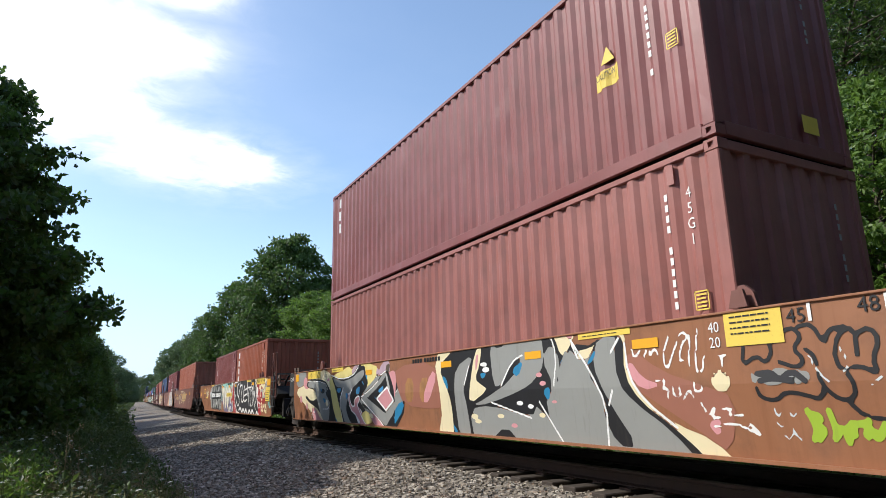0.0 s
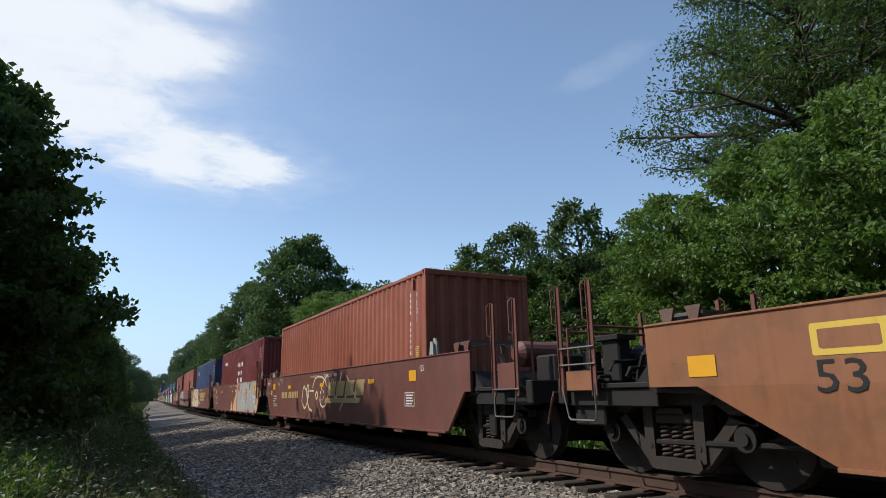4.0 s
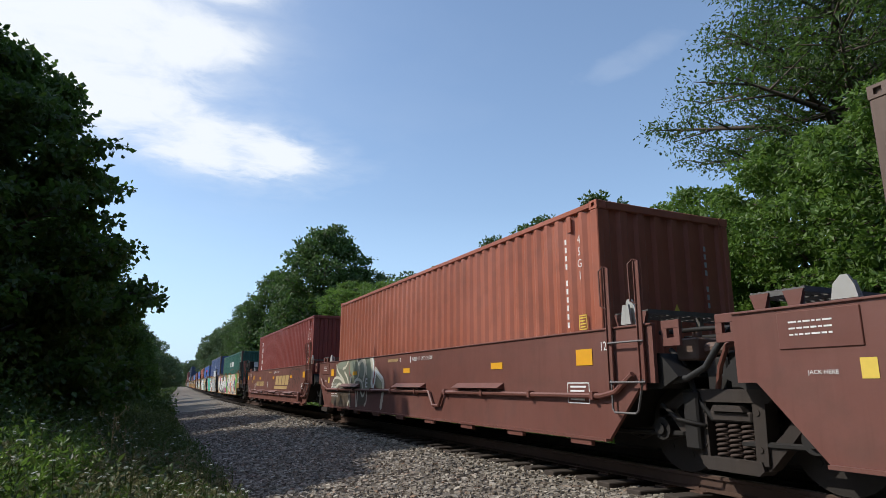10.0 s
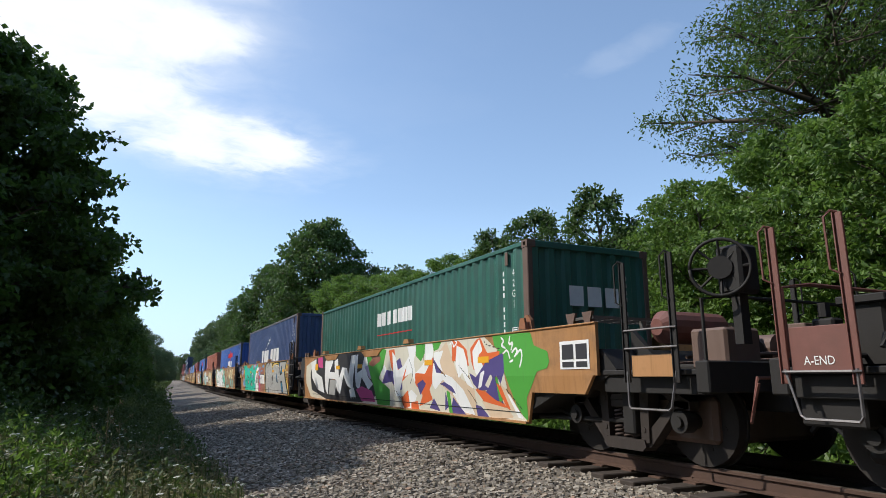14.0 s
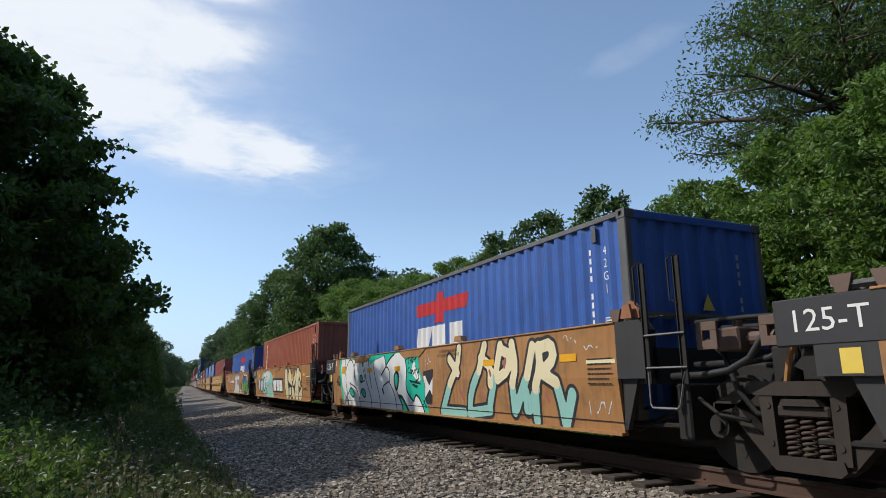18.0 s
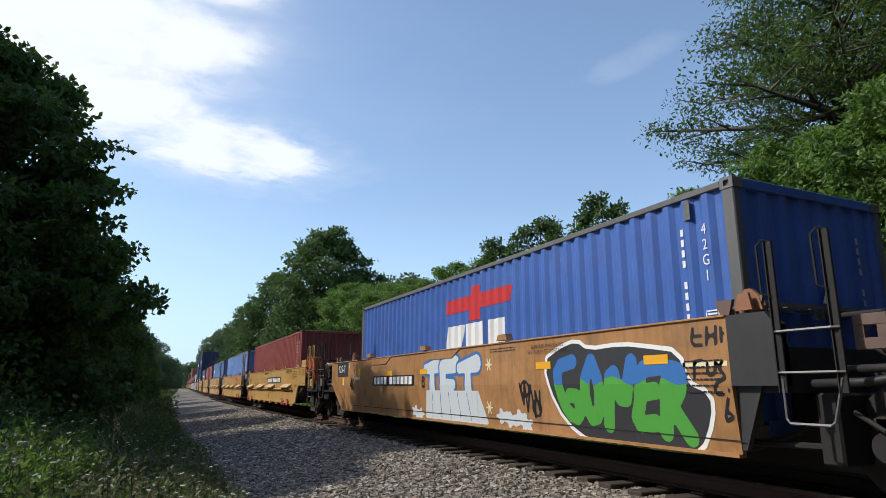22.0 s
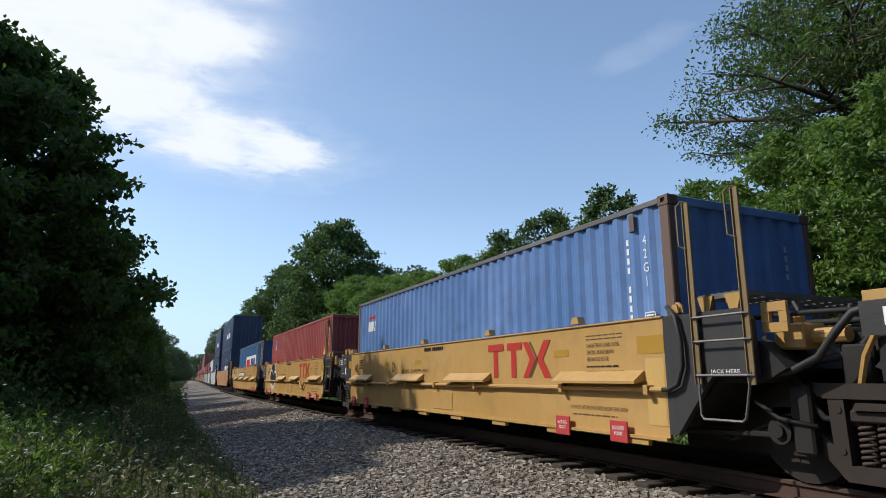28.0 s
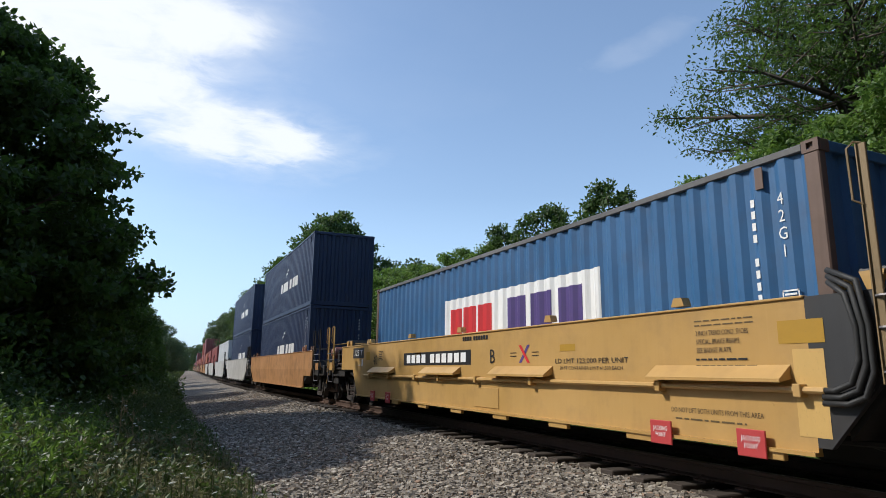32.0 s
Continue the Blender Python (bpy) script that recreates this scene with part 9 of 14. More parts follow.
    a.stroke("white", [(2.64, 1.01), (2.81, 0.74), (2.8, 0.36)], 0.03)
    a.stroke("white", [(1.28, 1.36), (1.35, 0.52)], 0.03)
    a.stroke("white", [(2.2, 1.15), (2.18, 1.02)], 0.03)
    a.stroke("s_pale", [(1.77, 0.58), (2.16, 0.81)], 0.02)
    a.stroke("s_pale", [(2.26, 0.6), (2.61, 0.81)], 0.02)
    a.stroke("s_pale", [(2.69, 0.62), (3.01, 0.82)], 0.02)
    a.stroke("s_pale", [(3.34, 0.65), (3.61, 0.83)], 0.02)
    a.stroke("s_pale", [(3.74, 0.67), (3.98, 0.84)], 0.02)
    a.stroke("s_pale", [(4.15, 0.69), (4.36, 0.84)], 0.02)
    a.area("s_peach", [(5.78, 1.54), (6.17, 1.66), (6.27, 1.38), (6.97, 1.21), (7.19, 1.15), (7.17, 0.94), (6.94, 0.94), (6.4, 0.3), (6.14, 0.31), (6.27, 1.04), (5.92, 1.19)], 0.0, soft=1)
    a.area("s_pale_grey", [(5.12, 1.63), (5.87, 1.65), (5.66, 1.2), (6.24, 1.04), (6.14, 0.31), (4.62, 0.31), (4.32, 1.06), (4.79, 1.34)], 0.0, soft=1)
    a.stroke("white", [(4.81, 1.62), (4.89, 1.22), (5.16, 0.72), (5.33, 0.35)], 0.03)
    a.stroke("white", [(5.92, 1.63), (5.57, 1.15), (5.37, 0.97), (5.65, 1.02)], 0.03)
    a.stroke("white", [(6.25, 1.23), (6.25, 0.79), (6.03, 0.55)], 0.03)
    a.cut()
    a = Art(CARS[4], "brown", -7.2, 7.45, -6.0, 7.0)
    a.area("s_mint4", [(-5.65, 0.43), (-5.33, 0.77), (-5.03, 0.94), (-4.71, 0.88), (-4.71, 0.44)], 0.0, soft=1)
    a.area("s_mint4", [(-4.80, 1.37), (-4.70, 1.57), (-4.53, 1.54), (-4.27, 1.62), (-3.91, 1.66), (-3.53, 1.63), (-2.92, 1.63), (-2.60, 1.64), (-2.23, 1.62), (-1.88, 1.66), (-1.75, 1.62), (-1.77, 1.42), (-2.25, 1.29), (-3.91, 1.34)], 0.0, soft=1)
    a.area("s_mint4", [(-1.66, 1.23), (-1.44, 1.32), (-1.29, 1.25), (-1.20, 1.03), (-1.40, 0.90), (-1.67, 0.72), (-1.73, 0.97)], 0.0, soft=1)
    a.area("s_mint4", [(-0.83, 0.79), (-0.63, 0.82), (-0.44, 0.78), (-0.35, 0.63), (-0.28, 0.44), (-0.82, 0.45)], 0.0, soft=1)
    a.area("s_mint4", [(-5.67, 1.51), (-5.46, 1.58), (-5.17, 1.49), (-5.17, 1.33), (-5.46, 1.24), (-5.66, 1.35)], 0.0, soft=1)
    a.area("s_mint4", [(-0.89, 1.36), (-0.80, 1.41), (-0.68, 1.38), (-0.69, 1.16), (-0.78, 1.14), (-0.88, 1.21)], 0.0, soft=1)
    a.area("s_mint4", [(-0.15, 0.44), (-0.06, 0.54), (0.02, 0.48), (0.06, 0.45)], 0.0, soft=1)
    a.area("s_mint4", [(-0.01, 0.52), (0.06, 0.57), (0.08, 0.51), (0.03, 0.46)], 0.0, soft=1)
    a.area("s_mint4", [(-0.26, 0.60), (-0.19, 0.60), (-0.19, 0.55), (-0.26, 0.55)], 0.0, soft=1)
    a.area("s_mint4", [(-0.13, 0.58), (-0.08, 0.59), (-0.09, 0.56), (-0.13, 0.55)], 0.0, soft=1)
    a.area("s_mint4", [(-0.06, 0.59), (-0.02, 0.59), (-0.02, 0.56), (-0.06, 0.56)], 0.0, soft=1)
    a.area("s_mint4", [(-0.65, 1.31), (-0.59, 1.30), (-0.59, 1.26), (-0.65, 1.27)], 0.0, soft=1)
    a.area("s_mint4", [(-0.69, 1.19), (-0.59, 1.19), (-0.59, 1.12), (-0.69, 1.12)], 0.0, soft=1)
    a.area("s_mint4", [(-0.54, 0.87), (-0.50, 0.87), (-0.50, 0.83), (-0.55, 0.83)], 0.0, soft=1)
    a.area("s_mint4", [(-0.69, 0.82), (-0.63, 0.82), (-0.63, 0.78), (-0.69, 0.78)], 0.0, soft=1)
    a.area("s_mint4", [(-5.26, 1.60), (-5.12, 1.60), (-5.12, 1.53), (-5.26, 1.54)], 0.0, soft=1)
    a.area("s_mint4", [(-5.80, 1.44), (-5.64, 1.43), (-5.64, 1.37), (-5.80, 1.37)], 0.0, soft=1)
    a.area("s_mint4", [(-1.31, 1.55), (-1.25, 1.54), (-1.25, 1.51), (-1.31, 1.51)], 0.0, soft=1)
    a.area("s_mint4", [(-1.27, 1.50), (-1.22, 1.49), (-1.23, 1.46), (-1.27, 1.47)], 0.0, soft=1)
    a.area("white", [(-5.05, 0.44), (-4.91, 0.86), (-4.91, 1.17), (-4.75, 1.35), (-4.42, 1.45), (-4.27, 1.57), (-4.07, 1.60), (-3.91, 1.50), (-3.68, 1.54), (-3.46, 1.58), (-3.34, 1.47), (-3.18, 1.53), (-3.01, 1.47), (-2.87, 1.58), (-2.68, 1.60), (-2.53, 1.53), (-2.35, 1.52), (-2.21, 1.42), (-2.18, 1.28), (-2.05, 1.45), (-1.91, 1.58), (-1.85, 1.59), (-1.70, 1.47), (-1.65, 1.27), (-1.66, 0.90), (-1.66, 0.67), (-1.47, 0.80), (-1.25, 0.93), (-1.03, 0.98), (-0.89, 0.91), (-0.80, 0.74), (-0.78, 0.45), (-1.65, 0.40), (-1.83, 0.39), (-2.00, 0.40), (-2.30, 0.44), (-3.05, 0.46), (-3.94, 0.42)], 0.055, soft=0)
    a.area("s_purple3", [(-5.05, 0.44), (-4.91, 0.86), (-4.91, 1.17), (-4.75, 1.35), (-4.42, 1.45), (-4.27, 1.57), (-4.07, 1.60), (-3.91, 1.50), (-3.68, 1.54), (-3.46, 1.58), (-3.34, 1.47), (-3.18, 1.53), (-3.01, 1.47), (-2.87, 1.58), (-2.68, 1.60), (-2.53, 1.53), (-2.35, 1.52), (-2.21, 1.42), (-2.18, 1.28), (-2.05, 1.45), (-1.91, 1.58), (-1.85, 1.59), (-1.70, 1.47), (-1.65, 1.27), (-1.66, 0.90), (-1.66, 0.67), (-1.47, 0.80), (-1.25, 0.93), (-1.03, 0.98), (-0.89, 0.91), (-0.80, 0.74), (-0.78, 0.45), (-1.65, 0.40), (-1.83, 0.39), (-2.00, 0.40), (-2.30, 0.44), (-3.05, 0.46), (-3.94, 0.42)], 0.012, soft=0)
    a.area("s_gold2", [(-5.05, 0.44), (-4.91, 0.86), (-4.91, 1.17), (-4.75, 1.35), (-4.42, 1.45), (-4.27, 1.57), (-4.07, 1.60), (-3.91, 1.50), (-3.68, 1.54), (-3.46, 1.58), (-3.34, 1.47), (-3.18, 1.53), (-3.01, 1.47), (-2.87, 1.58), (-2.68, 1.60), (-2.53, 1.53), (-2.35, 1.52), (-2.21, 1.42), (-2.18, 1.28), (-2.05, 1.45), (-1.91, 1.58), (-1.85, 1.59), (-1.70, 1.47), (-1.65, 1.27), (-1.66, 0.90), (-1.66, 0.67), (-1.47, 0.80), (-1.25, 0.93), (-1.03, 0.98), (-0.89, 0.91), (-0.80, 0.74), (-0.78, 0.45), (-1.65, 0.40), (-1.83, 0.39), (-2.00, 0.40), (-2.30, 0.44), (-3.05, 0.46), (-3.94, 0.42)], -0.012, soft=0)
    a.area("s_purple3", [(-4.00, 0.88), (-4.37, 0.90), (-4.20, 1.01), (-4.00, 1.12), (-3.91, 1.34), (-3.80, 1.23), (-3.85, 0.89)], 0.0, soft=0)
    a.area("s_purple3", [(-4.71, 0.88), (-4.80, 0.78), (-4.91, 0.47), (-5.00, 0.46), (-4.89, 0.83)], 0.0, soft=0)
    a.area("s_purple3", [(-3.73, 1.20), (-3.67, 1.19), (-3.62, 0.87), (-3.74, 0.85)], 0.0, soft=0)
    a.area("s_purple3", [(-3.44, 1.57), (-3.32, 1.32), (-3.43, 1.28)], 0.0, soft=0)
    a.area("s_purple3", [(-3.30, 1.08), (-3.08, 1.01), (-3.23, 0.94)], 0.0, soft=0)
    a.area("s_purple3", [(-2.94, 1.55), (-2.81, 1.52), (-2.82, 1.31), (-2.92, 1.22)], 0.0, soft=0)
    a.area("s_purple3", [(-2.18, 1.28), (-2.00, 1.34), (-2.04, 1.06), (-2.18, 1.11)], 0.0, soft=0)
    a.area("s_purple3", [(-2.20, 0.97), (-2.05, 0.94), (-2.06, 0.78), (-2.22, 0.84)], 0.0, soft=0)
    a.area("s_purple3", [(-3.04, 0.81), (-2.90, 0.91), (-2.68, 0.99), (-2.47, 0.89), (-2.54, 0.81)], 0.0, soft=0)
    a.area("s_purple3", [(-2.56, 1.05), (-2.35, 1.07), (-2.41, 1.01), (-2.53, 0.99)], 0.0, soft=0)
    a.area("s_mauve2", [(-2.14, 1.24), (-2.01, 1.28), (-2.05, 1.11), (-2.15, 1.13)], 0.0, soft=0)
    a.area("s_mauve2", [(-3.26, 1.04), (-3.13, 1.02), (-3.25, 0.97)], 0.0, soft=0)
    a.area("s_mauve2", [(-2.17, 0.93), (-2.06, 0.91), (-2.08, 0.82)], 0.0, soft=0)
    a.area("s_mauve2", [(-2.91, 1.51), (-2.83, 1.49), (-2.87, 1.37)], 0.0, soft=0)
    a.area("s_mauve2", [(-4.28, 0.94), (-4.08, 1.01), (-4.06, 0.92)], 0.0, soft=0)
    a.area("s_mauve2", [(-4.87, 0.76), (-4.75, 0.82), (-4.80, 0.72)], 0.0, soft=0)
    a.stroke("s_purple3", [(-4.49, 0.88), (-4.28, 0.86), (-3.96, 0.86), (-3.87, 0.66), (-3.88, 0.42)], 0.03)
    a.stroke("s_purple3", [(-4.41, 0.88), (-4.50, 0.67), (-4.41, 0.56), (-3.93, 0.65)], 0.03)
    a.stroke("s_purple3", [(-3.72, 0.85), (-3.71, 0.44)], 0.03)
    a.stroke("s_purple3", [(-3.36, 1.32), (-3.30, 1.08), (-3.17, 0.89), (-3.07, 0.71), (-3.08, 0.45)], 0.03)
    a.stroke("s_purple3", [(-3.35, 1.45), (-3.10, 1.38), (-2.94, 1.22)], 0.03)
    a.stroke("s_purple3", [(-2.96, 0.81), (-2.54, 0.78), (-2.35, 0.68), (-2.32, 0.45)], 0.03)
    a.stroke("s_purple3", [(-2.59, 1.53), (-2.53, 1.30), (-2.52, 1.09), (-2.26, 1.13)], 0.03)
    a.stroke("s_purple3", [(-2.47, 0.89), (-2.48, 0.74), (-2.15, 0.65), (-1.84, 0.53), (-1.87, 0.40)], 0.03)
    a.stroke("s_purple3", [(-2.15, 1.07), (-2.19, 0.90), (-1.94, 0.73), (-1.73, 0.59)], 0.03)
    a.stroke("s_purple3", [(-2.00, 1.28), (-2.03, 0.78)], 0.03)
    a.stroke("s_purple3", [(-1.69, 0.67), (-1.50, 0.79), (-1.26, 0.90)], 0.03)
    a.stroke("s_purple3", [(-1.10, 0.54), (-1.10, 0.45)], 0.03)
    a.stroke("s_purple3", [(-4.60, 1.36), (-4.64, 1.13), (-4.49, 0.88)], 0.03)
    a.stroke("s_purple3", [(-4.07, 1.35), (-4.16, 1.21), (-4.36, 1.05)], 0.03)
    a.stroke("white", [(-3.91, 1.51), (-3.97, 1.30), (-4.16, 1.09)], 0.025)
    a.stroke("white", [(-3.35, 1.54), (-3.43, 1.33), (-3.33, 1.10), (-3.13, 0.91)], 0.025)
    a.stroke("white", [(-2.18, 1.28), (-2.26, 1.17), (-2.48, 1.04)], 0.025)
    a.stroke("white", [(-1.64, 1.19), (-1.65, 0.67)], 0.025)
    a.stroke("white", [(-1.84, 0.40), (-1.82, 0.52), (-1.96, 0.44)], 0.025)
    a.stroke("s_cream", [(-2.95, 0.57), (-2.85, 0.59), (-2.92, 0.54), (-2.83, 0.50)], 0.02)
    a.stroke("s_cream", [(-2.78, 0.58), (-2.75, 0.51)], 0.02)
    a.stroke("s_cream", [(-2.70, 0.60), (-2.64, 0.54), (-2.72, 0.52)], 0.02)
    a.stroke("white", [(-1.65, 1.58), (-1.57, 1.48), (-1.49, 1.57), (-1.43, 1.46)], 0.02)
    a.stroke("white", [(-1.65, 1.47), (-1.54, 1.53)], 0.02)
    a.stroke("white", [(-1.58, 1.41), (-1.55, 1.32), (-1.48, 1.42), (-1.41, 1.33), (-1.33, 1.43)], 0.02)
    a.stroke("white", [(-1.42, 1.53), (-1.35, 1.56), (-1.38, 1.49)], 0.02)
    a.stroke("white", [(-6.12, 1.55), (-5.98, 1.48), (-5.88, 1.56), (-5.72, 1.46), (-5.56, 1.54)], 0.02)
    a.stroke("white", [(-6.24, 0.61), (-6.08, 0.68), (-5.97, 0.57), (-6.18, 0.50), (-5.97, 0.45)], 0.02)
    a.stroke("white", [(-5.86, 0.60), (-5.71, 0.54), (-5.61, 0.63), (-5.51, 0.55)], 0.02)
    a.stroke("white", [(-5.71, 0.48), (-5.55, 0.50)], 0.02)
    a.stroke("white", [(0.11, 0.68), (0.22, 0.58)], 0.03)
    a.stroke("white", [(0.30, 0.73), (0.19, 0.64), (0.29, 0.56)], 0.03)
    a.stroke("white", [(0.26, 0.58), (0.33, 0.68), (0.37, 0.57)], 0.03)
    a.stroke("white", [(0.38, 0.58), (0.41, 0.65), (0.46, 0.58), (0.48, 0.66)], 0.03)
    a.stroke("white", [(0.52, 0.63), (0.58, 0.64), (0.53, 0.58), (0.59, 0.59)], 0.03)
    a.stroke("white", [(0.66, 0.63), (0.67, 0.62)], 0.03)
    a.stroke("white", [(0.66, 0.58), (0.67, 0.57)], 0.03)
    a.stroke("white", [(0.29, 0.75), (0.35, 0.77)], 0.03)
    a.stroke("white", [(0.26, 0.53), (0.33, 0.53)], 0.03)
    a.stroke("white", [(0.97, 0.60), (1.06, 0.62)], 0.03)
    a.stroke("white", [(1.02, 0.61), (0.99, 0.49)], 0.03)
    a.stroke("white", [(1.09, 0.58), (1.05, 0.54), (1.11, 0.52), (1.04, 0.48)], 0.03)
    a.cut()
    a = Art(CARS[5], "brown", -7.2, 7.45, -6.6, 0.0)
    a.area("s_olive", [(-5.50, 1.57), (-4.21, 1.62), (-3.36, 1.62), (-2.67, 1.61), (-2.08, 1.60), (-2.07, 1.32), (-2.21, 0.90), (-2.75, 0.82), (-3.91, 0.87), (-5.84, 0.80), (-5.76, 1.03), (-5.44, 1.14)], 0.0, soft=1)
    a.area("s_olive", [(-2.03, 1.26), (-1.43, 1.06), (-1.44, 0.85), (-2.08, 0.90)], 0.0, soft=1)
    a.area("s_khaki", [(-5.84, 0.73), (-4.00, 0.80), (-3.87, 0.37), (-5.93, 0.35)], 0.0, soft=1)
    a.area("s_khaki", [(-3.51, 0.75), (-2.64, 0.77), (-2.61, 0.45), (-3.47, 0.43)], 0.0, soft=1)
    a.area("s_mint3", [(-5.42, 1.57), (-4.36, 1.60), (-4.63, 1.40), (-5.30, 1.39)], 0.0, soft=1)
    a.area("s_mint3", [(-4.17, 1.60), (-3.52, 1.60), (-3.34, 1.45), (-3.40, 1.17), (-3.72, 1.11), (-4.12, 1.28)], 0.0, soft=1)
    a.area("s_mint3", [(-3.26, 1.50), (-3.04, 1.57), (-2.87, 1.45), (-2.85, 1.26), (-2.99, 1.11), (-3.27, 1.16)], 0.0, soft=1)
    a.area("s_mint3", [(-2.74, 1.57), (-2.40, 1.58), (-2.26, 1.33), (-2.28, 1.09), (-2.66, 1.15), (-2.67, 1.36)], 0.0, soft=1)
    a.stroke("s_rose2", [(-5.30, 1.34), (-4.75, 1.10), (-4.48, 0.86)], 0.05)
    a.stroke("s_rose2", [(-4.22, 1.51), (-4.17, 1.23), (-3.95, 1.18)], 0.05)
    a.stroke("s_rose2", [(-2.05, 1.51), (-2.11, 1.14), (-2.17, 0.90)], 0.05)
    a.stroke("s_rose2", [(-3.37, 1.08), (-3.34, 0.88)], 0.05)
    a.stroke("s_cream3", [(-5.95, 0.80), (-5.72, 1.13), (-5.31, 1.17), (-4.86, 1.10), (-4.56, 0.88)], 0.07)
    a.stroke("s_cream3", [(-5.39, 0.91), (-5.06, 1.01), (-4.64, 0.85)], 0.07)
    a.stroke("s_cream3", [(-5.44, 1.51), (-5.36, 1.34), (-4.75, 1.12), (-4.48, 0.90)], 0.07)
    a.stroke("s_cream3", [(-4.79, 1.39), (-4.50, 1.43), (-4.31, 1.58)], 0.07)
    a.stroke("s_cream3", [(-4.61, 1.29), (-4.29, 1.12), (-4.16, 0.86)], 0.07)
    a.stroke("s_cream3", [(-3.99, 1.18), (-4.12, 0.87), (-4.11, 0.55), (-4.02, 0.40)], 0.07)
    a.stroke("s_cream3", [(-4.11, 0.55), (-4.26, 0.43)], 0.07)
    a.stroke("s_cream3", [(-3.52, 1.60), (-3.33, 1.48), (-3.30, 1.28), (-3.41, 1.11)], 0.07)
    a.stroke("s_cream3", [(-3.77, 0.91), (-3.63, 1.07), (-3.39, 1.10), (-3.05, 1.05), (-2.99, 0.88)], 0.07)
    a.stroke("s_cream3", [(-3.54, 0.79), (-3.50, 0.42)], 0.07)
    a.stroke("s_cream3", [(-3.39, 0.80), (-3.42, 0.43)], 0.07)
    a.stroke("s_cream3", [(-3.12, 0.77), (-2.96, 0.65), (-2.81, 0.76)], 0.07)
    a.stroke("s_cream3", [(-2.64, 0.77), (-2.65, 0.54), (-2.81, 0.45)], 0.07)
    a.stroke("s_cream3", [(-3.28, 1.49), (-3.16, 1.56), (-3.03, 1.59), (-2.84, 1.48), (-2.81, 1.26), (-2.94, 1.07)], 0.1)
    a.stroke("s_cream3", [(-2.87, 1.58), (-2.74, 1.40), (-2.70, 1.24)], 0.1)
    a.stroke("s_cream3", [(-2.37, 1.60), (-2.22, 1.38), (-2.23, 1.14), (-2.30, 1.03), (-2.23, 0.89)], 0.15)
    a.stroke("s_cream3", [(-2.01, 1.31), (-1.76, 1.19), (-1.52, 1.09), (-1.44, 0.99), (-1.45, 0.82)], 0.15)
    a.stroke("s_cream3", [(-1.48, 0.73), (-1.58, 0.46)], 0.15)
    a.stroke("white", [(-2.23, 1.60), (-2.13, 1.36), (-2.18, 1.14)], 0.07)
    a.stroke("white", [(-2.28, 1.03), (-2.18, 0.85), (-2.05, 1.02), (-1.99, 1.26)], 0.07)
    a.stroke("white", [(-1.99, 1.29), (-1.75, 1.21), (-1.52, 1.12)], 0.07)
    a.cut()
    a = Art(CARS[6], "brown", -7.2, 8.0, -7.5, 6.6)
    a.stroke("s_soot", [(3.51, 1.35), (3.57, 1.55), (3.66, 1.31), (3.85, 1.53), (4.07, 1.55)], 0.04)
    a.stroke("s_soot", [(3.51, 0.89), (3.39, 1.00), (3.59, 1.08), (3.75, 0.93), (3.57, 0.78)], 0.04)
    a.stroke("s_soot", [(4.02, 1.59), (4.17, 1.45), (4.20, 1.17), (4.08, 0.91), (4.33, 0.83)], 0.04)
    a.stroke("s_soot", [(4.12, 1.52), (4.43, 1.56), (4.47, 1.36), (4.20, 1.17), (4.60, 1.13), (4.85, 0.90)], 0.04)
    a.stroke("s_soot", [(4.58, 1.49), (4.99, 1.53), (5.07, 1.46), (4.78, 1.16), (4.68, 1.02)], 0.04)
    a.stroke("s_soot", [(5.22, 1.27), (5.42, 1.03), (5.56, 0.85)], 0.04)
    a.stroke("s_soot", [(5.12, 1.55), (5.27, 1.45), (5.22, 1.27), (5.03, 1.02)], 0.07)
    a.stroke("s_soot", [(5.14, 0.92), (5.28, 0.71)], 0.022)
    a.stroke("s_soot", [(4.47, 0.81), (4.74, 0.65)], 0.022)
    a.stroke("s_soot", [(5.36, 1.53), (5.43, 1.44), (5.51, 1.56), (5.58, 1.45), (5.63, 1.57), (5.72, 1.44)], 0.022)
    a.stroke("s_soot", [(5.45, 1.39), (5.62, 1.39)], 0.022)
    a.stroke("s_soot", [(5.76, 1.53), (6.03, 1.53), (6.03, 1.45)], 0.022)
    a.cut()


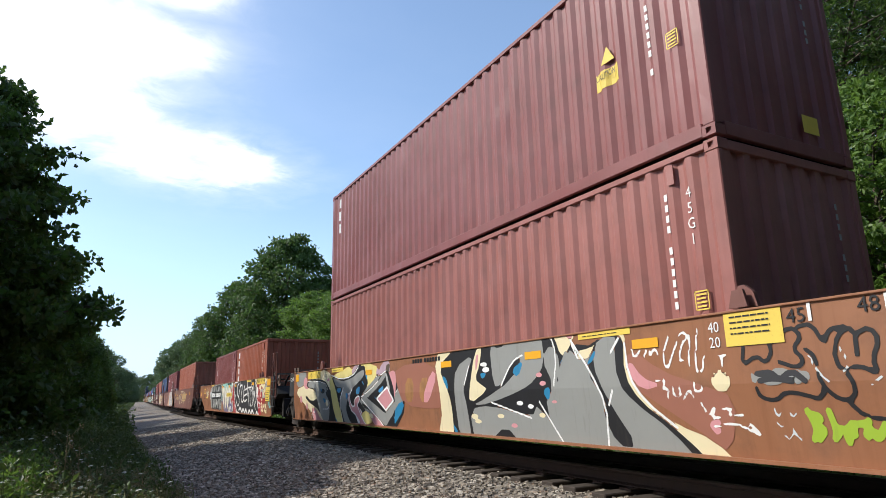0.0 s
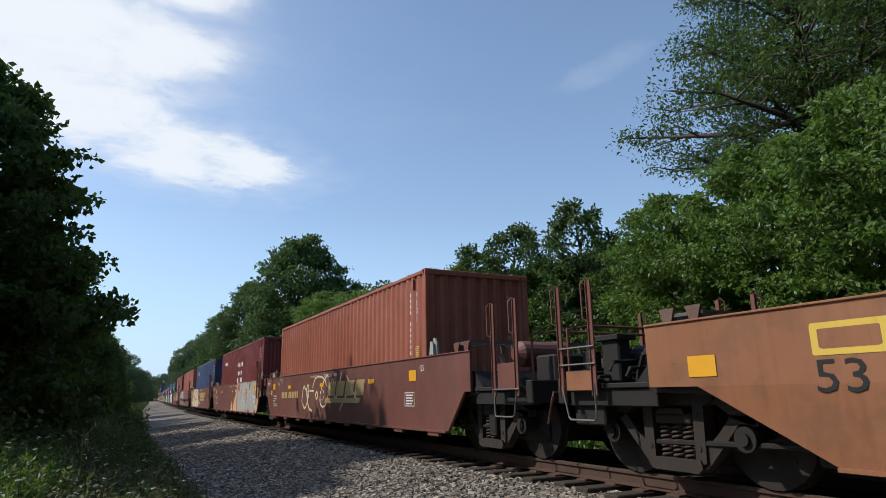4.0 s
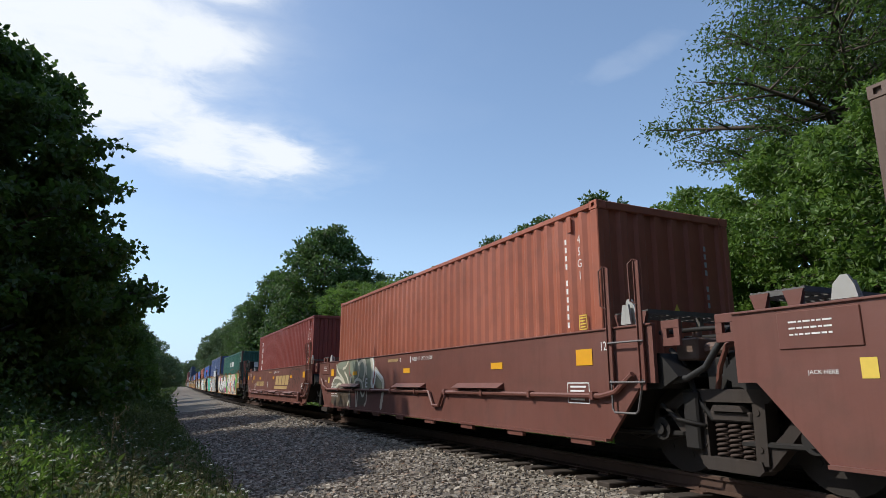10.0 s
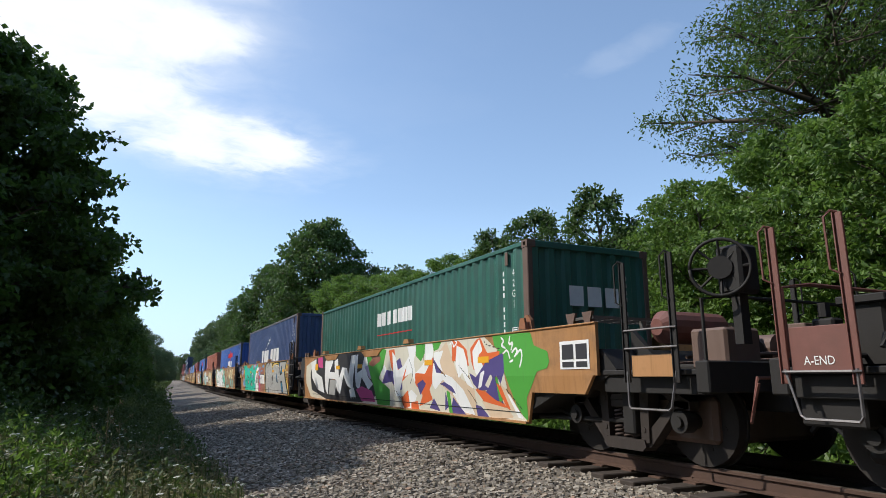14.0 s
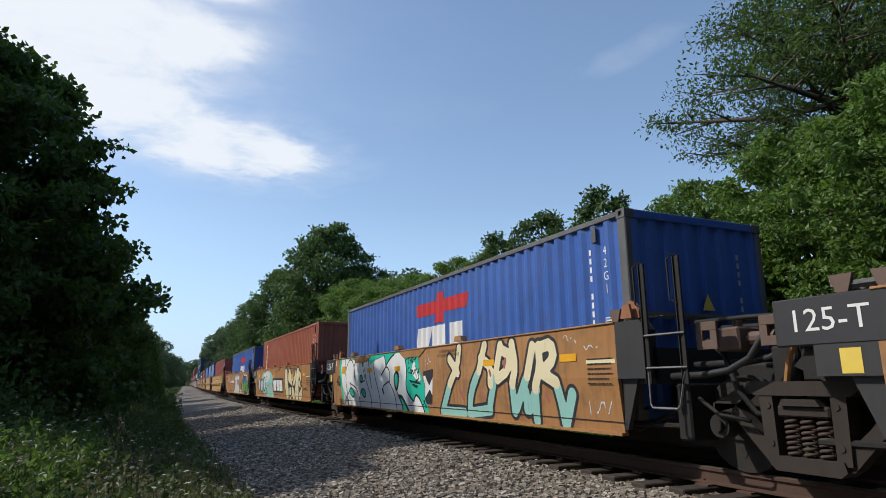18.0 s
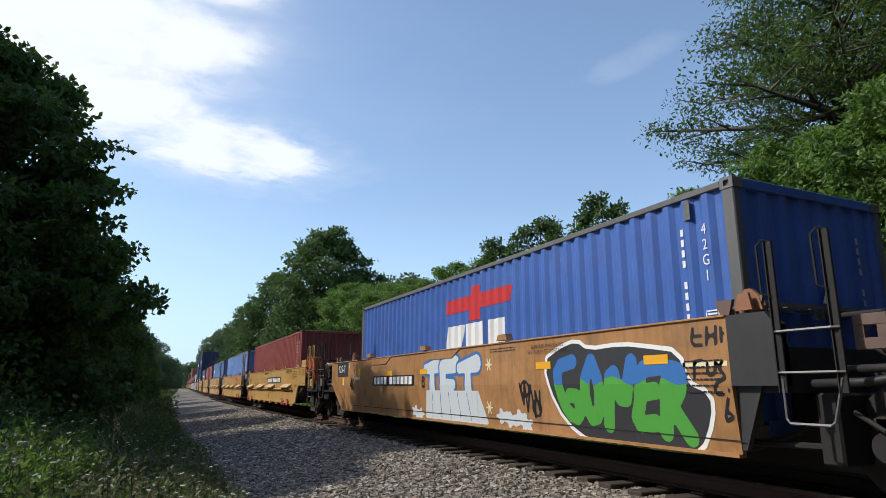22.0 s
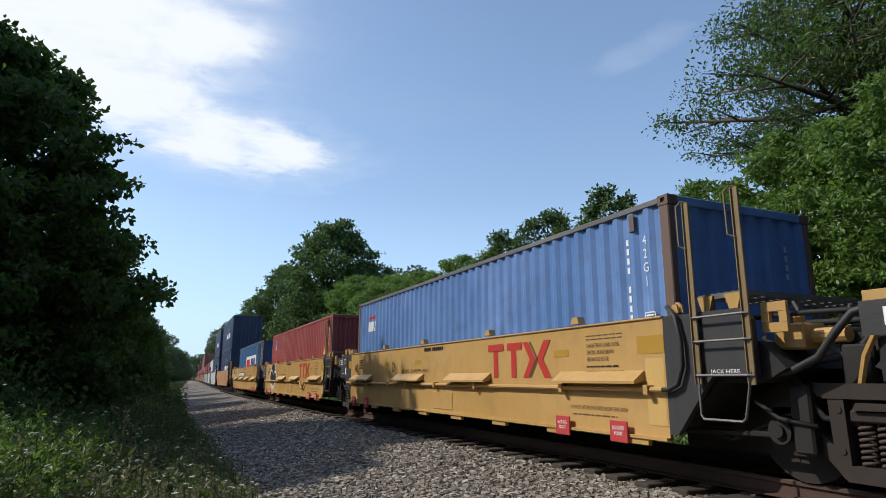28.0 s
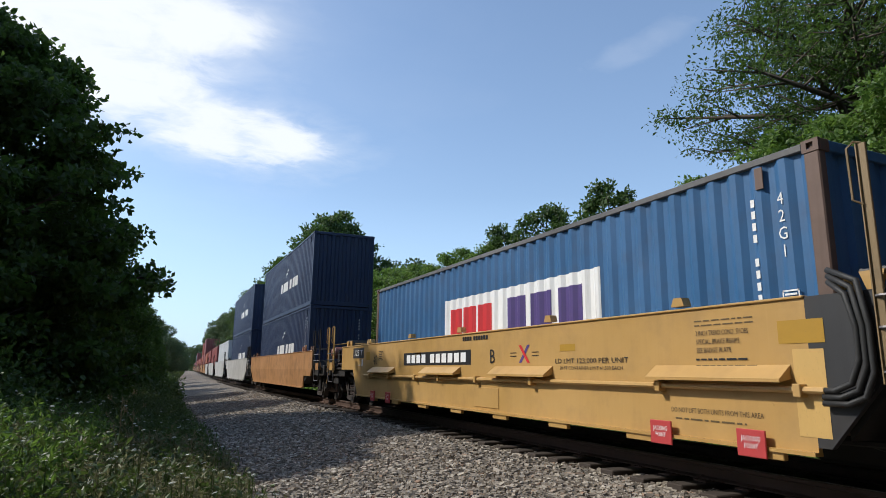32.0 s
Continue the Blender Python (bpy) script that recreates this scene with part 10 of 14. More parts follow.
def tan_cars():
    for i in range(7, 12):
        c = CARS[i]
        reflectors(c, (-5.55, -3.2, -1.25, 2.95, 5.1), 1.24)
        if i > 7:
            bar(c, -7.0, 1.415, 1.0, 0.38, "s_charcoal", X0, 2, name="notice_plate"), word(c, "125-T", -7.02, 1.425, 0.64, 0.19, "white", X0, 3), bar(c, -6.32, 1.5, 0.05, 0.14, "white", X0, 2), bar(c, -6.9, 1.08, 0.17, 0.2, "label_yellow", X0, 1, name="notice_plate")
            part("end_panel", cached("name_panel", lambda: Shape().box(-0.03, 0.02, 6.46, 7.54, 1.21, 1.62, 0.012).mesh("end_panel", M["black"])), c, m=pose(-X0 + 0.028, 0, 0))
            word(c, "40", -6.07, 0.99 if i == 8 else 1.0, 0.42, 0.36 if i == 8 else 0.30, "ink", X0, 1)
            word(c, {8: "E", 9: "D", 10: "C", 11: "B"}[i], {8: -3.1, 9: -0.2, 10: -3.25, 11: -1.25}[i], 1.05 if i != 9 else 1.5, 0.15, 0.22, "ink", X0, 3)
        if i != 7:
            lines(c, 5.75, 1.06, 0.5, 0.36, 6, "ink", X0, 2, 6)
            bar(c, 5.75, 1.17, 0.55, 0.05, "s_cream", X0, 1, name="notice_plate")
        hat = cached("lift_lug", lambda: Shape().prism([(-0.16, 0.0), (-0.11, 0.09), (0.11, 0.09), (0.16, 0.0)], -0.07, 0.05).mesh("top_lug", M["tan"]))
        for w in (-4.6, -1.2, 1.9):
            part("top_lug", hat, c, m=pose(-SIDE + 0.02, -w, TOP + 0.035))
        flap = cached("flap", lambda: Shape().prism([(-0.75, 0.0), (0.75, 0.0), (0.45, -0.14), (-0.45, -0.14)], -0.016, 0.0).mesh("reinforcing_plate", M["tan"]))
        part("seam", cached("seam_line", lambda: Shape().box(-0.003, 0.0, -6.1, 6.1, -0.006, 0.006).mesh("seam", M["steel_dark"])), c, m=pose(-side_x("tan", 0.46) - 0.005, 0, 0.46))
        if i != 7:
            word(c, "52,900 LBS. MAX. GROSS\nWT. FOR 20 FT. CONTAINER", {8: 1.42, 9: 1.4}.get(i, 3.05), 1.47, 0.95, 0.13, "ink", X0, 3)
        for w in (-3.9, -0.4):
            part("reinforcing_plate", flap, c, m=pose(-SIDE, -w, TOP - 0.02))
    a = Art(CARS[7], "tan", -7.9, 7.7, -6.9, 7.7)
    a.area("s_green", [(5.38, 1.67), (5.89, 1.60), (6.48, 1.59), (6.56, 1.40), (6.88, 1.31), (6.92, 1.17), (6.86, 1.08), (6.62, 1.04), (6.51, 0.90), (6.41, 0.79), (6.30, 0.67), (6.28, 0.35), (6.07, 0.42), (5.71, 1.11), (5.54, 1.20)], 0.0, soft=0)
    a.area("s_cream3", [(-7.43, 1.22), (-6.22, 1.48), (-4.64, 1.61), (-1.14, 1.64), (1.20, 1.65), (1.78, 1.76), (3.97, 1.74), (5.01, 1.67), (5.55, 1.38), (5.74, 1.03), (5.79, 0.78), (6.15, 0.42), (6.29, 0.33), (5.41, 0.33), (3.84, 0.31), (1.10, 0.32), (-3.21, 0.25), (-6.40, 0.37)], 0, soft=0)
    a.area("s_charcoal", [(-5.93, 1.54), (-4.32, 1.63), (-2.49, 1.63), (-0.70, 1.68), (-0.07, 1.47), (-0.24, 1.07), (-0.00, 0.56), (-1.20, 0.36), (-4.36, 0.32), (-6.21, 0.58), (-6.30, 1.12)], 0.0, soft=0)
    a.area("white", [(-6.28, 1.44), (-5.64, 1.54), (-5.57, 1.11), (-4.87, 0.97), (-4.70, 0.51), (-5.48, 0.60), (-6.06, 0.94)], 0.0, soft=0)
    a.area("white", [(-4.55, 1.44), (-4.13, 1.59), (-3.69, 1.42), (-4.01, 1.13), (-3.30, 1.10), (-3.41, 0.91), (-4.12, 0.94), (-4.33, 0.48), (-4.55, 0.61)], 0.0, soft=0)
    a.area("white", [(-3.57, 1.42), (-3.23, 1.49), (-3.07, 0.94), (-2.77, 1.24), (-2.34, 1.21), (-2.22, 0.97), (-1.98, 1.53), (-1.59, 1.54), (-1.89, 0.65), (-2.36, 0.76), (-2.64, 1.03), (-3.05, 0.51), (-3.35, 0.63)], 0.0, soft=0)
    a.area("white", [(-1.68, 1.49), (-1.40, 1.55), (-1.46, 1.08), (-1.10, 1.15), (-0.87, 1.57), (-0.53, 1.59), (-0.65, 1.01), (-0.27, 0.81), (-0.63, 0.67), (-1.09, 0.97), (-1.33, 0.66), (-1.59, 0.74)], 0.0, soft=0)
    a.area("white", [(-2.18, 0.65), (-1.78, 0.71), (-1.64, 0.45), (-2.13, 0.43)], 0.0, soft=0)
    a.area("s_pale_grey", [(-4.00, 0.91), (-3.30, 0.88), (-3.61, 0.47), (-4.20, 0.49)], 0.0, soft=0)
    a.area("s_magenta", [(-1.60, 0.66), (-1.13, 0.75), (-0.38, 0.65), (-0.19, 0.40), (-1.20, 0.39)], 0.0, soft=0)
    a.area("s_magenta", [(-5.44, 1.56), (-4.89, 1.58), (-4.78, 1.24), (-5.32, 1.28)], 0.0, soft=0)
    a.area("s_mauve2", [(-0.88, 1.22), (-0.42, 1.28), (-0.10, 0.88), (-0.49, 0.94)], 0.0, soft=0)
    a.area("s_green", [(-0.78, 1.56), (0.31, 1.63), (0.64, 1.57), (0.44, 1.19), (0.15, 0.94), (0.83, 0.70), (0.76, 0.35), (-0.04, 0.35), (-0.27, 0.81), (-0.58, 1.21)], 0.0, soft=0)
    a.area("s_khaki", [(-0.49, 1.59), (0.19, 1.64), (0.20, 1.43), (-0.35, 1.39)], 0.0, soft=0)
    a.area("s_rose", [(-0.59, 1.28), (-0.27, 1.42), (0.28, 1.43), (0.21, 1.33), (-0.25, 1.21)], 0.0, soft=0)
    a.area("s_purple4", [(0.35, 0.82), (0.67, 1.13), (1.22, 1.09), (1.62, 1.04), (1.57, 0.71), (1.24, 0.70), (1.00, 0.87)], 0.0, soft=0)
    a.area("s_purple4", [(1.22, 1.30), (1.48, 1.37), (1.61, 1.18), (1.36, 1.11)], 0.0, soft=0)
    a.area("white", [(0.30, 1.04), (0.51, 1.26), (0.67, 1.13), (0.37, 0.92)], 0.0, soft=0)
    a.area("s_orange", [(0.79, 1.56), (1.14, 1.57), (1.29, 1.18), (1.62, 1.06), (1.92, 1.17), (1.93, 1.01), (1.53, 0.85), (1.23, 0.97), (0.95, 1.19)], 0.0, soft=0)
    a.area("white", [(1.00, 1.53), (1.21, 1.40), (1.36, 1.12), (1.68, 1.20), (1.98, 1.40), (1.85, 1.64), (2.27, 1.71), (2.44, 1.68), (2.22, 1.28), (2.31, 1.05), (2.59, 1.16), (2.78, 1.27), (2.72, 1.66), (3.20, 1.68), (3.15, 1.34), (2.77, 0.89), (2.29, 0.85), (2.11, 1.06), (1.74, 0.97), (1.92, 1.29), (1.44, 0.71), (1.47, 0.53), (1.15, 0.58), (1.09, 1.06)], 0.0, soft=0)
    a.area("s_orange", [(2.31, 1.05), (2.79, 1.03), (3.15, 1.34), (3.30, 1.25), (3.20, 0.94), (2.95, 0.73), (3.07, 0.55), (2.40, 0.40), (2.61, 0.62), (2.46, 0.72), (2.29, 0.83)], 0.0, soft=0)
    a.area("s_purple4", [(2.37, 0.83), (2.67, 0.92), (2.81, 0.84), (2.50, 0.62)], 0.0, soft=0)
    a.area("s_green", [(2.33, 1.66), (2.78, 1.68), (2.78, 1.43), (2.59, 1.27), (2.33, 1.39)], 0.0, soft=0)
    a.area("s_green", [(3.10, 1.66), (3.60, 1.68), (3.40, 1.48), (3.20, 1.45)], 0.0, soft=0)
    a.area("white", [(2.06, 0.72), (2.33, 0.61), (2.04, 0.31), (1.50, 0.34), (1.73, 0.60)], 0.0, soft=0)
    a.area("s_orange", [(2.01, 0.47), (2.36, 0.50), (2.39, 0.33), (1.98, 0.31)], 0.0, soft=0)
    a.area("s_orange", [(1.47, 0.52), (1.88, 0.71), (1.93, 0.38), (1.62, 0.32)], 0.0, soft=0)
    a.area("s_peach3", [(3.25, 1.34), (3.74, 1.60), (4.01, 1.24), (4.19, 0.99), (4.76, 0.76), (4.77, 0.33), (4.36, 0.34), (3.90, 0.65), (3.47, 0.84), (3.38, 1.05)], 0.0, soft=0)
    a.area("white", [(3.20, 1.42), (3.62, 1.45), (3.45, 1.25), (3.60, 1.04), (3.96, 0.96), (4.36, 0.75), (4.72, 0.35), (4.28, 0.38), (3.91, 0.71), (3.59, 0.92), (3.21, 0.74), (3.10, 0.84)], 0.0, soft=0)
    a.area("s_purple4", [(3.15, 1.34), (3.40, 1.15), (3.64, 1.02), (3.30, 1.05)], 0.0, soft=0)
    a.area("s_purple4", [(3.43, 0.84), (3.63, 0.88), (3.93, 0.80), (4.08, 0.67), (3.83, 0.73), (3.57, 0.82)], 0.0, soft=0)
    a.area("s_purple4", [(2.89, 0.39), (3.13, 0.58), (3.38, 0.35)], 0.0, soft=0)
    a.area("s_purple4", [(3.80, 0.37), (3.94, 0.61), (4.21, 0.45), (4.44, 0.31), (4.01, 0.31)], 0.0, soft=0)
    a.area("s_green", [(3.69, 0.74), (3.82, 0.70), (3.88, 0.31), (3.75, 0.32)], 0.0, soft=0)
    a.area("s_purple4", [(3.65, 0.74), (3.73, 0.45), (3.57, 0.36)], 0.0, soft=0)
    a.area("s_orange", [(3.97, 1.64), (4.24, 1.58), (4.53, 1.42), (4.61, 1.13), (4.45, 1.23), (4.23, 1.04), (4.10, 1.24), (3.97, 1.24)], 0.0, soft=0)
    a.area("s_purple4", [(4.23, 1.23), (4.36, 1.33), (4.44, 1.18), (4.27, 1.12)], 0.0, soft=0)
    a.area("white", [(4.15, 1.51), (4.41, 1.44), (4.53, 1.23), (4.60, 0.94), (4.76, 0.76), (4.50, 0.85), (4.36, 1.04), (4.22, 0.94), (4.10, 1.19)], 0.0, soft=0)
    a.area("s_orange", [(4.65, 1.43), (4.86, 1.57), (5.01, 1.60), (5.23, 1.34), (5.62, 1.36), (5.54, 1.12), (5.37, 1.21), (5.22, 1.03), (4.77, 1.08), (4.69, 1.22)], 0.0, soft=0)
    a.area("white", [(4.73, 1.39), (4.97, 1.58), (5.08, 1.39), (4.93, 1.31), (5.11, 1.12), (5.21, 0.96), (4.96, 0.81), (4.84, 1.03), (4.77, 1.13)], 0.0, soft=0)
    a.area("s_purple4", [(5.19, 1.21), (5.72, 1.33), (5.74, 1.03), (5.61, 0.86), (5.50, 0.99), (5.28, 0.77), (4.91, 0.75), (4.74, 0.85), (4.61, 1.04), (4.84, 0.96)], 0.0, soft=0)
    a.area("white", [(5.00, 1.03), (5.15, 1.08), (5.00, 0.81), (4.88, 0.78)], 0.0, soft=0)
    a.area("s_cream3", [(5.12, 0.84), (5.33, 1.01), (5.39, 0.96), (5.22, 0.79)], 0.0, soft=0)
    a.area("s_orange", [(4.76, 0.78), (5.17, 0.73), (5.63, 0.59), (5.84, 0.41), (5.45, 0.52), (5.06, 0.57)], 0.0, soft=0)
    a.area("s_purple4", [(5.13, 0.73), (5.45, 0.93), (5.56, 0.77), (5.65, 0.56), (5.40, 0.62)], 0.0, soft=0)
    a.area("s_green", [(5.46, 0.96), (5.53, 0.96), (5.63, 0.61), (5.53, 0.59)], 0.0, soft=0)
    a.area("s_orange", [(5.48, 0.88), (5.67, 0.79), (5.85, 0.47), (5.74, 0.51), (5.58, 0.69)], 0.0, soft=0)
    a.area("s_peach3", [(5.58, 0.88), (5.82, 0.74), (6.11, 0.46), (5.85, 0.47)], 0.0, soft=0)
    a.area("white", [(5.73, 0.78), (5.88, 0.66), (6.18, 0.37), (6.03, 0.38)], 0.0, soft=0)
    a.area("s_purple4", [(4.75, 0.52), (4.94, 0.50), (5.20, 0.33), (4.79, 0.33)], 0.0, soft=0)
    a.area("s_peach3", [(4.96, 0.59), (5.77, 0.50), (5.91, 0.37), (5.23, 0.33)], 0.0, soft=0)
    a.stroke("ink", [(1.17, 0.70), (1.41, 0.54), (1.54, 0.59)], 0.02)
    a.stroke("ink", [(1.98, 1.33), (2.23, 1.05), (2.02, 0.83)], 0.02)
    a.stroke("ink", [(3.15, 1.26), (3.73, 0.96)], 0.02)
    a.stroke("ink", [(4.23, 1.16), (4.64, 0.93)], 0.02)
    a.stroke("ink", [(4.52, 0.76), (4.81, 0.54)], 0.02)
    a.stroke("ink", [(2.67, 1.60), (2.73, 1.27)], 0.02)
    a.stroke("ink", [(0.88, 1.19), (1.15, 0.58)], 0.02)
    a.stroke("ink", [(5.76, 0.78), (6.16, 0.50)], 0.02)
    a.stroke("ink", [(5.12, 1.57), (5.16, 1.48), (5.65, 1.39)], 0.02)
    a.stroke("white", [(5.67, 1.56), (5.76, 1.50), (5.65, 1.44), (5.78, 1.40)], 0.032)
    a.stroke("white", [(5.92, 1.56), (5.88, 1.43), (6.02, 1.49), (5.95, 1.36)], 0.032)
    a.stroke("white", [(5.72, 1.32), (5.85, 1.38), (5.91, 1.24)], 0.032)
    a.stroke("white", [(5.98, 1.32), (6.07, 1.40), (6.13, 1.34), (6.04, 1.26)], 0.032)
    a.stroke("white", [(6.10, 1.29), (6.23, 1.38), (6.25, 1.25), (6.18, 1.11)], 0.032)
    a.stroke("white", [(5.91, 1.19), (6.00, 1.21)], 0.032)
    a.stroke("white", [(3.88, 1.54), (3.97, 1.60), (4.04, 1.49)], 0.032)
    a.stroke("white", [(4.06, 1.61), (4.17, 1.57), (4.08, 1.51)], 0.032)
    a.cut()
    c = CARS[7]
    bar(c, 7.47, 1.24, 0.60, 0.36, "white", X0, 2, name="notice_plate")
    for w, z, wide, tall in ((7.34, 1.28, 0.24, 0.19), (7.62, 1.28, 0.22, 0.19), (7.34, 1.12, 0.24, 0.07), (7.62, 1.12, 0.22, 0.07)):
        bar(c, w, z, wide, tall, "s_charcoal", X0, 3, name="notice_field")
    a = Art(CARS[8], "tan", -6.57, 7.2, -7.0, 6.7)
    a.area("s_yellow", [(0.95, 0.38), (1.05, 0.95), (0.95, 1.2), (1.5, 1.35), (1.9, 1.58), (5.8, 1.6), (5.55, 1.2), (6.1, 0.36)], 0.05)
    a.area("ink", [(1.02, 0.38), (1.1, 0.95), (1.05, 1.15), (1.5, 1.3), (1.9, 1.56), (5.68, 1.58), (5.45, 1.2), (5.98, 0.36)], 0.02)
    a.area("s_pale_grey", [(1.15, 0.38), (1.3, 1.2), (1.75, 1.45), (2.0, 1.2), (2.2, 1.5), (3.3, 1.52), (4.0, 1.5), (4.2, 1.2), (4.4, 1.56), (5.55, 1.56), (5.3, 1.15), (5.8, 0.38)], 0.0)
    for p in ([(1.6, 0.85), (1.75, 1.3)], [(2.2, 0.7), (2.35, 1.35)], [(2.0, 0.4), (2.1, 0.65)], [(2.7, 0.45), (2.65, 1.0)], [(3.2, 0.75), (3.1, 1.1)], [(4.1, 0.85), (4.2, 1.2)], [(3.4, 0.4), (3.45, 0.55)], [(4.0, 0.4), (4.05, 0.5)]):
        a.stroke("ink", p, (0.11, 0.04)).stroke("white", [(q[0] + 0.05, q[1]) for q in p], (0.03, 0.02))
    for pts in ([(2.45, 0.8), (2.75, 0.85), (2.8, 1.05), (2.55, 1.1)], [(3.5, 0.9), (3.75, 0.8), (3.85, 0.95), (3.6, 1.2)], [(4.75, 0.4), (4.6, 0.8), (4.85, 0.8), (5.0, 0.4)], [(4.5, 1.1), (4.75, 1.4), (4.85, 1.15)]):
        a.area("ink", pts, 0.04).area("s_cyan", pts, -0.02)
    a.stroke("s_cyan", [(4.25, 1.3), (4.3, 1.5)], 0.08)
    for w, z in ((1.0, 0.6), (0.98, 1.4), (2.9, 1.57), (5.85, 1.35), (5.95, 0.7), (6.4, 1.5)):
        a.blob("s_yellow", w, z, 0.07, 0.06, 0.02)
    a.blob("s_blue", 6.2, 1.5, 0.3, 0.09, 0.04).blob("s_blue", 6.3, 0.55, 0.25, 0.1, 0.04).blob("s_purple", 6.3, 0.8, 0.25, 0.12, 0.04)
    a.area("s_pink", [(-4.25, 1.67), (-3.65, 1.71), (-3.39, 1.62), (-3.82, 1.34)], 0.0, soft=1)
    a.area("s_pink", [(-2.51, 1.65), (-2.12, 1.66), (-2.29, 1.42), (-2.44, 1.39)], 0.0, soft=1)
    a.area("s_magenta", [(-1.67, 1.67), (-1.28, 1.66), (-1.51, 1.48), (-1.7, 1.51)], 0.0, soft=1)
    a.blob("s_sky", -1.95, 1.52, 0.26, 0.14)
    a.blob("s_pale", -1.98, 1.55, 0.14, 0.08)
    a.blob("s_sky", -3.80, 0.37, 0.40, 0.23)
    a.blob("s_pale", -3.84, 0.52, 0.21, 0.04)
    a.area("s_teal", [(-6.04, 1.68), (-4.76, 1.67), (-4.1, 1.65), (-3.78, 1.36), (-3.56, 1.56), (-3.08, 1.53), (-2.49, 1.64), (-2.42, 1.37), (-2.2, 1.33), (-1.84, 1.4), (-1.26, 1.65), (-0.71, 1.63), (-0.77, 1.15), (-1.5, 1.05), (-1.71, 0.54), (-2.14, 0.24), (-3.27, 0.24), (-4.36, 0.29), (-5.27, 0.29), (-5.02, 0.63), (-5.32, 1.09), (-5.66, 1.47)], 0.0, soft=1)
    a.area("s_sky", [(-2.04, 0.81), (-1.86, 0.76), (-1.64, 0.55), (-1.5, 0.24), (-1.91, 0.23), (-1.83, 0.57)], 0.0, soft=1)
    a.blob("s_pale", -1.91, 0.74, 0.09, 0.05)
    a.blob("s_pale", -1.76, 0.37, 0.12, 0.17)
    a.blob("s_sky", -4.19, 1.44, 0.17, 0.20)
    a.blob("s_pale", -4.21, 1.50, 0.06, 0.12)
    a.blob("s_sky", -2.50, 1.05, 0.22, 0.11)
    a.blob("s_pale", -2.63, 1.15, 0.12, 0.06)
    a.area("white", [(-1.52, 1.31), (-1.16, 1.46), (-0.72, 1.51), (-0.86, 0.25), (-1.48, 0.25), (-1.7, 0.68), (-1.78, 0.95)], 0.0, soft=1)
    a.blob("s_rose", -4.15, 1.02, 0.14, 0.05)
    a.blob("s_pink", -3.99, 0.75, 0.16, 0.09)
    a.blob("s_rose", -3.06, 1.05, 0.13, 0.07)
    a.blob("s_pink", -2.81, 0.65, 0.15, 0.12)
    a.area("s_rose", [(-2.45, 1.29), (-2.32, 1.15), (-2.23, 0.92), (-2.36, 0.98)], 0.0, soft=1)
    a.stroke("ink", [(-5.71, 1.47), (-5.27, 1.06), (-5.02, 0.62), (-5.27, 0.53)], 0.035)
    a.stroke("ink", [(-4.85, 1.42), (-4.85, 0.98), (-4.65, 0.81), (-4.44, 0.81), (-4.27, 0.57)], 0.035)
    a.stroke("ink", [(-3.82, 1.36), (-3.66, 1.53), (-3.26, 1.62), (-3.03, 1.45), (-2.88, 1.2), (-2.72, 1.1)], 0.035)
    a.stroke("ink", [(-4.38, 0.65), (-4.3, 0.91), (-4.0, 1.03), (-3.68, 0.96), (-3.39, 0.82), (-3.24, 0.6), (-3.23, 0.23)], 0.035)
    a.stroke("ink", [(-3.24, 0.6), (-3.15, 0.74), (-2.87, 0.81), (-2.49, 0.83), (-2.24, 0.65), (-2.15, 0.51), (-2.14, 0.22)], 0.035)
    a.stroke("ink", [(-2.49, 1.64), (-2.42, 1.34), (-2.33, 1.1), (-2.2, 0.95), (-2.25, 0.87), (-2.39, 0.94), (-2.51, 1.11)], 0.035)
    a.stroke("ink", [(-1.26, 1.65), (-1.59, 1.49), (-1.95, 1.16), (-1.82, 0.95), (-1.55, 0.65)], 0.035)
    a.stroke("ink", [(-5.25, 0.51), (-4.68, 0.37), (-4.2, 0.33), (-4.52, 0.25)], 0.035)
    a.stroke("ink", [(-4.31, 0.92), (-4.38, 1.07), (-4.14, 1.11), (-3.86, 0.97)], 0.035)
    a.stroke("ink", [(-3.19, 1.05), (-3.12, 1.17), (-2.88, 1.2)], 0.035)
    a.stroke("ink", [(-4.16, 0.85), (-3.84, 0.83), (-3.85, 0.67), (-4.14, 0.68), (-4.16, 0.85)], 0.035)
    a.stroke("ink", [(-2.93, 0.75), (-2.65, 0.7), (-2.72, 0.53), (-2.96, 0.55), (-3.01, 0.67), (-2.93, 0.75)], 0.035)
    a.stroke("ink", [(-5.76, 1.55), (-5.49, 1.65), (-5.66, 1.44), (-5.44, 1.51), (-5.35, 1.42), (-5.14, 1.55)], 0.015)
    a.blob("ink", -1.63, 1.29, 0.04, 0.05)
    a.stroke("ink", [(-1.77, 0.98), (-1.71, 0.83), (-1.58, 0.67)], 0.03)
    a.area("ink", [(-1.54, 0.69), (-1.35, 1.08), (-1.09, 1.22), (-0.95, 1.33), (-0.82, 1.31), (-0.8, 0.92), (-0.85, 0.52), (-1.13, 0.74)], 0.0, soft=1)
    a.area("s_pink", [(-1.41, 0.87), (-1.27, 1.14), (-1.03, 1.19), (-0.87, 1.26), (-0.84, 0.87), (-0.96, 0.98), (-1.13, 0.95), (-1.28, 0.98)], 0.0, soft=1)
    a.stroke("white", [(-1.38, 0.87), (-1.39, 0.74)], 0.05)
    a.stroke("white", [(-1.26, 0.93), (-1.28, 0.74)], 0.05)
    a.stroke("white", [(-1.15, 0.93), (-1.17, 0.74)], 0.05)
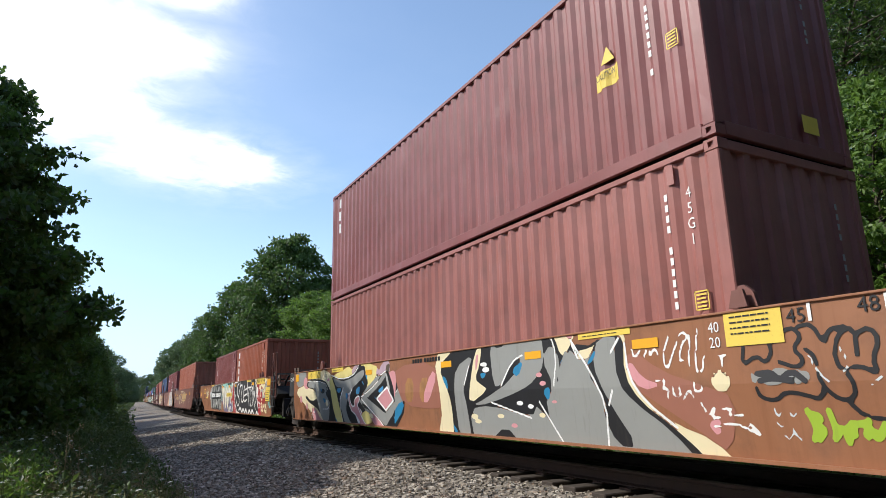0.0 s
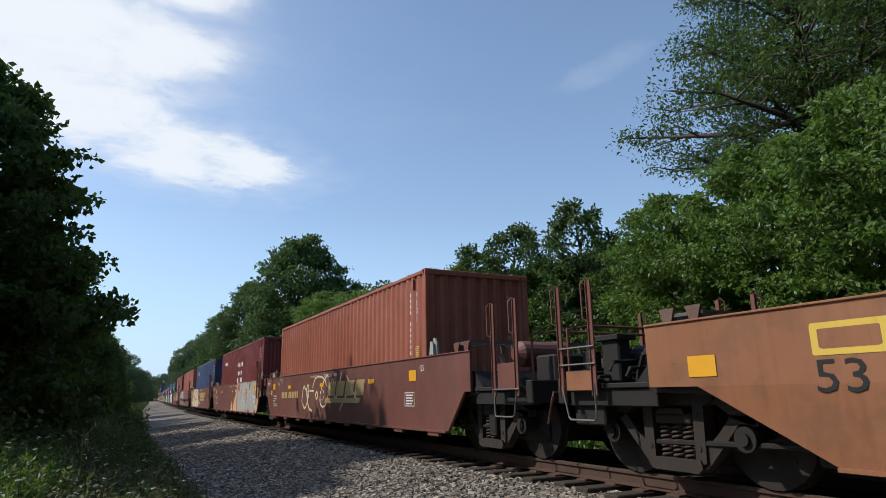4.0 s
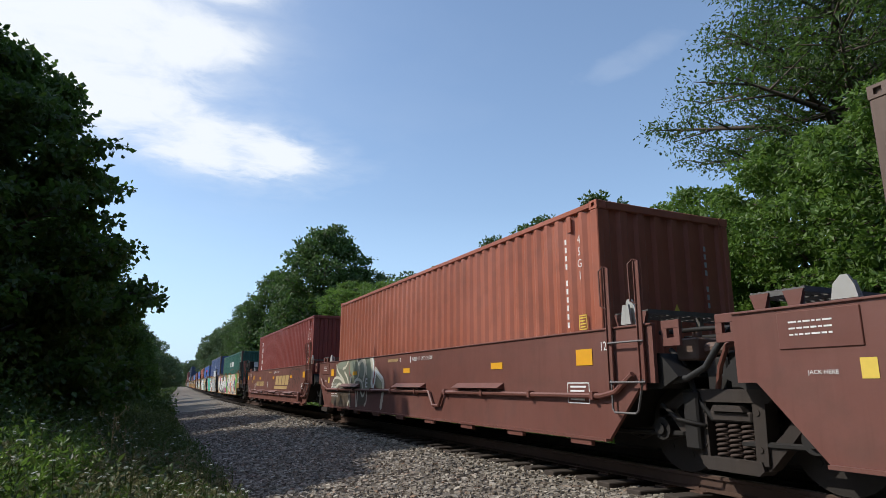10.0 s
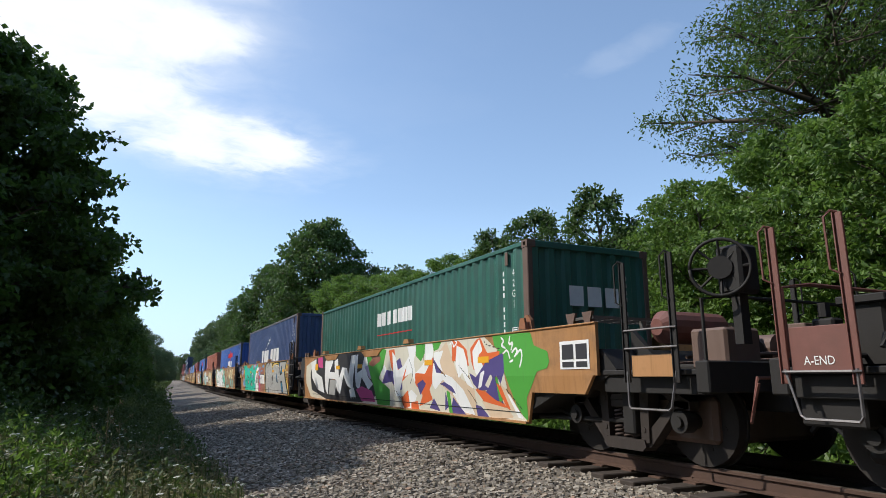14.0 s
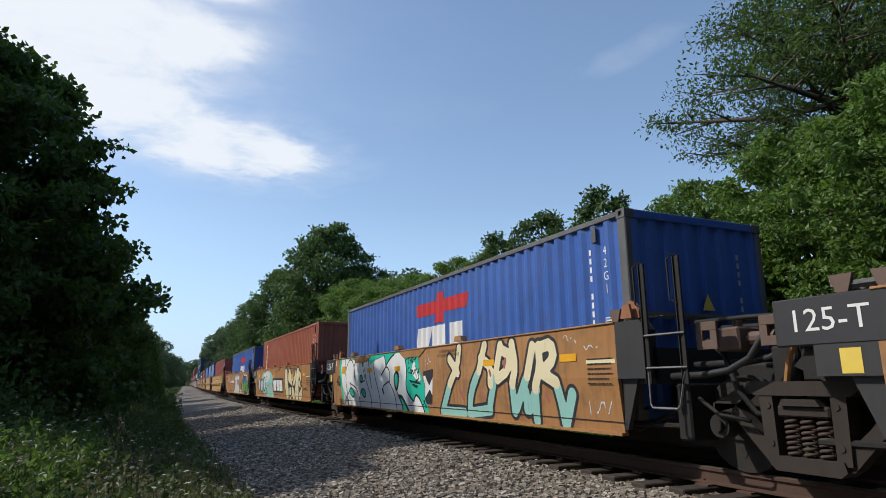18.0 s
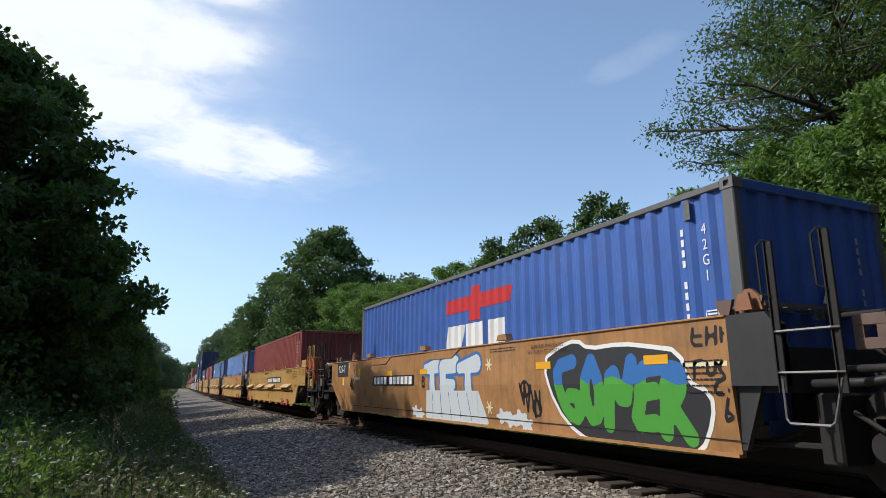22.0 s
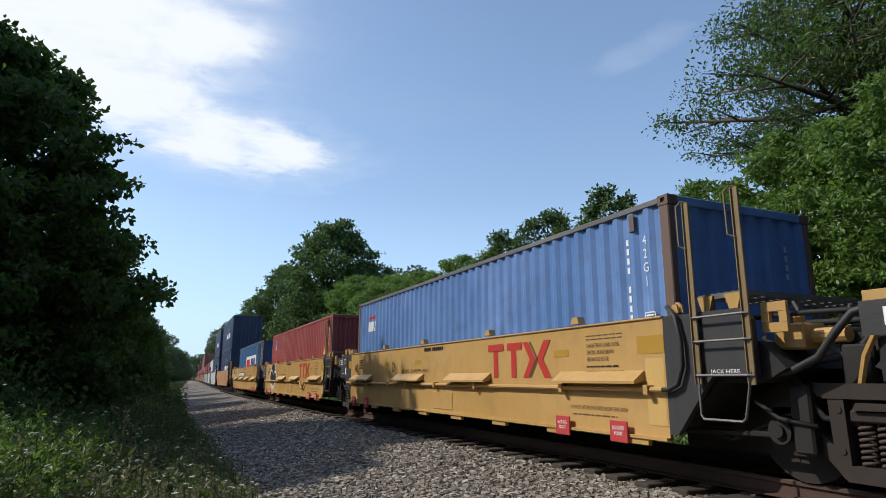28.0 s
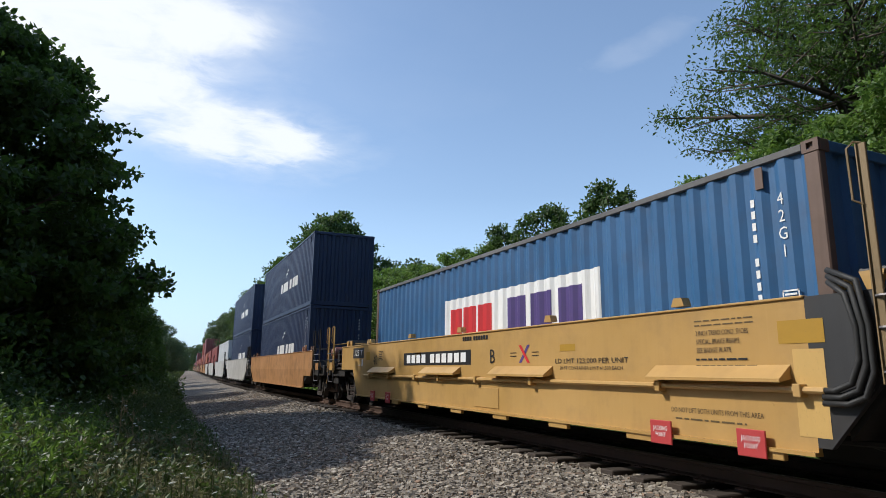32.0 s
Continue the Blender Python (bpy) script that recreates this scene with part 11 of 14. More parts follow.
    a.stroke("white", [(-1.05, 0.93), (-1.08, 0.69)], 0.05)
    a.stroke("white", [(-0.95, 0.93), (-0.99, 0.65)], 0.05)
    a.stroke("white", [(-0.86, 0.93), (-0.9, 0.61)], 0.05)
    a.stroke("ink", [(-1.0, 1.46), (-0.88, 1.54), (-0.79, 1.53)], 0.05)
    a.area("s_magenta", [(-0.64, 1.56), (-0.26, 1.65), (-0.4, 1.07), (-0.24, 0.3), (-0.69, 0.28)], 0.0, soft=1)
    a.area("s_rose", [(-0.26, 1.65), (0.87, 1.64), (0.95, 1.1), (0.92, 0.31), (-0.24, 0.3), (-0.4, 1.07)], 0.0, soft=1)
    a.blob("s_sky", -0.44, 1.44, 0.14, 0.10)
    a.blob("s_sky", -0.43, 1.17, 0.16, 0.13)
    a.blob("s_sky", 0.45, 1.48, 0.27, 0.06)
    a.blob("s_sky", -0.43, 0.82, 0.14, 0.09)
    a.blob("s_sky", 0.08, 1.28, 0.23, 0.04)
    a.blob("s_pale", -0.37, 0.79, 0.08, 0.06)
    a.area("s_charcoal", [(-0.29, 1.12), (0.92, 1.12), (0.84, 0.7), (-0.17, 0.67)], 0.0)
    a.block("white", -0.23, 0.18, 0.71, 1.10)
    a.block("white", 0.25, 0.86, 0.70, 1.09)
    a.stroke("s_charcoal", [(-0.21, 0.95), (0.31, 0.95)], 0.012)
    a.stroke("s_charcoal", [(-0.21, 0.88), (0.3, 0.89)], 0.012)
    a.stroke("s_charcoal", [(-0.21, 0.82), (0.3, 0.83)], 0.012)
    a.area("s_yellow", [(0.86, 1.67), (1.1, 1.67), (2.03, 1.68), (1.96, 1.51), (1.16, 1.43), (1.03, 1.24), (1.05, 1.05), (1.19, 0.95), (1.02, 0.72), (1.06, 0.23), (0.88, 0.24), (1.0, 0.86), (0.87, 1.1)], 0.01, soft=1)
    a.area("ink", [(0.95, 1.56), (1.13, 1.52), (1.07, 1.29), (1.27, 1.05), (1.09, 0.67), (1.17, 0.24), (0.99, 0.25), (1.09, 0.81), (0.95, 1.1)], 0.0, soft=1)
    a.area("ink", [(0.99, 1.66), (2.77, 1.56), (3.61, 1.62), (4.19, 1.46), (4.39, 1.29), (4.33, 0.21), (1.13, 0.24), (1.09, 0.67), (1.28, 1.05), (0.96, 1.22)], 0.0, soft=1)
    a.area("s_pale_grey", [(1.06, 1.51), (1.91, 1.64), (1.94, 1.36), (2.06, 1.64), (2.41, 1.64), (2.74, 1.31), (2.9, 1.4), (2.99, 1.52), (3.57, 1.51), (3.87, 1.46), (4.15, 1.37), (4.24, 1.12), (4.45, 1.14), (4.33, 0.21), (1.19, 0.26), (1.13, 0.67), (1.32, 1.02), (1.07, 1.23)], 0.0, soft=1)
    a.stroke("ink", [(1.8, 1.33), (1.7, 1.08), (1.56, 0.74)], 0.05)
    a.stroke("white", [(1.82, 1.33), (1.72, 1.08), (1.59, 0.74)], 0.03)
    a.stroke("ink", [(1.95, 1.34), (1.96, 1.03), (2.01, 0.74)], 0.05)
    a.stroke("white", [(1.97, 1.34), (1.98, 1.03), (2.03, 0.74)], 0.03)
    a.stroke("ink", [(2.39, 1.63), (2.33, 1.27), (2.34, 0.94)], 0.05)
    a.stroke("white", [(2.41, 1.63), (2.35, 1.27), (2.36, 0.94)], 0.03)
    a.stroke("ink", [(2.39, 0.65), (2.42, 0.5), (2.47, 0.24)], 0.05)
    a.stroke("white", [(2.41, 0.65), (2.44, 0.5), (2.49, 0.25)], 0.03)
    a.stroke("ink", [(2.87, 1.28), (2.84, 1.05), (2.94, 0.6)], 0.05)
    a.stroke("white", [(2.88, 1.28), (2.86, 1.05), (2.95, 0.6)], 0.03)
    a.stroke("ink", [(3.58, 1.52), (3.54, 1.06), (3.34, 1.04), (3.37, 0.91), (3.47, 0.7)], 0.05)
    a.stroke("white", [(3.59, 1.52), (3.55, 1.06), (3.35, 1.04), (3.38, 0.91), (3.48, 0.71)], 0.03)
    a.stroke("ink", [(3.62, 1.45), (3.93, 1.48), (4.16, 1.34), (4.24, 1.11), (4.16, 0.94), (4.06, 0.87), (4.03, 0.79)], 0.05)
    a.stroke("white", [(3.63, 1.45), (3.94, 1.47), (4.17, 1.33), (4.25, 1.11), (4.17, 0.94), (4.08, 0.87), (4.04, 0.79)], 0.03)
    a.stroke("ink", [(3.55, 0.52), (3.54, 0.22)], 0.05)
    a.stroke("white", [(3.56, 0.52), (3.55, 0.23)], 0.03)
    a.stroke("ink", [(2.94, 0.6), (2.87, 0.24)], 0.05)
    a.stroke("white", [(2.95, 0.6), (2.89, 0.24)], 0.03)
    a.area("ink", [(1.87, 0.68), (2.01, 0.23), (1.76, 0.26)], 0.0, soft=1)
    a.area("s_cyan", [(1.87, 0.56), (1.93, 0.27), (1.81, 0.27)], 0.0, soft=1)
    a.blob("ink", 2.67, 0.83, 0.16, 0.19)
    a.blob("s_pale_grey", 2.66, 0.83, 0.11, 0.16)
    a.stroke("white", [(2.58, 0.99), (2.7, 1.02), (2.84, 1.02)], 0.02)
    a.area("ink", [(2.87, 1.08), (3.02, 1.06), (2.91, 0.84), (2.87, 0.91)], 0.0, soft=1)
    a.area("s_cyan", [(2.9, 1.04), (2.98, 1.03), (2.92, 0.89)], 0.0, soft=1)
    a.blob("ink", 3.78, 0.97, 0.09, 0.18)
    a.area("ink", [(3.73, 0.88), (3.89, 0.87), (4.05, 0.78), (3.84, 0.75)], 0.0, soft=1)
    a.blob("s_cyan", 3.80, 1.01, 0.04, 0.12)
    a.stroke("s_cyan", [(3.8, 0.88), (3.92, 0.81)], 0.05)
    a.area("s_yellow", [(2.46, 1.65), (2.58, 1.67), (2.68, 1.43), (2.9, 1.45), (3.0, 1.54), (3.61, 1.55), (3.94, 1.55), (4.15, 1.41), (4.15, 1.38), (3.92, 1.52), (3.6, 1.52), (2.99, 1.49), (2.89, 1.4), (2.63, 1.38)], 0.01, soft=1)
    a.blob("s_yellow", 3.72, 1.64, 0.04, 0.04)
    a.blob("s_yellow", 4.11, 1.53, 0.03, 0.03)
    a.blob("s_yellow", 2.85, 1.70, 0.06, 0.05)
    a.blob("s_yellow", 0.96, 1.71, 0.09, 0.06)
    a.area("s_pink", [(-6.40, 1.15), (-6.36, 1.32), (-6.22, 1.43), (-6.02, 1.46), (-5.82, 1.37), (-5.75, 1.25), (-5.95, 1.14), (-6.05, 1.27), (-6.21, 1.08), (-6.35, 1.05)], 0.05, soft=1)
    a.area("s_sky", [(-6.40, 1.15), (-6.36, 1.32), (-6.22, 1.43), (-6.02, 1.46), (-5.82, 1.37), (-5.75, 1.25), (-5.95, 1.14), (-6.05, 1.27), (-6.21, 1.08), (-6.35, 1.05)], 0.0, soft=1)
    a.area("s_pink", [(-5.89, 0.73), (-5.74, 0.82), (-5.66, 0.84), (-5.65, 0.91), (-5.54, 0.97), (-5.35, 0.88), (-5.14, 0.64), (-5.32, 0.57), (-5.64, 0.51), (-5.88, 0.58)], 0.05, soft=1)
    a.area("s_sky", [(-5.89, 0.73), (-5.74, 0.82), (-5.66, 0.84), (-5.65, 0.91), (-5.54, 0.97), (-5.35, 0.88), (-5.14, 0.64), (-5.32, 0.57), (-5.64, 0.51), (-5.88, 0.58)], 0.0, soft=1)
    a.stroke("white", [(-6.27, 1.33), (-6.34, 1.22), (-6.26, 1.13)], 0.04)
    a.stroke("white", [(-5.99, 1.28), (-5.98, 1.20)], 0.04)
    a.stroke("white", [(-5.61, 0.90), (-5.55, 0.88)], 0.04)
    a.stroke("white", [(-5.83, 0.71), (-5.84, 0.61), (-5.73, 0.57)], 0.04)
    a.stroke("ink", [(-6.08, 1.60), (-5.91, 1.49), (-5.66, 1.28)], 0.07)
    a.stroke("ink", [(-5.25, 1.08), (-5.13, 0.86), (-5.07, 0.62)], 0.06)
    a.stroke("ink", [(-5.62, 1.55), (-5.74, 1.55), (-5.77, 1.47), (-5.60, 1.43)], 0.02)
    a.stroke("ink", [(-5.56, 1.53), (-5.59, 1.49), (-5.54, 1.44), (-5.50, 1.49), (-5.56, 1.53)], 0.02)
    a.stroke("ink", [(-5.48, 1.41), (-5.42, 1.56), (-5.38, 1.44), (-5.31, 1.58), (-5.28, 1.40)], 0.02)
    a.stroke("ink", [(-5.28, 1.59), (-5.10, 1.42), (-5.23, 1.41)], 0.02)
    a.stroke("ink", [(-5.55, 1.36), (-5.34, 1.39)], 0.02)
    a.cut()
    a = Art(CARS[9], "tan", -6.57, 7.2, -6.7, 7.0)
    a.area("s_teal", [(-6.07, 1.55), (-5.71, 1.60), (-3.30, 1.62), (-1.71, 1.61), (-0.65, 1.59), (-0.23, 1.52), (-0.02, 1.47), (-0.03, 1.30), (0.13, 1.07), (0.29, 0.86), (0.21, 0.63), (0.33, 0.54), (0.42, 0.24), (-1.64, 0.11), (-5.44, 0.05), (-5.85, 0.71)], 0.0, soft=1)
    a.area("white", [(-5.88, 1.59), (-5.32, 1.58), (-4.87, 1.59), (-4.54, 1.52), (-4.26, 1.57), (-3.99, 1.52), (-3.83, 1.38), (-3.51, 1.49), (-3.31, 1.51), (-3.17, 1.37), (-2.92, 1.45), (-2.60, 1.50), (-2.16, 1.57), (-2.07, 1.48), (-1.99, 1.33), (-1.72, 1.51), (-1.38, 1.59), (-0.89, 1.57), (-0.75, 1.44), (-0.68, 1.12), (-0.76, 0.81), (-0.58, 0.63), (-0.35, 0.55), (-0.28, 0.65), (-0.18, 0.68), (0.01, 0.58), (0.19, 0.37), (0.23, 0.18), (-0.65, 0.17), (-1.24, 0.17), (-3.66, 0.11), (-5.50, 0.13), (-5.65, 0.71)], 0.0, soft=1)
    a.area("s_teal", [(-1.26, 0.63), (-1.08, 0.65), (-0.86, 0.50), (-0.61, 0.22), (-1.08, 0.19), (-1.08, 0.44)], 0.0, soft=1)
    a.area("ink", [(-5.03, 0.75), (-4.77, 0.80), (-4.57, 0.67), (-4.68, 0.56), (-4.89, 0.62)], 0.035, soft=1)
    a.area("s_teal", [(-5.03, 0.75), (-4.77, 0.80), (-4.57, 0.67), (-4.68, 0.56), (-4.89, 0.62)], -0.005, soft=1)
    a.area("ink", [(-4.02, 1.09), (-3.90, 1.12), (-3.73, 1.01), (-3.87, 0.95), (-4.00, 0.99)], 0.035, soft=1)
    a.area("s_teal", [(-4.02, 1.09), (-3.90, 1.12), (-3.73, 1.01), (-3.87, 0.95), (-4.00, 0.99)], -0.005, soft=1)
    a.area("ink", [(-3.97, 0.74), (-3.75, 0.78), (-3.58, 0.69), (-3.65, 0.58), (-3.85, 0.62)], 0.035, soft=1)
    a.area("s_teal", [(-3.97, 0.74), (-3.75, 0.78), (-3.58, 0.69), (-3.65, 0.58), (-3.85, 0.62)], -0.005, soft=1)
    a.area("ink", [(-1.41, 1.09), (-1.31, 1.14), (-1.22, 1.08), (-1.22, 0.95), (-1.34, 0.81), (-1.38, 0.85), (-1.42, 0.98)], 0.07, soft=1)
    a.area("s_teal", [(-1.41, 1.09), (-1.31, 1.14), (-1.22, 1.08), (-1.22, 0.95), (-1.34, 0.81), (-1.38, 0.85), (-1.42, 0.98)], 0.0, soft=1)
    a.stroke("ink", [(-5.40, 1.55), (-5.32, 1.16), (-5.27, 0.72), (-5.16, 0.23)], 0.035)
    a.stroke("ink", [(-5.36, 1.16), (-5.28, 1.39), (-4.96, 1.58), (-4.70, 1.51), (-4.50, 1.27), (-4.51, 1.06)], 0.035)
    a.stroke("ink", [(-4.95, 0.93), (-4.69, 0.88), (-4.33, 0.78), (-4.12, 0.54), (-4.13, 0.25)], 0.035)
    a.stroke("ink", [(-5.04, 0.72), (-5.23, 0.59), (-5.16, 0.42), (-5.38, 0.20)], 0.035)
    a.stroke("ink", [(-4.58, 1.23), (-4.52, 1.44), (-4.22, 1.57), (-3.92, 1.51), (-3.78, 1.33), (-3.65, 1.13), (-3.53, 0.99), (-3.97, 0.95)], 0.035)
    a.stroke("ink", [(-3.98, 0.73), (-4.12, 0.58), (-4.12, 0.27)], 0.035)
    a.stroke("ink", [(-3.85, 1.46), (-3.64, 1.30), (-3.51, 1.03), (-3.34, 0.81), (-3.17, 0.58), (-3.18, 0.22)], 0.035)
    a.stroke("ink", [(-2.95, 1.46), (-2.92, 1.31), (-2.81, 1.12), (-2.68, 0.90), (-2.51, 0.60), (-2.50, 0.24)], 0.035)
    a.stroke("ink", [(-2.00, 1.30), (-1.84, 1.26), (-1.74, 1.15), (-1.76, 0.95)], 0.035)
    a.stroke("ink", [(-1.77, 0.93), (-1.52, 0.73), (-1.41, 0.47), (-1.43, 0.22)], 0.035)
    a.stroke("ink", [(-1.76, 0.97), (-1.98, 0.92), (-2.16, 0.88), (-2.28, 0.79)], 0.035)
    a.stroke("ink", [(-3.36, 1.56), (-3.27, 1.34), (-3.17, 1.08), (-3.09, 0.82)], 0.045)
    a.stroke("ink", [(-2.13, 1.56), (-2.03, 1.40), (-2.00, 1.30), (-2.18, 1.20), (-2.34, 1.11)], 0.045)
    a.stroke("ink", [(-2.00, 1.33), (-1.73, 1.48), (-1.46, 1.57)], 0.045)
    a.stroke("ink", [(-0.88, 1.57), (-0.72, 1.33), (-0.68, 1.12), (-0.77, 0.80), (-0.58, 0.64), (-0.36, 0.55)], 0.045)
    a.stroke("ink", [(-0.36, 0.55), (-0.29, 0.65), (-0.19, 0.69), (-0.02, 0.60), (0.15, 0.37), (0.23, 0.16)], 0.045)
    a.stroke("ink", [(-1.30, 0.71), (-1.18, 0.57), (-1.04, 0.46), (-1.05, 0.23)], 0.045)
    a.stroke("ink", [(-1.19, 0.64), (-1.03, 0.63), (-0.82, 0.45), (-0.58, 0.21)], 0.08)
    a.stroke("ink", [(-2.28, 0.77), (-2.22, 0.70)], 0.09)
    a.stroke("s_mint", [(-3.23, 1.10), (-3.13, 0.89)], 0.03)
    a.stroke("ink", [(-2.92, 1.47), (-2.58, 1.51), (-2.18, 1.56)], 0.018)
    a.stroke("ink", [(-3.52, 0.94), (-3.32, 0.86), (-3.47, 0.71), (-3.16, 0.76), (-3.35, 0.56), (-3.03, 0.65), (-3.24, 0.45)], 0.012)
    a.area("white", [(-0.44, 1.17), (-0.32, 1.35), (-0.22, 1.36), (-0.18, 1.25), (0.00, 1.14), (0.12, 0.95), (-0.13, 0.98), (-0.35, 1.10)], 0.0, soft=1)
    a.stroke("ink", [(-0.72, 1.43), (-0.49, 1.45)], 0.028)
    a.stroke("ink", [(-0.59, 1.45), (-0.57, 1.32)], 0.028)
    a.stroke("ink", [(-0.50, 1.45), (-0.49, 1.33)], 0.028)
    a.stroke("ink", [(-0.41, 1.46), (-0.41, 1.34)], 0.028)
    a.stroke("ink", [(-0.50, 1.39), (-0.41, 1.40)], 0.028)
    a.stroke("ink", [(-0.30, 1.45), (-0.36, 1.44), (-0.37, 1.35), (-0.30, 1.36)], 0.028)
    a.stroke("ink", [(-0.52, 1.25), (-0.62, 1.22), (-0.62, 1.14), (-0.51, 1.14)], 0.028)
    a.stroke("ink", [(-0.45, 1.22), (-0.50, 1.15), (-0.43, 1.10), (-0.38, 1.18), (-0.45, 1.22)], 0.028)
    a.stroke("ink", [(-0.39, 1.06), (-0.35, 1.23), (-0.28, 1.07), (-0.20, 1.25), (-0.14, 1.02)], 0.028)
    a.stroke("ink", [(-0.19, 1.27), (0.03, 1.02), (-0.17, 0.97)], 0.028)
    a.stroke("ink", [(0.02, 1.22), (-0.04, 1.19), (0.02, 1.14), (-0.07, 1.12)], 0.028)
    a.stroke("ink", [(-0.41, 0.91), (-0.06, 0.85)], 0.028)
    a.stroke("ink", [(-0.36, 0.87), (-0.11, 0.82)], 0.028)
    a.stroke("ink", [(0.14, 0.56), (0.21, 0.59), (0.19, 0.52), (0.12, 0.49)], 0.028)
    a.stroke("ink", [(0.24, 0.52), (0.29, 0.45), (0.23, 0.44), (0.24, 0.52)], 0.028)
    a.stroke("ink", [(-0.51, 0.97), (0.06, 0.91)], 0.04)
    a.area("s_charcoal", [(0.20, 1.15), (0.69, 1.19), (0.72, 1.19), (0.57, 0.51), (0.28, 0.52), (0.22, 0.62), (0.29, 0.82)], 0, soft=0)
    a.area("white", [(0.22, 1.05), (0.32, 1.07), (0.50, 0.87), (0.70, 1.03), (0.61, 0.68), (0.51, 0.80), (0.24, 0.63), (0.31, 0.86)], 0, soft=0)
    a.stroke("s_pale", [(0.38, 1.45), (0.30, 1.26), (0.45, 1.30)], 0.018)
    a.stroke("s_pale", [(0.43, 1.48), (0.48, 1.37)], 0.018)
    a.stroke("s_pale", [(0.53, 1.43), (0.45, 1.33)], 0.018)
    a.stroke("s_pale", [(0.51, 1.30), (0.59, 1.38), (0.62, 1.28)], 0.018)
    a.stroke("s_charcoal", [(1.45, 0.90), (1.03, 0.39)], 0.27)
    a.stroke("s_charcoal", [(1.07, 0.41), (1.97, 0.41)], 0.27)
    a.stroke("s_charcoal", [(2.60, 1.12), (2.25, 0.75), (2.15, 0.39)], 0.27)
    a.stroke("s_charcoal", [(2.19, 0.42), (2.89, 0.49)], 0.27)
    a.stroke("s_charcoal", [(3.18, 1.10), (2.90, 0.58)], 0.27)
    a.stroke("s_charcoal", [(3.65, 0.90), (3.65, 0.50)], 0.27)
    a.stroke("s_charcoal", [(3.71, 0.55), (4.09, 1.02)], 0.27)
    a.stroke("s_charcoal", [(4.02, 0.78), (4.00, 0.46), (4.30, 0.83)], 0.27)
    a.stroke("s_charcoal", [(4.27, 0.84), (4.23, 0.40)], 0.27)
    a.stroke("s_charcoal", [(4.80, 0.92), (4.88, 0.63), (4.91, 0.39)], 0.27)
    a.stroke("s_charcoal", [(5.13, 0.77), (4.94, 0.41)], 0.27)
    a.stroke("s_charcoal", [(1.86, 1.53), (1.79, 1.22), (1.45, 0.90)], 0.27)
    a.stroke("s_charcoal", [(1.46, 1.35), (1.79, 1.10)], 0.27)
    a.stroke("s_charcoal", [(2.81, 1.53), (2.60, 1.12)], 0.27)
    a.stroke("s_charcoal", [(2.67, 1.32), (3.01, 1.18), (2.97, 0.90)], 0.27)
    a.stroke("s_charcoal", [(3.33, 1.49), (3.18, 1.10)], 0.27)
    a.stroke("s_charcoal", [(3.32, 1.44), (3.62, 1.34), (3.56, 1.11), (3.21, 0.98)], 0.27)
    a.stroke("s_charcoal", [(3.68, 1.50), (3.77, 1.15), (3.65, 0.90)], 0.27)
    a.stroke("s_charcoal", [(4.25, 1.43), (4.09, 1.02)], 0.27)
    a.stroke("s_charcoal", [(4.41, 1.42), (4.43, 1.13), (4.27, 0.84)], 0.27)
    a.stroke("s_charcoal", [(4.46, 1.41), (4.72, 1.45), (4.78, 1.24), (4.50, 1.08)], 0.27)
    a.stroke("s_charcoal", [(4.50, 1.04), (4.80, 0.92)], 0.27)
    a.stroke("s_mint", [(1.45, 0.90), (1.03, 0.39)], 0.17)
    a.stroke("s_mint", [(1.07, 0.41), (1.97, 0.41)], 0.17)
    a.stroke("s_mint", [(2.60, 1.12), (2.25, 0.75), (2.15, 0.39)], 0.17)
    a.stroke("s_mint", [(2.19, 0.42), (2.89, 0.49)], 0.17)
    a.stroke("s_mint", [(3.18, 1.10), (2.90, 0.58)], 0.17)
    a.stroke("s_mint", [(3.65, 0.90), (3.65, 0.50)], 0.17)
    a.stroke("s_mint", [(3.71, 0.55), (4.09, 1.02)], 0.17)
    a.stroke("s_mint", [(4.02, 0.78), (4.00, 0.46), (4.30, 0.83)], 0.17)
    a.stroke("s_mint", [(4.27, 0.84), (4.23, 0.40)], 0.17)
    a.stroke("s_mint", [(4.80, 0.92), (4.88, 0.63), (4.91, 0.39)], 0.17)
    a.stroke("s_mint", [(5.13, 0.77), (4.94, 0.41)], 0.17)
    a.stroke("s_cream", [(1.86, 1.53), (1.79, 1.22), (1.45, 0.90)], 0.17)
    a.stroke("s_cream", [(1.46, 1.35), (1.79, 1.10)], 0.17)
    a.stroke("s_cream", [(2.81, 1.53), (2.60, 1.12)], 0.17)
    a.stroke("s_cream", [(2.67, 1.32), (3.01, 1.18), (2.97, 0.90)], 0.17)
    a.stroke("s_cream", [(3.33, 1.49), (3.18, 1.10)], 0.17)
    a.stroke("s_cream", [(3.32, 1.44), (3.62, 1.34), (3.56, 1.11), (3.21, 0.98)], 0.17)
    a.stroke("s_cream", [(3.68, 1.50), (3.77, 1.15), (3.65, 0.90)], 0.17)
    a.stroke("s_cream", [(4.25, 1.43), (4.09, 1.02)], 0.17)
    a.stroke("s_cream", [(4.41, 1.42), (4.43, 1.13), (4.27, 0.84)], 0.17)
    a.stroke("s_cream", [(4.46, 1.41), (4.72, 1.45), (4.78, 1.24), (4.50, 1.08)], 0.17)
    a.stroke("s_cream", [(4.50, 1.04), (4.80, 0.92)], 0.17)
    a.stroke("s_rose2", [(1.83, 0.82), (1.95, 0.65)], 0.06)
    a.stroke("s_rose2", [(2.63, 0.75), (2.72, 0.67)], 0.06)
    a.stroke("s_rose2", [(2.96, 1.11), (3.00, 1.04)], 0.06)
    a.stroke("s_rose2", [(4.53, 0.78), (4.57, 0.67)], 0.06)
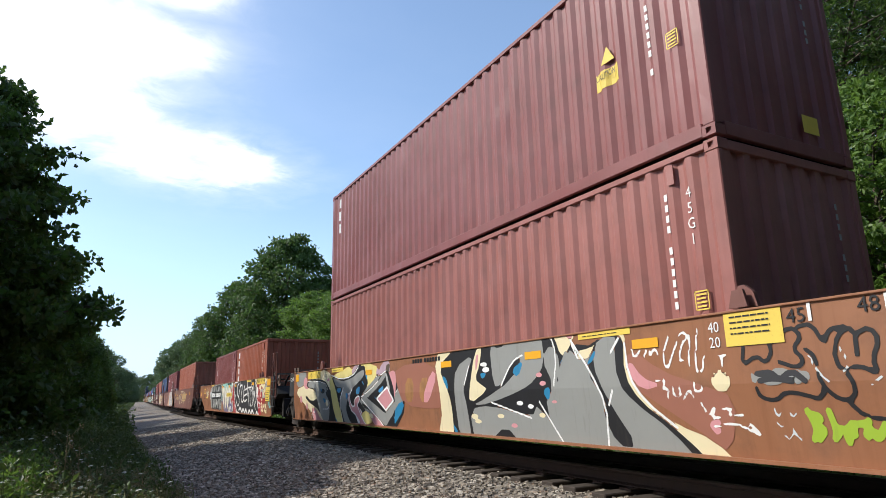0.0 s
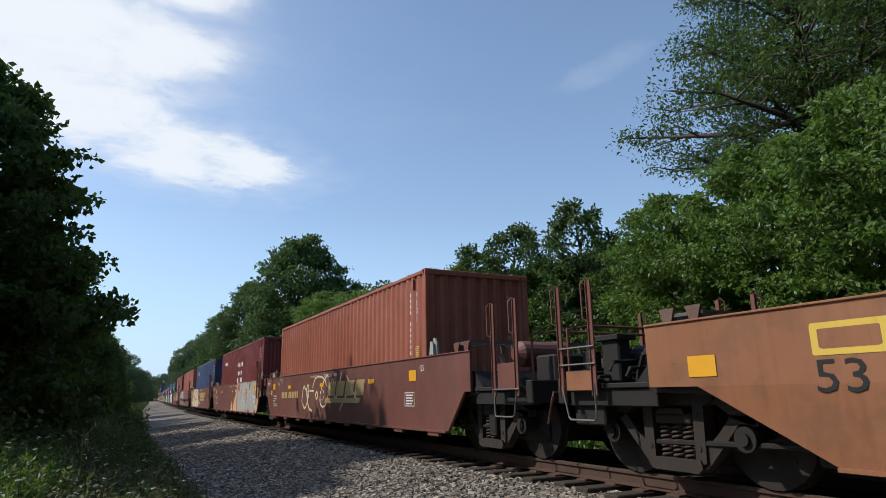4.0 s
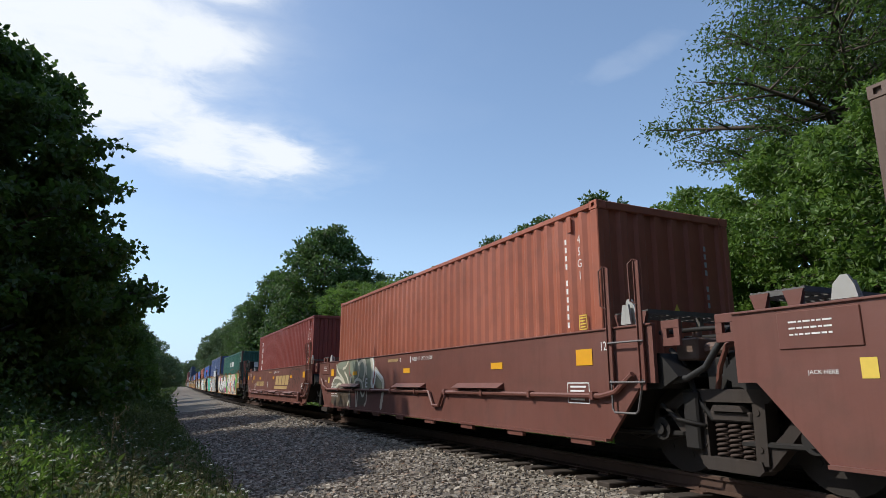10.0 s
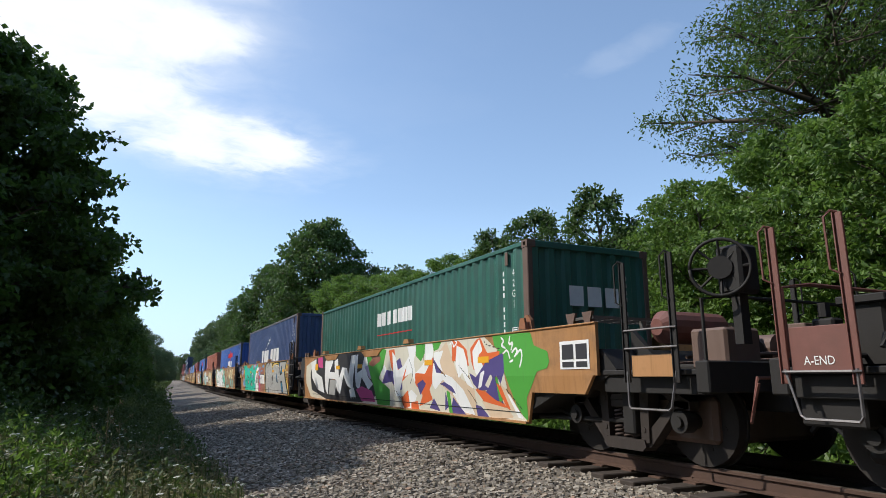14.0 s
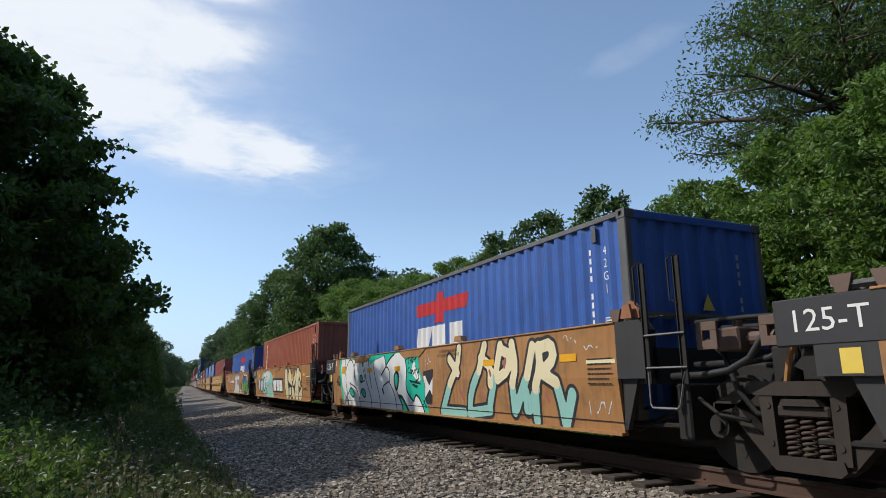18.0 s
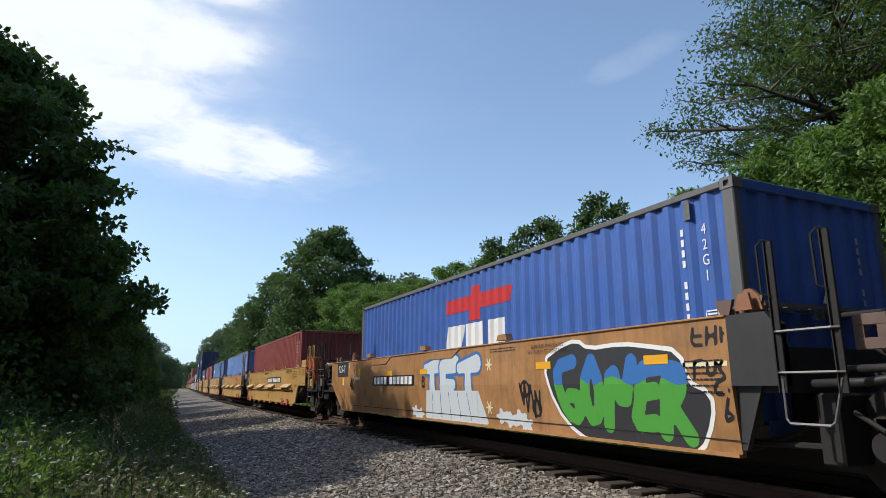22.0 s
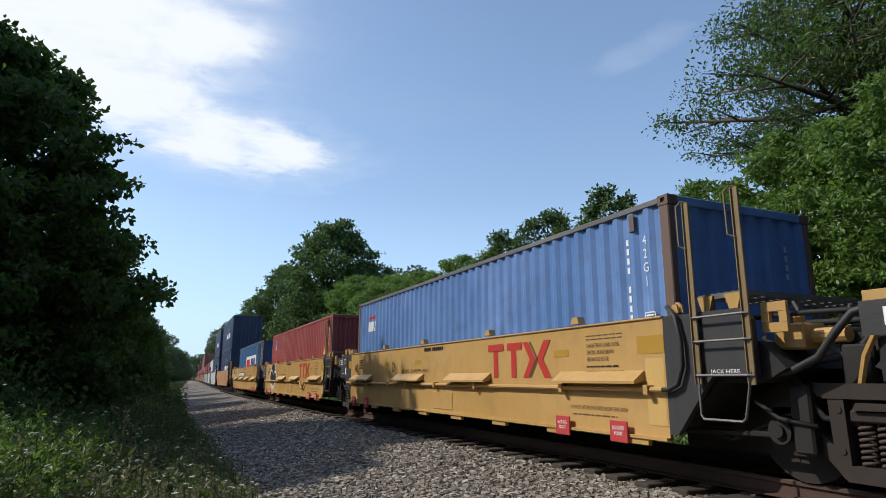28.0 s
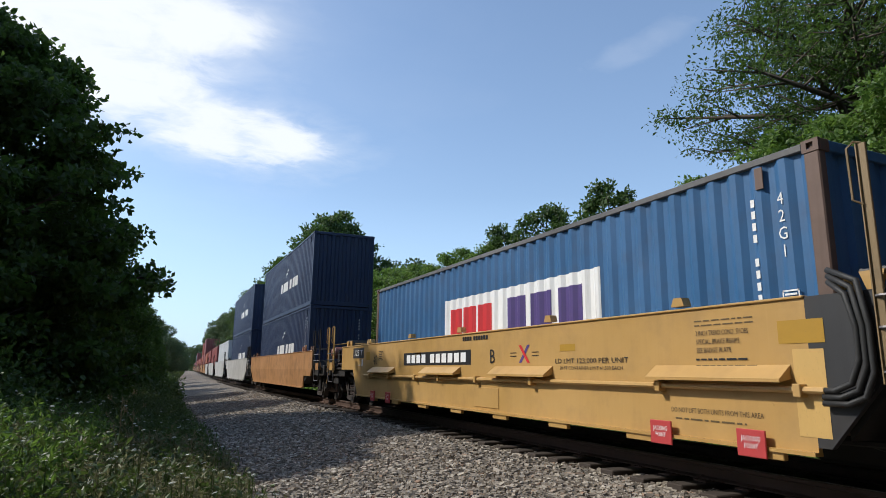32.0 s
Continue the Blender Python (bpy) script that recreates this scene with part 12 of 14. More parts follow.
    a.stroke("s_rose2", [(3.48, 1.28), (3.44, 1.16)], 0.06)
    a.stroke("s_pale", [(5.01, 1.51), (5.09, 1.54), (5.12, 1.44), (5.22, 1.52), (5.29, 1.42)], 0.02)
    a.stroke("s_pale", [(5.45, 1.38), (5.50, 1.31), (5.57, 1.40), (5.64, 1.32), (5.73, 1.36)], 0.02)
    a.stroke("s_pale", [(5.46, 0.70), (5.47, 0.53)], 0.02)
    a.stroke("s_pale", [(5.58, 0.69), (5.59, 0.50), (5.74, 0.75), (5.78, 0.50), (5.90, 0.71)], 0.02)
    a.cut()
    a = Art(CARS[10], "tan", -6.57, 7.3, -6.9, 6.9)
    a.blob("s_mint", -2.91, 1.08, 1.51, 0.39)
    a.area("s_mint", [(-4.79, 1.52), (-1.79, 1.51), (-1.71, 0.96), (-1.05, 0.26), (-2.93, 0.33), (-4.61, 0.52)], 0.0, soft=1)
    a.area("s_pale", [(-4.09, 1.49), (-2.38, 1.51), (-2.27, 1.14), (-3.33, 0.96), (-3.93, 1.17)], 0.0, soft=1)
    a.stroke("s_pink", [(-2.98, 0.83), (-2.06, 0.78), (-1.33, 0.52)], 0.06)
    a.stroke("s_cyan2", [(-2.92, 0.86), (-1.71, 0.96)], 0.05)
    a.blob("ink", -5.46, 0.88, 0.35, 0.35)
    a.blob("s_pale", -5.46, 0.88, 0.22, 0.28)
    a.blob("ink", -4.83, 0.85, 0.33, 0.33)
    a.blob("s_pale", -4.83, 0.85, 0.21, 0.26)
    a.blob("ink", -4.35, 0.85, 0.23, 0.35)
    a.blob("s_pale", -4.35, 0.85, 0.15, 0.27)
    a.blob("ink", -3.86, 0.92, 0.34, 0.35)
    a.blob("s_pale", -3.86, 0.92, 0.21, 0.27)
    a.blob("ink", -3.48, 0.59, 0.39, 0.16)
    a.blob("s_mint", -3.48, 0.59, 0.31, 0.12)
    a.stroke("ink", [(-3.71, 0.55), (-3.56, 0.66), (-3.41, 0.53), (-3.27, 0.64)], 0.02)
    a.area("s_charcoal", [(-1.49, 1.16), (1.14, 1.15), (1.12, 0.56), (-1.41, 0.55)], 0.0)
    a.block("white", -1.26, -0.58, 0.62, 1.07)
    a.block("white", -0.45, 0.14, 0.63, 1.07)
    a.block("white", 0.20, 0.91, 0.62, 1.06)
    a.stroke("s_charcoal", [(-0.93, 0.88), (0.46, 0.89)], 0.014)
    a.stroke("s_charcoal", [(-0.93, 0.81), (0.46, 0.84)], 0.014)
    a.stroke("s_charcoal", [(-0.94, 0.75), (0.45, 0.78)], 0.014)
    a.stroke("s_charcoal", [(-0.94, 0.69), (0.45, 0.73)], 0.014)
    a.stroke("s_lime", [(0.84, 0.89), (0.94, 0.87), (0.86, 0.81), (0.98, 0.81), (0.88, 0.72)], 0.025)
    a.stroke("s_lime", [(0.99, 0.68), (1.06, 0.81), (1.1, 0.67), (1.19, 0.69), (1.09, 0.59), (1.17, 0.51)], 0.025)
    a.stroke("s_charcoal", [(1.3, 0.75), (1.34, 0.62), (1.44, 0.64), (1.36, 0.56), (1.53, 0.56)], 0.015)
    a.area("s_charcoal", [(1.41, 1.31), (1.52, 1.55), (1.86, 1.62), (2.2, 1.29), (2.53, 1.56), (2.82, 1.37), (3.22, 0.95), (3.17, 0.34), (2.94, 0.25), (2.03, 0.17), (1.58, 0.76)], 0.02, soft=1)
    a.area("s_cream2", [(1.52, 1.47), (1.71, 1.54), (1.94, 1.51), (2.13, 1.29), (2.14, 1.13), (2.06, 0.99), (2.21, 0.9), (2.37, 0.37), (2.04, 0.22), (1.63, 0.8), (1.47, 1.19)], 0.0, soft=1)
    a.area("s_cream2", [(2.22, 1.34), (2.41, 1.52), (2.55, 1.54), (2.83, 1.3), (3.15, 0.95), (3.14, 0.85), (2.98, 0.88), (2.12, 1.04), (2.27, 1.06), (2.21, 1.2)], 0.0, soft=1)
    a.area("s_cream2", [(2.38, 0.37), (2.45, 0.69), (2.61, 0.84), (2.74, 0.76), (2.88, 0.52), (2.63, 0.33)], 0.0, soft=1)
    a.area("s_cream2", [(2.92, 0.65), (2.96, 0.75), (3.06, 0.81), (3.21, 0.84), (3.17, 0.37), (3.01, 0.33)], 0.0, soft=1)
    a.area("s_cream2", [(2.98, 1.15), (3.25, 1.19), (3.23, 1.01), (3.18, 0.95)], 0.0, soft=1)
    a.stroke("ink", [(1.63, 1.44), (1.67, 1.49), (1.65, 1.42)], 0.02)
    a.tag("ink", 3.0, 3.5, 0.62, 0.78, 0.025, 4, 8).tag("s_charcoal", 4.95, 5.6, 0.7, 0.8, 0.02, 7, 9)
    a.letters("NE", 6.1, 6.9, 1.0, 1.2, 0.04, (("s_pale", 0),), 0.0, 3).tag("s_pale", 6.1, 6.85, 1.25, 1.45, 0.035, 3, 8)
    a.area("s_charcoal", [(1.47, 1.46), (1.64, 1.52), (1.85, 1.51), (1.98, 1.27), (2.10, 1.01), (2.22, 0.79), (2.25, 0.45), (1.93, 0.31), (1.75, 0.34), (1.56, 0.71), (1.50, 1.05)], 0.07, soft=1)
    a.area("s_charcoal", [(2.30, 0.47), (2.42, 0.73), (2.57, 0.83), (2.71, 0.74), (2.76, 0.51)], 0.07, soft=1)
    a.area("s_charcoal", [(2.17, 1.29), (2.33, 1.48), (2.51, 1.52), (2.66, 1.39), (2.88, 1.15), (3.11, 0.85), (2.97, 0.85), (2.64, 0.92), (2.24, 1.01)], 0.07, soft=1)
    a.area("s_charcoal", [(3.56, 1.36), (3.65, 1.49), (3.72, 1.33), (3.70, 1.07), (3.49, 0.87), (3.07, 0.83), (3.22, 0.97)], 0.07, soft=1)
    a.area("s_charcoal", [(2.91, 0.78), (3.11, 0.82), (3.28, 0.70), (3.39, 0.53), (3.37, 0.30), (3.01, 0.38), (2.84, 0.55)], 0.07, soft=1)
    a.area("s_charcoal", [(3.78, 1.38), (3.91, 1.49), (4.08, 1.52), (4.21, 1.44), (4.26, 1.25), (4.27, 1.11), (4.15, 1.02), (4.06, 0.85), (4.20, 0.81), (4.02, 0.30), (3.64, 0.32), (3.44, 0.48), (3.47, 0.71), (3.69, 0.92)], 0.07, soft=1)
    a.area("s_charcoal", [(4.25, 1.35), (4.38, 1.39), (4.53, 1.33), (4.64, 1.14), (4.68, 0.96), (4.50, 1.06), (4.30, 1.20)], 0.07, soft=1)
    a.area("s_charcoal", [(4.09, 0.87), (4.20, 1.02), (4.31, 1.06), (4.47, 0.99), (4.56, 0.82), (4.50, 0.76)], 0.07, soft=1)
    a.area("s_charcoal", [(4.16, 0.57), (4.50, 0.68), (4.74, 0.85), (4.74, 0.67), (4.65, 0.42), (4.40, 0.30), (4.13, 0.37)], 0.07, soft=1)
    a.area("s_cream2", [(1.47, 1.46), (1.64, 1.52), (1.85, 1.51), (1.98, 1.27), (2.10, 1.01), (2.22, 0.79), (2.25, 0.45), (1.93, 0.31), (1.75, 0.34), (1.56, 0.71), (1.50, 1.05)], 0.0, soft=1)
    a.area("s_cream2", [(2.30, 0.47), (2.42, 0.73), (2.57, 0.83), (2.71, 0.74), (2.76, 0.51)], 0.0, soft=1)
    a.area("s_cream2", [(2.17, 1.29), (2.33, 1.48), (2.51, 1.52), (2.66, 1.39), (2.88, 1.15), (3.11, 0.85), (2.97, 0.85), (2.64, 0.92), (2.24, 1.01)], 0.0, soft=1)
    a.area("s_cream2", [(3.56, 1.36), (3.65, 1.49), (3.72, 1.33), (3.70, 1.07), (3.49, 0.87), (3.07, 0.83), (3.22, 0.97)], 0.0, soft=1)
    a.area("s_cream2", [(2.91, 0.78), (3.11, 0.82), (3.28, 0.70), (3.39, 0.53), (3.37, 0.30), (3.01, 0.38), (2.84, 0.55)], 0.0, soft=1)
    a.area("s_cream2", [(3.78, 1.38), (3.91, 1.49), (4.08, 1.52), (4.21, 1.44), (4.26, 1.25), (4.27, 1.11), (4.15, 1.02), (4.06, 0.85), (4.20, 0.81), (4.02, 0.30), (3.64, 0.32), (3.44, 0.48), (3.47, 0.71), (3.69, 0.92)], 0.0, soft=1)
    a.area("s_cream2", [(4.25, 1.35), (4.38, 1.39), (4.53, 1.33), (4.64, 1.14), (4.68, 0.96), (4.50, 1.06), (4.30, 1.20)], 0.0, soft=1)
    a.area("s_cream2", [(4.09, 0.87), (4.20, 1.02), (4.31, 1.06), (4.47, 0.99), (4.56, 0.82), (4.50, 0.76)], 0.0, soft=1)
    a.area("s_cream2", [(4.16, 0.57), (4.50, 0.68), (4.74, 0.85), (4.74, 0.67), (4.65, 0.42), (4.40, 0.30), (4.13, 0.37)], 0.0, soft=1)
    a.stroke("s_cream", [(1.69, 1.42), (1.79, 1.18), (1.91, 0.85)], 0.12)
    a.stroke("s_cream", [(3.99, 1.44), (3.98, 1.12), (3.86, 0.82)], 0.12)
    a.stroke("s_cream", [(2.45, 1.40), (2.68, 1.15)], 0.12)
    a.stroke("s_cream", [(4.44, 1.29), (4.56, 1.15)], 0.12)
    a.stroke("ink", [(3.56, 0.59), (3.67, 0.69), (3.68, 0.58)], 0.02)
    a.stroke("ink", [(3.73, 0.67), (3.74, 0.57)], 0.02)
    a.stroke("ink", [(3.80, 0.65), (3.82, 0.58)], 0.02)
    a.stroke("ink", [(3.47, 0.82), (3.53, 0.92)], 0.02)
    a.stroke("ink", [(3.45, 0.50), (4.01, 0.28)], 0.02)
    a.cut()
    a = Art(CARS[11], "tan", -6.57, 8.15, -6.5, 7.0)
    a.letters("TET", -1.2, 1.05, 0.40, 1.5, 0.25, (("s_blue", 0.05), ("s_pale", 0)), 0.0, 3, 0.05, 1.2)
    a.area("s_pale", [(-1.2, 0.38), (-1.1, 0.85), (1.0, 0.85), (1.25, 0.38)], 0.03)
    for k in range(5):
        a.stroke("s_blue", [(-0.9 + 0.4 * k, 0.38), (-0.85 + 0.36 * k, 0.85)], 0.025)
    for w, z in ((-1.75, 0.46), (-1.5, 0.42), (1.75, 0.5), (2.0, 0.46), (2.25, 0.5), (2.4, 0.42)):
        a.blob("s_pale", w, z, 0.16, 0.10, 0.03, w)
    a.tag("ink", 2.3, 2.85, 0.6, 0.95, 0.035, 5, 9)
    a.area("white", [(2.96, 1.29), (3.35, 1.45), (3.72, 1.52), (3.94, 1.39), (4.57, 1.42), (5.02, 1.36), (5.43, 1.30), (5.50, 0.98), (5.78, 0.88), (5.76, 0.65), (5.56, 0.32), (5.17, 0.25), (4.76, 0.25), (4.11, 0.28), (3.60, 0.38), (3.21, 0.69)], 0.05, soft=1)
    a.area("s_charcoal", [(2.96, 1.29), (3.35, 1.45), (3.72, 1.52), (3.94, 1.39), (4.57, 1.42), (5.02, 1.36), (5.43, 1.30), (5.50, 0.98), (5.78, 0.88), (5.76, 0.65), (5.56, 0.32), (5.17, 0.25), (4.76, 0.25), (4.11, 0.28), (3.60, 0.38), (3.21, 0.69)], 0.0, soft=1)
    a.stroke("s_blue", [(3.61, 1.27), (3.27, 1.21), (3.29, 0.91), (3.44, 0.62), (3.68, 0.55), (3.70, 0.83), (3.52, 0.84)], 0.19)
    a.stroke("s_blue", [(3.99, 1.26), (3.82, 0.98), (3.88, 0.56), (4.07, 0.61), (4.13, 0.98), (3.99, 1.26)], 0.19)
    a.stroke("s_blue", [(4.23, 0.51), (4.36, 1.25), (4.53, 0.68), (4.71, 1.23)], 0.19)
    a.stroke("s_blue", [(5.11, 1.16), (4.84, 1.14), (4.83, 0.86), (4.69, 0.53), (5.00, 0.57)], 0.19)
    a.stroke("s_blue", [(4.83, 0.88), (5.05, 0.91)], 0.19)
    a.stroke("s_blue", [(5.14, 0.48), (5.26, 1.15), (5.45, 1.09), (5.37, 0.86), (5.23, 0.80), (5.47, 0.45)], 0.19)
    keep = a.fields["s_blue"].copy()
    a.put("s_green", np.maximum(np.maximum(keep, 2.6 - a.W), a.Z - 1.02 - 0.05 * np.sin(a.W * 9)))
    a.stroke("ink", [(5.64, 1.53), (5.61, 1.36), (5.74, 1.36)], 0.035)
    a.stroke("ink", [(5.62, 1.45), (5.74, 1.45)], 0.035)
    a.stroke("ink", [(5.82, 1.53), (5.80, 1.36)], 0.035)
    a.stroke("ink", [(5.93, 1.53), (5.91, 1.36)], 0.035)
    a.stroke("ink", [(5.81, 1.44), (5.92, 1.45)], 0.035)
    a.stroke("ink", [(5.99, 1.52), (5.98, 1.38)], 0.035)
    a.stroke("ink", [(6.09, 1.53), (6.07, 1.38)], 0.035)
    a.stroke("ink", [(5.99, 1.45), (6.08, 1.45)], 0.035)
    a.stroke("ink", [(5.98, 1.03), (5.86, 0.98), (5.85, 0.88), (5.94, 0.88)], 0.035)
    a.stroke("ink", [(6.06, 1.02), (6.00, 0.89), (6.10, 0.90), (6.13, 1.02)], 0.035)
    a.stroke("ink", [(5.99, 0.85), (5.91, 0.62), (6.03, 0.67), (5.95, 0.73)], 0.035)
    a.stroke("ink", [(6.11, 0.81), (6.06, 0.64), (6.15, 0.66)], 0.035)
    a.stroke("ink", [(5.63, 1.20), (5.61, 1.04)], 0.035)
    a.stroke("ink", [(5.63, 1.20), (5.73, 1.21)], 0.035)
    a.stroke("ink", [(5.79, 1.18), (5.78, 1.06), (5.87, 1.07), (5.89, 1.19)], 0.035)
    a.stroke("ink", [(5.97, 1.19), (5.92, 1.13), (5.98, 1.06)], 0.035)
    a.stroke("ink", [(6.06, 1.20), (6.04, 1.05)], 0.035)
    for w, z in ((1.4, 1.3), (1.35, 0.62)):
        for k in range(3):
            t = k * 1.05
            a.stroke("s_cream", [(w - 0.1 * math.cos(t), z - 0.1 * math.sin(t)), (w + 0.1 * math.cos(t), z + 0.1 * math.sin(t))], 0.03)
    a.cut()
    c = CARS[11]
    bar(c, -3.05, 1.08, 2.6, 0.22, "ink", X0, 2, name="notice_plate"), number_bars(c, -3.05, 1.08, 2.45, 0.16, 10, 4, "white", X0, 3)
    bar(c, -5.6, 1.24, 0.42, 0.24, "s_cream", X0, 1, name="notice_plate"), lines(c, 1.9, 1.52, 0.9, 0.08, 2, "ink", X0, 2, 7)


def yellow_cars():
    guard = cached("guard", lambda: Shape().prism([(0.0, 0.0), (0.0, 0.12), (-0.16, 0.0), (-0.16, -0.03)], -0.80, 0.80, "xz").mesh("pipe_guard", M["yellow"]))
    jack = cached("jack", lambda: Shape().box(-0.02, 0.0, -0.15, 0.15, -0.12, 0.12, 0.005).mesh("jacking_plate", M["jack_red"]))
    lug = cached("lug_y", lambda: Shape().prism([(-0.09, 0.0), (-0.06, 0.09), (0.05, 0.09), (0.09, 0.0)], -0.06, 0.05).mesh("top_lug", M["yellow"]))

    def pipe(kink):
        g, x, zp = Shape(), -X0 - 0.05, 0.84
        mid = [(x, -2.2, zp), (x, -2.55, zp), (x, -2.85, 0.60), (x, -3.1, 0.60), (x, -3.4, zp), (x, -3.7, zp)] if kink else []
        g.tube([(x, 6.1, zp), (x, 5.0, zp), (x, 0.0, zp)] + mid + [(x, -5.8, zp), (x, -6.12, zp)], 0.03, 7)
        for y in (5.6, 4.2, 2.6, 1.4, -0.1, -1.8, -4.3, -5.9):
            g.box(-X0 - 0.10, -X0, y - 0.035, y + 0.035, zp - 0.06, zp + 0.05, 0.006)
        return g.mesh("brake_pipe", M["yellow"])
    def hose(k):
        x, zp, r = -X0 - 0.05, 0.84 - 0.05 * k, 0.05 * k
        return Shape().tube([(x, -6.10, zp), (x, -6.2 - r, zp), (x, -6.34 - r, zp + 0.06), (x, -6.42 - r, zp + 0.25), (x, -6.42 - r, zp + 0.5 + r), (x, -6.36 - r, TOP - 0.02 + r), (x + 0.06, -6.2, TOP + 0.10 + r)], 0.026, 7).mesh("air_hose", M["rubber"], smooth=True)
    for i in range(12, 17):
        c = CARS[i]
        if i != 12:
            for k in range(3 if i == 16 else 1):
                part("air_hose", cached(("hose", k), lambda k=k: hose(k)), c)
        part("brake_pipe", cached(("ypipe", i == 15), lambda i=i: pipe(i == 15)), c)
        for w in ((-4.75, -1.4, 1.45, 5.0) if i != 15 else (-1.4, 1.45, 5.0)):
            part("pipe_guard", guard, c, m=pose(-X0, -w, 0.93))
        for w in (-5.3, -4.2, 4.3, 5.4):
            part("jacking_plate", jack, c, M["jack_red"], "red plate", m=pose(-X0 - 0.058, -w, 0.36))
            word(c, "JACKING\nPOINT", w, 0.37, 0.2, 0.11, "white", X0 + 0.078, 1)
        for w in (-5.7, -3.0, -0.6, 2.2, 4.6):
            part("top_lug", lug, c, m=pose(-X0 + 0.02, -w, TOP + 0.035))
        seam = cached("seam", lambda: Shape().box(-0.012, 0, -0.42, 0.42, -0.16, 0.16, 0.006).mesh("patch_plate", M["yellow"]))
        part("patch_plate", seam, c, m=pose(-X0, -0.35, 0.55))
        word(c, "40", -5.35, 1.22, 0.28, 0.24, "ink", X0, 2), word_box(c, -4.95, 1.32, 0.32, 0.22, "ink", X0, 1)
        word(c, {12: "A", 13: "E", 14: "D", 15: "C", 16: "B"}[i], {12: -0.38, 13: -2.4, 14: -2.4, 15: -2.59, 16: 0.57}[i], 1.21, 0.15, 0.22, "ink", X0, 2)
        wl = {12: -2.9, 13: -1.2, 14: -1.1, 15: -1.4, 16: 3.05}[i]
        word(c, "LD LMT 123,000 PER UNIT", wl, 1.11, 1.45, 0.075, "ink", X0, 2), word(c, "20 FT CONTAINER LIMIT 61,500 EACH", wl, 1.02, 1.25, 0.05, "ink", X0, 2)
        bar(c, -5.95, 1.33, 0.3, 0.2, "dull_reflector", X0, 1, name="reflector"), bar(c, 5.92, 1.33, 0.42, 0.20, "dull_reflector", X0, 1, name="reflector")
        for w in ((-2.86, 0.15) if i == 12 else (-2.86, 4.22, -0.9) if i != 16 else (2.6, -2.6)):
            bar(c, w, 1.29, 0.34, 0.09, "dull_reflector", X0, 1, name="reflector")
        number_bars(c, -0.05 if i != 14 else -0.1, 1.53, 0.95, 0.07, 10, 4, "ink", X0, 2)
        lines(c, 5.2, 1.47, 0.85, 0.09, 2, "s_olive_dark", X0, 1, 3)
        if i != 12:
            for k, tx in enumerate(("2 INCH TREAD COND. SHOES", "SPECIAL BRAKE BEAMS", "SEE BADGE PLATE")):
                word(c, tx, 5.10 - 0.05 * k, 1.365 - 0.085 * k, 0.62 - 0.1 * k, 0.05, "ink", X0, 2)
            lines(c, 5.15, 1.08, 0.75, 0.13, 2, "ink", X0, 2, 4)
            word(c, "DO NOT LIFT BOTH UNITS FROM THIS AREA", 4.95, 0.60, 1.1, 0.05, "s_olive_dark", X0, 1), lines(c, 4.95, 0.52, 1.0, 0.06, 1, "s_olive_dark", X0, 1, 9), bar(c, 5.97, 0.82, 0.28, 0.72, "fresh_yellow", X0, 1, name="fresh_paint")
            bar(c, -6.77, 1.42, 0.98, 0.27, "black", X0, 2, name="notice_plate"), word(c, "125 T", -6.75, 1.425, 0.66, 0.145, "white", X0, 3), bar(c, -6.42, 1.16, 0.10, 0.18, "white", X0, 2, name="notice_plate"), word(c, "JACK HERE", -6.72, 1.09, 0.24, 0.04, "white", X0, 2)
            word(c, "JACK HERE", 6.95, 1.02, 0.34, 0.05, "white", X0 + 0.05, 1)
            if i != 16:
                # the maker's mark: red slabs
                bar(c, 2.42, 1.44, 0.50, 0.11, "logo_red", X0, 2, name="logo_mark"), bar(c, 2.42, 1.18, 0.14, 0.42, "logo_red", X0, 2, name="logo_mark")
                bar(c, 3.00, 1.44, 0.44, 0.11, "logo_red", X0, 2, name="logo_mark"), bar(c, 2.98, 1.18, 0.14, 0.42, "logo_red", X0, 2, name="logo_mark")
                for z, sl in ((1.36, -0.75), (1.10, 0.75)):
                    bar(c, 3.42, z, 0.15, 0.26, "logo_red", X0, 2, sl, "logo_mark"), bar(c, 3.54, z, 0.045, 0.26, "s_olive_dark", X0, 2, sl, "logo_mark"), bar(c, 3.80, z, 0.17, 0.26, "logo_red", X0, 2, -sl, "logo_mark")
        if i in (12, 16):
            w = 1.95 if i == 12 else -1.8
            bar(c, w, 1.21, 3.2, 0.26, "ink", X0, 1, name="notice_plate"), number_bars(c, w, 1.21, 2.9, 0.17, 10, 4, "white", X0, 2)
            wx = -1.31 if i == 12 else 1.53
            bar(c, wx, 1.23, 0.07, 0.26, "s_purple", X0, 1, 0.9, "logo_mark"), bar(c, wx, 1.23, 0.07, 0.26, "apl_red", X0, 2, -0.9, "logo_mark"), lines(c, wx - 0.3, 1.23, 0.2, 0.1, 2, "ink", X0, 1, 5), lines(c, wx + 0.3, 1.23, 0.2, 0.1, 2, "ink", X0, 1, 6)
    c = CARS[12]
    word(c, "REEFER CLEARANCE", 5.25, 1.53, 1.2, 0.09, "ink", X0, 2), word(c, "L 261-6", 6.55, 0.99, 0.42, 0.10, "ink", X0, 2), word(c, "A-END", 9.4, 1.00, 0.32, 0.08, "ink", 1.44, 1)
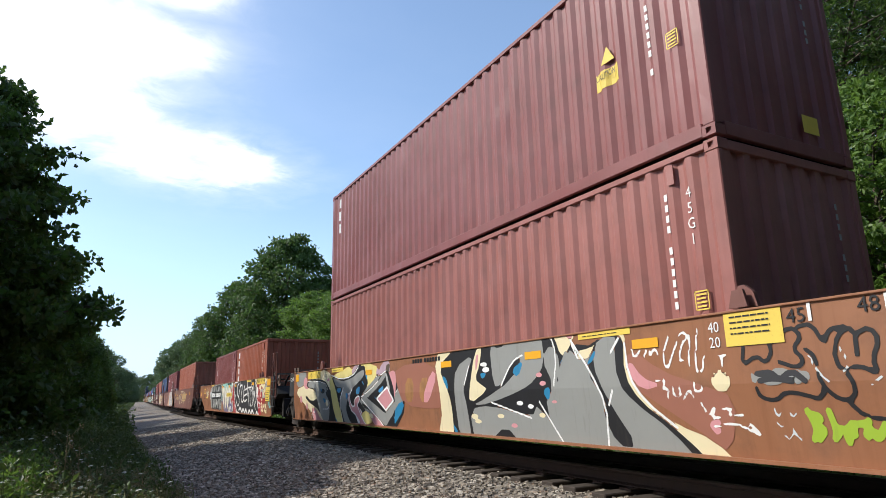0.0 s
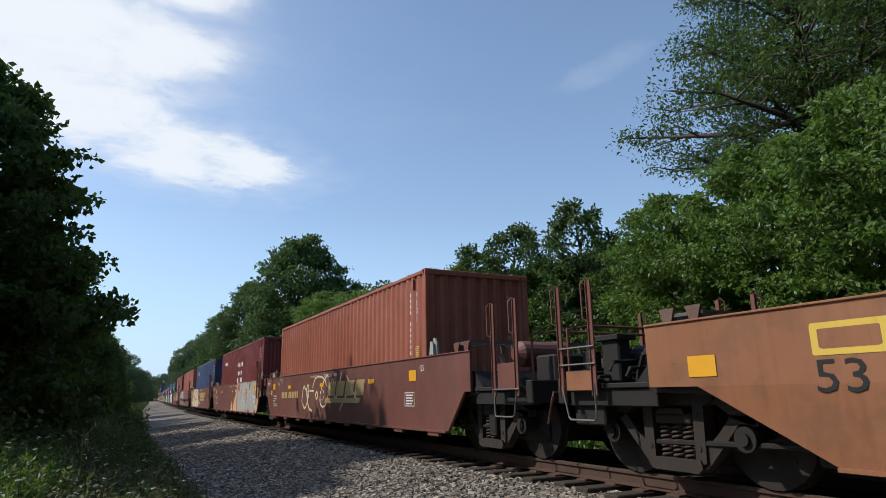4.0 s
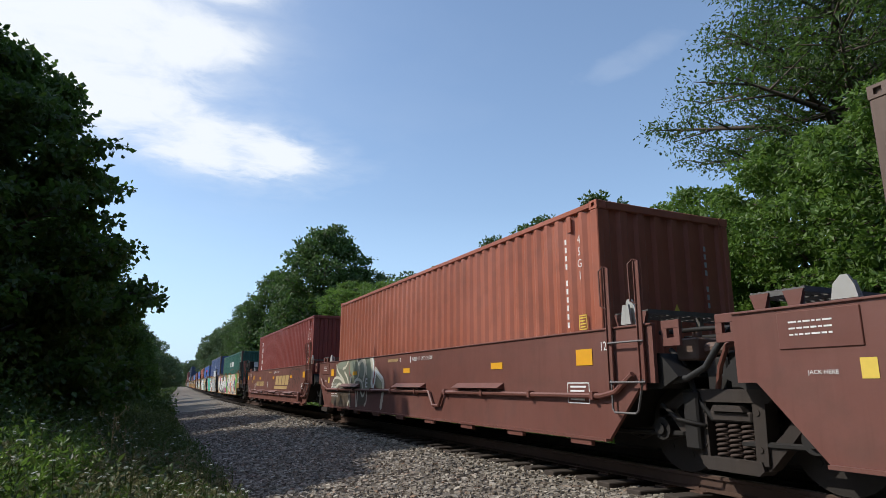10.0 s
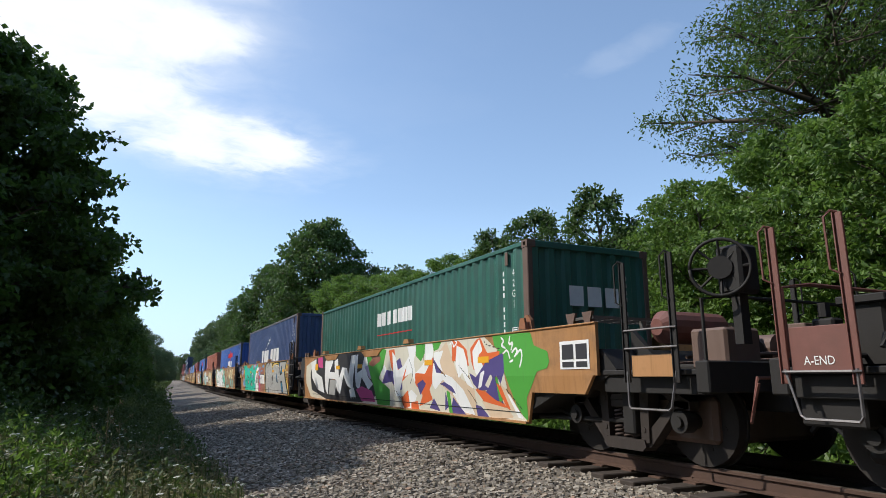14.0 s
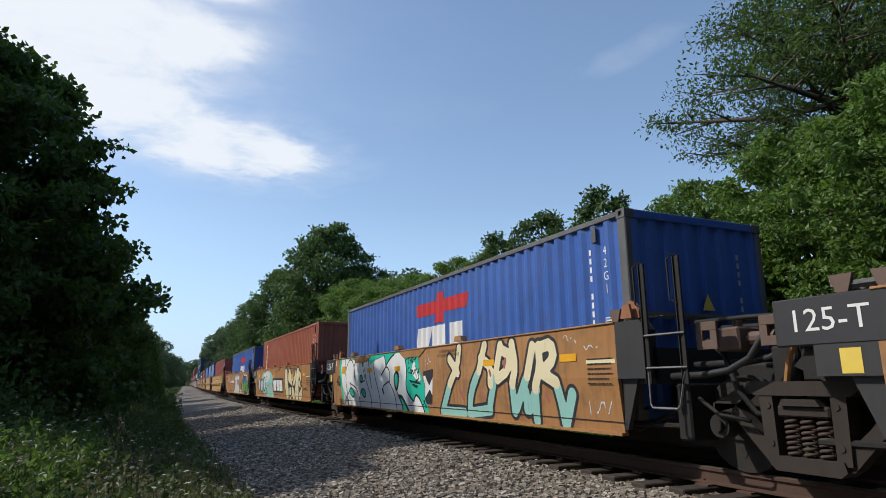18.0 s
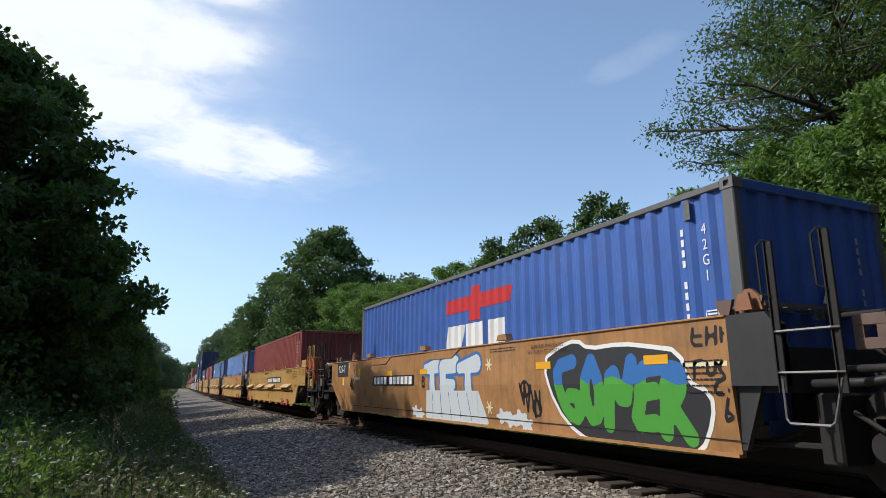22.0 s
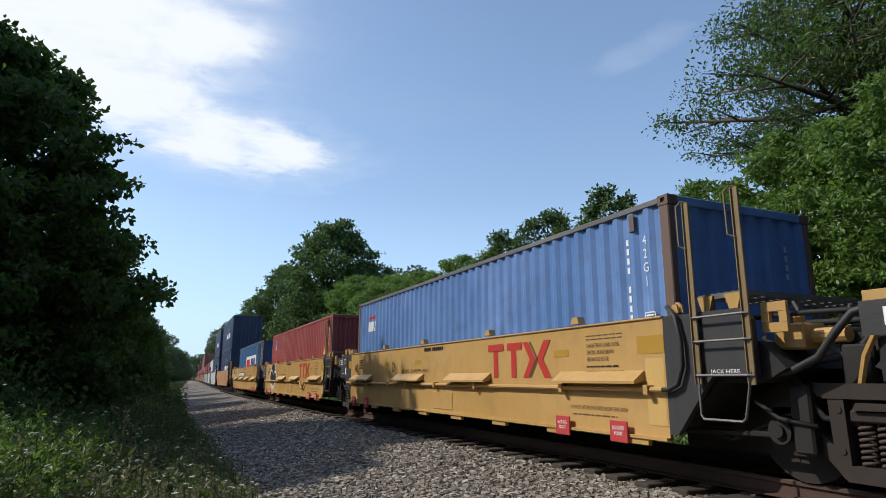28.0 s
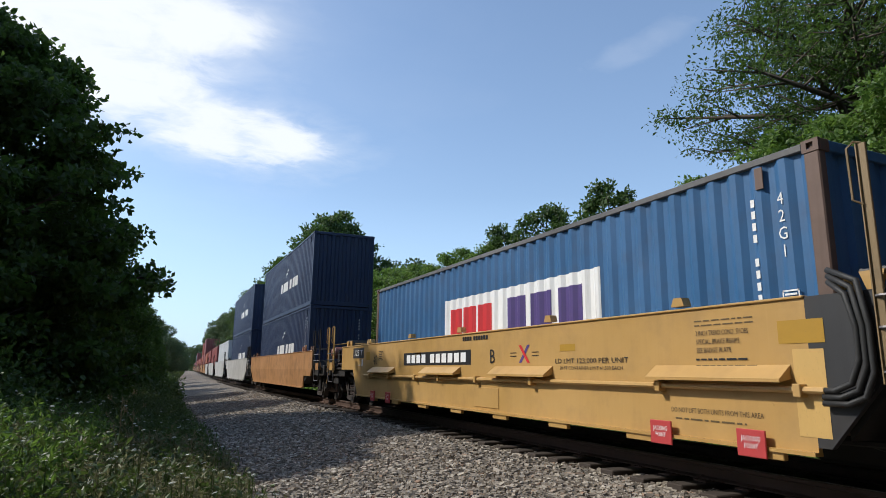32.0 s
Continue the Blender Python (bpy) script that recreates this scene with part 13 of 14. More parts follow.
    lines(c, 6.45, 1.38, 0.75, 0.3, 5, "ink", X0, 2, 6), bar(c, 7.18, 1.46, 0.42, 0.2, "dull_reflector", X0, 1, name="reflector"), word(c, "CAR EQUIPPED WITH\nTWO HANDBRAKES\nAPPLY OR RELEASE\nALL HANDBRAKES\nON CAR", 7.76, 1.41, 0.52, 0.26, "ink", X0, 2), word(c, "JACK HERE", 7.88, 1.045, 0.3, 0.04, "ink", X0, 2)
    part("tool_box", cached("tbox", lambda: Shape().box(-0.12, 0.3, -0.36, 0.36, 0.0, 0.25, 0.01).mesh("tool_box", M["yellow"])), c, m=pose(-X0 + 0.12, -7.76, TOP - 0.01))
    brake_wheel(c, M["brake_red"], "red spoked hand wheel", m=pose(-1.40, -8.48, 1.66, 0, 0, 12))
    part("brake_housing", cached("bhouse", lambda: Shape().box(-0.12, 0.16, -0.14, 0.16, 1.5, 2.0, 0.03).box(-0.06, 0.06, -0.05, 0.05, 1.0, 1.5).mesh("brake_housing", M["brake_red"])), c, M["brake_red"], m=pose(-1.18, -8.52, -0.05))
    c = CARS[7]
    brake_wheel(c, M["steel_dark"], "dark spoked hand wheel", m=pose(-1.25, -9.62, 2.05, 0, 0, 30))
    part("brake_housing", CACHE["bhouse"], c, M["steel_dark"], m=pose(-1.05, -9.66, 0.28))
    word(CARS[6], "A-END", -9.11, 1.09, 0.26, 0.07, "white", 1.482, 1)
    word(CARS[12], "A-END", 9.2, 1.09, 0.24, 0.06, "ink", 1.482, 1)
    # emblem like a masked face: black lobes with white rims and dots
    a = Art(CARS[15], "yellow", -7.1, 7.2, -5.4, -2.4)
    a.area("white", [(-4.38, 1.33), (-4.34, 1.53), (-4.08, 1.63), (-3.62, 1.61), (-3.44, 1.48), (-3.37, 1.29), (-3.85, 1.09)], 0.035, soft=1)
    a.blob("white", -4.36, 1.05, 0.40, 0.31)
    a.blob("white", -3.42, 1.00, 0.40, 0.29)
    a.area("ink", [(-4.38, 1.33), (-4.34, 1.53), (-4.08, 1.63), (-3.62, 1.61), (-3.44, 1.48), (-3.37, 1.29), (-3.85, 1.09)], 0.0, soft=1)
    a.blob("ink", -4.36, 1.05, 0.33, 0.26)
    a.blob("ink", -3.42, 1.00, 0.34, 0.25)
    a.area("ink", [(-4.07, 1.22), (-3.73, 1.21), (-3.71, 0.91), (-3.48, 0.73), (-3.59, 0.63), (-4.27, 0.7), (-4.34, 0.8)], 0.0, soft=1)
    a.stroke("white", [(-4.26, 0.74), (-4.15, 0.55), (-4.11, 0.33)], 0.05)
    a.stroke("white", [(-3.48, 0.7), (-3.51, 0.59), (-3.56, 0.47)], 0.05)
    a.stroke("white", [(-4.09, 0.88), (-4.04, 0.77), (-3.93, 0.74), (-3.82, 0.78), (-3.78, 0.89)], 0.035)
    a.stroke("white", [(-3.87, 0.74), (-3.89, 0.31)], 0.03)
    a.stroke("white", [(-4.27, 0.65), (-3.88, 0.54), (-3.6, 0.48)], 0.03)
    a.stroke("white", [(-3.48, 0.68), (-3.88, 0.54), (-4.11, 0.31)], 0.03)
    a.stroke("white", [(-4.01, 1.21), (-4.23, 1.35), (-4.49, 1.34)], 0.035)
    a.stroke("white", [(-3.78, 1.13), (-3.54, 1.28), (-3.27, 1.27)], 0.035)
    a.blob("white", -4.69, 1.23, 0.05, 0.04)
    a.blob("white", -4.77, 1.07, 0.05, 0.03)
    a.blob("white", -4.76, 0.90, 0.05, 0.03)
    a.blob("white", -4.68, 0.77, 0.06, 0.03)
    a.blob("white", -4.48, 0.65, 0.05, 0.03)
    a.blob("white", -4.51, 1.34, 0.05, 0.03)
    a.blob("white", -4.41, 1.49, 0.06, 0.04)
    a.blob("white", -3.35, 1.53, 0.04, 0.03)
    a.blob("white", -3.26, 1.41, 0.04, 0.02)
    a.blob("white", -3.03, 1.10, 0.04, 0.03)
    a.blob("white", -2.98, 0.94, 0.04, 0.03)
    a.blob("white", -3.05, 0.83, 0.04, 0.03)
    a.blob("white", -3.18, 0.72, 0.04, 0.02)
    a.blob("white", -3.32, 0.62, 0.04, 0.03)
    a.blob("white", -3.34, 1.24, 0.04, 0.03)
    a.blob("white", -3.11, 1.23, 0.04, 0.03)
    a.cut()


def box_marks():
    """Owners' marks on the boxes, as plain shapes."""
    boxes = {round(s, 2): ob for ob, s, z in MOVING if ob.name.startswith("shipping_container") and z < 2}
    upper = {round(s, 2): ob for ob, s, z in MOVING if ob.name.startswith("shipping_container") and z > 2}
    X = 1.2085

    def bar(c, w, z, wide, tall, ink, x, layer=1, slant=0.0, name="logo_mark"):
        box_bar(c, w, z, wide, tall, ink, slant, layer, name, 3.029 if c in (boxes[23.95], boxes[30.28]) else 6.096)

    def number_bars(c, w, z, wide, tall, n, gap, ink, x):
        for k in range(n):
            bar(c, w - wide / 2 + wide / n * (k + 0.5), z, wide / n * 0.78, tall, ink, x)

    def column(c, w, z0, z1, n, wide, ink="white"):
        h = (z1 - z0) / n
        for k in range(n):
            bar(c, w, z1 - h * (k + 0.5), wide * (1.0 if k % 2 else 0.8), h * 0.72, ink, X, 1, name="logo_mark")
    column(upper[7.45], -5.55, 1.7, 2.75, 3, 0.16)
    c = upper[7.45]
    bar(c, 4.65, 1.32, 0.42, 0.24, "label_yellow", X, 1, name="notice_plate"), word(c, "CAUTION", 4.65, 1.36, 0.34, 0.09, "ink", X, 2)
    tri(c, 4.7, 1.62, 0.24, 0.22, X)
    column(boxes[23.95], -2.55, 1.1, 2.45, 4, 0.24), column(boxes[30.28], -2.45, 1.15, 2.35, 3, 0.20)
    column(boxes[111.5], -5.15, 1.15, 2.6, 5, 0.22), column(boxes[178.6], -5.0, 1.15, 2.4, 5, 0.22)
    c = boxes[64.5]
    star = cached("star", star_mesh)
    for k in range(4):
        part("logo_mark", star, c, M["white"], m=on_side(-0.32 + 0.42 * k, 2.02, X + 0.004, 0.15, 0.15))
        if k < 3:
            part("logo_mark", star, c, M["white"], m=on_side(-0.12 + 0.42 * k, 1.62, X + 0.004, 0.15, 0.15))
    for w, wd in ((-0.3, 0.34), (0.02, 0.12), (0.3, 0.14), (0.52, 0.14), (0.78, 0.26)):
        bar(c, w, 1.24, wd, 0.30, "white", X, 1, name="logo_mark")
    number_bars(c, -4.55, 2.27, 0.95, 0.17, 9, 0, "white", X)
    number_bars(boxes[80.2], -4.4, 2.28, 1.25, 0.26, 5, 0, "s_yellow", X)
    c = boxes[131.3]
    number_bars(c, 0.4, 1.88, 2.3, 0.32, 7, 0, "white", X), bar(c, 0.4, 1.50, 2.2, 0.025, "apl_red", X, 1, name="logo_mark")
    c = boxes[147.1]
    number_bars(c, -0.80, 1.46, 2.0, 0.54, 3, 0, "white", X), number_bars(c, 1.60, 1.46, 2.15, 0.54, 3, 0, "white", X)
    bar(c, 0.05, 2.1, 0.14, 0.36, "white", X, 1, 1.9, "logo_mark"), bar(c, -0.55, 1.88, 0.06, 0.22, "white", X, 1, 1.6, "logo_mark")
    for s in (162.8, 194.4):
        c = boxes[s]
        bar(c, 0.45, 1.98, 2.45, 0.27, "apl_red", X, 1, 0.35, "logo_mark"), bar(c, 0.45, 1.96, 0.40, 0.62, "apl_red", X, 2, 0.12, "logo_mark")
        for w, wd, sl in ((-0.40, 0.66, 0.25), (0.42, 0.66, 0.0), (1.22, 0.56, 0.0)):
            bar(c, w, 1.24, wd, 0.72, "white", X, 1, sl, "logo_mark")
    c = boxes[244.7]
    bar(c, -4.85, 2.10, 0.5, 0.07, "apl_red", X, 1, 0.3, "logo_mark")
    for w in (-5.08, -4.86, -4.66):
        bar(c, w, 1.86, 0.17, 0.26, "white", X, 1, 0.1, "logo_mark")
    c = boxes[259.85]
    bar(c, -5.0, 2.06, 0.34, 0.44, "white", X, 1, name="logo_mark"), bar(c, -5.0, 2.13, 0.27, 0.26, "s_blue", X, 2, name="logo_mark"), bar(c, -5.0, 2.14, 0.10, 0.2, "s_yellow", X, 3, 0.4, "logo_mark"), bar(c, -5.0, 1.92, 0.24, 0.07, "s_blue", X, 2, name="logo_mark")
    tri(c, 5.05, 1.42, 0.24, 0.26, X)
    c = boxes[275.35]
    bar(c, 0.55, 1.38, 4.9, 0.98, "white", X, 1, name="logo_mark")
    for k in range(3):
        bar(c, -1.35 + 0.58 * k, 1.36, 0.44, 0.62, "apl_red", X, 2, name="logo_mark"), bar(c, 0.85 + 0.75 * k, 1.36, 0.56, 0.66, "s_purple", X, 2, name="logo_mark")
    for s in (295.4, 312.3):
        for c in (boxes[s], upper[s]):
            number_bars(c, 0.0, 1.35, 1.9, 0.42, 3, 0, "white", X), number_bars(c, 2.2, 1.35, 1.9, 0.42, 3, 0, "white", X), bar(c, 0.6, 2.0, 0.12, 0.34, "white", X, 1, 1.9, "logo_mark")
    # marks on the ends that face the camera
    for c, base, ink in ((boxes[64.5], 1.55, "white"), (boxes[131.3], 1.75, "white")):
        for k in range(3):
            bar_end(c, -0.3 + 0.36 * k, base, 0.28, 0.32, ink)
    for k in range(4):
        part("logo_mark", star, boxes[64.5], M["white"], m=end_face(-0.4 + 0.28 * k, 2.35, 0.11, 0.11)), (part("logo_mark", star, boxes[64.5], M["white"], m=end_face(-0.26 + 0.28 * k, 2.08, 0.11, 0.11)) if k < 3 else None)
    bar_end(upper[7.45], 0.5, 0.42, 0.30, 0.22, "label_yellow")
    for s in (64.5, 95.9, 194.4, 229.2, 178.6, 162.8):
        part("warning_mark", cached("tri", tri_mesh), boxes[s], M["label_yellow"] if s != 194.4 else M["white"], m=end_face(-0.65 if s == 64.5 else 0.1, 1.45, 0.22, 0.22))


def end_face(x, z, wide, tall, y=-6.096):
    """Marks on the end towards the train's front; x to the right as one looks at it."""
    return Matrix(((1, 0, 0, x), (0, 0, -1, y + 0.012), (0, 1, 0, z), (0, 0, 0, 1))) @ Matrix.Diagonal((wide, tall, 1, 1))


def bar_end(c, x, z, wide, tall, ink):
    return part("logo_mark", cached("mark", unit_square), c, M[ink], m=end_face(x, z, wide, tall))


def tri_mesh():
    return Shape().add([(-0.5, -0.5, 0), (0.5, -0.5, 0), (0.0, 0.5, 0)], [(0, 1, 2)]).mesh("warning_mark", M["ink"], fix=False)


def tri(c, w, z, wide, tall, x):
    return part("warning_mark", cached("tri", tri_mesh), c, M["label_yellow"], m=on_side(w, z, x + 0.004, wide, tall))


def star_mesh():
    pts = [((1.0 if k % 2 == 0 else 0.52) * math.sin(k * math.pi / 6), (1.0 if k % 2 == 0 else 0.52) * math.cos(k * math.pi / 6), 0) for k in range(12)]
    return Shape().add([(0, 0, 0)] + pts, [(0, k + 1, (k + 1) % 12 + 1) for k in range(12)]).mesh("logo_mark", M["white"], fix=False)


rust_cars()
brown_cars()
tan_cars()
yellow_cars()
box_marks()


# ---- weeds, grass and undergrowth ----
def blades(n, xs, ys, hs, zs, width, seed):
    """Curved grass blades: two quads narrowing to a tip."""
    r = np.random.default_rng(seed)
    a = r.random(n) * 6.283
    lean = 0.15 + 0.55 * r.random(n)
    d = np.stack([np.cos(a), np.sin(a), np.zeros(n)], -1)
    q = np.stack([-np.sin(a), np.cos(a), np.zeros(n)], -1) * (width * (0.6 + 0.8 * r.random(n)))[:, None]
    base = np.stack([xs, ys, zs], -1)
    mid = base + d * (hs * lean * 0.3)[:, None] + np.array([0, 0, 1.0]) * (hs * 0.55)[:, None]
    tip = base + d * (hs * lean)[:, None] + np.array([0, 0, 1.0]) * hs[:, None]
    v = np.stack([base - q, base + q, mid + q * 0.8, mid - q * 0.8, tip + q * 0.12, tip - q * 0.12], 1).reshape(-1, 3)
    f = (np.array([[0, 1, 2, 3], [3, 2, 4, 5]])[None] + (np.arange(n) * 6)[:, None, None]).reshape(-1, 4)
    return v, f


def tall_at(x, y):
    """Height of the weeds: high by the trees, low at the stones' edge."""
    return np.clip(0.76 - 0.28 * x, 0.26, 1.3)


def sow():
    r = np.random.default_rng(21)
    n = 38000
    y = 5.0 + 40.0 * r.random(n) ** 1.7
    y[:9000] = -9.0 + 14.0 * r.random(9000)
    x = -5.5 + 6.9 * r.random(n) + 0.0
    lim = np.array([line(t)[0] for t in y]) - 5.05 + 0.25 * np.sin(y * 2.1) + 0.15 * np.sin(y * 5.3)
    keep = x < lim
    x, y = x[keep], y[keep]
    h = tall_at(x, y) * (0.35 + 0.6 * r.random(len(x))) * np.where(y < 4.5, 0.28, np.where(y < 13, 0.62, 0.85))
    z = np.array([bed_height(a) for a in x - AXIS]) - 0.03
    v, f = blades(len(x), x, y, h, z, 0.010, 22)
    tagged(new("grass", bulk("grass", v, f, M["weed"])), "tall green grass and weeds beside the ballast", "grass", kind="stuff")
    # leafy weeds in tufts
    pts, n_t = [], 1150
    for k in range(n_t):
        yy = 6.0 + 30.0 * r.random() ** 1.5
        xx = -5.0 + 6.2 * r.random()
        if xx > line(yy)[0] - 5.3:
            continue
        hh = float(tall_at(xx, yy)) * (0.5 + 0.5 * r.random())
        m = int(70 * hh) + 18
        p = r.normal(size=(m, 3)) * np.array([0.12, 0.12, 0.25 * hh]) + np.array([xx, yy, bed_height(xx - AXIS) + 0.5 * hh])
        p[:, 2] = np.maximum(p[:, 2], bed_height(xx - AXIS) + 0.02)
        pts.append(p)
    p = np.concatenate(pts)
    v, f = leaves(p, 0.075, 5, 0.1, 0.5)
    tagged(new("weeds", bulk("weeds", v, f, M["weed"])), "leafy green weeds growing beside the ballast", "weeds", kind="stuff")
    # upright weeds near the camera: a stem each, with leaves that shrink towards its top
    for mat, n_w, x0, x1, leaf, lab in (("leaf_light", 900, -4.2, -0.6, 0.085, "bright green upright weeds in the sun"), ("weed_olive", 760, -1.6, 1.35, 0.055, "dull olive weeds gone to seed beside the ballast")):
        stem, pts, out = Shape(), [], []
        for k in range(n_w):
            yy = 6.3 + 6.5 * r.random() ** 1.3
            xx = x0 + (x1 - x0) * r.random()
            if xx > AXIS - 5.2 + 0.12 * math.sin(yy * 3):
                continue
            hh = float(tall_at(xx, yy)) * (0.55 + 0.5 * r.random()) * (0.94 if mat == "leaf_light" else 0.85)
            lx, ly, z0 = 0.14 * r.normal() * hh, 0.14 * r.normal() * hh, bed_height(xx - AXIS) - 0.02
            stem.tube([(xx, yy, z0), (xx + lx * 0.4, yy + ly * 0.4, z0 + hh * 0.55), (xx + lx, yy + ly, z0 + hh)], [0.006, 0.004, 0.002], 3)
            m = 46 if mat == "leaf_light" else 30
            q = r.random(m) ** 0.75
            ang = r.random(m) * 6.283
            w = (0.10 if mat == "leaf_light" else 0.07) * (1.1 - q) * r.random(m)
            pts.append(np.stack([xx + lx * q + w * np.cos(ang), yy + ly * q + w * np.sin(ang), z0 + hh * (0.12 + 0.88 * q)], -1))
            out.append(np.stack([np.cos(ang), np.sin(ang), 0.5 + 0 * ang], -1) * 1.6)
        v, f = leaves(np.concatenate(pts), leaf, 8, 0.0, 0.36, np.concatenate(out))
        k = len(v)
        sf = np.array([t for q in stem.f for t in ([q[:3], (q[0], q[2], q[3])] if len(q) == 4 else [q])])
        tagged(new("weeds", bulk("weeds", np.concatenate([v, np.array(stem.v)]), np.concatenate([f, sf + k]), M[mat])), lab, "weeds", kind="stuff")
    # undergrowth on the far side, below the trees, and along the near trees' feet
    pts = []
    for k in range(900):
        s = 4 + 150 * r.random() ** 1.4
        u = 5.6 + 5.0 * r.random()
        lx, ly, _ = line(s)
        rad = 0.35 + 0.6 * r.random()
        m = 55 if s < 60 else 22
        d = r.normal(size=(m, 3))
        d /= np.linalg.norm(d, axis=1, keepdims=True)
        pts.append(d * rad * np.array([1, 1, 0.9]) * (0.6 + 0.45 * r.random((m, 1))) + np.array([lx + u, ly, -0.85 + rad * 0.7 + 0.25 * (u - 5.6) * r.random()]))
    p = np.concatenate(pts)
    v, f = leaves(p, 0.22, 6, 0.2, 0.6)
    tagged(new("undergrowth", bulk("undergrowth", v, f, M["leaf_light"])), "bushy green undergrowth below the trees across the track", "undergrowth", kind="stuff")
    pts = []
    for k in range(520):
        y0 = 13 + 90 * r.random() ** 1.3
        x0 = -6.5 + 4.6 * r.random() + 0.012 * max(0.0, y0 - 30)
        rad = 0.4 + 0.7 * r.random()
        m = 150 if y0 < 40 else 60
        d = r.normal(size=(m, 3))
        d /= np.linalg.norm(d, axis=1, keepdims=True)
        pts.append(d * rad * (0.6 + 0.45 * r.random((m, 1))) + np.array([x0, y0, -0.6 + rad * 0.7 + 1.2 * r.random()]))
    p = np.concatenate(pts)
    # low growth along the stones' edge, further off
    far = []
    for k in range(700):
        s = 34 + 230 * r.random() ** 1.4
        lx, ly, _ = line(s)
        u, rad, m = -7.4 + 2.1 * r.random(), 0.3 + 0.45 * r.random(), 40
        d = r.normal(size=(m, 3))
        d /= np.linalg.norm(d, axis=1, keepdims=True)
        far.append(d * rad * (0.6 + 0.45 * r.random((m, 1))) + np.array([lx + u, ly, -0.66 + rad * 0.55]))
    q = np.concatenate(far)
    vf, ff = leaves(q, 0.2, 9, 0.2, 0.5)
    tagged(new("undergrowth", bulk("undergrowth", vf, ff, M["weed"])), "green weeds and brush along the edge of the ballast", "undergrowth", kind="stuff")
    # near bushes: their shade is put into the leaf colour
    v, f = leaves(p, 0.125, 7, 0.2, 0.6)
    tagged(new("undergrowth", bulk("undergrowth", v, f, M["leaf_shaded"])), "dark shaded bushes at the foot of the trees", "undergrowth", kind="stuff")


def umbel_meshes():
    """A flat white flower head of many small florets on spokes, and its stem with thin leaves."""
    r = np.random.default_rng(31)
    head, stem = Shape(), Shape()
    for k in range(46):
        a, q = k * 2.399, 0.055 * math.sqrt((k + 0.5) / 46)
        c = Vector((q * math.cos(a), q * math.sin(a), 0.012 * math.cos(q * 28) + 0.002 * r.random()))
        head.add([c + Vector((0.008, 0, 0)), c + Vector((0, 0.008, 0.002)), c + Vector((-0.008, 0, 0)), c + Vector((0, -0.008, 0.002)), c + Vector((0, 0, 0.006))], [(0, 1, 4), (1, 2, 4), (2, 3, 4), (3, 0, 4)])
    stem.tube([(0, 0, -1.0), (0.02, 0.01, -0.5), (0, 0, -0.05)], [0.006, 0.005, 0.0035], 5)
    for k in range(10):
        a = k * 0.628
        stem.tube([(0, 0, -0.05), (0.045 * math.cos(a), 0.045 * math.sin(a), 0.0)], 0.0013, 3)
    return head.mesh("flower_head", M["petal"], fix=False), stem.mesh("stem", M["weed"], fix=False)


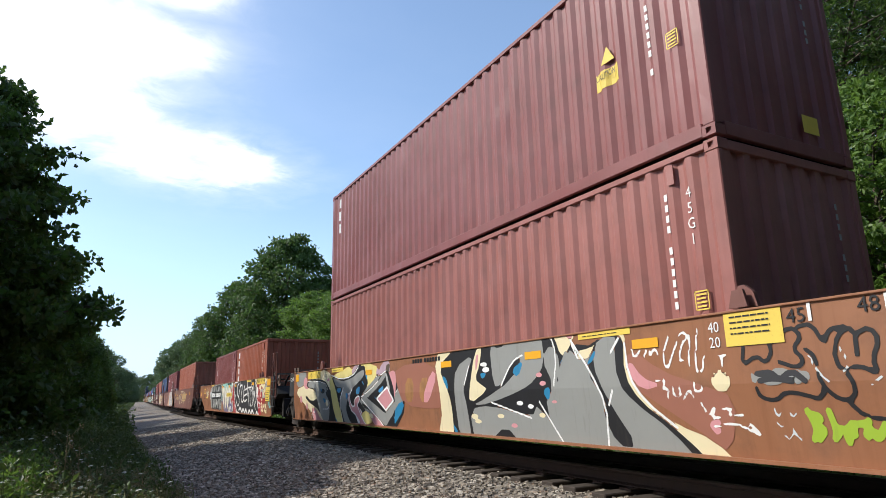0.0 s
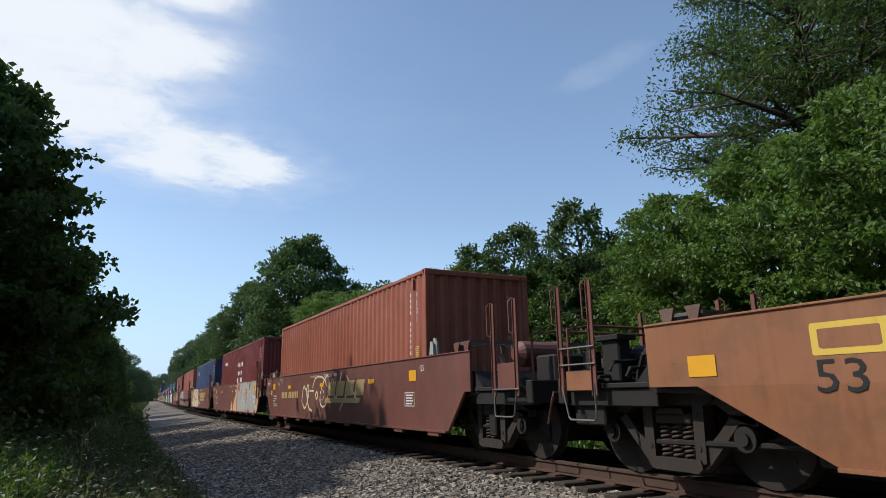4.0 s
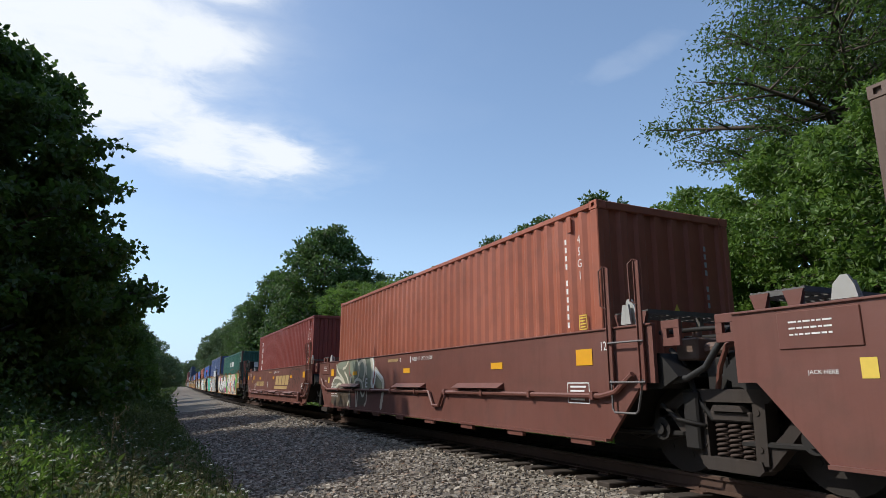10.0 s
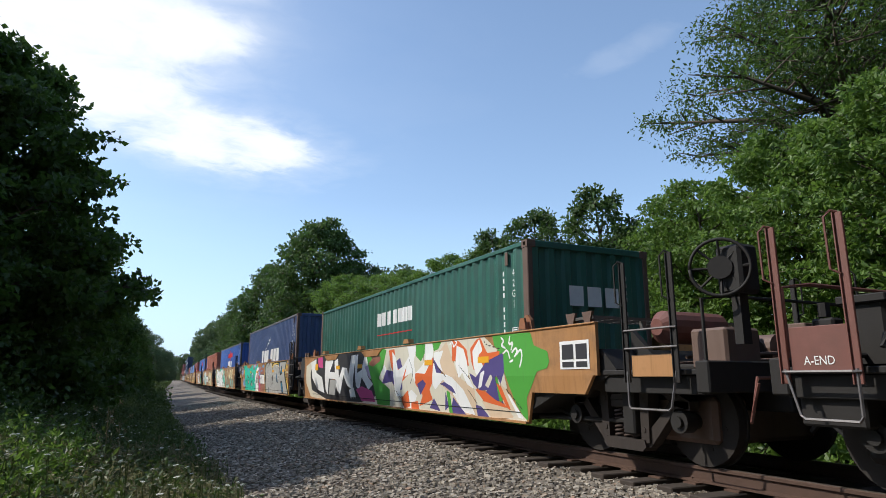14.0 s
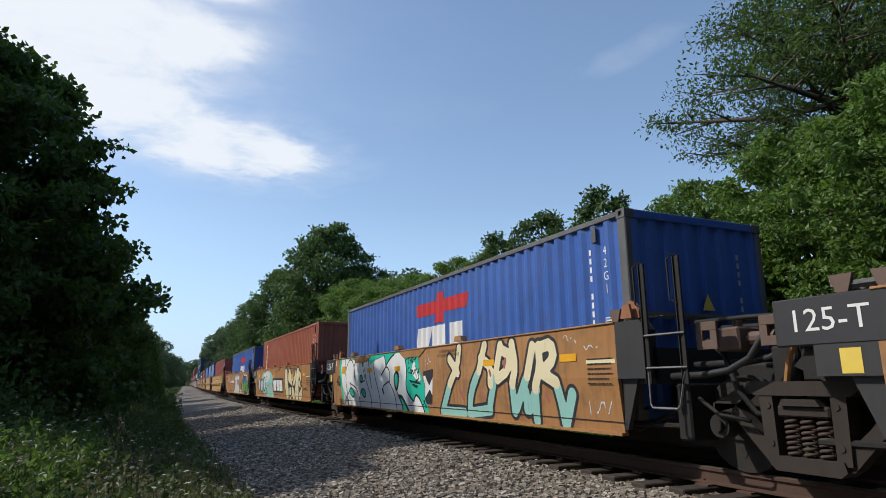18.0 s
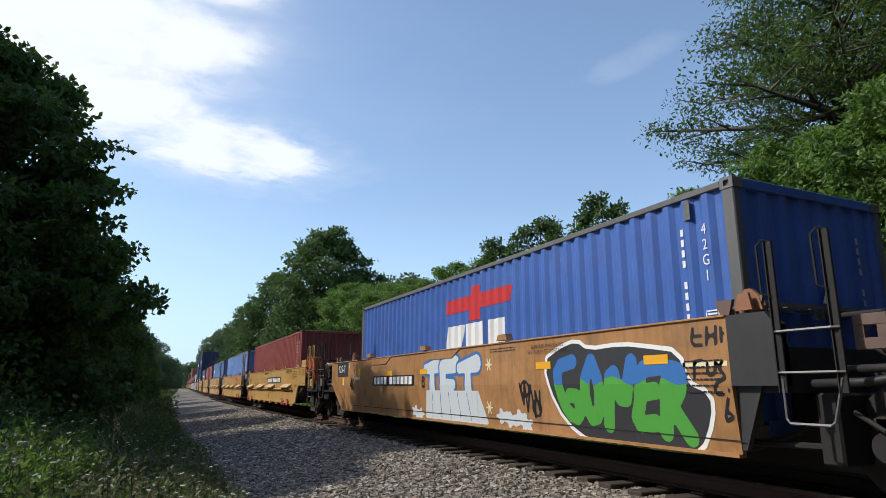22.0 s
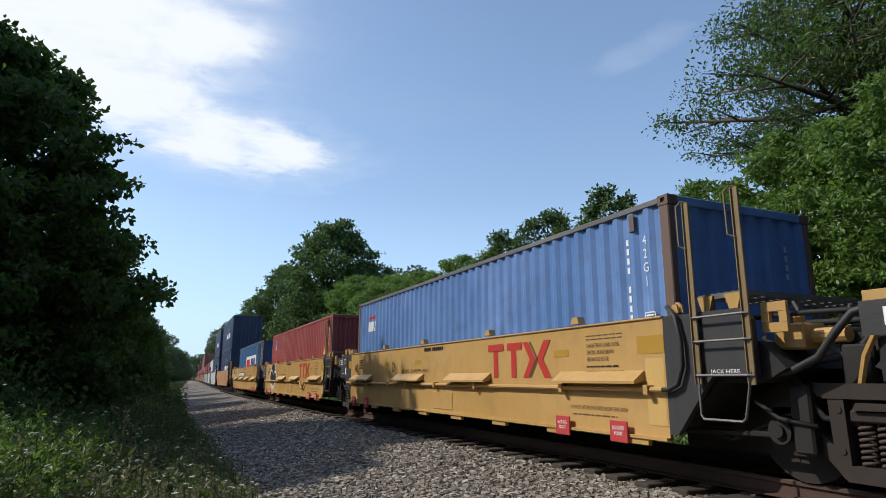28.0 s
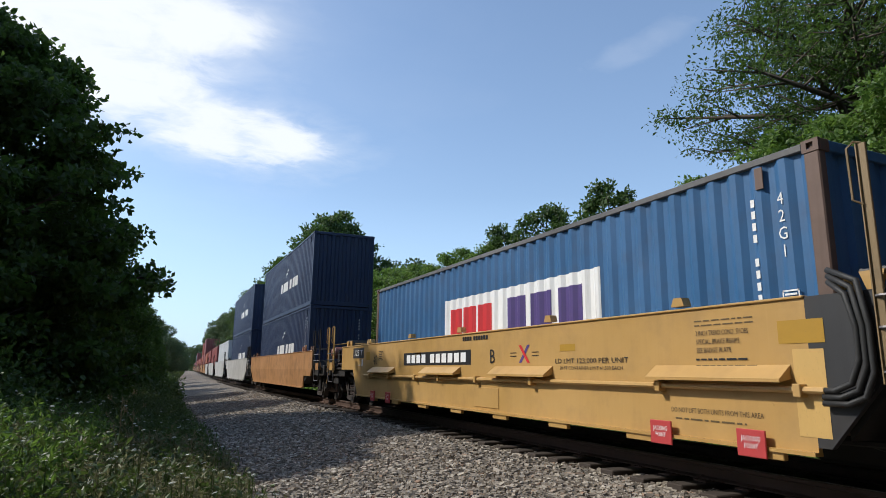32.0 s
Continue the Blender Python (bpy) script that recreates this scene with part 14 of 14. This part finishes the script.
def plant_flowers():
    head, stem = umbel_meshes()
    rnd = random.Random(41)
    made = 0
    while made < 250:
        y = 6.4 + 9.0 * rnd.random() ** 1.4
        x = -3.4 + 4.9 * rnd.random()
        if x > AXIS - 5.15 + 0.15 * math.sin(y * 3):
            continue
        h = float(tall_at(x, y)) * rnd.uniform(0.62, 1.12)
        sc = rnd.uniform(0.24, 0.62)
        top = tagged(new("wild_carrot"), "tall white-flowered weed with a flat lacy head", "flower", "white flowers beside the ballast")
        top.matrix_world = pose(x, y, bed_height(x - AXIS) - 0.02, rnd.uniform(-7, 7), rnd.uniform(-7, 7), rnd.uniform(0, 360))
        part("stem", stem, top, m=Matrix.Translation((0, 0, h)) @ Matrix.Diagonal((1.3, 1.3, h, 1)))
        part("flower_head", head, top, m=Matrix.Translation((0, 0, h)) @ pose(0, 0, 0, rnd.uniform(-20, 20), rnd.uniform(-20, 20), 0) @ Matrix.Diagonal((sc * 0.7, sc * 0.7, sc * 2.6, 1) if made % 4 == 0 else (sc, sc, sc, 1)))
        made += 1
    # two tall dry stalks with seed heads
    g = Shape()
    g.tube([(0, 0, 0), (0.03, 0, 0.6), (0.0, 0.02, 1.25)], [0.009, 0.007, 0.004], 5)
    for k in range(9):
        z, a = 0.55 + 0.075 * k, k * 2.4
        e = Vector((0.16 * math.cos(a), 0.16 * math.sin(a), z + 0.16))
        g.tube([(0.01, 0, z), e], 0.003, 4)
        for j in range(5):
            b = e + Vector((0.02 * math.cos(j * 2.4), 0.02 * math.sin(j * 2.4), 0.012 * j - 0.02))
            g.add([b + Vector((0.012, 0, 0)), b + Vector((0, 0.012, 0)), b + Vector((-0.012, 0, 0)), b + Vector((0, -0.012, 0)), b + Vector((0, 0, 0.018)), b - Vector((0, 0, 0.012))], [(0, 1, 4), (1, 2, 4), (2, 3, 4), (3, 0, 4), (1, 0, 5), (2, 1, 5), (3, 2, 5), (0, 3, 5)])
    me = g.mesh("stalk", M["drystem"], fix=False)
    for x, y, sc in ((-0.35, 9.6, 1.0), (-0.2, 9.9, 0.85), (0.55, 9.0, 0.62), (-1.6, 8.6, 0.85), (0.35, 11.0, 0.6), (-2.0, 9.4, 0.9)):
        top = tagged(new("dry_stalk", me), "tall dry weed stalk with small seed heads", "weed", "dry stalks in the weeds")
        top.matrix_world = pose(x, y, bed_height(x - AXIS) - 0.02, 0, 0, x * 90) @ Matrix.Diagonal((sc, sc, sc, 1))


sow()
plant_flowers()


def motions():
    """Everything on the train follows the line at the train's speed; wheels roll."""
    for thing, s, z in MOVING:
        walk(thing, [(t, on_line(s - run(t), z)) for t in range(33)])
    for w, y in ROLLING[:46]:
        walk(w, [(k / 15, pose(0, y, 0.4826, math.degrees(run(k / 15) / 0.4826) % 360.0)) for k in range(481)])


motions()
